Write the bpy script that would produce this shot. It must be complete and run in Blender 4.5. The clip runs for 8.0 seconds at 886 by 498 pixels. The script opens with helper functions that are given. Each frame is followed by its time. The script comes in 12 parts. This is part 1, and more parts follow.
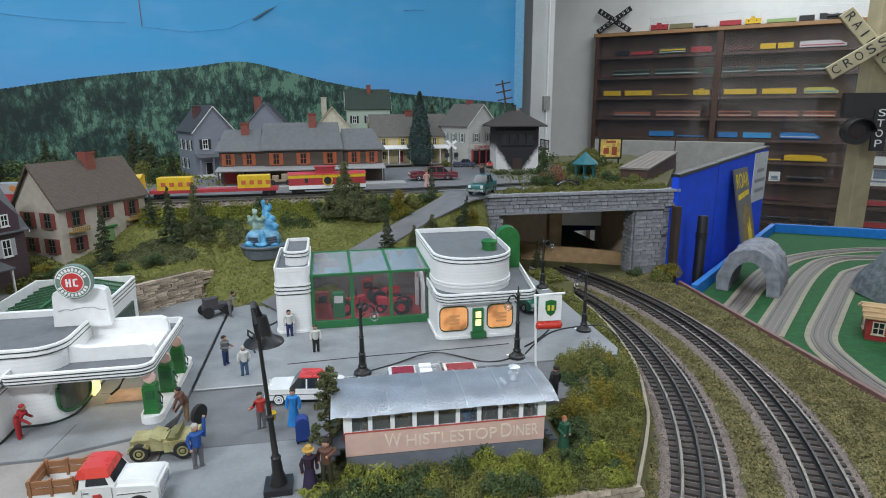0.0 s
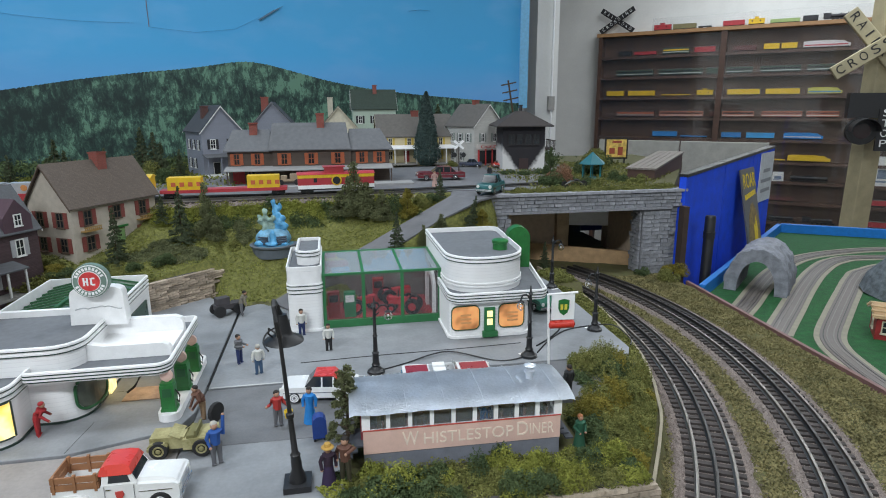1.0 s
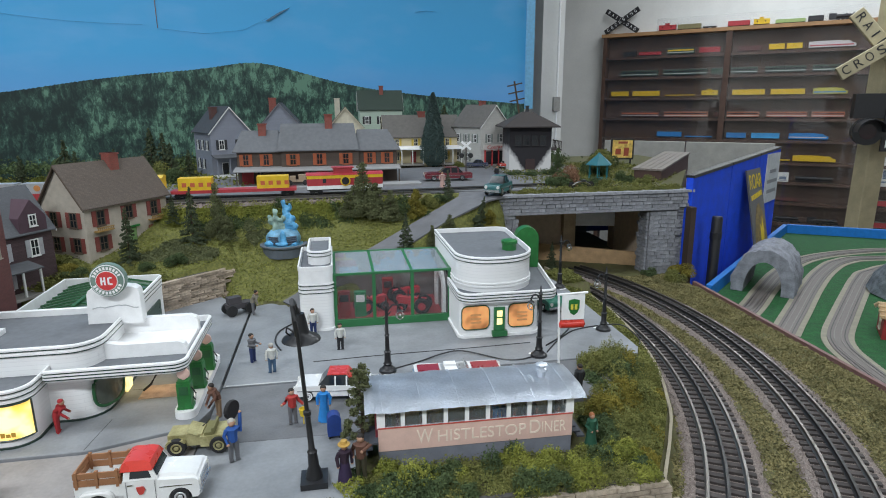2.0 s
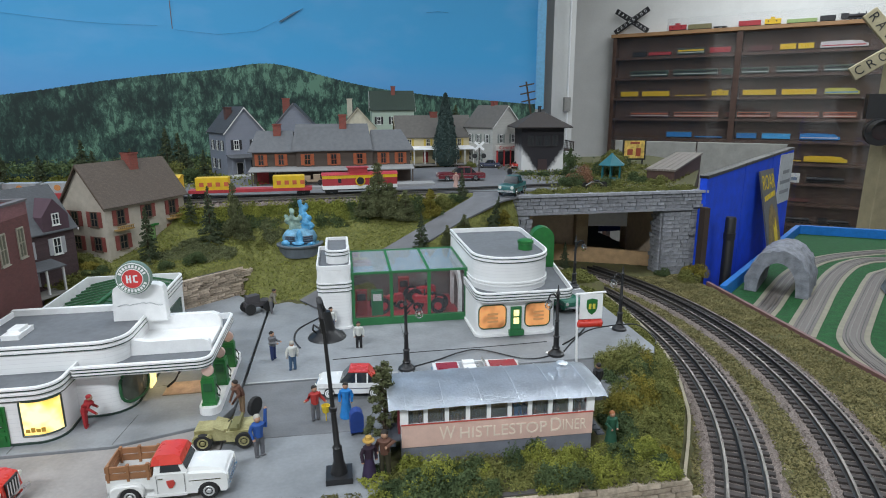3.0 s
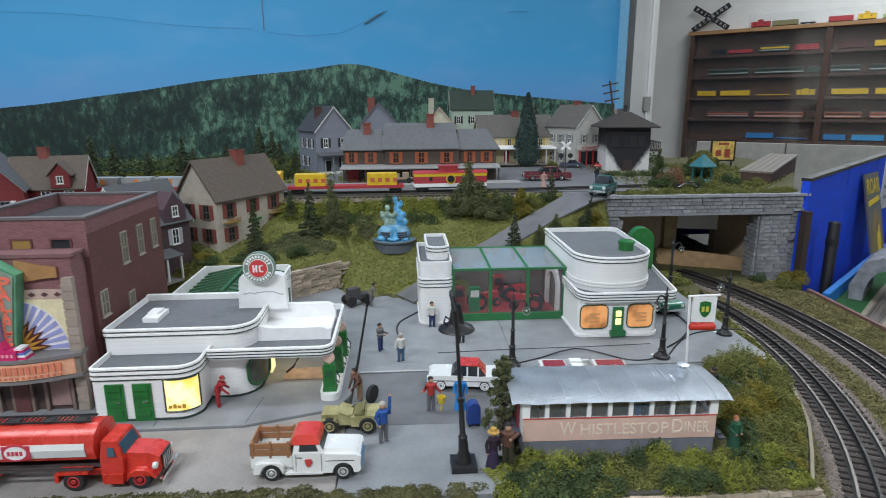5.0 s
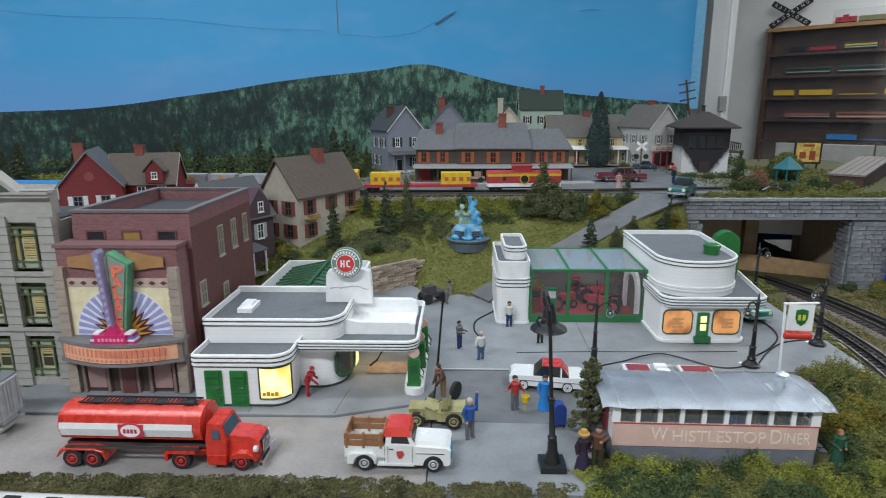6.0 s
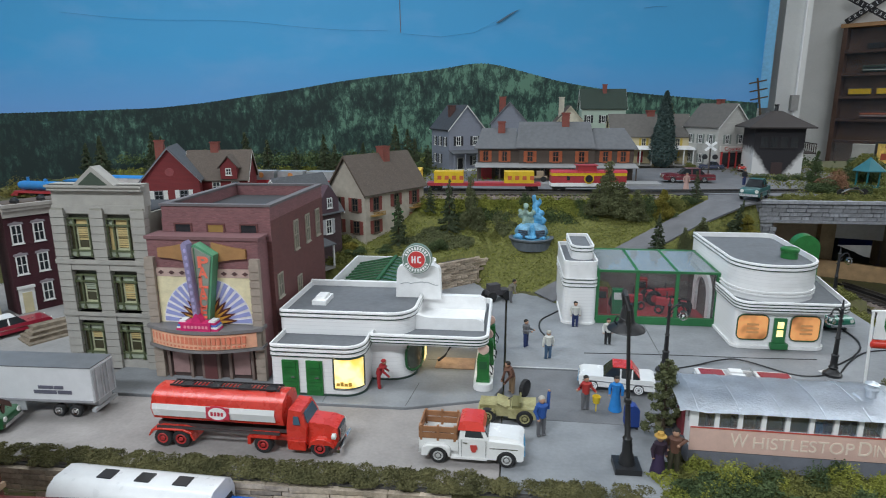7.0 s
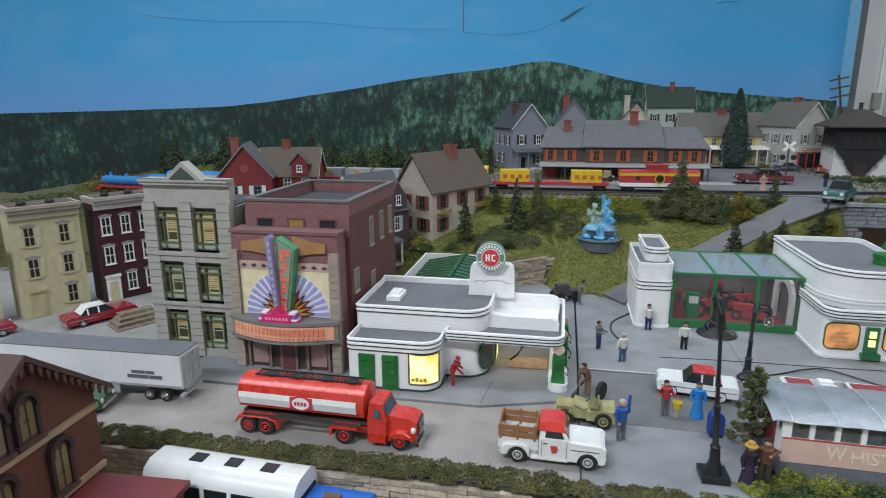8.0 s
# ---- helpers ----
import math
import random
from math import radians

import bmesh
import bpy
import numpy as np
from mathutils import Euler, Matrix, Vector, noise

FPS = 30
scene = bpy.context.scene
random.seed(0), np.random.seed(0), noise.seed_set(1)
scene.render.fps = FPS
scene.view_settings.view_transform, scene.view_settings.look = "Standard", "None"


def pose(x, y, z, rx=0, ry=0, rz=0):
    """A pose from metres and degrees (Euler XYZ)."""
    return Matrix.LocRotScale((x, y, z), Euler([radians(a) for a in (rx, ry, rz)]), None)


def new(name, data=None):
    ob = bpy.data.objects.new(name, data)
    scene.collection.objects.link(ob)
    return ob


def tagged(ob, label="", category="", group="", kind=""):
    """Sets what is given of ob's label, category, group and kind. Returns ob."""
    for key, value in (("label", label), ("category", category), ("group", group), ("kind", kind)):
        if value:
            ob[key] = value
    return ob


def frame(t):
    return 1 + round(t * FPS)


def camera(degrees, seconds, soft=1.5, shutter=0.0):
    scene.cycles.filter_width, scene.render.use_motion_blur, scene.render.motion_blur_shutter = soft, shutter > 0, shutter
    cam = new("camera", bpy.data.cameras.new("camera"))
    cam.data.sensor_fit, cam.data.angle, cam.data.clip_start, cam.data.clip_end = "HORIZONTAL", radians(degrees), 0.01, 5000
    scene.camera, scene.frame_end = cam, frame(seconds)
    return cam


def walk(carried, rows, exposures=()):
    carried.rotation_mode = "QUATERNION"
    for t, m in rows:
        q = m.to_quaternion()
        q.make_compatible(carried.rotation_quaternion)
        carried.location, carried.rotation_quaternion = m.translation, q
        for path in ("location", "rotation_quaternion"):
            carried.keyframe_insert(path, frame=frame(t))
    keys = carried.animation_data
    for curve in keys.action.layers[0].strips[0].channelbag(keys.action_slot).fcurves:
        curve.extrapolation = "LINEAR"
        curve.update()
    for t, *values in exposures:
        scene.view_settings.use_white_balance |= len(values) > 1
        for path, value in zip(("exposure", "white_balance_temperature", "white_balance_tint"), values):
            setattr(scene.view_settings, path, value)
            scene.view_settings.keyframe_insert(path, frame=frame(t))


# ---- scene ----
# camera and its walk
cam = camera(72.9, 8.0, soft=1.0, shutter=0.3)
METRES, EYE, TILT, LEAN, TURN = 0.18, 0.288, 0.0, 0.0, -10.8
ROWS = [
    (0.0, 0.0, 0.0, 0.0, -0.07, -13.39, 0.29),
    (0.5, -0.0342, -0.0023, -0.0007, -0.04, -13.4, 0.28),
    (1.0, -0.0724, -0.0185, 0.0002, 0.07, -13.38, 0.29),
    (1.5, -0.1003, -0.0392, 0.0052, 0.22, -13.37, 0.29),
    (3.0, -0.1959, -0.0936, 0.0161, 1.07, -13.36, 0.27),
    (3.5, -0.2609, -0.1168, 0.0159, 1.81, -13.35, 0.25),
    (4.0, -0.3228, -0.1329, 0.012, 2.96, -13.35, 0.28),
    (4.5, -0.4114, -0.1518, 0.0138, 4.54, -13.36, 0.26),
    (6.0, -0.673, -0.2235, 0.0122, 12.26, -13.34, 0.22),
    (6.5, -0.729, -0.2546, 0.008, 14.84, -13.36, 0.23),
    (7.0, -0.7858, -0.2869, 0.0079, 17.16, -13.38, 0.21),
    (7.5, -0.8524, -0.3162, 0.0081, 19.43, -13.42, 0.22),
    (8.0, -0.9294, -0.3374, 0.0016, 22.06, -13.46, 0.22),
]
walk(cam, [(t, pose(0, 0, EYE, TILT, LEAN, TURN) @ pose(METRES * x, METRES * y, METRES * z, 90 + pitch, roll, yaw)) for t, x, y, z, yaw, pitch, roll in ROWS],
     exposures=[(0.0, 0.05), (4.0, 0.01), (8.0, -0.10)])

# world and lights: a room with fluorescent ceiling fittings
world = bpy.data.worlds.new("room_air")
scene.world = world
world.use_nodes = True
world.node_tree.nodes["Background"].inputs[0].default_value = (0.75, 0.85, 1.0, 1)
world.node_tree.nodes["Background"].inputs[1].default_value = 0.02


def ceiling_lamp(x, y, z, sx, sy, watts, color=(0.87, 0.94, 1.0)):
    data = bpy.data.lights.new("fluorescent_tube", "AREA")
    data.shape, data.size, data.size_y, data.energy, data.color = "RECTANGLE", sx, sy, watts, color
    ob = new("fluorescent_tube", data)
    ob.matrix_world = pose(x, y, z, 0, 0, 0)
    return tagged(ob, kind="structure")


LAMPS = [(-0.9, 0.8, 10), (0.7, 0.8, 11), (-0.8, 1.7, 8), (2.0, 2.1, 19), (2.4, 3.3, 15), (3.6, 2.2, 12), (1.2, -0.9, 18), (-1.0, -0.9, 48)]
for lx, ly, power in LAMPS:
    ceiling_lamp(lx, ly, 1.62, 1.2, 0.3, power * 1.02)


def bulb(x, y, z, watts, color, radius=0.004):
    data = bpy.data.lights.new("bulb", "POINT")
    data.energy, data.color, data.shadow_soft_size = watts, color, radius
    ob = new("bulb", data)
    ob.location = (x * 0.01, y * 0.01, z * 0.01)
    return tagged(ob, kind="structure")


# lit interiors of the two filling stations, and the space under the first canopy
bulb(-32.0, 55.0, 3.4, 0.10, (1.0, 0.78, 0.32))
# added, with no fitting, to brighten the floor patch under the canopy
bulb(-21.5, 62.0, 4.2, 0.022, (1.0, 0.80, 0.50))
bulb(16.0, 74.5, 3.6, 0.05, (1.0, 0.55, 0.25))
bulb(21.0, 74.5, 3.6, 0.05, (1.0, 0.55, 0.25))
# ---- tools: lengths in the builders are centimetres ----
CM = 0.01
RND = random.Random(7)


def finish(bm, name, materials, bevel=0.0, smooth=False, seg=1):
    """A mesh in metres out of a bmesh in centimetres."""
    if bevel:
        edges = [e for e in bm.edges if len(e.link_faces) == 2 and e.calc_face_angle(0) > 0.5]
        bmesh.ops.bevel(bm, geom=edges, offset=bevel, segments=seg, affect="EDGES", clamp_overlap=True)
    bmesh.ops.scale(bm, vec=(CM, CM, CM), verts=bm.verts)
    mesh = bpy.data.meshes.new(name)
    bm.to_mesh(mesh)
    bm.free()
    for m in materials if isinstance(materials, (list, tuple)) else [materials]:
        mesh.materials.append(m)
    if smooth:
        mesh.polygons.foreach_set("use_smooth", [True] * len(mesh.polygons))
        mesh.set_sharp_from_angle(angle=0.7)
    return mesh


def part(name, bm, material, parent=None, label="", bevel=0.0, smooth=False, at=None, turn=0.0, seg=1):
    """One mesh object under a thing or a part (or, with no parent, a thing)."""
    ob = new(name, finish(bm, name, material, bevel, smooth, seg))
    if parent is not None:
        ob.parent = parent
    if at is not None:
        ob.location = [c * CM for c in at]
    ob.rotation_euler = (0, 0, radians(turn))
    if label:
        tagged(ob, label=label)
    return ob


def put(name, mesh, parent, at, turn=0.0, scale=1.0, tip=(0.0, 0.0)):
    """An object on shared mesh data."""
    ob = new(name, mesh)
    if parent is not None:
        ob.parent = parent
    ob.location = [c * CM for c in at]
    ob.rotation_euler = (tip[0], tip[1], radians(turn))
    if scale != 1.0:
        ob.scale = (scale, scale, scale) if not isinstance(scale, tuple) else scale
    return ob


def thing(name, label, category, at=(0, 0, 0), turn=0.0, group="", kind=""):
    ob = new(name)
    ob.empty_display_size = 0.01
    ob.location = [c * CM for c in at]
    ob.rotation_euler = (0, 0, radians(turn))
    return tagged(ob, label=label, category=category, group=group, kind=kind)


def B():
    return bmesh.new()


def poly(bm, pts, m=0):
    f = bm.faces.new([bm.verts.new(p) for p in pts])
    f.material_index = m
    return f


def solid(bm, low, high, m=0):
    """A prism between two outlines of equal length."""
    a = [bm.verts.new(p) for p in low]
    b = [bm.verts.new(p) for p in high]
    n = len(a)
    fs = [bm.faces.new(a[::-1]), bm.faces.new(b)]
    fs += [bm.faces.new((a[i], a[(i + 1) % n], b[(i + 1) % n], b[i])) for i in range(n)]
    for f in fs:
        f.material_index = m
    return fs


def box(bm, x0, x1, y0, y1, z0, z1, m=0):
    pts = [(x0, y0), (x1, y0), (x1, y1), (x0, y1)]
    return solid(bm, [(x, y, z0) for x, y in pts], [(x, y, z1) for x, y in pts], m)


def upright(bm, pts, z0, z1, m=0):
    return solid(bm, [(x, y, z0) for x, y in pts], [(x, y, z1) for x, y in pts], m)


def side(bm, pts, y0, y1, m=0):
    """An outline in x and z, drawn out along y."""
    return solid(bm, [(x, y1, z) for x, z in pts], [(x, y0, z) for x, z in pts], m)


def across(bm, pts, x0, x1, m=0):
    """An outline in y and z, drawn out along x."""
    return solid(bm, [(x0, y, z) for y, z in pts], [(x1, y, z) for y, z in pts], m)


def ring(bm, outer, inner, z0, z1, m=0):
    n = len(outer)
    v = [[bm.verts.new((x, y, z)) for x, y in pts] for pts, z in ((outer, z0), (outer, z1), (inner, z1), (inner, z0))]
    for k in range(4):
        for i in range(n):
            j = (i + 1) % n
            bm.faces.new((v[k][i], v[k][j], v[(k + 1) % 4][j], v[(k + 1) % 4][i])).material_index = m


def lathe(bm, prof, c=(0, 0, 0), n=14, m=0):
    rows = []
    for r, z in prof:
        rows.append([bm.verts.new((c[0] + r * math.cos(2 * math.pi * i / n), c[1] + r * math.sin(2 * math.pi * i / n), c[2] + z)) for i in range(n)])
    for a, b in zip(rows, rows[1:]):
        for i in range(n):
            bm.faces.new((a[i], a[(i + 1) % n], b[(i + 1) % n], b[i])).material_index = m
    bm.faces.new(rows[0][::-1]).material_index = m
    bm.faces.new(rows[-1]).material_index = m


def wheelish(bm, prof, c, n=14, m=0):
    """A turned shape about an axis along y."""
    rows = []
    for r, y in prof:
        rows.append([bm.verts.new((c[0] + r * math.cos(2 * math.pi * i / n), c[1] + y, c[2] + r * math.sin(2 * math.pi * i / n))) for i in range(n)])
    for a, b in zip(rows, rows[1:]):
        for i in range(n):
            bm.faces.new((a[i], b[i], b[(i + 1) % n], a[(i + 1) % n])).material_index = m
    bm.faces.new(rows[0]).material_index = m
    bm.faces.new(rows[-1][::-1]).material_index = m


def lying(bm, prof, c, n=14, m=0):
    """A turned shape about an axis along x."""
    rows = []
    for r, x in prof:
        rows.append([bm.verts.new((c[0] + x, c[1] + r * math.cos(2 * math.pi * i / n), c[2] + r * math.sin(2 * math.pi * i / n))) for i in range(n)])
    for a, b in zip(rows, rows[1:]):
        for i in range(n):
            bm.faces.new((a[i], a[(i + 1) % n], b[(i + 1) % n], b[i])).material_index = m
    bm.faces.new(rows[0][::-1]).material_index = m
    bm.faces.new(rows[-1]).material_index = m


def ball(bm, c, r, n=10, k=6, m=0):
    rx, ry, rz = r if isinstance(r, tuple) else (r, r, r)
    top, low = bm.verts.new((c[0], c[1], c[2] + rz)), bm.verts.new((c[0], c[1], c[2] - rz))
    rows = []
    for j in range(1, k):
        a = math.pi * j / k
        rows.append([bm.verts.new((c[0] + rx * math.sin(a) * math.cos(2 * math.pi * i / n), c[1] + ry * math.sin(a) * math.sin(2 * math.pi * i / n), c[2] + rz * math.cos(a))) for i in range(n)])
    for i in range(n):
        j = (i + 1) % n
        bm.faces.new((top, rows[0][i], rows[0][j])).material_index = m
        bm.faces.new((low, rows[-1][j], rows[-1][i])).material_index = m
        for a, b in zip(rows, rows[1:]):
            bm.faces.new((a[i], b[i], b[j], a[j])).material_index = m


def tube(bm, pts, r, n=6, m=0):
    """A rod along points; r may be one radius or one for each point."""
    pts = [Vector(p) for p in pts]
    rs = r if isinstance(r, (list, tuple)) else [r] * len(pts)
    rows = []
    for i, p in enumerate(pts):
        d = (pts[min(i + 1, len(pts) - 1)] - pts[max(i - 1, 0)]).normalized()
        u = d.cross(Vector((0, 0, 1)) if abs(d.z) < 0.9 else Vector((1, 0, 0))).normalized()
        w = d.cross(u)
        rows.append([bm.verts.new(p + rs[i] * (u * math.cos(2 * math.pi * k / n) + w * math.sin(2 * math.pi * k / n))) for k in range(n)])
    for a, b in zip(rows, rows[1:]):
        for k in range(n):
            bm.faces.new((a[k], a[(k + 1) % n], b[(k + 1) % n], b[k])).material_index = m
    bm.faces.new(rows[0][::-1]).material_index = m
    bm.faces.new(rows[-1]).material_index = m


def rounded(x0, x1, y0, y1, r, n=5):
    """A rectangle's outline, anticlockwise; r: radii at (x0 y0), (x1 y0), (x1 y1), (x0 y1)."""
    out = []
    for (cx, cy, a0), q in zip(((x0, y0, 180), (x1, y0, 270), (x1, y1, 0), (x0, y1, 90)), r):
        if q <= 0:
            out.append((cx, cy))
            continue
        mx, my = cx + (q if cx == x0 else -q), cy + (q if cy == y0 else -q)
        for k in range(n + 1):
            a = radians(a0 + 90 * k / n)
            out.append((mx + q * math.cos(a), my + q * math.sin(a)))
    return out


def grown(pts, d):
    """An outline moved outwards by d."""
    out, n = [], len(pts)
    for i in range(n):
        p, a, b = Vector(pts[i]), Vector(pts[i - 1]), Vector(pts[(i + 1) % n])
        u, v = (p - a).normalized(), (b - p).normalized()
        nu, nv = Vector((u.y, -u.x)), Vector((v.y, -v.x))
        k = (nu + nv) / max(0.3, 1 + nu.dot(nv))
        out.append(tuple(p + d * k))
    return out


def words(name, text, size, material, parent, at, turn=0.0, tilt=90.0, deep=0.02, width=None, label="", bold=0.0):
    """Raised lettering with the built-in font; size is the letters' height."""
    cu = bpy.data.curves.new(name, "FONT")
    cu.body, cu.size, cu.extrude, cu.align_x, cu.align_y = text, size * CM * 1.38, deep * CM, "CENTER", "CENTER"
    cu.offset = bold * CM
    tmp = new(name, cu)
    mesh = bpy.data.meshes.new_from_object(tmp.evaluated_get(bpy.context.evaluated_depsgraph_get()))
    bpy.data.objects.remove(tmp)
    bpy.data.curves.remove(cu)
    mesh.materials.clear()
    mesh.materials.append(material)
    ob = new(name, mesh)
    if parent is not None:
        ob.parent = parent
    ob.location = [c * CM for c in at]
    ob.rotation_euler = (radians(tilt), 0, radians(turn))
    if width:
        wide = max(v.co.x for v in mesh.vertices) - min(v.co.x for v in mesh.vertices)
        ob.scale = (width * CM / wide, 1, 1)
    if label:
        tagged(ob, label=label)
    return ob


# ---- materials ----
def paint(name, color, rough=0.5, metal=0.0, var=0.12, size=1.0, bump=0.12, second=None, coat=0.0, piece=0.0, stain=0.0):
    """A surface with grain at two scales. size: the coarse grain in centimetres; second: a colour mixed in by patches;
    piece: how much single pieces differ; stain: how much broad dirt darkens it."""
    mat = bpy.data.materials.new(name)
    mat.use_nodes = True
    nt = mat.node_tree
    n, ln = nt.nodes, nt.links
    p = n["Principled BSDF"]
    p.inputs["Metallic"].default_value = metal
    p.inputs["Coat Weight"].default_value = coat
    co = n.new("ShaderNodeTexCoord")
    big, fine = n.new("ShaderNodeTexNoise"), n.new("ShaderNodeTexNoise")
    big.inputs["Scale"].default_value, big.inputs["Detail"].default_value = 100.0 / size, 5.0
    fine.inputs["Scale"].default_value, fine.inputs["Detail"].default_value = 900.0 / size, 3.0
    ln.new(co.outputs["Object"], big.inputs["Vector"])
    ln.new(co.outputs["Object"], fine.inputs["Vector"])
    ramp = n.new("ShaderNodeValToRGB")
    ramp.color_ramp.elements[0].position, ramp.color_ramp.elements[1].position = 0.3, 0.72
    c2 = second or [min(1, c * (1 + var)) for c in color]
    c1 = [c * (1 - var) for c in color]
    ramp.color_ramp.elements[0].color, ramp.color_ramp.elements[1].color = (*c1, 1), (*c2, 1)
    add = n.new("ShaderNodeMath")
    add.operation = "MULTIPLY_ADD"
    add.inputs[1].default_value, add.inputs[2].default_value = 0.45, -0.22
    ln.new(fine.outputs["Fac"], add.inputs[0])
    tot = n.new("ShaderNodeMath")
    ln.new(big.outputs["Fac"], tot.inputs[0])
    ln.new(add.outputs[0], tot.inputs[1])
    ln.new(tot.outputs[0], ramp.inputs["Fac"])
    last = ramp.outputs["Color"]
    if stain:
        dirt = n.new("ShaderNodeTexNoise")
        dirt.inputs["Scale"].default_value, dirt.inputs["Detail"].default_value = 22.0 / size, 6.0
        ln.new(co.outputs["Object"], dirt.inputs["Vector"])
        mr = n.new("ShaderNodeMapRange")
        mr.inputs["From Min"].default_value, mr.inputs["From Max"].default_value = 0.52, 0.75
        mr.inputs["To Min"].default_value, mr.inputs["To Max"].default_value = 0.0, stain
        ln.new(dirt.outputs["Fac"], mr.inputs["Value"])
        mx = n.new("ShaderNodeMixRGB")
        mx.inputs["Color2"].default_value = (*[c * 0.45 for c in color], 1)
        ln.new(mr.outputs[0], mx.inputs["Fac"])
        ln.new(last, mx.inputs["Color1"])
        last = mx.outputs["Color"]
    if piece:
        info, hsv, mr = n.new("ShaderNodeObjectInfo"), n.new("ShaderNodeHueSaturation"), n.new("ShaderNodeMapRange")
        mr.inputs["To Min"].default_value, mr.inputs["To Max"].default_value = 1 - piece, 1 + piece
        ln.new(info.outputs["Random"], mr.inputs["Value"])
        ln.new(mr.outputs[0], hsv.inputs["Value"])
        ln.new(last, hsv.inputs["Color"])
        last = hsv.outputs["Color"]
    ln.new(last, p.inputs["Base Color"])
    rr = n.new("ShaderNodeMapRange")
    rr.inputs["To Min"].default_value, rr.inputs["To Max"].default_value = max(0.02, rough - 0.1), min(1, rough + 0.1)
    ln.new(big.outputs["Fac"], rr.inputs["Value"])
    ln.new(rr.outputs[0], p.inputs["Roughness"])
    if bump:
        b = n.new("ShaderNodeBump")
        b.inputs["Strength"].default_value, b.inputs["Distance"].default_value = bump, 0.0006 * size
        ln.new(fine.outputs["Fac"], b.inputs["Height"])
        ln.new(b.outputs["Normal"], p.inputs["Normal"])
    return mat


def islands(name, dark, light, rough=0.9, third=None):
    """For loose flakes: each island takes its own colour."""
    mat = bpy.data.materials.new(name)
    mat.use_nodes = True
    n, ln = mat.node_tree.nodes, mat.node_tree.links
    p = n["Principled BSDF"]
    p.inputs["Roughness"].default_value = rough
    p.inputs["Specular IOR Level"].default_value = 0.15
    geo, ramp = n.new("ShaderNodeNewGeometry"), n.new("ShaderNodeValToRGB")
    ramp.color_ramp.elements[0].color, ramp.color_ramp.elements[1].color = (*dark, 1), (*light, 1)
    if third:
        e = ramp.color_ramp.elements.new(0.93)
        e.color = (*light, 1)
        ramp.color_ramp.elements[2].color = (*third, 1)
    co, big, mixer = n.new("ShaderNodeTexCoord"), n.new("ShaderNodeTexNoise"), n.new("ShaderNodeMath")
    big.inputs["Scale"].default_value, big.inputs["Detail"].default_value = 45.0, 3.0
    ln.new(co.outputs["Object"], big.inputs["Vector"])
    mixer.operation = "MULTIPLY_ADD"
    mixer.inputs[1].default_value = 0.36
    half = n.new("ShaderNodeMath")
    half.operation = "MULTIPLY_ADD"
    half.inputs[1].default_value, half.inputs[2].default_value = 1.3, -0.33
    ln.new(big.outputs["Fac"], half.inputs[0])
    ln.new(geo.outputs["Random Per Island"], mixer.inputs[0])
    ln.new(half.outputs[0], mixer.inputs[2])
    ln.new(mixer.outputs[0], ramp.inputs["Fac"])
    ln.new(ramp.outputs["Color"], p.inputs["Base Color"])
    return mat


def coursed(name, color, mortar, wide, high, rough=0.8, var=0.25, bump=0.5, gap=0.03):
    """Brick or board courses too small to pick apart, on upright walls; sizes in centimetres."""
    mat = paint(name, color, rough, var=var, size=1.2)
    n, ln = mat.node_tree.nodes, mat.node_tree.links
    p = n["Principled BSDF"]
    co, brick, comb, sep, addm = n.new("ShaderNodeTexCoord"), n.new("ShaderNodeTexBrick"), n.new("ShaderNodeCombineXYZ"), n.new("ShaderNodeSeparateXYZ"), n.new("ShaderNodeMath")
    ln.new(co.outputs["Object"], sep.inputs[0])
    ln.new(sep.outputs["X"], addm.inputs[0])
    ln.new(sep.outputs["Y"], addm.inputs[1])
    ln.new(addm.outputs[0], comb.inputs["X"])
    ln.new(sep.outputs["Z"], comb.inputs["Y"])
    ln.new(comb.outputs[0], brick.inputs["Vector"])
    brick.inputs["Scale"].default_value = 100.0
    brick.inputs["Brick Width"].default_value, brick.inputs["Row Height"].default_value = wide, high
    brick.inputs["Mortar Size"].default_value = gap
    brick.inputs["Color1"].default_value, brick.inputs["Color2"].default_value = (*[c * (1 - var) for c in color], 1), (*[min(1, c * (1 + var)) for c in color], 1)
    brick.inputs["Mortar"].default_value = (*mortar, 1)
    old = p.inputs["Base Color"].links[0].from_socket
    mx = n.new("ShaderNodeMixRGB")
    mx.inputs["Fac"].default_value = 0.65
    ln.new(old, mx.inputs["Color1"])
    ln.new(brick.outputs["Color"], mx.inputs["Color2"])
    ln.new(mx.outputs[0], p.inputs["Base Color"])
    b = n.new("ShaderNodeBump")
    b.inputs["Strength"].default_value, b.inputs["Distance"].default_value, b.invert = bump, 0.0004, True
    ln.new(brick.outputs["Fac"], b.inputs["Height"])
    ln.new(b.outputs["Normal"], p.inputs["Normal"])
    return mat


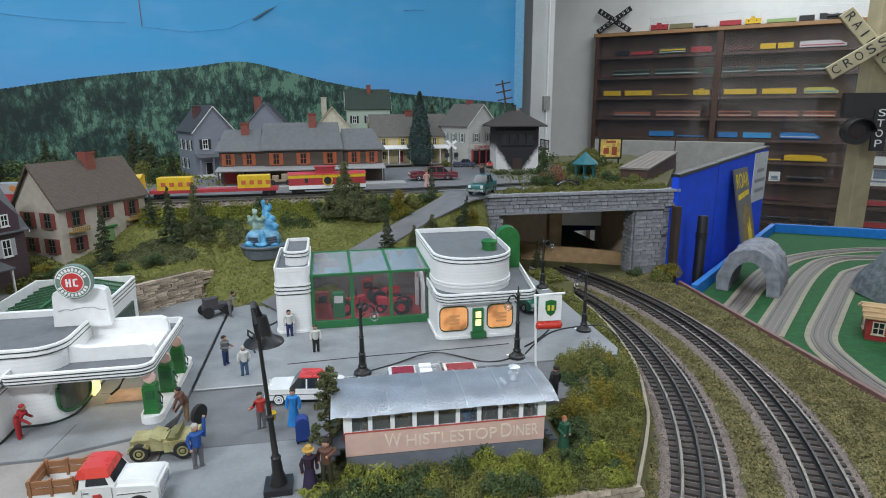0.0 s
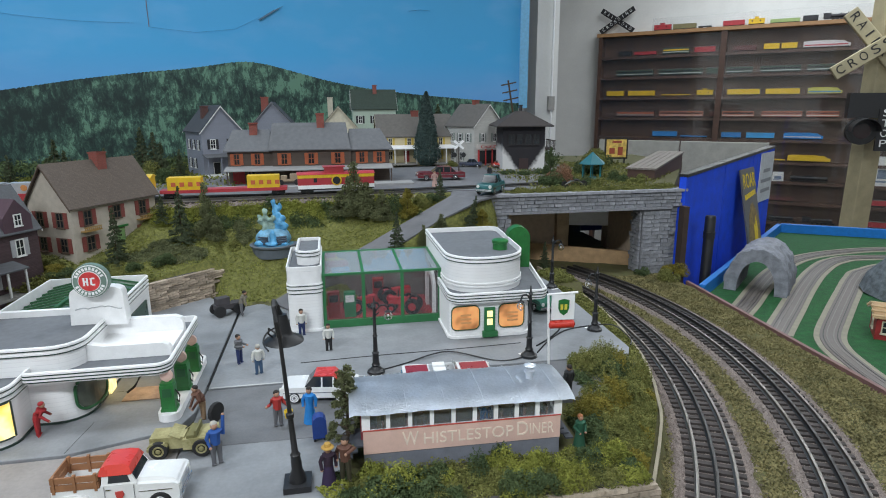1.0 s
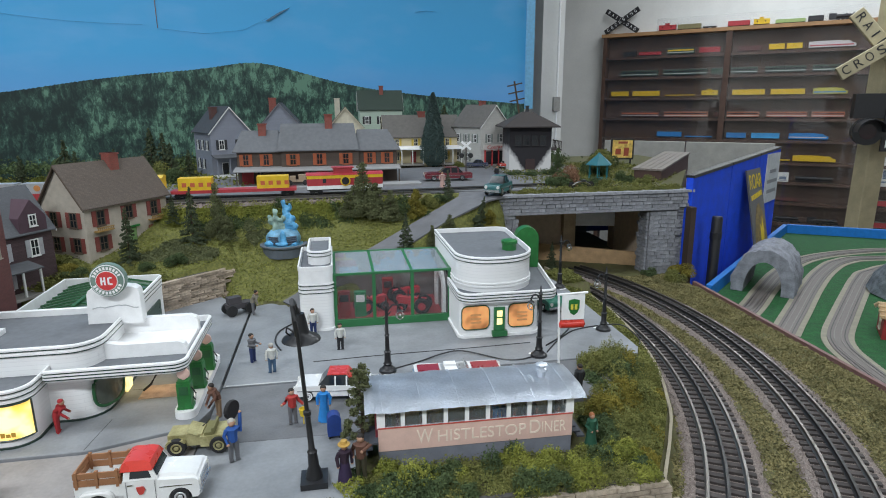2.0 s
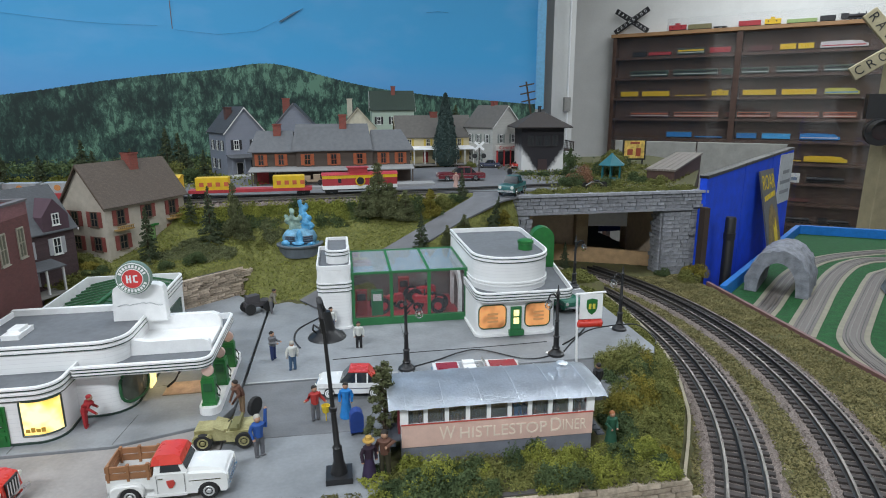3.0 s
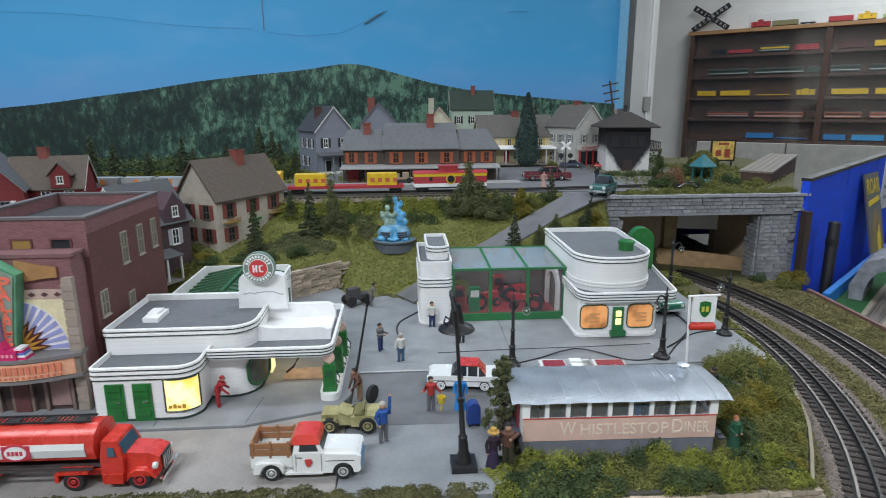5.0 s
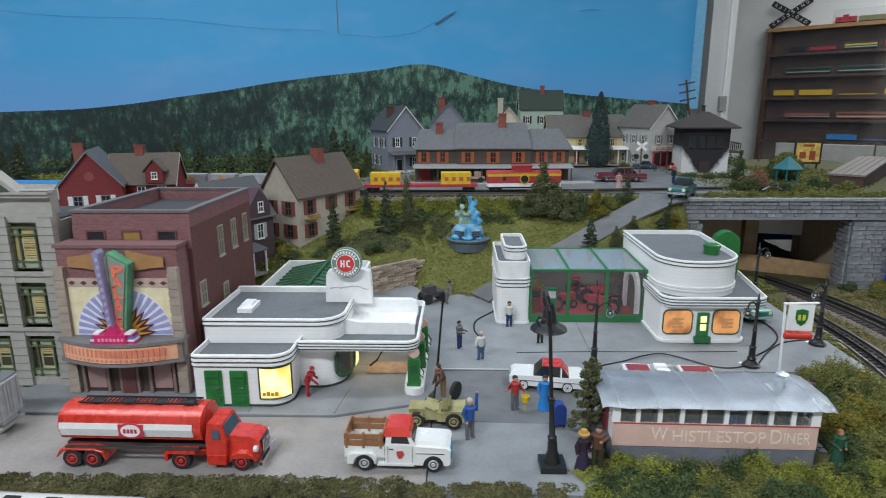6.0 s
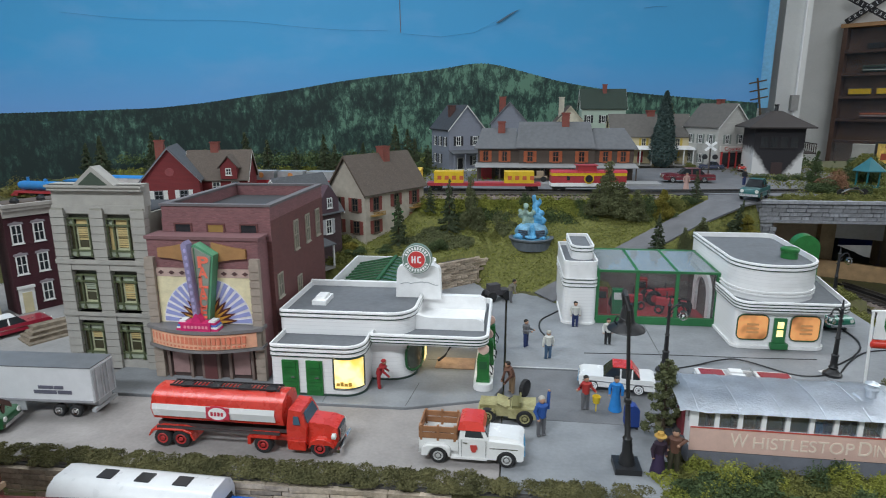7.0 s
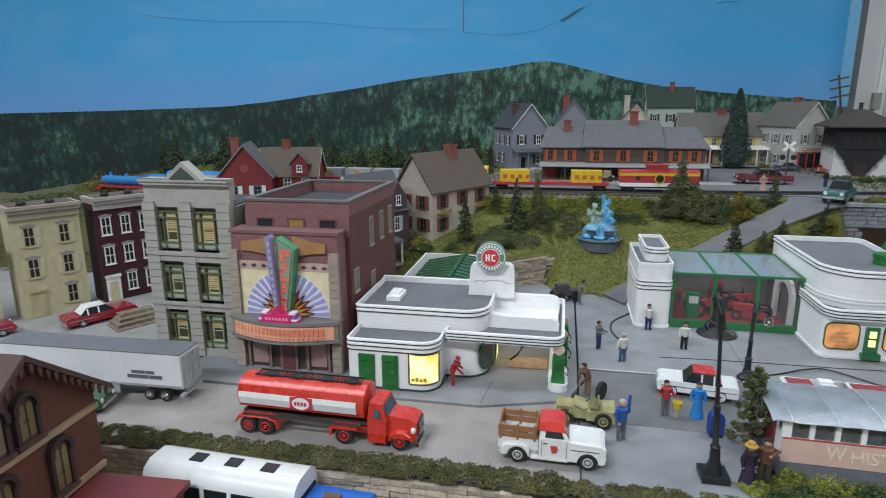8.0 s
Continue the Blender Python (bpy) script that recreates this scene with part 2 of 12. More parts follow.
def glass(name, tint=(1, 1, 1), rough=0.03, clear=0.85, haze=0.0):
    mat = bpy.data.materials.new(name)
    mat.use_nodes = True
    n, ln = mat.node_tree.nodes, mat.node_tree.links
    out = n["Material Output"]
    tr, gl, mx, fr = n.new("ShaderNodeBsdfTransparent"), n.new("ShaderNodeBsdfGlossy"), n.new("ShaderNodeMixShader"), n.new("ShaderNodeFresnel")
    tr.inputs["Color"].default_value = (*[c * clear for c in tint], 1)
    gl.inputs["Roughness"].default_value = rough
    fr.inputs["IOR"].default_value = 1.5
    ln.new(fr.outputs[0], mx.inputs[0])
    ln.new(tr.outputs[0], mx.inputs[1])
    ln.new(gl.outputs[0], mx.inputs[2])
    # pale diffuse share that stands for haze and reflections on the panes
    if haze:
        df, hz_ = n.new("ShaderNodeBsdfDiffuse"), n.new("ShaderNodeMixShader")
        df.inputs["Color"].default_value = (0.62, 0.72, 0.78, 1)
        hz_.inputs[0].default_value = haze
        ln.new(mx.outputs[0], hz_.inputs[1])
        ln.new(df.outputs[0], hz_.inputs[2])
        ln.new(hz_.outputs[0], out.inputs["Surface"])
        return mat
    ln.new(mx.outputs[0], out.inputs["Surface"])
    return mat


WHITE = paint("white_plastic", (0.88, 0.88, 0.88), 0.42, var=0.05, bump=0.05)
TRIM_BLACK = paint("dark_green_stripe", (0.025, 0.05, 0.04), 0.4)
ROOF_GREY = paint("grey_flat_roof", (0.15, 0.16, 0.175), 0.85, size=0.6, stain=0.3)
GREEN = paint("green_plastic", (0.02, 0.16, 0.035), 0.4, var=0.2, bump=0.05)
RED = paint("red_enamel", (0.60, 0.040, 0.025), 0.28, coat=0.4, bump=0.03)
DARK_RED = paint("dark_red_paint", (0.30, 0.03, 0.03), 0.45, bump=0.05)
BLACK = paint("black_plastic", (0.018, 0.018, 0.02), 0.4, bump=0.08)
RUBBER = paint("tyre_rubber", (0.02, 0.02, 0.021), 0.85)
CHROME = paint("chrome", (0.75, 0.75, 0.76), 0.15, metal=1.0, bump=0.02)
STEEL = paint("rail_steel", (0.20, 0.185, 0.17), 0.45, metal=0.9, size=0.5)
BLACK_RAIL = paint("blackened_rail", (0.035, 0.033, 0.032), 0.45, metal=0.4)
TIN = paint("crumpled_tin", (0.66, 0.70, 0.76), 0.40, metal=0.6, size=2.0, bump=0.35, stain=0.2)
CONCRETE = paint("grey_painted_plaza", (0.245, 0.257, 0.272), 0.62, var=0.14, size=3.0, bump=0.08, stain=0.6, piece=0.06)
ASPHALT = paint("dark_grey_road", (0.15, 0.155, 0.165), 0.75, var=0.15, size=2.0, bump=0.15, stain=0.4)
UPPER_ROAD = paint("upper_grey_road", (0.155, 0.155, 0.165), 0.8, var=0.15, size=2.0, bump=0.2, stain=0.3)
EARTH = paint("brown_scenery_earth", (0.15, 0.125, 0.06), 0.95, var=0.45, size=0.35, bump=1.0, second=(0.10, 0.105, 0.032))
GRASS_BASE = paint("green_ground_foam", (0.13, 0.14, 0.036), 0.98, var=0.35, size=0.5, bump=1.0, second=(0.205, 0.205, 0.055))
BALLAST = paint("grey_brown_ballast", (0.22, 0.18, 0.16), 0.9, var=0.5, size=0.12, bump=1.0)
TIE = paint("dark_sleeper", (0.060, 0.050, 0.047), 0.8, size=0.5, piece=0.3)
STONE = paint("tan_cut_stone", (0.44, 0.365, 0.285), 0.9, var=0.3, size=0.5, bump=0.7, piece=0.25)
GREY_STONE = paint("grey_cut_stone", (0.27, 0.275, 0.30), 0.85, var=0.25, size=0.5, bump=0.7, piece=0.16)
LEDGE_STONE = paint("brown_ledge_stone", (0.36, 0.29, 0.225), 0.9, var=0.3, size=0.5, bump=0.7, piece=0.3)
JOINT = paint("dark_stone_joint", (0.07, 0.065, 0.06), 0.95)
WOOD = paint("bare_wood", (0.42, 0.27, 0.14), 0.7, var=0.2, size=1.5)
PLY = paint("raw_board", (0.46, 0.34, 0.21), 0.75, var=0.2, size=2.5)
BRICK = coursed("maroon_brick", (0.15, 0.055, 0.052), (0.125, 0.06, 0.056), 0.42, 0.16)
BROWN_BRICK = coursed("brown_brick", (0.145, 0.042, 0.026), (0.075, 0.045, 0.036), 0.45, 0.16)
BRICK_LIGHT = coursed("faded_maroon_brick", (0.235, 0.105, 0.11), (0.21, 0.11, 0.115), 0.42, 0.16)
SIDING_WHITE = coursed("white_ribbed_siding", (0.87, 0.87, 0.87), (0.70, 0.70, 0.71), 60.0, 0.42, 0.42, var=0.02, bump=0.14, gap=0.018)
TAN_WALL = paint("tan_stucco", (0.46, 0.41, 0.345), 0.85, var=0.1, stain=0.3)
ROOF_BROWN = coursed("brown_shingles", (0.115, 0.088, 0.072), (0.08, 0.065, 0.05), 0.35, 0.18, var=0.2)
ROOF_SLATE = coursed("grey_shingles", (0.095, 0.10, 0.11), (0.085, 0.088, 0.095), 0.35, 0.2, var=0.15)
ROOF_DARK = coursed("dark_slate_shingles", (0.05, 0.054, 0.062), (0.04, 0.043, 0.05), 0.35, 0.2, var=0.15)
CHIMNEY = coursed("red_chimney_brick", (0.28, 0.06, 0.045), (0.2, 0.1, 0.08), 0.3, 0.12)
PANE = paint("dark_window_glass", (0.02, 0.024, 0.028), 0.08, var=0.2, bump=0.0)
CLEAR = glass("clear_plastic_glazing", haze=0.02)
# pale haze mixed in for the backdrop's reflection on the roof panes
ROOF_GLASS = glass("pale_haze_roof_glazing", haze=0.16)
# pale haze in the colour makes the diner panes look lighter
HAZED = glass("hazed_plastic_glazing", haze=0.07)
SHELF_GLASS = glass("cabinet_glass", clear=0.96, haze=0.008)
LAMP_GLASS = glass("lamp_globe_glass", rough=0.08, clear=0.92)
TREE_BARK = paint("brown_bark", (0.08, 0.055, 0.035), 0.95, size=0.4, bump=0.6)
FOAM_DARK = islands("dark_green_foliage", (0.034, 0.055, 0.026), (0.125, 0.165, 0.07))
FOAM_MID = islands("olive_green_foliage", (0.060, 0.074, 0.022), (0.265, 0.262, 0.085), third=(0.36, 0.33, 0.14))
FOAM_YELLOW = islands("yellow_green_foliage", (0.09, 0.085, 0.015), (0.34, 0.28, 0.06))
FOAM_BROWN = islands("rust_brown_foliage", (0.13, 0.065, 0.04), (0.38, 0.21, 0.13))
GRASS_FLAKE = islands("grass_flock", (0.095, 0.112, 0.028), (0.265, 0.27, 0.066), third=(0.34, 0.31, 0.10))
FOAM_HEDGE = islands("dull_hedge_foliage", (0.052, 0.056, 0.028), (0.20, 0.185, 0.085), third=(0.30, 0.26, 0.15))
GRASS_DRY = islands("dry_grass_bank", (0.085, 0.078, 0.025), (0.20, 0.175, 0.055), third=(0.26, 0.22, 0.09))
SCRUB = islands("track_scrub", (0.10, 0.094, 0.045), (0.31, 0.27, 0.125), third=(0.46, 0.39, 0.28))
PINE = islands("pine_needles", (0.034, 0.050, 0.030), (0.145, 0.17, 0.095))
PINE_BLUE = islands("blue_spruce_needles", (0.038, 0.062, 0.058), (0.115, 0.165, 0.15))
PINE_OLIVE = islands("olive_pine_foliage", (0.052, 0.064, 0.032), (0.205, 0.215, 0.105), third=(0.28, 0.27, 0.14))
HEDGE_LIME = islands("bright_hedge_foliage", (0.085, 0.105, 0.020), (0.34, 0.35, 0.075), third=(0.42, 0.40, 0.12))


TONES = {}


def tone(name, color, rough=0.5, **more):
    """A painted surface, made once for each name."""
    if name not in TONES:
        TONES[name] = paint(name, color, rough, **more)
    return TONES[name]
# ---- structure: room ----
def flakes(name, spots, size, material, parent=None, lift=0.5, seed=1, squash=0.6):
    """Many loose little folded flakes: spots is an array of centres and outward directions, in centimetres."""
    rng = np.random.default_rng(seed)
    n = len(spots)
    c, d = spots[:, :3], spots[:, 3:6]
    s = size * rng.uniform(0.6, 1.5, (n, 1))
    a = rng.normal(size=(n, 3))
    a -= d * (a * d).sum(1, keepdims=True) * lift
    a /= np.linalg.norm(a, axis=1, keepdims=True)
    b = np.cross(a, d + 0.6 * rng.normal(size=(n, 3)))
    b /= np.linalg.norm(b, axis=1, keepdims=True) + 1e-6
    v = np.stack([c - a * s, c + b * s * squash, c + a * s, c - b * s * squash + d * s * 0.5], 1).reshape(-1, 3) * CM
    k = np.arange(n)[:, None] * 4
    faces = np.concatenate([k + [0, 1, 2], k + [0, 2, 3]], 1).reshape(-1, 3)
    mesh = bpy.data.meshes.new(name)
    mesh.from_pydata(v.tolist(), [], faces.tolist())
    mesh.materials.append(material)
    return mesh


WALL = paint("off_white_wall", (0.76, 0.755, 0.73), 0.8, var=0.04, size=12, bump=0.1, stain=0.12)
CEIL = paint("ceiling_tile_white", (0.50, 0.50, 0.49), 0.9, var=0.05, size=6)
FLOOR = paint("dark_floor_tile", (0.16, 0.14, 0.12), 0.5, var=0.2, size=20)
room = [(-260, -250), (520, -250), (520, 195), (60, 586), (-260, 330)]
bm = B()
upright(bm, grown(room, 6), -100, -95)
tagged(part("floor", bm, FLOOR), "dark tiled floor of the exhibition room", "floor", kind="structure")
bm = B()
upright(bm, grown(room, 6), 175, 181)
tagged(part("ceiling", bm, CEIL), "white ceiling of the exhibition room", "ceiling", kind="structure")
for k, nm in enumerate(("wall_south", "wall_east", "wall_north_east", "wall_north", "wall_west")):
    bm = B()
    o = grown(room, 5)
    j = (k + 1) % 5
    upright(bm, [room[k], o[k], o[j], room[j]][::1], -95, 175)
    bmesh.ops.recalc_face_normals(bm, faces=bm.faces)
    tagged(part(nm, bm, WALL), "plain off-white painted room wall", "wall", kind="structure")

# pillar and conduit beside the end of the painted backdrop
bm = B()
upright(bm, [(81, 236), (90, 236), (90, 250), (81, 250)], -95, 175)
tagged(part("pillar", bm, WALL, bevel=0.3), "off-white painted pillar behind the layout", "pillar", kind="structure")
pipe = thing("conduit", "white electrical conduit with a small junction box", "conduit")
bm = B()
tube(bm, [(87.4, 235.2, 10), (87.4, 235.2, 110)], 0.45, 8)
part("pipe", bm, WHITE, pipe)
bm = B()
box(bm, 85.9, 88.4, 234.0, 235.9, 27.0, 32.5)
part("junction_box", bm, tone("grey_box", (0.35, 0.34, 0.32)), pipe, "small grey junction box", bevel=0.15)

# ---- painted backdrop: a flat sheet with a sky and a wooded ridge ----
def back_y(x):
    return 205.0 + 0.2 * x


def sky_material():
    mat = bpy.data.materials.new("painted_sky")
    mat.use_nodes = True
    n, ln = mat.node_tree.nodes, mat.node_tree.links
    p = n["Principled BSDF"]
    p.inputs["Roughness"].default_value = 0.55
    co, sep, mr, ramp = n.new("ShaderNodeTexCoord"), n.new("ShaderNodeSeparateXYZ"), n.new("ShaderNodeMapRange"), n.new("ShaderNodeValToRGB")
    ln.new(co.outputs["Object"], sep.inputs[0])
    ln.new(sep.outputs["Z"], mr.inputs["Value"])
    mr.inputs["From Min"].default_value, mr.inputs["From Max"].default_value = 0.25, 0.75
    e = ramp.color_ramp.elements
    e[0].color, e[1].color = (0.16, 0.37, 0.74, 1), (0.05, 0.32, 0.61, 1)
    e[0].position, e[1].position = 0.0, 0.85
    mid = e.new(0.4)
    mid.color = (0.055, 0.365, 0.71, 1)
    ln.new(mr.outputs[0], ramp.inputs["Fac"])
    mp, cl, cr, mx = n.new("ShaderNodeMapping"), n.new("ShaderNodeTexNoise"), n.new("ShaderNodeMapRange"), n.new("ShaderNodeMixRGB")
    mp.inputs["Scale"].default_value = (2.2, 2.2, 5.5)
    cl.inputs["Scale"].default_value, cl.inputs["Detail"].default_value = 2.0, 7.0
    ln.new(co.outputs["Object"], mp.inputs["Vector"])
    ln.new(mp.outputs[0], cl.inputs["Vector"])
    cr.inputs["From Min"].default_value, cr.inputs["From Max"].default_value, cr.inputs["To Max"].default_value = 0.5, 0.85, 0.4
    ln.new(cl.outputs["Fac"], cr.inputs["Value"])
    ln.new(cr.outputs[0], mx.inputs["Fac"])
    ln.new(ramp.outputs["Color"], mx.inputs["Color1"])
    mx.inputs["Color2"].default_value = (0.24, 0.44, 0.76, 1)
    ln.new(mx.outputs[0], p.inputs["Base Color"])
    bp_, wav = n.new("ShaderNodeBump"), n.new("ShaderNodeTexNoise")
    wav.inputs["Scale"].default_value, wav.inputs["Detail"].default_value = 6.0, 3.0
    bp_.inputs["Strength"].default_value, bp_.inputs["Distance"].default_value = 0.25, 0.01
    ln.new(wav.outputs["Fac"], bp_.inputs["Height"])
    ln.new(bp_.outputs["Normal"], p.inputs["Normal"])
    return mat


def forest_material():
    """Dabbed paint: pale upright tree strokes over dark teal green, darker towards the left end."""
    mat = bpy.data.materials.new("painted_forest")
    mat.use_nodes = True
    n, ln = mat.node_tree.nodes, mat.node_tree.links
    p = n["Principled BSDF"]
    p.inputs["Roughness"].default_value = 0.65
    co, sep = n.new("ShaderNodeTexCoord"), n.new("ShaderNodeSeparateXYZ")
    ln.new(co.outputs["Object"], sep.inputs[0])

    def layer(kind, scale, detail=4.0, warp=0.0):
        mp, tex = n.new("ShaderNodeMapping"), n.new(kind)
        mp.inputs["Scale"].default_value = scale
        ln.new(co.outputs["Object"], mp.inputs["Vector"])
        ln.new(mp.outputs[0], tex.inputs["Vector"])
        tex.inputs["Scale"].default_value = 1.0
        if kind == "ShaderNodeTexNoise":
            tex.inputs["Detail"].default_value, tex.inputs["Roughness"].default_value, tex.inputs["Distortion"].default_value = detail, 0.62, warp
            return tex.outputs["Fac"]
        return tex.outputs["Distance"]

    def sum_up(a, k, b):
        m = n.new("ShaderNodeMath")
        m.operation = "MULTIPLY_ADD"
        m.inputs[1].default_value = k
        ln.new(a, m.inputs[0])
        if isinstance(b, float):
            m.inputs[2].default_value = b
        else:
            ln.new(b, m.inputs[2])
        return m.outputs[0]

    strokes = layer("ShaderNodeTexNoise", (95, 8, 42), 6.0, 0.9)
    fine = layer("ShaderNodeTexNoise", (330, 20, 190), 3.0, 0.4)
    crowns = layer("ShaderNodeTexVoronoi", (46, 3, 24))
    patch = layer("ShaderNodeTexNoise", (7, 2, 11), 4.0, 0.6)
    side_tone = n.new("ShaderNodeMapRange")
    side_tone.interpolation_type = "SMOOTHSTEP"
    side_tone.inputs["From Min"].default_value, side_tone.inputs["From Max"].default_value = -1.25, -0.15
    side_tone.inputs["To Min"].default_value, side_tone.inputs["To Max"].default_value = -0.15, 0.035
    ln.new(sep.outputs["X"], side_tone.inputs["Value"])
    v = sum_up(strokes, 0.85, side_tone.outputs[0])
    v = sum_up(fine, 0.28, v)
    v = sum_up(crowns, -0.30, v)
    v = sum_up(patch, 0.85, v)
    ramp = n.new("ShaderNodeValToRGB")
    e = ramp.color_ramp.elements
    e[0].position, e[1].position = 0.64, 1.0
    e[0].color, e[1].color = (0.006, 0.021, 0.019, 1), (0.115, 0.235, 0.165, 1)
    for at, c in ((0.78, (0.014, 0.043, 0.036, 1)), (0.90, (0.044, 0.100, 0.074, 1))):
        k = e.new(at)
        k.color = c
    ln.new(v, ramp.inputs["Fac"])
    ln.new(ramp.outputs["Color"], p.inputs["Base Color"])
    return mat


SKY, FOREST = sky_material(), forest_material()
bd = thing("backdrop", "painted blue sky backdrop with a wooded green ridge", "backdrop", kind="structure")
bm = B()
solid(bm, [(-235, back_y(-235), -20), (68.5, back_y(68.5), -20), (68.5, back_y(68.5) + 0.8, -20), (-235, back_y(-235) + 0.8, -20)],
      [(-235, back_y(-235), 130), (68.5, back_y(68.5), 130), (68.5, back_y(68.5) + 0.8, 130), (-235, back_y(-235) + 0.8, 130)])
part("sky_sheet", bm, SKY, bd)
bm = B()
solid(bm, [(68.5, back_y(68.5) - 0.4, 28), (71.5, back_y(71.5) - 1.6, 28), (71.5, back_y(71.5) - 1.3, 28), (68.5, back_y(68.5) + 0.2, 28)],
      [(68.5, back_y(68.5) - 0.4, 130), (71.5, back_y(71.5) - 1.6, 130), (71.5, back_y(71.5) - 1.3, 130), (68.5, back_y(68.5) + 0.2, 130)])
part("curled_edge", bm, tone("pale_blue_edge", (0.16, 0.42, 0.66), 0.5), bd, "pale blue curled edge of the sheet")
RIDGE = [(-235, 25.5), (-198, 26.7), (-160, 27.5), (-125.8, 28.6), (-110, 30.3), (-95, 32.6), (-86, 33.8), (-70, 36.6), (-55, 38.6), (-42, 39.9), (-33, 41.3),
         (-27, 42.5), (-20, 42.0), (-10, 39.4), (0, 36.8), (12, 34.6), (30, 32.6), (50, 31.0), (68.5, 29.6)]
xs = np.arange(-235, 68.6, 0.35)
zs = np.interp(xs, [q[0] for q in RIDGE], [q[1] for q in RIDGE])
zs = np.convolve(np.pad(zs, 12, "edge"), np.ones(25) / 25, "valid") + 0.16 * np.abs(np.sin(xs * 3.1)) + 0.2 * np.array([noise.noise((x * 1.3, 0, 0)) for x in xs])
verts = [(x * CM, (back_y(x) - 0.25) * CM, z * CM) for x, z in zip(xs, zs)] + [(x * CM, (back_y(x) - 0.25) * CM, 0.0) for x in xs]
n = len(xs)
mesh = bpy.data.meshes.new("painted_ridge")
mesh.from_pydata(verts, [], [(i, i + n, i + n + 1, i + 1) for i in range(n - 1)])
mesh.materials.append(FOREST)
put("painted_ridge", mesh, bd, (0, 0, 0))
# creases and fold: their shade is drawn as thin darker blue parts
crease = tone("crease_shade", (0.04, 0.22, 0.42), 0.6)
bm = B()
tube(bm, [(-50.2, back_y(-50) - 0.35, 51.5), (-50.3, back_y(-50) - 0.35, 62), (-50.6, back_y(-50) - 0.35, 75)], 0.09, 4)
part("tear", bm, tone("brown_tear", (0.22, 0.12, 0.06), 0.7), bd, "brown tear in the sheet")
bm = B()
tube(bm, [(x, back_y(x) - 0.3, 54.2 - 0.045 * (x + 100) + 0.5 * math.sin(x * 0.11)) for x in range(-150, -49, 6)], 0.045, 4)
tube(bm, [(-49.5, back_y(-49) - 0.3, 51.3), (-38, back_y(-38) - 0.3, 50.4), (-27, back_y(-27) - 0.3, 51.8), (-20, back_y(-20) - 0.3, 55.5)], 0.04, 4)
part("crease", bm, crease, bd, "long crease across the sky")
bm = B()
solid(bm, [(-20.4, back_y(-20) - 0.3, 54.8), (-19.6, back_y(-20) - 0.3, 54.6), (-13, back_y(-13) - 0.3, 58.9), (-16, back_y(-15) - 0.3, 57.6)],
      [(-20.4, back_y(-20) - 0.6, 54.8), (-19.6, back_y(-20) - 0.6, 54.6), (-13, back_y(-13) - 0.6, 58.9), (-16, back_y(-15) - 0.6, 57.6)])
part("fold", bm, tone("fold_shade", (0.04, 0.10, 0.16), 0.7), bd, "small fold with its shade in the dark colour")
bm = B()
tube(bm, [(27, back_y(27) - 0.3, 59.6), (31, back_y(31) - 0.3, 60.2), (34.5, back_y(34) - 0.3, 60.0)], 0.07, 4)
part("crease", bm, crease, bd)

# ---- terrain ----
STRIP_Y = [20, 36, 40, 46, 51, 58, 65, 75, 83, 90, 101, 112]
STRIP_X = [10, 21, 24.1, 28.2, 31.4, 34.5, 37, 39.1, 39.9, 40.1, 40.1, 38.5]


def ease(a, b, v):
    t = np.clip((v - a) / (b - a), 0, 1)
    return t * t * (3 - 2 * t)


def on_ramp(x, y):
    """Share of the climbing road's length, from the plaza to the upper track, and the distance from its middle."""
    dx, dy = x + 9.4, y - 86.7
    return (dx * 0.838 + dy * 0.545) / 38.2, dx * 0.545 - dy * 0.838


def terrain(x, y):
    """Height of the scenery, in centimetres, over arrays x and y."""
    x, y = np.asarray(x, float), np.asarray(y, float)
    edge = np.interp(y, STRIP_Y, STRIP_X)
    z = np.full(np.broadcast(x, y).shape, -0.5)
    slope = np.interp(y, [86, 91, 101, 108, 113], [-0.5, 0.8, 6.2, 10.6, 12.6])
    foot = 86.5 + np.clip((x + 29.0) * 0.88, 0, 7.9)
    left = np.where(y > foot + 0.5, np.interp(y, [86, 92, 103, 110.5, 112], [4.2, 5.2, 7.5, 11.8, 12.4]), -0.5)
    far_left = np.interp(y, [86, 92, 108, 110.5], [-0.5, 10.4, 10.4, 9.6])
    w = ease(-20.6, -17.5, x)
    hill = np.where(x > -30, left * (1 - w) + slope * w, left)
    v = ease(-58, -50, x)
    hill = far_left * (1 - v) + hill * v
    z = np.maximum(z, hill)
    z = np.where(y < 108, z * (1 - ease(27.5, 31.5, x)) - 0.5 * ease(27.5, 31.5, x), z)
    # the gravel road that climbs to the upper town
    t, d = on_ramp(x, y)
    road = ease(5.2, 3.3, np.abs(d)) * (t > 0) * (t < 1.12)
    z = z * (1 - road) + road * (0.2 + 11.9 * np.clip(t, 0, 1))
    # bank down to the rails
    out = x - edge
    bank = np.interp(-out, [0, 7], [-2.6, -0.5])
    z = np.where((out < 0) & (out > -7) & (y < 92), np.minimum(z, bank), z)
    cut = (out >= 0) & (y < 150)
    z = np.where(cut, -4.3, z)
    z = np.where((x > 31) & (y > 100) & (y < 150), -4.3, z)
    z = np.where((x > 31) & (y >= 150), 11.2, z)
    z = np.where((y < 38.4) & (x < edge - 0.5), -5.2, z)
    return z


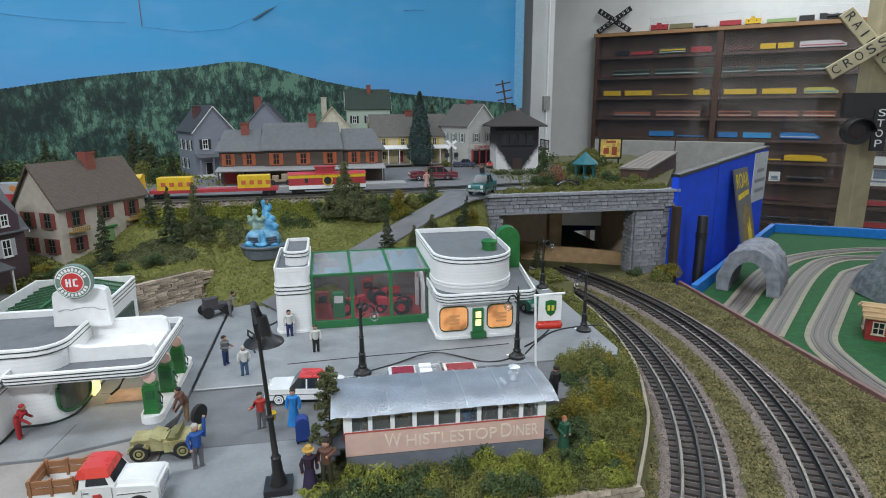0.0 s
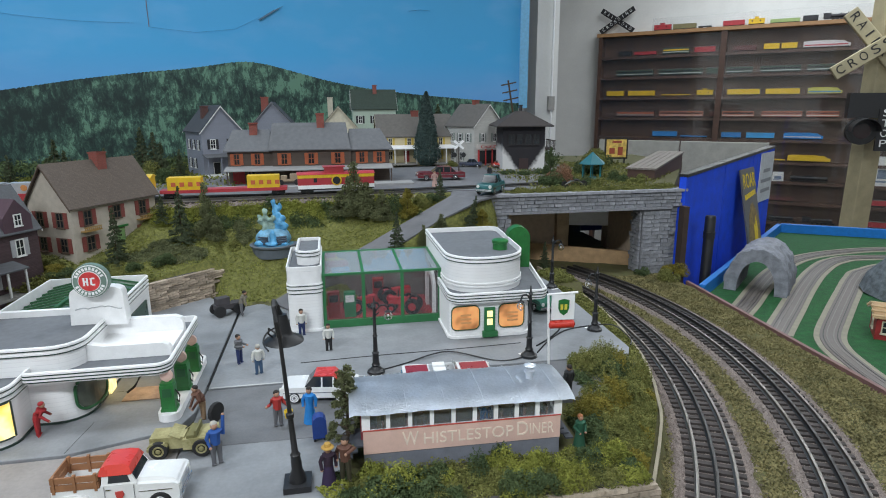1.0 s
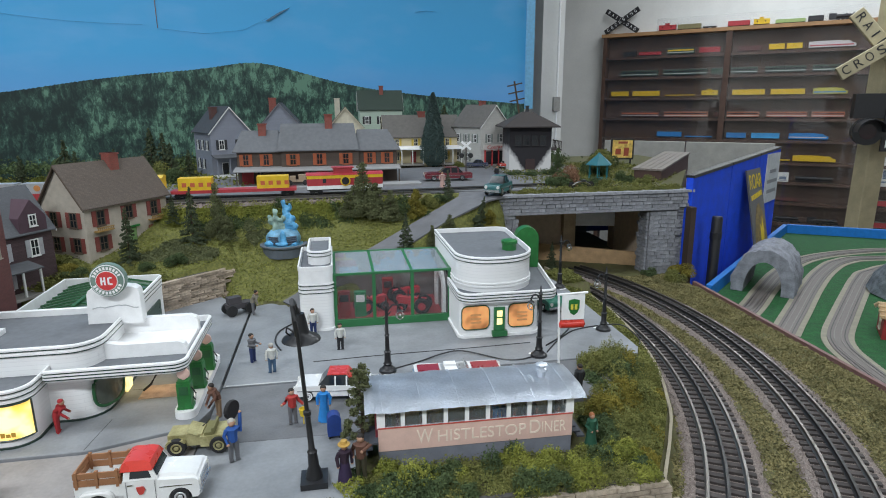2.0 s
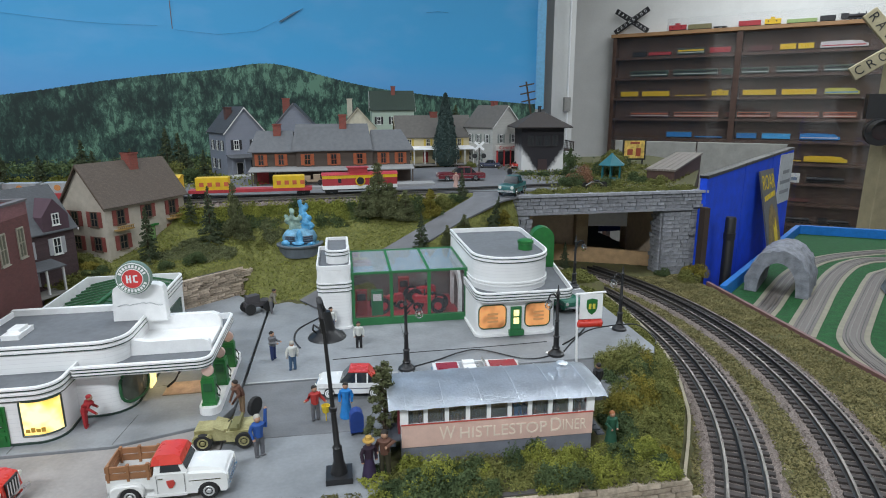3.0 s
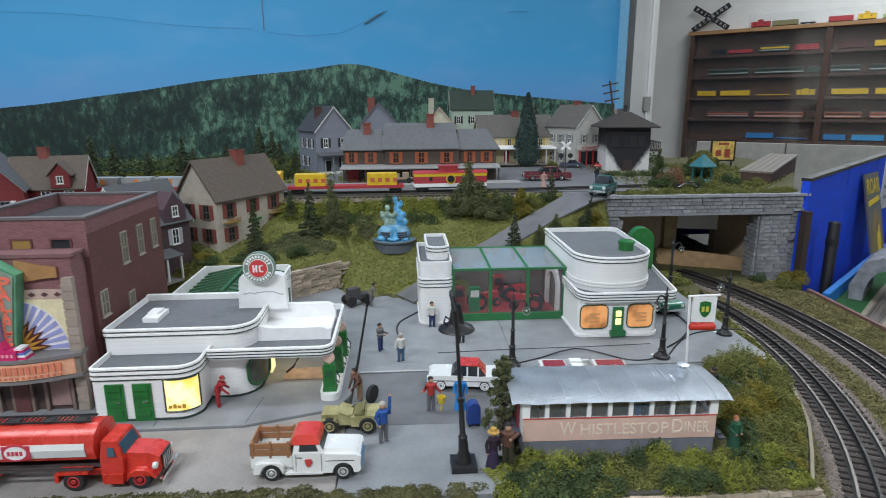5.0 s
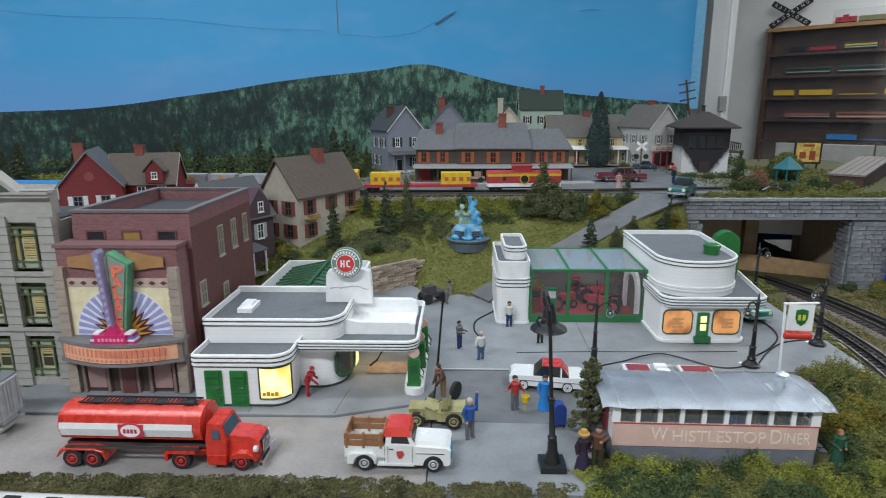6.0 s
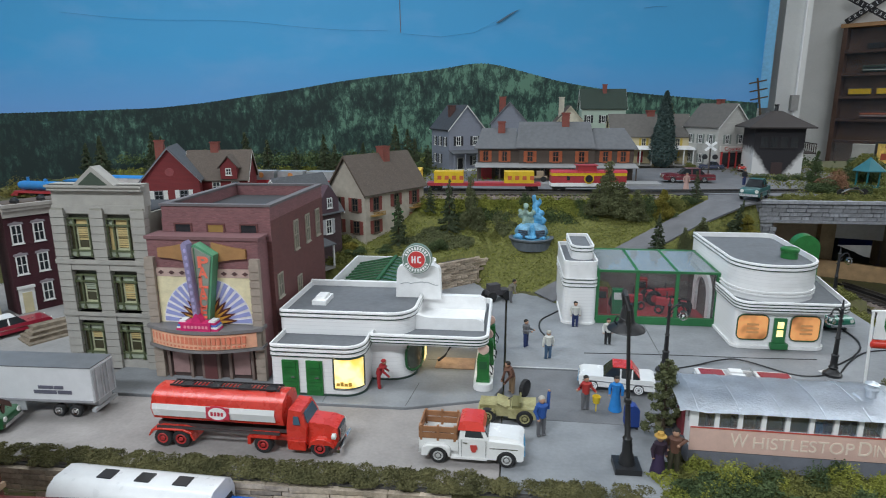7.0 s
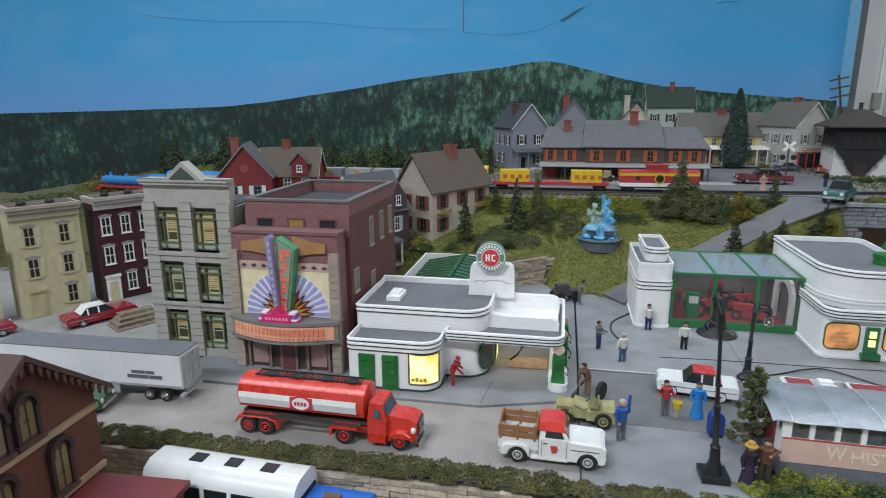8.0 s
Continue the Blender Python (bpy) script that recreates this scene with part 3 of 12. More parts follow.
gx, gy = np.arange(-140, 65.5, 0.8), np.arange(8, 213.5, 0.8)
X, Y = np.meshgrid(gx, gy)
Z = terrain(X, Y)
rough = np.array([[noise.noise((x * 0.35, y * 0.35, 0)) * 0.30 + noise.noise((x * 1.1, y * 1.1, 3)) * 0.16 for x in gx] for y in gy])
Z = Z + rough * np.where((Z < -0.3) & (Z > -2), 0.15, 1.0)
keep = (Y <= back_y(X) - 1) & ((X <= 60.2 + (Y - 50) * 0.072) | (Y > 106))
verts = np.stack([X, Y, Z], -1).reshape(-1, 3) * CM
nx = len(gx)
faces = [(j * nx + i, j * nx + i + 1, (j + 1) * nx + i + 1, (j + 1) * nx + i) for j in range(len(gy) - 1) for i in range(nx - 1) if keep[j + 1, i]]
mesh = bpy.data.meshes.new("ground")
mesh.from_pydata(verts.tolist(), [], faces)
mesh.materials.append(EARTH)
mesh.materials.append(GRASS_BASE)
mesh.polygons.foreach_set("material_index", [int(p.center.z > 0.003 and p.center.y < 1.14 and p.center.x > -0.47) for p in mesh.polygons])
mesh.polygons.foreach_set("use_smooth", [True] * len(mesh.polygons))
tagged(new("ground", mesh), "model landscape of earth and green ground foam", "ground", kind="structure")

bm = B()
box(bm, -141, 62, 7, 214, -12, -9)
tagged(part("table_board", bm, PLY), "wooden board that carries the model landscape", "layout table", kind="structure")
bm = B()
upright(bm, [(58.9, 20), (59.5, 20), (65.2, 99.5), (64.6, 99.5)], -11, -3.85)
tagged(part("edge_board", bm, tone("red_brown_edge", (0.19, 0.10, 0.09), 0.6), bevel=0.1), "red-brown wooden board along the layout edge", "trim", kind="structure")
bm = B()
box(bm, -141, 61, 6.2, 7.0, -95, -4)
tagged(part("layout_skirt", bm, tone("dark_skirt", (0.03, 0.03, 0.04), 0.9)), "dark skirt under the layout edge", "trim", kind="structure")

# grass flock over the open ground
rng = np.random.default_rng(5)
n = 230000
px_, py_ = rng.uniform(-60, 60, n), rng.uniform(36, 128, n)
h = terrain(px_, py_)
ramp_t, ramp_d = on_ramp(px_, py_)
onroad = (np.abs(ramp_d) < 3.2) & (ramp_t > 0)
hill = (h > 0.3) & ~onroad & (h < 12.2)
pts = np.stack([px_, py_, h + 0.08 + 0.18 * rng.random(n), 0 * h, 0 * h, 0 * h + 1], 1)
tagged(new("grass", flakes("grass", pts[hill & (px_ < 59.8)], 0.12, GRASS_FLAKE, seed=3)), "yellow-green grass flock on the model slopes", "grass", kind="stuff")
n = 200000
qx, qy = rng.uniform(20, 63.5, n), rng.uniform(36, 106, n)
far = (np.abs(np.hypot(qx + 36.9, qy - 83.3) - 79.8) > 3.3 + 0.9 * rng.random(n)) & (np.abs(np.hypot(qx + 30.6, qy - 80.2) - 83.1) > 3.3 + 0.9 * rng.random(n))
far &= (qx < 60.6 + (qy - 50) * 0.072) & (terrain(qx, qy) < -2.5) & (qx > np.interp(qy, STRIP_Y, STRIP_X))
sp = np.stack([qx, qy, -4.3 + 0.22 * rng.random(n), 0 * qx, 0 * qx, 0 * qx + 1], 1)[far]
tagged(new("scrub", flakes("scrub", sp, 0.13, SCRUB, seed=8)), "fine brown-green scrub between the curved tracks", "grass", kind="stuff")

# ---- plaza, streets and roads ----
plaza = thing("pavement", "grey painted concrete plaza of flat plates", "pavement", kind="structure")
LOTS = [
    ("plate", [(-14.9, 61.2), (32.6, 61.2), (33.6, 63.0), (34.2, 90), (33.5, 95), (-14.9, 89)], CONCRETE, 0.12),
    ("plate", [(-58, 50.4), (-24.6, 50.4), (-16.2, 53.0), (-15.15, 56), (-15.15, 89.5), (-18.8, 91.3), (-20.6, 93.7), (-28.7, 86.6), (-58, 86.6)], CONCRETE, 0.30),
    ("plate", [(-15.1, 38.9), (-1.5, 38.9), (-1.0, 49.5), (-15.1, 49.8)], CONCRETE, 0.06),
    ("plate", [(-120, 38.9), (-15.2, 38.9), (-15.2, 52.9), (-16.2, 52.9), (-24.6, 50.3), (-58.1, 50.2), (-58.1, 52), (-120, 52)], tone("worn_street", (0.295, 0.274, 0.264), 0.7, var=0.15, size=3.0, stain=0.35), 0.06),
    ("plate", [(-15.0, 49.9), (-0.9, 49.6), (-0.9, 52.2), (24, 52.2), (32.0, 61.0), (-15.0, 61.0)], ASPHALT, 0.04),
    ("plate", [(-120, 52.2), (-58.3, 52.2), (-58.3, 87), (-120, 100)], tone("side_street", (0.27, 0.265, 0.26), 0.75, var=0.15, size=3.0, stain=0.3), 0.04),
]
for nm, pts, m, top in LOTS:
    bm = B()
    upright(bm, pts, -0.9, top)
    bmesh.ops.recalc_face_normals(bm, faces=bm.faces)
    part(nm, bm, m, plaza, bevel=0.05)
bm = B()
for a, b in (((-14.6, 61.32), (1.6, 61.25)),):
    upright(bm, [(a[0], a[1] - 0.13), (b[0], b[1] - 0.13), (b[0], b[1] + 0.13), (a[0], a[1] + 0.13)], 0.125, 0.15)
part("white_line", bm, tone("pale_grey_line_paint", (0.46, 0.47, 0.48), 0.6, stain=0.4), plaza, "pale grey edge line")
bm = B()
for p0, p1 in (((-15.1, 62), (-15.1, 89)), ((3.2, 61.4), (3.5, 77.0)), ((-57, 57.5), (-41, 57.5)), ((-24.6, 50.6), (-24.0, 55.8)), ((-33, 50.6), (-33, 52)), ((-17, 62), (-24, 62))):
    d = (Vector(p1) - Vector(p0)).normalized() * 0.028
    q = Vector((-d.y, d.x))
    z = 0.31 if p0[0] < -16 else 0.135
    upright(bm, [tuple(Vector(p0) - q), tuple(Vector(p1) - q), tuple(Vector(p1) + q), tuple(Vector(p0) + q)], z - 0.1, z)
part("joint", bm, BLACK, plaza, "dark joint between plates")

# upper town street and the climbing road
bm = B()
for i in range(20):
    a = []
    for t, o in ((i / 20, -1), (i / 20, 1), ((i + 1) / 20, 1), ((i + 1) / 20, -1)):
        w = o * (3.0 + 1.6 * max(0.0, t - 0.75) / 0.25 * (o > 0) - 0.6 * (t < 0.4))
        a.append((-9.4 + 32.0 * t + 0.545 * w, 86.7 + 20.8 * t - 0.838 * w, 0.5 + 11.95 * t))
    poly(bm, a)
poly(bm, [(20.9, 110.0, 12.45), (25.1, 103.7, 12.45), (31.0, 108.5, 12.6), (33.5, 114.0, 12.9), (22.0, 114.0, 12.9)])
bmesh.ops.remove_doubles(bm, verts=bm.verts, dist=0.01)
bmesh.ops.solidify(bm, geom=bm.faces[:], thickness=0.3)
roads = thing("road", "grey scenic road that climbs to the upper town", "road", kind="structure")
part("ramp", bm, UPPER_ROAD, roads)
bm = B()
upright(bm, [(-47, 117.5), (-20, 117.5), (40, 111.0), (62, 150), (62, 168), (-47, 150)], 11.9, 12.95)
part("upper_street", bm, UPPER_ROAD, roads, "pale grey street of the upper town")
bm = B()
upright(bm, [(-24, 122), (16, 124), (16, 128.5), (-24, 126.5)], 12.95, 13.35)
part("platform", bm, tone("platform_grey", (0.30, 0.30, 0.30), 0.8), roads, "low grey station platform", bevel=0.05)

# deck behind the bridge
deck = thing("scenery_deck", "raised wooden scenery deck over the track tunnel", "deck", kind="structure")
bm = B()
upright(bm, [(27.5, 109.5), (66.5, 109.5), (100, 160), (100, 190), (31, 190), (31, 125)], 10.4, 12.6)
part("deck_board", bm, EARTH, deck)
for x, y in ((49.5, 126), (33.5, 118), (64, 131)):
    bm = B()
    box(bm, x - 1.4, x + 1.4, y - 1.4, y + 1.4, -4.3, 10.4)
    part("post", bm, PLY, deck, bevel=0.08)
bm = B()
box(bm, 33.0, 48.0, 126, 127, -4.3, 10.4)
box(bm, 62.0, 63.5, 112.5, 128, -4.3, 10.4)
part("inner_panel", bm, tone("brown_hardboard", (0.52, 0.40, 0.29), 0.8), deck, "plain beige hardboard panel")
bm = B()
solid(bm, [(41, 123.2, -4.3), (60.5, 113.8, -4.3), (60.8, 114.6, -4.3), (41.3, 124, -4.3)], [(41, 123.2, -0.6), (60.5, 113.8, -1.4), (60.8, 114.6, -1.4), (41.3, 124, -0.6)])
part("plank", bm, WOOD, deck, "bare wooden plank beside the hidden track")
# one plain black block in place of the dark things under the deck
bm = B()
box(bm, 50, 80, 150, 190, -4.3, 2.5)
part("box", bm, BLACK, deck, "low plain black block under the deck")
bm = B()
solid(bm, [(48.2, 128.2, 2.2), (61.8, 127.6, 1.6), (61.8, 133, 1.6), (48.5, 134, 2.4)], [(48.2, 128.2, 9.6), (61.8, 127.6, 8.4), (61.8, 133, 9.0), (48.5, 134, 10.2)])
part("cover", bm, WHITE, deck, "white sheet under the deck", bevel=0.5)

# ---- track ----
def upper_sink(x):
    """The upper track falls gently towards the far left."""
    return 0.042 * max(0.0, -33.0 - x)


def make_track(name, label, centre, radius, a0, a1, base, step=1.12, group="", sink=None):
    tr = thing(name, label, "track", group=group)

    def at(r, a):
        return centre[0] + r * math.cos(a), centre[1] + r * math.sin(a)

    def drop(a):
        return base - (sink(centre[0] + radius * math.cos(a)) if sink else 0.0)

    bm = B()
    k = 70
    prof = [(-4.0, -0.62), (-3.0, -0.15), (3.0, -0.15), (4.0, -0.62)]
    rows = [[bm.verts.new((*at(radius + o, a0 + (a1 - a0) * i / k), drop(a0 + (a1 - a0) * i / k) + z)) for o, z in prof] for i in range(k + 1)]
    for p, q in zip(rows, rows[1:]):
        for i in range(3):
            bm.faces.new((p[i], q[i], q[i + 1], p[i + 1]))
    bmesh.ops.recalc_face_normals(bm, faces=bm.faces)
    part("ballast", bm, BALLAST, tr, "grey-brown gravel bed")
    rg = np.random.default_rng(11)
    m = 16000
    aa, oo = rg.uniform(a0, a1, m), rg.uniform(-4.2, 4.2, m)
    zz = np.array([drop(q) for q in aa]) + np.interp(np.abs(oo), [3.0, 4.2], [-0.12, -0.5])
    sp = np.stack([centre[0] + (radius + oo) * np.cos(aa), centre[1] + (radius + oo) * np.sin(aa), zz, 0 * aa, 0 * aa, 0 * aa + 1], 1)
    ob = put("gravel", flakes("gravel", sp, 0.085, GRAVEL, seed=4, squash=0.9), tr, (0, 0, 0))
    tagged(ob, kind="stuff")
    bm = B()
    box(bm, -2.6, 2.6, -0.29, 0.29, -0.25, 0.1)
    tie = finish(bm, "sleeper", TIE, bevel=0.06)
    a, dirn = a0, 1 if a1 > a0 else -1
    while (a - a1) * dirn < 0:
        x, y = at(radius, a)
        put("sleeper", tie, tr, (x, y, drop(a) + RND.uniform(-0.02, 0.02)), math.degrees(a) + RND.uniform(-1.2, 1.2))
        a += dirn * step / radius
    for o, m, lab in ((-1.66, STEEL, "steel outer rail"), (0, BLACK_RAIL, "blackened centre rail"), (1.66, STEEL, "steel outer rail")):
        bm = B()
        pr = [(-0.22, 0.10), (-0.07, 0.2), (-0.07, 0.42), (-0.13, 0.5), (-0.13, 0.62), (0.13, 0.62), (0.13, 0.5), (0.07, 0.42), (0.07, 0.2), (0.22, 0.10)]
        rows = [[bm.verts.new((*at(radius + o + p, a0 + (a1 - a0) * i / k), drop(a0 + (a1 - a0) * i / k) + z)) for p, z in pr] for i in range(k + 1)]
        for p, q in zip(rows, rows[1:]):
            for i in range(len(pr)):
                j = (i + 1) % len(pr)
                bm.faces.new((p[i], q[i], q[j], p[j]))
        bmesh.ops.recalc_face_normals(bm, faces=bm.faces)
        part("rail", bm, m, tr, lab)
    return tr


GRAVEL = islands("loose_gravel", (0.11, 0.09, 0.08), (0.40, 0.33, 0.30))
make_track("track_inner", "curved three-rail model track on dark sleepers", (-36.9, 83.3), 79.8, -0.78, 0.34, -3.85, group="curved tracks")
make_track("track_outer", "curved three-rail model track on dark sleepers", (-30.6, 80.2), 83.1, -0.75, 0.40, -3.85, group="curved tracks")
make_track("track_upper", "three-rail model track through the upper town", (-40, 713.0), 600.0, -1.5708 - 0.16, -1.5708 + 0.16, 12.55, group="curved tracks", sink=upper_sink)

# thin board along the bank beside the inner track
bm = B()
yy = np.arange(34, 111, 2.0)
ex = np.interp(yy, STRIP_Y, STRIP_X)
outline = [(x - 0.2, y) for x, y in zip(ex, yy)]
solid_rows = [[bm.verts.new((x + o, y, z)) for o, z in ((-0.18, -4.6), (-0.18, -2.3), (0.18, -2.3), (0.18, -4.6))] for x, y in outline]
for p, q in zip(solid_rows, solid_rows[1:]):
    for i in range(4):
        bm.faces.new((p[i], q[i], q[(i + 1) % 4], p[(i + 1) % 4]))
bmesh.ops.recalc_face_normals(bm, faces=bm.faces)
tagged(part("edging_strip", bm, tone("pale_edging", (0.34, 0.30, 0.22), 0.85)), "thin pale wooden edging along the planted bank", "trim", kind="structure")
# ---- buildings ----
WIN = {}


def window(parent, at, turn, w, h, frame_mat, name="window", sill=True, bars=(1, 1), shutters=None, pane=None, hood=None):
    """A sash window on a wall: frame, panes behind it, sill; shutters and hood where the house has them. Faces -y before turning."""
    key = (w, h, frame_mat.name, bars, sill)
    if key not in WIN:
        bm = B()
        f = min(0.16, w * 0.14)
        ring(bm, [(-w / 2, 0), (w / 2, 0), (w / 2, h), (-w / 2, h)], [(-w / 2 + f, f), (w / 2 - f, f), (w / 2 - f, h - f), (-w / 2 + f, h - f)], -0.12, 0.03)
        for v in bm.verts:
            v.co = (v.co.x, v.co.z, v.co.y)
        bmesh.ops.recalc_face_normals(bm, faces=bm.faces)
        fm = finish(bm, "window", frame_mat)
        bm = B()
        g, zm = f * 0.33, h / 2
        if bars == (1, 1):
            side(bm, [(-g, f), (g, f), (g, zm - g), (w / 2 - f, zm - g), (w / 2 - f, zm + g), (g, zm + g), (g, h - f), (-g, h - f), (-g, zm + g), (-w / 2 + f, zm + g), (-w / 2 + f, zm - g), (-g, zm - g)], -0.1, 0.0)
        elif bars == (0, 1):
            box(bm, -w / 2 + f, w / 2 - f, -0.1, 0.0, zm - g, zm + g)
        sb = finish(bm, "glazing_bar", frame_mat) if bars != (0, 0) else None
        bm = B()
        box(bm, -w / 2 - 0.1, w / 2 + 0.1, -0.22, 0.03, -0.12, 0)
        sm = finish(bm, "sill", frame_mat) if sill else None
        bm = B()
        box(bm, -w / 2 + f, w / 2 - f, -0.045, 0.02, f, h - f)
        WIN[key] = (fm, finish(bm, "pane", PANE), sb, sm)
    ob = put(name, WIN[key][0], parent, at, turn)
    pn = put("pane", WIN[key][1], ob, (0, 0, 0))
    if WIN[key][2]:
        put("glazing_bar", WIN[key][2], ob, (0, 0, 0))
    if WIN[key][3]:
        put("sill", WIN[key][3], ob, (0, 0, 0))
    if pane:
        pn.data = pn.data.copy()
        pn.data.materials[0] = pane
    if shutters:
        sk = (w, h, shutters.name)
        if sk not in WIN:
            bm = B()
            box(bm, -w * 0.24, w * 0.24, -0.09, 0.02, 0, h)
            for i in range(6):
                z = h * (0.08 + 0.145 * i)
                box(bm, -w * 0.18, w * 0.18, -0.13, -0.09, z, z + h * 0.09)
            WIN[sk] = finish(bm, "shutter", shutters)
        for s in (-1, 1):
            put("shutter", WIN[sk], ob, (s * (w / 2 + w * 0.26), 0, 0))
    if hood:
        hk = (w, hood.name, "hood")
        if hk not in WIN:
            bm = B()
            side(bm, [(-w * 0.68, 0), (w * 0.68, 0), (w * 0.6, 0.28), (w * 0.25, 0.34), (0, 0.48), (-w * 0.25, 0.34), (-w * 0.6, 0.28)], -0.2, 0.02)
            WIN[hk] = finish(bm, "hood", hood)
        put("hood", WIN[hk], ob, (0, 0, h))
    return ob


def spot(w, d, face, u, z):
    """Place and turn on a house's wall: face s, e, n or w; u along the wall from its middle."""
    return {"s": ((u, -d / 2, z), 0), "e": ((w / 2, u, z), 90), "n": ((-u, d / 2, z), 180), "w": ((-w / 2, -u, z), -90)}[face]


def gabled(name, label, at, turn, w, d, h, rise, wall, roof, trim, windows, over=0.5, chimneys=(), category="house", group="", chimney_mat=None, doors=(), shutters=None, panes=None, bars=(1, 1), corner=None):
    """A model house with its ridge along x: walls, two roof slopes, verge boards, windows, doors, chimneys."""
    hs = thing(name, label, category, at, turn, group)
    bm = B()
    across(bm, [(-d / 2, -2.0), (d / 2, -2.0), (d / 2, h), (0, h + rise), (-d / 2, h)], -w / 2, w / 2)
    part("wall", bm, wall, hs)
    t = 0.22
    sl = rise / (d / 2)
    for s in (-1, 1):
        bm = B()
        e = d / 2 + over
        pts = [(s * e, h - over * sl + 0.06), (0, h + rise + 0.06), (0, h + rise + 0.06 + t), (s * e, h - over * sl + 0.06 + t)]
        across(bm, pts, -w / 2 - over, w / 2 + over)
        bmesh.ops.recalc_face_normals(bm, faces=bm.faces)
        part("roof", bm, roof, hs, bevel=0.04)
        for x in (-w / 2 - over - 0.05, w / 2 + over - 0.1):
            bm = B()
            across(bm, [(s * e, h - over * sl - 0.2), (0, h + rise - 0.2), (0, h + rise + 0.12), (s * e, h - over * sl + 0.12)], x, x + 0.15)
            bmesh.ops.recalc_face_normals(bm, faces=bm.faces)
            part("verge_board", bm, trim, hs)
    if corner:
        for sx in (-1, 1):
            for sy in (-1, 1):
                bm = B()
                box(bm, sx * w / 2 - 0.14, sx * w / 2 + 0.14, sy * d / 2 - 0.14, sy * d / 2 + 0.14, -1, h - 0.1)
                part("corner_board", bm, corner, hs)
    for face, u, z, ww, wh in windows:
        (x, y, zz), tr = spot(w, d, face, u, z)
        window(hs, (x, y, zz), tr, ww, wh, trim, bars=bars, shutters=shutters, pane=panes)
    for face, u, z, ww, wh, m in doors:
        (x, y, zz), tr = spot(w, d, face, u, z)
        bm = B()
        box(bm, -ww / 2 - 0.12, ww / 2 + 0.12, -0.08, 0.03, 0, wh + 0.14, 1)
        box(bm, -ww / 2, ww / 2, -0.14, -0.03, 0.03, wh)
        box(bm, -ww * 0.32, ww * 0.32, -0.19, -0.13, wh * 0.12, wh * 0.42)
        box(bm, -ww * 0.32, ww * 0.32, -0.19, -0.13, wh * 0.52, wh * 0.9)
        part("door", bm, [m, trim], hs, at=(x, y, zz), turn=tr)
    for x, y, cw, top in chimneys:
        bm = B()
        box(bm, x - cw / 2, x + cw / 2, y - cw / 2, y + cw / 2, h, top)
        box(bm, x - cw / 2 - 0.12, x + cw / 2 + 0.12, y - cw / 2 - 0.12, y + cw / 2 + 0.12, top - 0.25, top)
        part("chimney", bm, chimney_mat or CHIMNEY, hs)
    return hs


def porch(hs, x0, x1, y0, y1, z0, z1, roof, post, n=4, floor=True):
    """A lean-to porch roof on posts."""
    bm = B()
    solid(bm, [(x0, y0, z1), (x1, y0, z1), (x1, y1, z1 + 0.7), (x0, y1, z1 + 0.7)], [(x0, y0, z1 + 0.2), (x1, y0, z1 + 0.2), (x1, y1, z1 + 0.9), (x0, y1, z1 + 0.9)])
    part("porch_roof", bm, roof, hs)
    if floor:
        bm = B()
        box(bm, x0 + 0.2, x1 - 0.2, y0 + 0.2, y1, z0 - 0.4, z0)
        part("porch_floor", bm, tone("porch_boards", (0.25, 0.24, 0.22), 0.8), hs)
    for i in range(n):
        x = x0 + 0.4 + (x1 - x0 - 0.8) * i / (n - 1)
        bm = B()
        box(bm, x - 0.13, x + 0.13, y0 + 0.25, y0 + 0.5, z0, z1 + 0.05)
        part("porch_post", bm, post, hs)


CREAM_TRIM = tone("cream_trim", (0.55, 0.50, 0.38), 0.6)
WHITE_TRIM = tone("white_trim", (0.72, 0.72, 0.70), 0.5)
RED_SHUTTER = tone("red_shutter", (0.23, 0.06, 0.05), 0.7)
BLUE_GREY = coursed("blue_grey_siding", (0.245, 0.26, 0.31), (0.17, 0.18, 0.22), 40.0, 0.22, 0.7, var=0.06, bump=0.3)
YELLOW_SIDING = coursed("pale_yellow_siding", (0.58, 0.49, 0.30), (0.50, 0.43, 0.27), 40.0, 0.22, 0.7, var=0.06, bump=0.3)
PALE_GREEN = coursed("pale_green_siding", (0.46, 0.56, 0.47), (0.35, 0.43, 0.36), 40.0, 0.22, 0.7, var=0.05, bump=0.3)
RED_SIDING = coursed("barn_red_siding", (0.20, 0.025, 0.028), (0.12, 0.018, 0.02), 40.0, 0.25, 0.7, var=0.1, bump=0.3)
STATION_WALL = coursed("brown_station_boards", (0.10, 0.075, 0.06), (0.06, 0.045, 0.04), 40.0, 0.24, 0.8, var=0.12, bump=0.3)
OLD_WHITE = coursed("weathered_white_siding", (0.52, 0.51, 0.48), (0.38, 0.37, 0.35), 40.0, 0.22, 0.8, var=0.1, bump=0.3)
DARK_ROOF_GREEN = coursed("dark_green_shingles", (0.035, 0.055, 0.04), (0.02, 0.03, 0.025), 0.35, 0.2, var=0.2)
ORANGE_SHUTTER = tone("orange_shutter", (0.42, 0.11, 0.045), 0.7)
YELLOW_SHUTTER = tone("yellow_shutter", (0.55, 0.40, 0.07), 0.7)
BLACK_SHUTTER = tone("black_shutter", (0.03, 0.03, 0.035), 0.7)

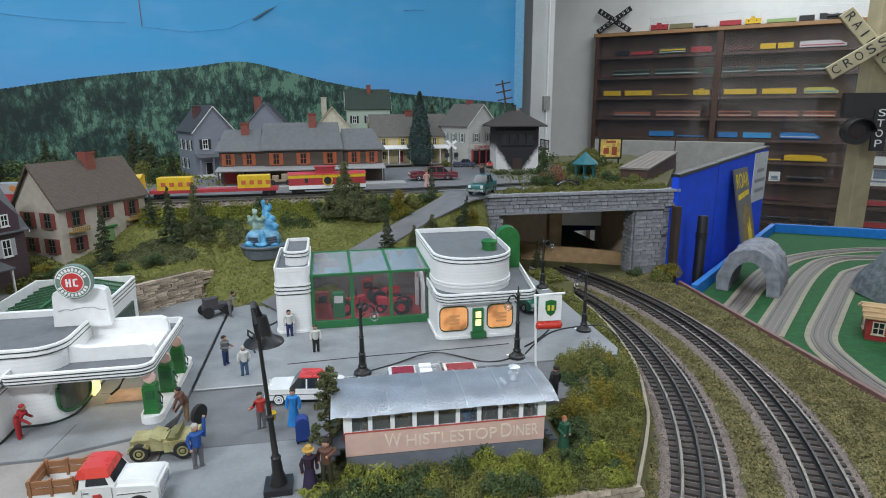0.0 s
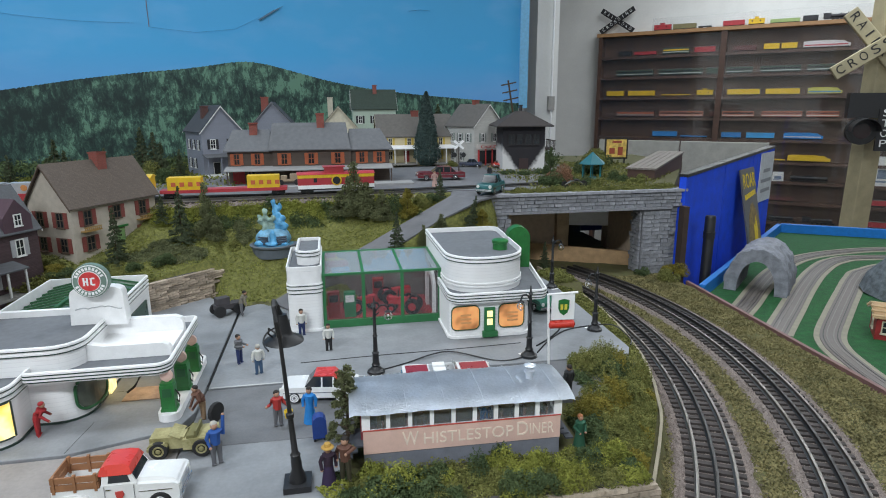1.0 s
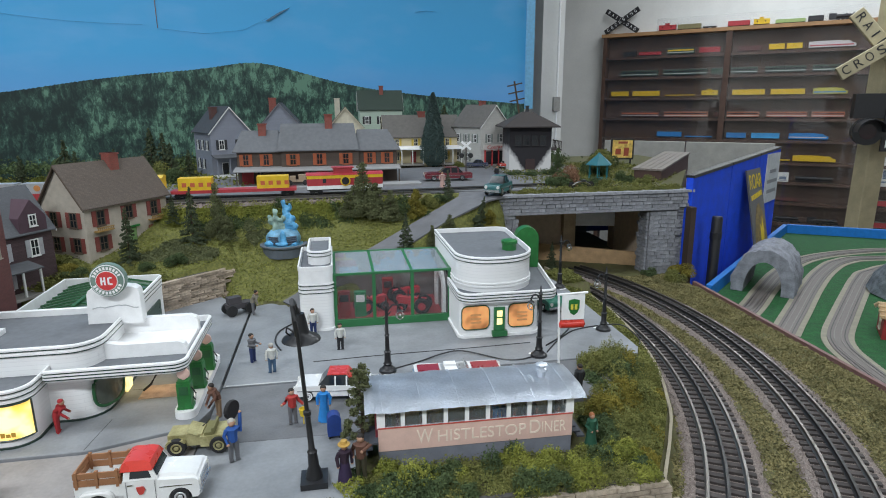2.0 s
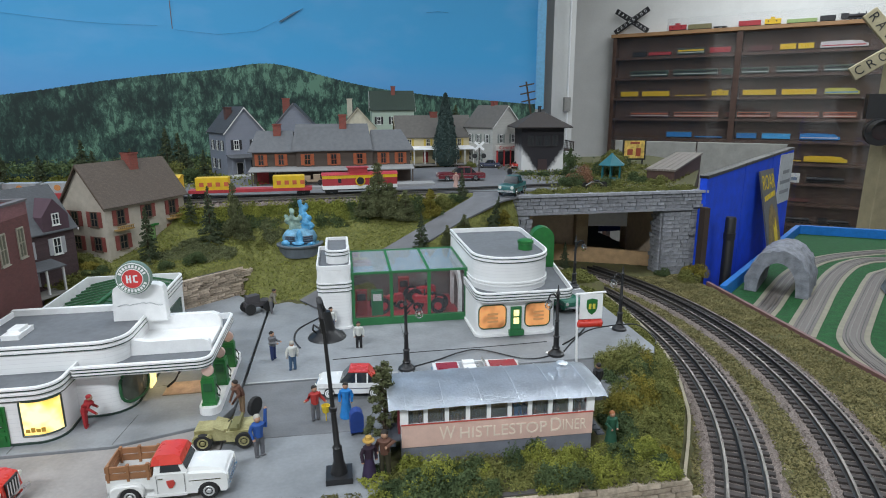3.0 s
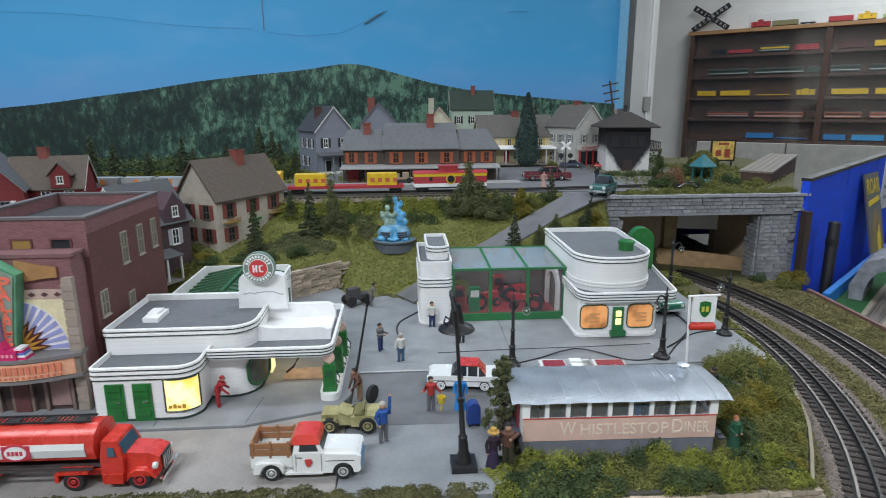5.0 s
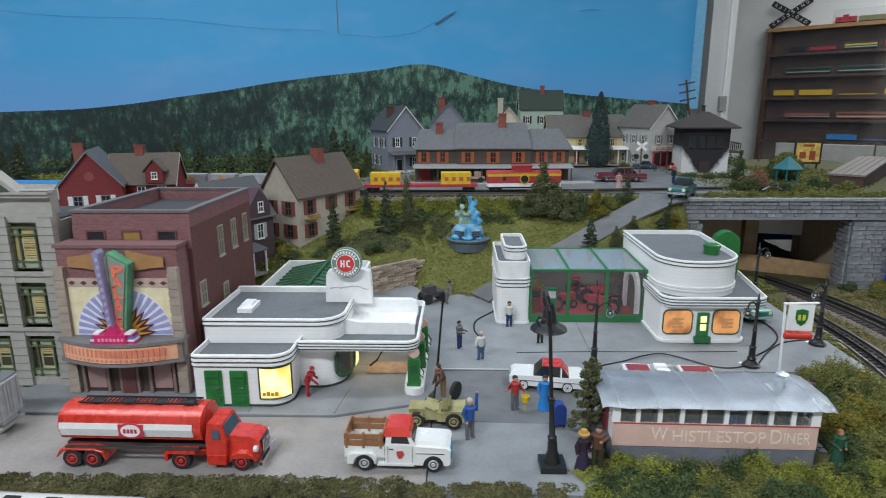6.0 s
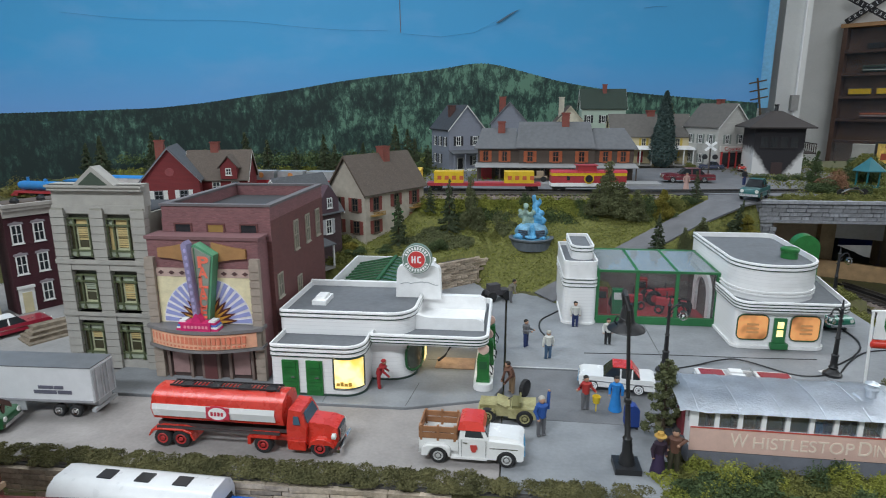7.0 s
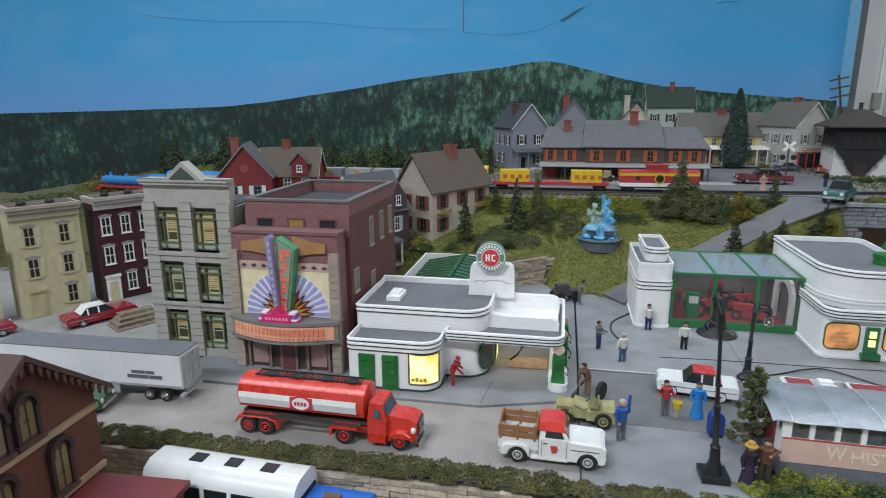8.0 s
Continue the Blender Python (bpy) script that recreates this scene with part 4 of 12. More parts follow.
# tan house on the terrace: ridge along its long side, front towards the slope
th = gabled("house", "tan stucco house with red shutters and brown shingle roof", (-38.9, 105.1, 6.7), 60.5, 16.2, 8.6, 8.2, 5.7, TAN_WALL, ROOF_BROWN,
            tone("brown_verge", (0.10, 0.07, 0.05), 0.8),
            [("s", -5.4, 4.7, 1.5, 2.4), ("s", 0.0, 4.9, 1.5, 2.2), ("s", 5.2, 4.7, 1.5, 2.4), ("s", -5.4, 0.8, 1.5, 2.3), ("s", 5.2, 0.8, 1.5, 2.3),
             ("w", -2.0, 4.6, 1.5, 2.4), ("w", 2.0, 4.6, 1.5, 2.4), ("w", -2.0, 0.8, 1.5, 2.3), ("w", 2.2, 0.8, 1.5, 2.3), ("e", -2, 4.6, 1.5, 2.4), ("e", 2, 4.6, 1.5, 2.4)],
            over=0.6, chimneys=[(1.2, -0.4, 1.7, 15.3)], shutters=RED_SHUTTER, doors=[("s", 0.2, 0.0, 1.5, 3.2, tone("green_door", (0.16, 0.28, 0.10), 0.6))])
for u in (-5.4, 5.2):
    bm = B()
    box(bm, u - 1.5, u + 1.5, -5.3, -4.32, 3.9, 4.05)
    for i in range(9):
        box(bm, u - 1.45 + i * 0.345, u - 1.35 + i * 0.345, -5.28, -5.18, 4.05, 4.5)
    box(bm, u - 1.5, u + 1.5, -5.32, -5.14, 4.5, 4.6)
    part("balcony", bm, tone("ochre_wood", (0.36, 0.22, 0.07), 0.7), th, "ochre wooden flower balcony")
bm = B()
box(bm, -1.3, 1.7, -4.6, -4.32, 3.4, 3.7)
part("door_hood", bm, GREEN, th, "green door hood")

# blue-grey house behind the station
gh = gabled("house", "blue-grey two-storey house with white windows", (-29.0, 158, 13.0), 118, 12.5, 9.6, 10.5, 5.6, BLUE_GREY, ROOF_DARK, WHITE_TRIM,
            [("w", -2.3, 6.2, 1.3, 2.3), ("w", 2.3, 6.2, 1.3, 2.3), ("n", -3.5, 6.0, 1.2, 2.3), ("n", 0, 6.0, 1.2, 2.3), ("n", 3.5, 6.0, 1.2, 2.3), ("n", -3.5, 1.5, 1.2, 2.3), ("n", 0, 1.5, 1.2, 2.3), ("w", 2.3, 1.2, 1.3, 2.3)],
            over=0.5, chimneys=[(-1.0, 2.0, 1.5, 16.2)], shutters=BLACK_SHUTTER, chimney_mat=tone("dark_chimney", (0.10, 0.05, 0.045), 0.9), doors=[("w", -1.8, 0, 1.4, 3.0, BLACK)])
bm = B()
box(bm, -9.2, -6.2, -4.8, 4.8, -1.0, 0.3)
part("porch_floor", bm, WHITE_TRIM, gh)
bm = B()
solid(bm, [(-9.4, -5.0, 4.3), (-6.2, -5.0, 4.9), (-6.2, 5.0, 4.9), (-9.4, 5.0, 4.3)], [(-9.4, -5.0, 4.5), (-6.2, -5.0, 5.1), (-6.2, 5.0, 5.1), (-9.4, 5.0, 4.5)])
part("porch_roof", bm, ROOF_SLATE, gh)
for y in (-4.6, -1.6, 1.6, 4.6):
    bm = B()
    box(bm, -9.2, -8.95, y - 0.12, y + 0.12, 0.3, 4.4)
    part("porch_post", bm, BLUE_GREY, gh)
gabled("house", "grey gabled house with a brick chimney", (-15.4, 172, 14.0), 90, 12, 10, 10.5, 5.5, BLUE_GREY, ROOF_DARK, tone("grey_verge", (0.2, 0.2, 0.22), 0.7), [("w", 0, 6.5, 1.3, 2.3)], chimneys=[(-1.5, 2.0, 1.8, 17.5)])
gabled("house", "cream gabled house with a pale chimney", (2.0, 184, 14.0), 90, 12, 9.6, 9.4, 5.4, tone("cream_wall", (0.62, 0.57, 0.45), 0.8), ROOF_BROWN, CREAM_TRIM, [("w", 0, 6.5, 1.3, 2.2)], chimneys=[(-1.0, 2.2, 1.5, 17.5)], chimney_mat=tone("cream_chimney", (0.5, 0.47, 0.38), 0.8))
gabled("house", "pale green house with a dark green roof", (13.2, 195, 17.2), 0, 13.2, 9, 11.2, 5.4, PALE_GREEN, DARK_ROOF_GREEN, WHITE_TRIM,
       [("s", -4.4, 6.6, 1.3, 2.3), ("s", 0, 6.6, 1.3, 2.3), ("s", 4.4, 6.6, 1.3, 2.3), ("s", -4.4, 2.6, 1.3, 2.3), ("s", 0, 2.6, 1.3, 2.3), ("s", 4.4, 2.6, 1.3, 2.3)], shutters=BLACK_SHUTTER, chimneys=[(0.5, -0.6, 1.2, 18.2)])
yh = gabled("house", "pale yellow farmhouse with white porch roofs", (22.4, 171, 13.5), 0, 20.5, 10, 7.6, 5.4, YELLOW_SIDING, tone("brown_grey_roof", (0.125, 0.115, 0.105), 0.85, size=0.8), CREAM_TRIM,
            [("s", -7, 4.9, 1.2, 2.0), ("s", -1.8, 4.9, 1.2, 2.0), ("s", 2.5, 4.9, 1.2, 2.0), ("s", 7, 4.9, 1.2, 2.0), ("w", 0, 4.9, 1.2, 2.0), ("s", -7, 1, 1.2, 2.4), ("s", 6.5, 1, 1.2, 2.4)],
            chimneys=[(0.5, 0.3, 2.0, 14.2)], shutters=YELLOW_SHUTTER, doors=[("s", -2.5, 0.4, 1.4, 3, DARK_RED)])
porch(yh, -9.5, 0.2, -8.6, -5.0, 0.2, 4.1, WHITE, WHITE_TRIM, 4)
porch(yh, 2.8, 10.8, -8.6, -5.0, 0.2, 4.1, WHITE, WHITE_TRIM, 4)

cs = gabled("country_store", "weathered white country store with grey roof and red shop front", (38.8, 165, 13.2), -62, 11.5, 10.5, 10.6, 5.4, OLD_WHITE, tone("brown_grey_roof", (0.17, 0.155, 0.14)), WHITE_TRIM,
            [("s", -3.5, 6.2, 1.3, 2.3), ("s", 0, 6.2, 1.3, 2.3), ("s", 3.5, 6.2, 1.3, 2.3), ("s", -3.5, 1.2, 1.3, 2.3), ("s", 0.5, 1.2, 1.3, 2.3), ("e", -2.2, 6.2, 1.3, 2.3), ("e", 2.2, 6.2, 1.3, 2.3)],
            chimneys=[(0, 0.4, 1.4, 17.3)], shutters=tone("grey_green_shutter", (0.24, 0.27, 0.25), 0.7), category="store")
bm = B()
box(bm, 5.76, 6.2, -4.4, 4.4, 4.3, 5.6)
part("sign_board", bm, tone("pale_sign_board", (0.62, 0.58, 0.54), 0.6), cs, "pale painted store sign", bevel=0.05)
words("sign_lettering", "Country", 1.0, tone("red_sign_board", (0.50, 0.05, 0.05), 0.5), cs, (6.24, 0, 4.95), 90, 90, width=6.4)
bm = B()
box(bm, 5.76, 5.95, -3.6, 3.6, 0.4, 3.9)
part("shop_window", bm, PANE, cs, "dark shop window")
for y in (-3.7, -1.2, 1.2, 3.7):
    bm = B()
    box(bm, 5.77, 6.1, y - 0.18, y + 0.18, 0, 4.3)
    part("shop_post", bm, tone("red_sign_board", (0.5, 0.05, 0.05)), cs)

# long station with three roof sections
st = thing("train_station", "long brown wooden station with grey roofs and orange shutters", "station", (-5.0, 137.5, 12.9))
secs = [(-17.2, -8.0, -4.3, 4.3, 7.0, 4.2), (-8.0, 8.4, -5.0, 4.6, 7.2, 5.4), (8.4, 16.8, -4.3, 4.3, 7.0, 4.2)]
for x0, x1, y0, y1, h, rise in secs:
    bm = B()
    box(bm, x0, x1, y0, y1, -0.5, h)
    part("wall", bm, STATION_WALL, st)
    bm = B()
    ym = (y0 + y1) / 2
    hip = 1.6 if x0 < -10 or x1 > 10 else 0.0
    e = 0.75
    a = [(x0 - e, y0 - e, h), (x1 + e * (x1 > 10), y0 - e, h), (x1 + e * (x1 > 10), y1 + e, h), (x0 - e, y1 + e, h)]
    b = [(x0 - e + (hip if x0 < -10 else 0.7), ym - 0.05, h + rise), (x1 - (hip if x1 > 10 else 0.7), ym - 0.05, h + rise), (x1 - (hip if x1 > 10 else 0.7), ym + 0.05, h + rise), (x0 - e + (hip if x0 < -10 else 0.7), ym + 0.05, h + rise)]
    solid(bm, a, b)
    box(bm, a[0][0], a[1][0], y0 - e, y1 + e, h - 0.22, h)
    part("roof", bm, tone("station_roof", (0.135, 0.14, 0.15), 0.85, size=0.8, stain=0.2), st, "plain grey roof section", bevel=0.04)
for x, w in ((-15.4, 1.3), (-11.2, 1.3), (-5.6, 1.4), (0.0, 1.4), (5.6, 1.4), (10.8, 1.3), (14.6, 1.3)):
    y = -5.0 if -8 < x < 8.4 else -4.3
    window(st, (x, y, 4.0), 0, w, 2.4, tone("orange_frame", (0.30, 0.09, 0.04), 0.7), shutters=ORANGE_SHUTTER)
for x in (-12.6, -2.5, 3.5, 9.8):
    window(st, (x, -5.0 if -8 < x < 8.4 else -4.3, 0.9), 0, 1.5, 1.9, STATION_WALL)
for x in (-15.2, 0.4):
    bm = B()
    y = -5.0 if -8 < x < 8.4 else -4.3
    box(bm, x - 1.2, x + 1.2, y - 0.12, y + 0.02, 0, 2.7)
    box(bm, x - 0.9, x - 0.1, y - 0.18, y - 0.1, 0.3, 2.3)
    box(bm, x + 0.1, x + 0.9, y - 0.18, y - 0.1, 0.3, 2.3)
    part("door", bm, tone("station_red_door", (0.34, 0.02, 0.03), 0.5), st, "red double door")
bm = B()
solid(bm, [(-17.6, -8.6, 3.0), (17.2, -8.6, 3.0), (17.2, -4.3, 3.5), (-17.6, -4.3, 3.5)], [(-17.6, -8.6, 3.2), (17.2, -8.6, 3.2), (17.2, -4.3, 3.75), (-17.6, -4.3, 3.75)])
part("platform_canopy", bm, tone("pale_canopy", (0.28, 0.28, 0.28), 0.8), st, "long pale platform canopy")
for i in range(8):
    x = -17 + i * 4.83
    bm = B()
    box(bm, x - 0.13, x + 0.13, -8.2, -7.95, -0.3, 3.02)
    part("canopy_post", bm, STATION_WALL, st)
for x, z in ((-12.0, 12.7), (2.2, 14.6)):
    bm = B()
    box(bm, x - 0.8, x + 0.8, -1.4, 0.2, 9.0, z)
    box(bm, x - 0.95, x + 0.95, -1.55, 0.35, z - 0.3, z)
    part("chimney", bm, CHIMNEY, st)

# signal tower with smoke-stained walls
wt = thing("signal_tower", "white tower with sooty black walls and a hipped grey roof", "tower", (48.0, 152.5, 12.6), -6)
SOOT = bpy.data.materials.new("sooty_white_wall")
SOOT.use_nodes = True
sn, sl_ = SOOT.node_tree.nodes, SOOT.node_tree.links
spn = sn["Principled BSDF"]
spn.inputs["Roughness"].default_value = 0.85
sco, snz, ssep, sabs, sma, sadd, srp = sn.new("ShaderNodeTexCoord"), sn.new("ShaderNodeTexNoise"), sn.new("ShaderNodeSeparateXYZ"), sn.new("ShaderNodeMath"), sn.new("ShaderNodeMath"), sn.new("ShaderNodeMath"), sn.new("ShaderNodeValToRGB")
snz.inputs["Scale"].default_value, snz.inputs["Detail"].default_value = 90.0, 4.0
sl_.new(sco.outputs["Object"], ssep.inputs[0])
sl_.new(sco.outputs["Object"], snz.inputs["Vector"])
sabs.operation = "ABSOLUTE"
sl_.new(ssep.outputs["X"], sabs.inputs[0])
sma.operation, sma.inputs[1].default_value = "MULTIPLY_ADD", -21.6
sl_.new(sabs.outputs[0], sma.inputs[0])
smz = sn.new("ShaderNodeMath")
smz.operation, smz.inputs[1].default_value, smz.inputs[2].default_value = "MULTIPLY_ADD", 14.5, 0.49
sl_.new(ssep.outputs["Z"], smz.inputs[0])
sl_.new(smz.outputs[0], sma.inputs[2])
sadd.operation, sadd.inputs[1].default_value = "MULTIPLY_ADD", 0.35
sl_.new(snz.outputs["Fac"], sadd.inputs[0])
sl_.new(sma.outputs[0], sadd.inputs[2])
srp.color_ramp.elements[0].position, srp.color_ramp.elements[1].position = 0.22, 0.5
srp.color_ramp.elements[0].color, srp.color_ramp.elements[1].color = (0.66, 0.65, 0.64, 1), (0.022, 0.02, 0.024, 1)
sl_.new(sadd.outputs[0], srp.inputs["Fac"])
sl_.new(srp.outputs[0], spn.inputs["Base Color"])
bm = B()
box(bm, -5.4, 5.4, -5, 5, -0.5, 11.6)
part("wall", bm, SOOT, wt)
for z in (6.6,):
    for x in (-3.2, -1.1, 1.1, 3.2):
        window(wt, (x, -5.0, z), 0, 1.7, 2.6, tone("charred_frame", (0.03, 0.028, 0.03), 0.8))
    for y in (-2.4, 2.4):
        window(wt, (5.4, y, z), 90, 1.7, 2.6, tone("charred_frame", (0.03, 0.028, 0.03), 0.8))
bm = B()
box(bm, -1.2, 1.2, -5.15, -4.9, 0.2, 3.2)
part("door", bm, tone("charred_door", (0.05, 0.03, 0.03), 0.8), wt, "charred dark door")
bm = B()
solid(bm, [(-7.2, -6.8, 11.4), (7.2, -6.8, 11.4), (7.2, 6.8, 11.4), (-7.2, 6.8, 11.4)], [(-1.2, -0.4, 15.0), (1.2, -0.4, 15.0), (1.2, 0.4, 15.0), (-1.2, 0.4, 15.0)])
box(bm, -7.2, 7.2, -6.8, 6.8, 11.1, 11.4)
part("roof", bm, tone("charred_roof", (0.050, 0.042, 0.040), 0.9, size=0.8), wt, "dark hipped roof")
bm = B()
lathe(bm, [(0.5, 14.6), (0.4, 16.2), (0.55, 16.3), (0.55, 16.5)], n=8)
part("vent_pipe", bm, BLACK, wt)
bm = B()
box(bm, 5.4, 8.4, -4.2, 4.2, 5.2, 5.5)
for i in range(7):
    box(bm, 8.1, 8.3, -4.2 + i * 1.37, -4.05 + i * 1.37, 5.5, 7.4)
box(bm, 8.05, 8.35, -4.2, 4.2, 7.4, 7.6)
part("balcony", bm, tone("charred_wood", (0.06, 0.045, 0.04), 0.9), wt, "charred side balcony")

# red houses at the far left and the dark cottage behind the brick block
rh = gabled("house", "barn-red house with a grey roof and red chimney", (-75.0, 100.0, 10.1), 112, 14, 11, 8.0, 6.4, RED_SIDING, ROOF_SLATE, tone("grey_verge", (0.2, 0.2, 0.22)), [("w", -2.4, 3.9, 1.7, 2.0), ("w", 2.4, 3.9, 1.7, 2.0)], chimneys=[(-1.5, 2.2, 1.7, 15.8)], shutters=WHITE_TRIM)
bm = B()
lying(bm, [(0.85, -0.1), (0.85, 0.05)], (-7.0, 0, 9.6), 14)
part("round_vent", bm, tone("dull_red_vent", (0.26, 0.06, 0.065), 0.7), rh, "round gable vent")
rg = gabled("house", "red house with brown shingle roof and a dormer", (-68.6, 104.9, 11.3), 12, 13, 10, 6.0, 5.6, RED_SIDING, ROOF_BROWN, WHITE_TRIM, [("s", -4, 3.4, 1.7, 2.0), ("s", 0, 3.4, 1.7, 2.0), ("s", 4, 3.4, 1.7, 2.0)], chimneys=[(-1.0, 0.3, 1.7, 13.6)])
bm = B()
side(bm, [(1.2, 6.0), (4.6, 6.0), (4.6, 8.6), (2.9, 10.6), (1.2, 8.6)], -5.6, 0)
part("dormer", bm, RED_SIDING, rg)
window(rg, (2.9, -5.6, 6.8), 0, 1.2, 1.5, WHITE_TRIM)
for s in (-1, 1):
    bm = B()
    side(bm, [(2.9, 10.75), (2.9 + s * 2.2, 8.2), (2.9 + s * 2.2, 8.45), (2.9, 11.0)], -6.0, 0)
    bmesh.ops.recalc_face_normals(bm, faces=bm.faces)
    part("dormer_roof", bm, ROOF_BROWN, rg)
for hs_ in (rh, rg):
    hs_.scale = (0.84, 0.84, 0.84)
dh = gabled("cottage", "dark purple-brown cottage with white windows and grey roof", (-48.4, 89.8, 4.2), 62, 11, 9, 9.2, 6.0, coursed("purple_brown_siding", (0.075, 0.045, 0.05), (0.045, 0.03, 0.03), 40.0, 0.22, 0.8), ROOF_SLATE, WHITE_TRIM,
            [("s", -2.6, 5.2, 1.4, 2.6), ("s", 2.4, 5.2, 1.4, 2.6), ("s", -2.6, 1.0, 1.4, 2.4), ("w", 0, 9.2, 1.1, 1.8), ("w", -2.0, 5.0, 1.3, 2.6), ("w", 2.0, 5.0, 1.3, 2.6)], shutters=tone("pale_shutter", (0.4, 0.4, 0.42), 0.7))
porch(dh, -5.2, 1.0, -7.6, -4.5, 0.2, 3.9, ROOF_SLATE, WHITE_TRIM, 3)
bm = B()
side(bm, [(0.2, 9.0), (4.6, 9.0), (4.6, 11.2), (2.4, 13.8), (0.2, 11.2)], -4.9, 0)
part("dormer", bm, tone("purple_wall", (0.08, 0.045, 0.06), 0.8), dh)
window(dh, (2.4, -4.9, 9.8), 0, 1.2, 1.8, WHITE_TRIM)

dh.scale = (0.92, 0.92, 0.92)

# ---- town row ----
# maroon brick theatre block
bb = thing("brick_building", "maroon brick theatre block with a flat parapet roof", "building", (-46.0, 66, 0.0))
bb.scale = (1.08, 1.0, 1.0)
bm = B()
box(bm, -5.6, 5.6, -8.5, 9.2, -0.6, 17.2)
part("wall", bm, BRICK, bb)
bm = B()
ring(bm, [(-5.6, -8.5), (5.6, -8.5), (5.6, 9.2), (-5.6, 9.2)], [(-5.1, -8.0), (5.1, -8.0), (5.1, 8.7), (-5.1, 8.7)], 17.2, 18.7)
part("parapet", bm, BRICK_LIGHT, bb)
bm = B()
ring(bm, [(-5.75, -8.65), (5.75, -8.65), (5.75, 9.35), (-5.75, 9.35)], [(-5.0, -7.9), (5.0, -7.9), (5.0, 8.6), (-5.0, 8.6)], 18.7, 18.95)
part("coping", bm, tone("grey_coping", (0.14, 0.125, 0.13), 0.7), bb)
bm = B()
box(bm, -5.1, 5.1, -8.0, 8.7, 17.2, 17.4)
part("flat_roof", bm, tone("tar_roof", (0.05, 0.05, 0.055), 0.8), bb)
bm = B()
box(bm, -5.62, 5.62, -8.62, -8.5, 15.0, 17.4)
part("upper_front", bm, BRICK_LIGHT, bb)
for x in (-3.4, 0, 3.4):
    window(bb, (x, -8.62, 15.3), 0, 1.9, 1.6, BRICK, bars=(0, 0), pane=tone("blind_yellow", (0.30, 0.18, 0.05), 0.6) if x == 0 else None)
for y, z, hh in ((-1.2, 12.5, 3.5), (2.9, 12.5, 3.5), (6.8, 12.5, 3.5), (-6.9, 8.4, 2.7), (-0.9, 6.4, 2.8)):
    window(bb, (5.6, y, z), 90, 1.5, hh, tone("pale_sash", (0.40, 0.36, 0.30), 0.6), pane=tone("curtain_pane", (0.13, 0.125, 0.09), 0.3))

# theatre front
pf = thing("theatre_front", "old cinema front with sunburst panel, blade sign and marquee", "cinema", (-46.5, 54.6, 0.3))
pf.scale = (0.96, 1.0, 0.98)
bm = B()
box(bm, -6.3, 6.3, 0.4, 3.0, -0.6, 15.6)
part("wall", bm, BRICK_LIGHT, pf)
bm = B()
box(bm, -6.5, 6.5, 0.25, 3.05, 15.6, 15.95)
part("coping", bm, tone("mauve_coping", (0.20, 0.10, 0.105), 0.75), pf)
for x in (-6.45, 5.45):
    bm = B()
    box(bm, x, x + 1.0, -0.2, 0.4, -0.3, 13.7)
    for i in range(15):
        box(bm, x - 0.05, x + 1.05, -0.28, -0.2, 0.1 + i * 0.88, 0.78 + i * 0.88)
    part("pilaster", bm, tone("tan_stone_pilaster", (0.36, 0.30, 0.25), 0.8, stain=0.3), pf)
bm = B()
box(bm, -5.4, 5.4, 0.1, 0.4, 11.6, 12.5)
part("frieze", bm, tone("pink_stone", (0.52, 0.38, 0.33), 0.8), pf)
for i in range(9):
    bm = B()
    side(bm, [(-4.8 + i * 1.2 - 0.35, 12.05), (-4.8 + i * 1.2, 11.82), (-4.8 + i * 1.2 + 0.35, 12.05), (-4.8 + i * 1.2, 12.28)], 0.03, 0.1)
    part("diamond", bm, tone("dark_diamond", (0.10, 0.05, 0.05), 0.7), pf)
bm = B()
box(bm, -5.4, 5.4, 0.15, 0.4, 5.8, 11.6)
part("cream_panel", bm, tone("cream_panel", (0.78, 0.70, 0.46), 0.6), pf, "cream painted panel")
# sunburst: striped half disc with a spiked sun in its middle
def half_disc(r, cx, cz):
    return [(cx + r * math.cos(t), cz + r * math.sin(t)) for t in np.linspace(0, math.pi, 25)]


SUN_X, SUN_Z = 0.15, 6.45
for nm, r, y, m in (("burst_disc", 5.1, 0.10, tone("white_ray", (0.78, 0.76, 0.80), 0.5)), ("sun_disc", 2.35, 0.02, tone("maroon_ray", (0.10, 0.03, 0.03), 0.5)), ("sun_core", 1.35, -0.04, tone("orange_core", (0.62, 0.30, 0.05), 0.5))):
    bm = B()
    side(bm, half_disc(r, SUN_X, SUN_Z), y, 0.16)
    part(nm, bm, m, pf)


def rays(nm, mat, r0, r1, w0, w1, y, n, first):
    bm = B()
    side(bm, [(r0, -w0), (r1, -w1), (r1, w1), (r0, w0)], y, y + 0.06)
    me = finish(bm, nm, mat)
    for i in range(n):
        ob = put(nm, me, pf, (SUN_X, 0, SUN_Z))
        ob.rotation_euler = (0, -math.pi * (i + first) / n, 0)


rays("lilac_ray", tone("lilac_blue_ray", (0.33, 0.36, 0.66), 0.5), 2.3, 5.0, 0.10, 0.25, 0.06, 19, 0.5)
rays("dark_spike", tone("maroon_ray", (0.10, 0.03, 0.03)), 2.2, 3.35, 0.34, 0.02, 0.0, 13, 0.5)
rays("gold_spike", tone("gold_ray", (0.62, 0.30, 0.05), 0.5), 1.3, 2.85, 0.20, 0.02, -0.06, 13, 0.5)
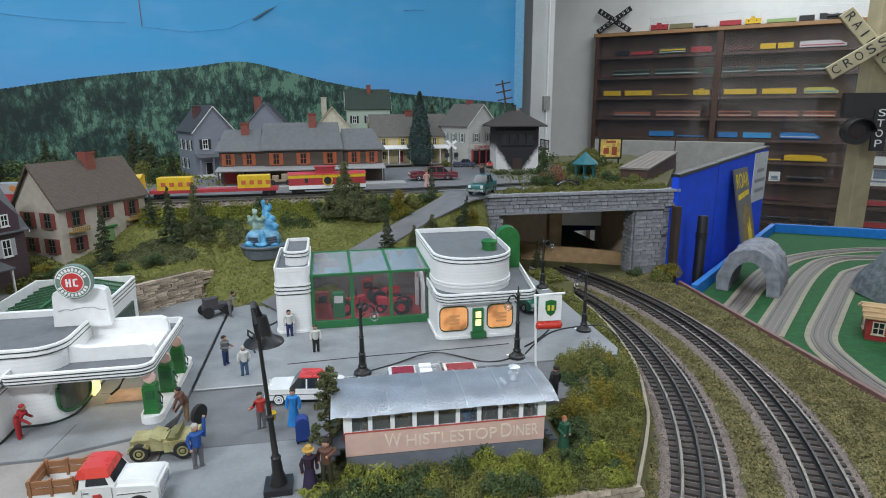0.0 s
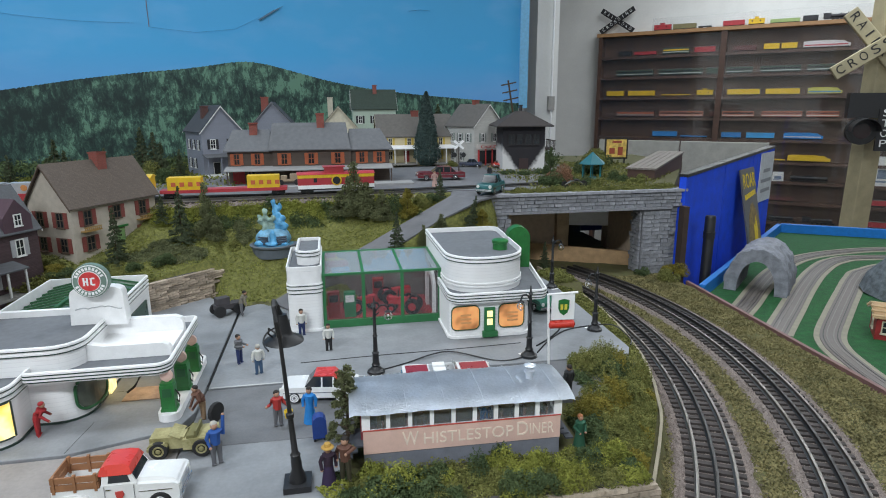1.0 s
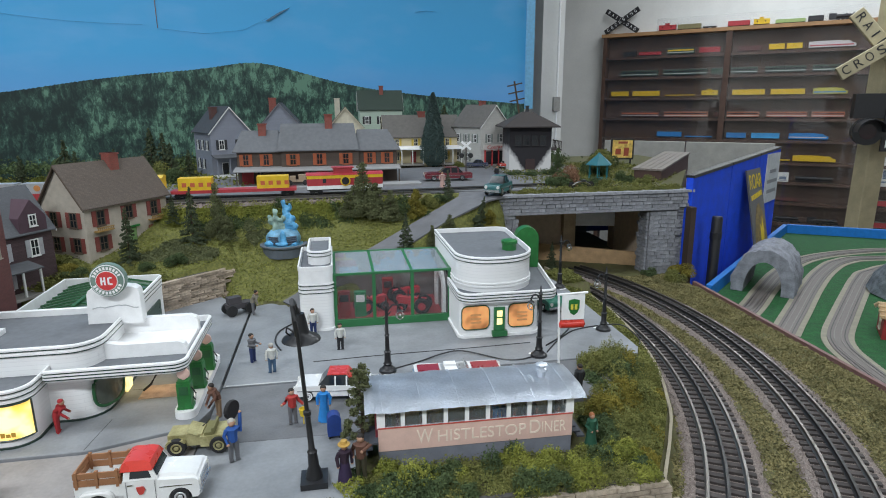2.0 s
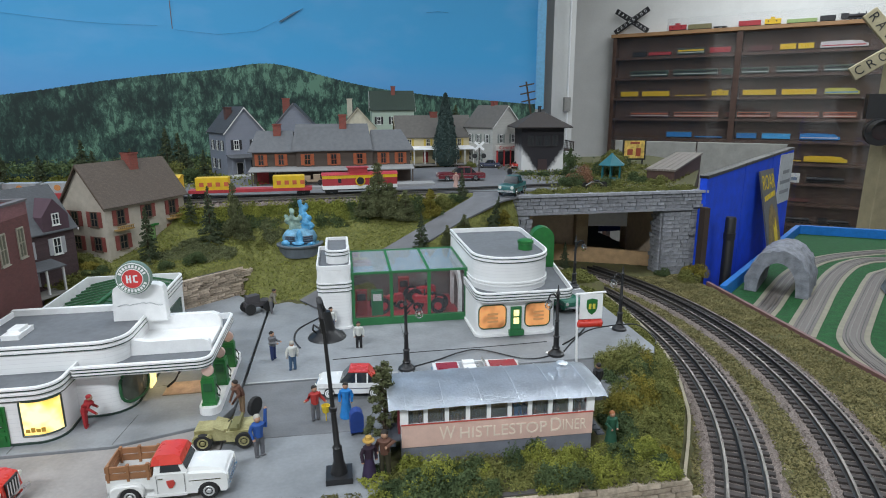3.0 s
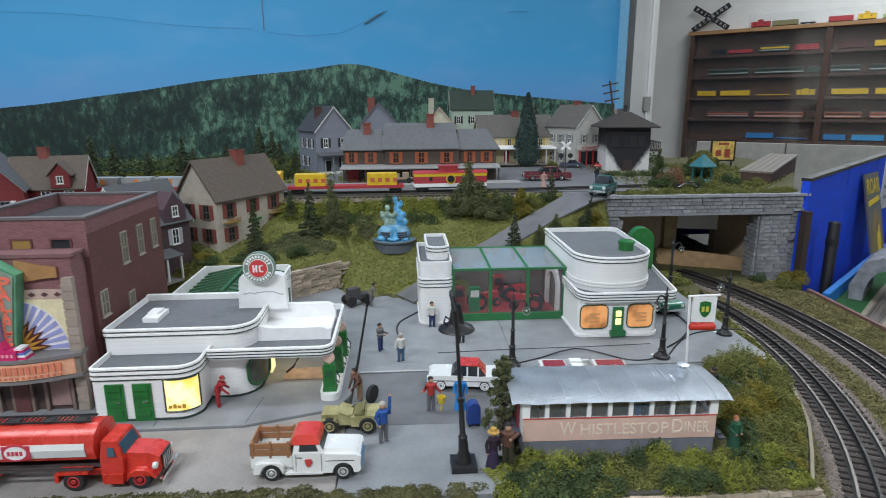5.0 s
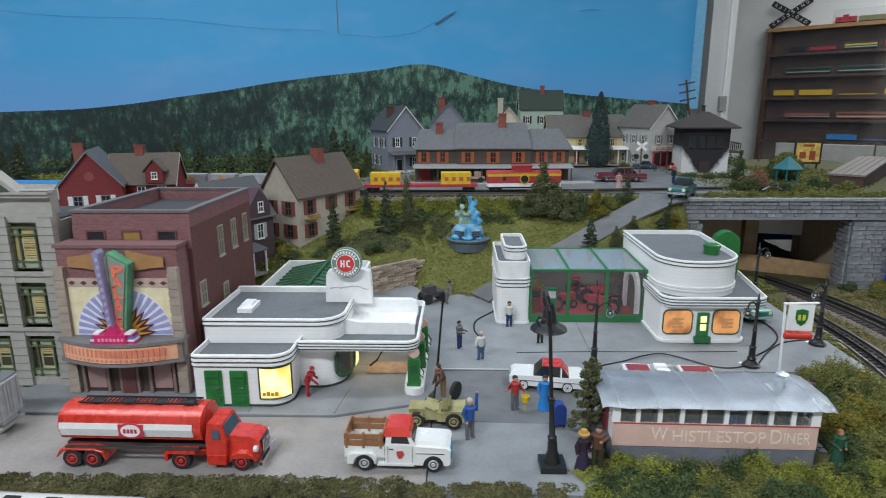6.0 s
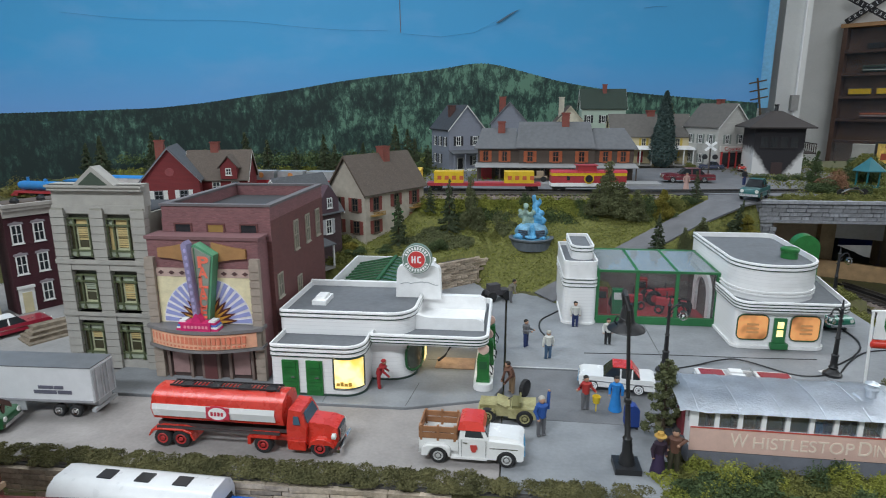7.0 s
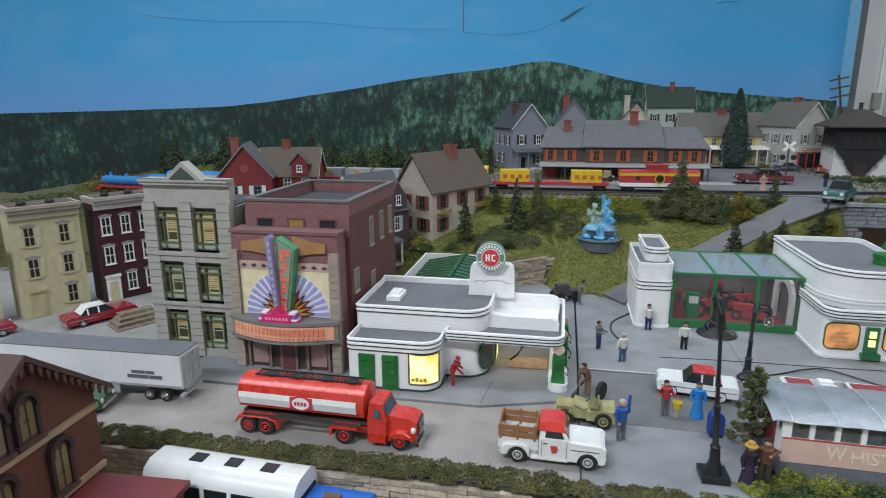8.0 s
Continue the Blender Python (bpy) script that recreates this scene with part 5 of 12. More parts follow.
# brown wings beside the blade sign
for s in (-1, 1):
    bm = B()
    side(bm, [(s * 1.2, 13.2), (s * 3.6, 13.6), (s * 5.0, 13.7), (s * 5.0, 14.7), (s * 3.4, 14.9), (s * 1.2, 15.4)], 0.1, 0.4)
    bmesh.ops.recalc_face_normals(bm, faces=bm.faces)
    part("wing", bm, tone("brown_wing", (0.38, 0.20, 0.08), 0.6), pf, "brown ornamental wing")
SIGN_Y = -1.1
bm = B()
side(bm, [(-0.2, 6.2), (0.8, 6.2), (2.0, 14.3), (0.0, 15.5), (-1.35, 14.5)], SIGN_Y, 0.2)
part("blade_sign", bm, tone("sign_green", (0.10, 0.30, 0.17), 0.5), pf, "tapered green-edged blade sign", bevel=0.05)
for nm, q, m in (("letter_panel", [(0.05, 7.3), (0.66, 7.3), (1.76, 14.2), (0.05, 15.15)], tone("letter_panel_green", (0.26, 0.30, 0.25), 0.5)), ("side_panel", [(-0.12, 7.3), (-0.02, 7.3), (-0.12, 15.2), (-1.3, 14.4)], tone("side_panel_beige", (0.50, 0.44, 0.38), 0.5))):
    bm = B()
    side(bm, q, SIGN_Y - 0.12, SIGN_Y)
    part(nm, bm, m, pf)
for i, ch in enumerate("PALACE"):
    words("sign_letter", ch, 1.18, tone("coral_letter", (0.90, 0.20, 0.13), 0.4), pf, (0.42 + 0.085 * (5 - i), SIGN_Y - 0.15, 13.55 - i * 1.1), 0, 90, width=1.2 - 0.1 * i, bold=0.06)
bm = B()
side(bm, [(-0.30, 7.1), (0.20, 7.1), (-0.35, 15.6), (-0.62, 15.95), (-0.98, 15.6)], -2.0, -0.9)
part("purple_fin", bm, tone("lilac_fin", (0.27, 0.24, 0.40), 0.45), pf, "lilac blade with a raised scroll border", bevel=0.05)
for i in range(11):
    z = 7.5 + i * 0.75
    x = -0.05 - 0.064 * (z - 7.1)
    bm = B()
    side(bm, [(x + 0.15 * math.cos(t * math.pi / 4), z + 0.24 * math.sin(t * math.pi / 4)) for t in range(8)], -2.06, -1.98)
    part("scroll_boss", bm, tone("pale_lilac", (0.44, 0.40, 0.64), 0.4), pf)
HOT_PINK = tone("hot_pink", (0.62, 0.03, 0.16), 0.4)
SCROLL_BLUE = tone("scroll_blue", (0.12, 0.22, 0.62), 0.4)
bm = B()
box(bm, -1.75, 1.55, -2.3, -0.9, 6.4, 7.3)
part("ticket_sign", bm, HOT_PINK, pf, "hot pink sign with a hidden script", bevel=0.15)
bm = B()
for i in range(7):
    box(bm, -1.35 + i * 0.4, -1.1 + i * 0.4, -2.34, -2.3, 6.7, 7.0)
part("script_bars", bm, tone("pale_pink_script", (0.9, 0.35, 0.45), 0.4), pf, "unreadable pale script")
for s_ in (-1, 1):
    for i, m in enumerate((HOT_PINK, WHITE, SCROLL_BLUE, HOT_PINK, WHITE)):
        bm = B()
        x0, x1 = sorted((s_ * 1.3, s_ * (2.35 - 0.09 * i)))
        box(bm, x0, x1, -2.15 + 0.03 * i, -0.95, 6.4 + 0.22 * i, 6.6 + 0.22 * i)
        part("scroll_band", bm, m, pf, "striped scroll beside the pink sign", bevel=0.06)
bm = B()
side(bm, [(-0.75, 7.25), (0.6, 7.25), (0.4, 7.7), (0.0, 8.3), (-0.45, 7.7)], -2.2, -1.1)
part("ornament", bm, HOT_PINK, pf)
# marquee: a shallow bow in plan
bow = [(-6.4, 0.4)] + [(-6.4 + 12.8 * i / 12, -2.6 * math.sin(math.pi * (0.12 + 0.76 * i / 12)) + 0.3) for i in range(13)] + [(6.4, 0.4)]
bm = B()
upright(bm, bow, 4.2, 6.1)
part("marquee", bm, tone("grey_marquee", (0.24, 0.20, 0.16), 0.6), pf, "bowed marquee with faded orange letter boards")
bm = B()
upright(bm, grown(bow, 0.22), 6.05, 6.4)
upright(bm, grown(bow, 0.16), 3.95, 4.25)
part("marquee_rim", bm, tone("grey_rim", (0.20, 0.19, 0.19), 0.5), pf)
bm = B()
band = [(-6.0 + 12.0 * i / 12, -2.6 * math.sin(math.pi * (0.12 + 0.76 * (i + 0.2) / 12.4)) + 0.3) for i in range(13)]
for p, q in zip(band, band[1:]):
    solid(bm, [(p[0], p[1] - 0.14, 4.35), (q[0], q[1] - 0.14, 4.35), (q[0], q[1] + 0.1, 4.35), (p[0], p[1] + 0.1, 4.35)],
          [(p[0], p[1] - 0.14, 5.95), (q[0], q[1] - 0.14, 5.95), (q[0], q[1] + 0.1, 5.95), (p[0], p[1] + 0.1, 5.95)])
part("letter_board", bm, tone("faded_orange_board", (0.80, 0.42, 0.27), 0.5), pf, "faded orange letter board")
bm = B()
for i in range(1, 12):
    p, q = band[i - 1], band[i]
    for k in range(2):
        x, y = p[0] + (q[0] - p[0]) * (0.15 + 0.5 * k), p[1] + (q[1] - p[1]) * (0.15 + 0.5 * k)
        box(bm, x, x + 0.36, y - 0.2, y - 0.1, 4.95, 5.72)
        box(bm, x + 0.02, x + 0.3, y - 0.2, y - 0.1, 4.5, 4.7)
part("letter_bar", bm, tone("red_letter_bar", (0.72, 0.22, 0.13), 0.5), pf, "unreadable red lettering")
# ticket hall under the marquee
bm = B()
box(bm, -4.6, 4.6, 0.3, 0.45, 0, 4.5)
part("lobby_back", bm, tone("dark_lobby", (0.07, 0.045, 0.04), 0.6), pf, "dark glazed lobby")
for x in (-4.9, -2.3, -0.9, 0.9, 2.3, 4.9):
    bm = B()
    box(bm, x - 0.16, x + 0.16, -0.1, 0.35, 0, 4.5)
    part("lobby_post", bm, tone("stone_post", (0.20, 0.145, 0.125), 0.6), pf)
for x in (-3.6, 3.6):
    bm = B()
    box(bm, x - 0.95, x + 0.95, 0.1, 0.3, 0.5, 3.9)
    part("poster_case", bm, tone("poster_pink", (0.32, 0.20, 0.19), 0.5), pf, "faded poster case")
bm = B()
box(bm, -0.75, 0.75, -0.2, 0.3, 0.0, 3.4)
part("ticket_booth", bm, tone("booth_maroon", (0.12, 0.04, 0.04), 0.5), pf, "maroon ticket booth", bevel=0.08)

# pale stone three-storey building
W_STONE = tone("pale_stone", (0.37, 0.355, 0.325), 0.8, var=0.1, stain=0.25)
wb = thing("stone_building", "pale stone three-storey corner building with green window frames", "building", (-58.5, 64, 0.3))
wb.scale = (1.06, 1.0, 1.0)
bm = B()
box(bm, -4.9, 4.9, -7.2, -6.4, -0.6, 19.6)
box(bm, -4.9, 4.9, -6.4, 2.0, -0.6, 17.6)
part("wall", bm, tone("stone_recess", (0.30, 0.29, 0.25), 0.8), wb)
for x in (-4.35, -0.1, 4.3):
    bm = B()
    box(bm, x - 0.64, x + 0.64, -7.95, -7.1, 0.0, 18.2)
    pier = part("pier", bm, tone("stone_recess", (0.30, 0.29, 0.25), 0.8), wb, "coursed stone pier")
    bm = B()
    box(bm, -0.74, 0.74, -0.5, 0.38, 0, 0.79)
    block = finish(bm, "stone_block", W_STONE, bevel=0.06)
    for i in range(21):
        put("stone_block", block, pier, (x, -7.55, 0.02 + i * 0.86))
for z, hh, dp in ((0.0, 0.9, 0.5), (5.6, 1.0, 0.75), (11.4, 1.2, 0.75), (17.6, 0.9, 0.5), (20.1, 0.6, 0.85)):
    bm = B()
    box(bm, -5.05, 5.05, -7.2 - dp, -7.1, z, z + hh)
    if dp > 0.7:
        box(bm, -5.15, 5.15, -7.4 - dp, -7.1, z + hh * 0.6, z + hh)
    part("cornice", bm, W_STONE, wb, bevel=0.05)
FG = tone("olive_green_frame", (0.10, 0.12, 0.06), 0.6)
PALE_FRAME = tone("pale_olive_frame", (0.42, 0.43, 0.28), 0.6)
BLIND = tone("ochre_blind", (0.52, 0.40, 0.18), 0.7)
MINT = tone("pale_mint_panel", (0.34, 0.38, 0.29), 0.6, stain=0.2)
DARK_PANE = tone("curtained_pane", (0.06, 0.055, 0.03), 0.25)
for z, hh in ((1.0, 4.4), (6.8, 4.3), (12.8, 4.6)):
    for x in (-2.22, 2.1):
        blinds = {(12.8, 2.1): (9, BLIND), (12.8, -2.22): (6, BLIND), (6.8, 2.1): (7, BLIND), (6.8, -2.22): (3, MINT)}.get((z, x), (3, BLIND))
        # flat plate whose dark colour stands for the shade of a recess
        bm = B()
        box(bm, x - 1.5, x + 1.5, -7.24, -7.15, z, z + hh)
        part("window_recess", bm, tone("recess_shade", (0.035, 0.035, 0.02), 0.4), wb)
        window(wb, (x + 0.08, -7.30, z + 0.85), 0, 1.36, hh - 1.95, PALE_FRAME, bars=(0, 1), pane=DARK_PANE)
        for i in range(blinds[0]):
            zz = z + hh - 1.5 - i * 0.25
            bm = B()
            box(bm, x - 0.46, x + 0.62, -7.40, -7.33, zz, zz + 0.19)
            part("slat", bm, blinds[1], wb)
        for o, wd in ((-1.1, 0.27), (1.2, 0.16)):
            bm = B()
            box(bm, x + o - wd, x + o + wd, -7.30, -7.2, z + 0.8, z + hh - 1.15)
            part("side_light", bm, BLIND if blinds[0] == 9 else DARK_PANE, wb)
            bm = B()
            box(bm, x + o - wd, x + o + wd, -7.36, -7.2, z + hh - 1.0, z + hh - 0.45)
            part("top_light", bm, MINT, wb)
        bm = B()
        box(bm, x - 0.55, x + 0.7, -7.36, -7.2, z + hh - 1.0, z + hh - 0.45)
        part("top_light", bm, BLIND if z > 9 else MINT, wb)
        bm = B()
        box(bm, x - 1.45, x + 1.45, -7.5, -7.2, z + 0.05, z + 0.66)
        part("apron_panel", bm, MINT, wb, "pale mint panel below the window")
        for o, r in ((-1.44, 0.09), (-0.72, 0.1), (0.88, 0.1), (1.44, 0.09)):
            bm = B()
            lathe(bm, [(r * 1.7, 0), (r * 1.7, 0.25), (r, 0.35), (r, hh - 1.35), (r * 1.8, hh - 1.2), (r * 1.8, hh - 1.0), (r, hh - 0.9), (r, hh - 0.4)], (x + o, -7.58, z), 8)
            part("colonnette", bm, FG, wb, "slim green colonnette")
        for z0, z1 in ((0.62, 0.8), (hh - 1.16, hh - 1.0), (hh - 0.45, hh - 0.3)):
            bm = B()
            box(bm, x - 1.55, x + 1.55, -7.62, -7.22, z + z0, z + z1)
            part("window_rail", bm, FG, wb, bevel=0.03)
bm = B()
box(bm, -4.97, 4.97, -7.55, -6.33, 18.4, 20.8)
part("parapet", bm, W_STONE, wb)
bm = B()
box(bm, -4.5, 4.5, -6.4, 1.7, 17.6, 17.75)
part("flat_roof", bm, tone("tar_roof", (0.05, 0.05, 0.055), 0.8), wb)
bm = B()
side(bm, [(-2.2, 20.6), (2.4, 20.6), (0.1, 22.7)], -8.1, -6.6)
part("pediment", bm, W_STONE, wb, "small stone pediment", bevel=0.05)
bm = B()
side(bm, [(-1.45, 20.75), (1.65, 20.75), (0.1, 22.1)], -8.2, -8.1)
part("tympanum", bm, tone("dark_green_panel", (0.05, 0.07, 0.05), 0.7), wb)

# maroon and cream row houses along the side street
def row_house(label, at, turn, wall, trim, cornice, floors, cols, door, w=11.5, h=15.6, hood=None, shutters=None):
    r = thing("row_house", label, "row house", at, turn, group="row houses")
    bm = B()
    box(bm, -w / 2, w / 2, 0, 4.0, -0.6, h)
    part("wall", bm, wall, r)
    bm = B()
    box(bm, -w / 2 - 0.15, w / 2 + 0.15, -0.7, 4.05, h, h + 0.5)
    box(bm, -w / 2 - 0.05, w / 2 + 0.05, -0.35, 0.05, h - 0.9, h)
    box(bm, -w / 2 - 0.3, w / 2 + 0.3, -0.95, 4.1, h + 0.5, h + 0.95)
    part("cornice", bm, cornice, r, bevel=0.05)
    bm = B()
    box(bm, -w / 2 + 0.3, w / 2 - 0.3, -0.2, 3.8, h + 0.95, h + 1.05)
    part("flat_roof", bm, tone("brown_flat_roof", (0.10, 0.075, 0.06), 0.8), r)
    for k, x in enumerate((-w * 0.28, w * 0.12)):
        bm = B()
        lathe(bm, [(0.55, 0), (0.62, 0.4), (0.3, 0.8)], (x, 0.2, h + 0.95), 8)
        part("roof_vent", bm, BLACK, r)
    for fl in range(floors):
        for c in range(cols):
            x = -w / 2 + w * (c + 0.5) / cols
            z = 1.2 + fl * (h - 1.5) / floors
            if fl == 0 and c == 0:
                bm = B()
                box(bm, x - 1.0, x + 1.0, -0.15, 0.05, 0, 3.6, 1)
                box(bm, x - 0.6, x + 0.6, -0.25, -0.05, 0, 3.0)
                box(bm, x - 1.1, x + 1.1, -0.35, 0.05, 3.6, 4.0, 1)
                part("door", bm, [door, trim], r)
            else:
                window(r, (x, 0, z), 0, 1.4, 2.75, trim, hood=hood, shutters=shutters)
    return r


MAROON = coursed("deep_maroon_brick", (0.05, 0.007, 0.014), (0.035, 0.007, 0.011), 0.42, 0.16)
row_house("deep maroon brick row house with white windows", (-82.4, 75.5, 0.1), 60, MAROON, WHITE_TRIM, tone("grey_cornice", (0.36, 0.33, 0.30), 0.7), 3, 3, tone("cream_door", (0.55, 0.48, 0.30), 0.6), w=8.3, h=14.9, hood=tone("grey_hood", (0.25, 0.22, 0.24), 0.7))
row_house("pale cream row house with grey window hoods", (-87.7, 66.5, 0.1), 59, tone("cream_stucco", (0.45, 0.40, 0.25), 0.8, stain=0.2), tone("tan_frame", (0.40, 0.34, 0.20), 0.6), tone("tan_cornice", (0.33, 0.28, 0.22), 0.7), 3, 2, tone("tan_frame", (0.40, 0.34, 0.20)), w=8.5, h=14.8, hood=tone("grey_hood", (0.25, 0.22, 0.24)), shutters=tone("tan_shutter", (0.50, 0.45, 0.29), 0.7))
row_house("pale green-grey row house with grey trim", (-93.6, 57.2, 0.1), 58, tone("pale_olive", (0.42, 0.40, 0.27), 0.8), tone("tan_frame", (0.4, 0.34, 0.2)), tone("tan_cornice", (0.33, 0.28, 0.22)), 2, 2, tone("tan_frame", (0.4, 0.34, 0.2)), w=9, h=10.5)
# ---- streamlined filling stations ----
def banded(th, outline, z0, z1, roof_z, lines=3, wall=None, name="wall", step=0.46, roof=True, drop=0.26):
    """A white storey with a parapet, a flat roof set inside it and dark lines round its top."""
    bm = B()
    upright(bm, outline, z0, roof_z)
    bmesh.ops.recalc_face_normals(bm, faces=bm.faces)
    part(name, bm, wall or SIDING_WHITE, th, smooth=True)
    bm = B()
    ring(bm, grown(outline, 0.05), grown(outline, -0.15), roof_z - 0.02, z1)
    bmesh.ops.recalc_face_normals(bm, faces=bm.faces)
    part("parapet", bm, WHITE, th, smooth=True, bevel=0.03)
    if roof:
        bm = B()
        upright(bm, grown(outline, -0.24), roof_z - 0.1, roof_z + 0.06)
        bmesh.ops.recalc_face_normals(bm, faces=bm.faces)
        part("flat_roof", bm, ROOF_GREY, th)
    for i in range(lines):
        z = z1 - drop - i * step
        bm = B()
        ring(bm, grown(outline, 0.115), grown(outline, 0.02), z - 0.11, z)
        bmesh.ops.recalc_face_normals(bm, faces=bm.faces)
        part("dark_line", bm, TRIM_BLACK, th, smooth=True)
        bm = B()
        ring(bm, grown(outline, 0.12), grown(outline, 0.02), z + 0.004, z + 0.17)
        bmesh.ops.recalc_face_normals(bm, faces=bm.faces)
        part("white_band", bm, WHITE, th, smooth=True)


def plate_window(th, x0, x1, z0, z1, y, glow, frame_mat, r=0.35, turn=0.0, label="lit shop window"):
    """A rounded plate window: dark frame and a lit or dark pane."""
    o = rounded(x0, x1, z0, z1, (r, r, r, r), 4)
    bm = B()
    n = len(o)
    inner = grown(o, -0.12)
    a, b2, c, d = ([bm.verts.new((p[0], yy, p[1])) for p in q] for q, yy in ((o, y - 0.12), (o, y + 0.02), (inner, y + 0.02), (inner, y - 0.12)))
    for v, w in ((a, b2), (b2, c), (c, d), (d, a)):
        for i in range(n):
            bm.faces.new((v[i], v[(i + 1) % n], w[(i + 1) % n], w[i]))
    bmesh.ops.recalc_face_normals(bm, faces=bm.faces)
    f = part("window_frame", bm, frame_mat, th)
    bm = B()
    side(bm, grown(o, -0.1), y - 0.04, y + 0.01)
    bmesh.ops.recalc_face_normals(bm, faces=bm.faces)
    part("pane", bm, glow, f, label)
    return f


GLOW = bpy.data.materials.new("lit_translucent_window")
GLOW.use_nodes = True
gn, gl = GLOW.node_tree.nodes, GLOW.node_tree.links
gp = gn["Principled BSDF"]
gco, gnz, grp = gn.new("ShaderNodeTexCoord"), gn.new("ShaderNodeTexNoise"), gn.new("ShaderNodeValToRGB")
gnz.inputs["Scale"].default_value, gnz.inputs["Detail"].default_value = 55.0, 2.0
gl.new(gco.outputs["Object"], gnz.inputs["Vector"])
grp.color_ramp.elements[0].color, grp.color_ramp.elements[1].color = (0.85, 0.55, 0.10, 1), (1.0, 0.86, 0.42, 1)
grp.color_ramp.elements[0].position, grp.color_ramp.elements[1].position = 0.35, 0.6
gl.new(gnz.outputs["Fac"], grp.inputs["Fac"])
gl.new(grp.outputs["Color"], gp.inputs["Emission Color"])
gl.new(grp.outputs["Color"], gp.inputs["Base Color"])
gp.inputs["Emission Strength"].default_value = 1.05
GLOW_ORANGE = GLOW.copy()
GLOW_ORANGE.name = "lit_orange_window"
GLOW_ORANGE.node_tree.nodes["Color Ramp"].color_ramp.elements[0].color = (0.24, 0.085, 0.03, 1)
GLOW_ORANGE.node_tree.nodes["Color Ramp"].color_ramp.elements[1].color = (0.80, 0.36, 0.13, 1)
GLOW_ORANGE.node_tree.nodes["Principled BSDF"].inputs["Emission Strength"].default_value = 0.46
GLOW_ORANGE.node_tree.nodes["Noise Texture"].inputs["Scale"].default_value = 38.0
PUMP_GREEN = tone("green_pump", (0.012, 0.20, 0.07), 0.35)

hc = thing("filling_station", "white streamlined filling station with green doors and a round sign", "filling station", (0, 0, 0.3))
low = rounded(-38.7, -29.2, 52.0, 57.0, (0.5, 1.9, 0, 0), 8)
banded(hc, low, -0.4, 5.4, 4.85)
main = rounded(-39.1, -24.7, 56.2, 67.5, (0.4, 2.6, 0, 0))
banded(hc, main, -0.4, 7.6, 7.0, lines=2)
bm = B()
upright(bm, rounded(-39.2, -24.6, 66.9, 67.5, (0, 0, 0, 0)), 7.0, 7.7)
part("back_parapet", bm, WHITE, hc, bevel=0.08)
can = rounded(-28.9, -16.8, 54.9, 68.0, (0.3, 1.2, 0.4, 0))
bm = B()
upright(bm, grown(can, -0.25), 4.5, 5.0)
part("canopy_soffit", bm, WHITE, hc)
banded(hc, can, 4.6, 5.75, 5.05, lines=3, step=0.31)
for (y0, y1, z1, r) in ((58.3, 59.1, 6.45, 0), (64.0, 64.8, 7.15, 0.8)):
    bm = B()
    side(bm, [(-25.3, 5.0), (-17.3, 5.0), (-17.3, z1 - 0.7), (-17.5, z1 - 0.25), (-18.1, z1), (-23.2, z1), (-24.0, z1 + 0.15), (-25.3, z1 + 0.5)], y0, y1)
    part("canopy_step_wall", bm, WHITE, hc, bevel=0.1)
bm = B()
box(bm, -25.2, -17.4, 59.1, 64.0, 5.0, 5.6)
part("canopy_trough", bm, WHITE, hc, "white raised trough on the canopy", bevel=0.1)
bm = B()
box(bm, -36.6, -35.0, 59.4, 62.4, 7.0, 7.55)
box(bm, -36.35, -35.25, 60.2, 61.9, 7.5, 7.85)
part("roof_unit", bm, WHITE, hc, "small white roof unit", bevel=0.12)
# doors and windows on the front
for x in (-36.6, -34.1):
    bm = B()
    box(bm, x - 0.85, x + 0.85, 51.82, 52.05, 0.0, 3.75)
    for z in (0.5, 1.5, 2.4, 3.1):
        box(bm, x - 0.62, x + 0.62, 51.72, 51.85, z, z + 0.12 if z == 1.5 else z + 0.55)
    d = part("door", bm, GREEN, hc, "green panelled door", bevel=0.03)
    bm = B()
    box(bm, x + 0.1, x + 0.5, 51.66, 51.8, 1.95, 2.05)
    part("handle", bm, CHROME, d)
# the lit window bends round the rounded corner
def bend(u, lift):
    """A point on the low block's front: u along the straight, then round the corner; lift: off the wall."""
    if u < 1.0:
        return Vector((-32.1 + u, 52.0 - lift, 0))
    a = -math.pi / 2 + (u - 1.0) / 1.9
    return Vector((-31.1 + (1.9 + lift) * math.cos(a), 53.9 + (1.9 + lift) * math.sin(a), 0))


us = [0.0, 0.5, 1.0] + [1.0 + 0.25 * k for k in range(1, 10)]
bm = B()
rows = [[bm.verts.new(bend(u, k) + Vector((0, 0, z))) for k, z in ((0.03, 0.8), (0.09, 0.8), (0.09, 4.05), (0.03, 4.05))] for u in us]
for p, q in zip(rows, rows[1:]):
    for k in range(4):
        bm.faces.new((p[k], q[k], q[(k + 1) % 4], p[(k + 1) % 4]))
bm.faces.new(rows[0]), bm.faces.new(rows[-1][::-1])
bmesh.ops.recalc_face_normals(bm, faces=bm.faces)
wf = part("lit_window", bm, GLOW, hc, "warmly lit yellow window bent round the corner", smooth=True)
bm = B()
loop = [bend(u, 0.1) + Vector((0, 0, 0.8)) for u in us] + [bend(u, 0.1) + Vector((0, 0, 4.05)) for u in us[::-1]]
tube(bm, loop + loop[:1], 0.09, 5)
part("window_frame", bm, TRIM_BLACK, wf, "thin dark window frame")
for k in range(4):
    bm = B()
    box(bm, -31.85 + k * 0.42, -31.52 + k * 0.42, 51.84, 51.9, 1.15, 1.45 + 0.12 * (k % 2))
    part("display_stock", bm, tone("ochre_goods", (0.55, 0.33, 0.05), 0.6), wf)
bm = B()
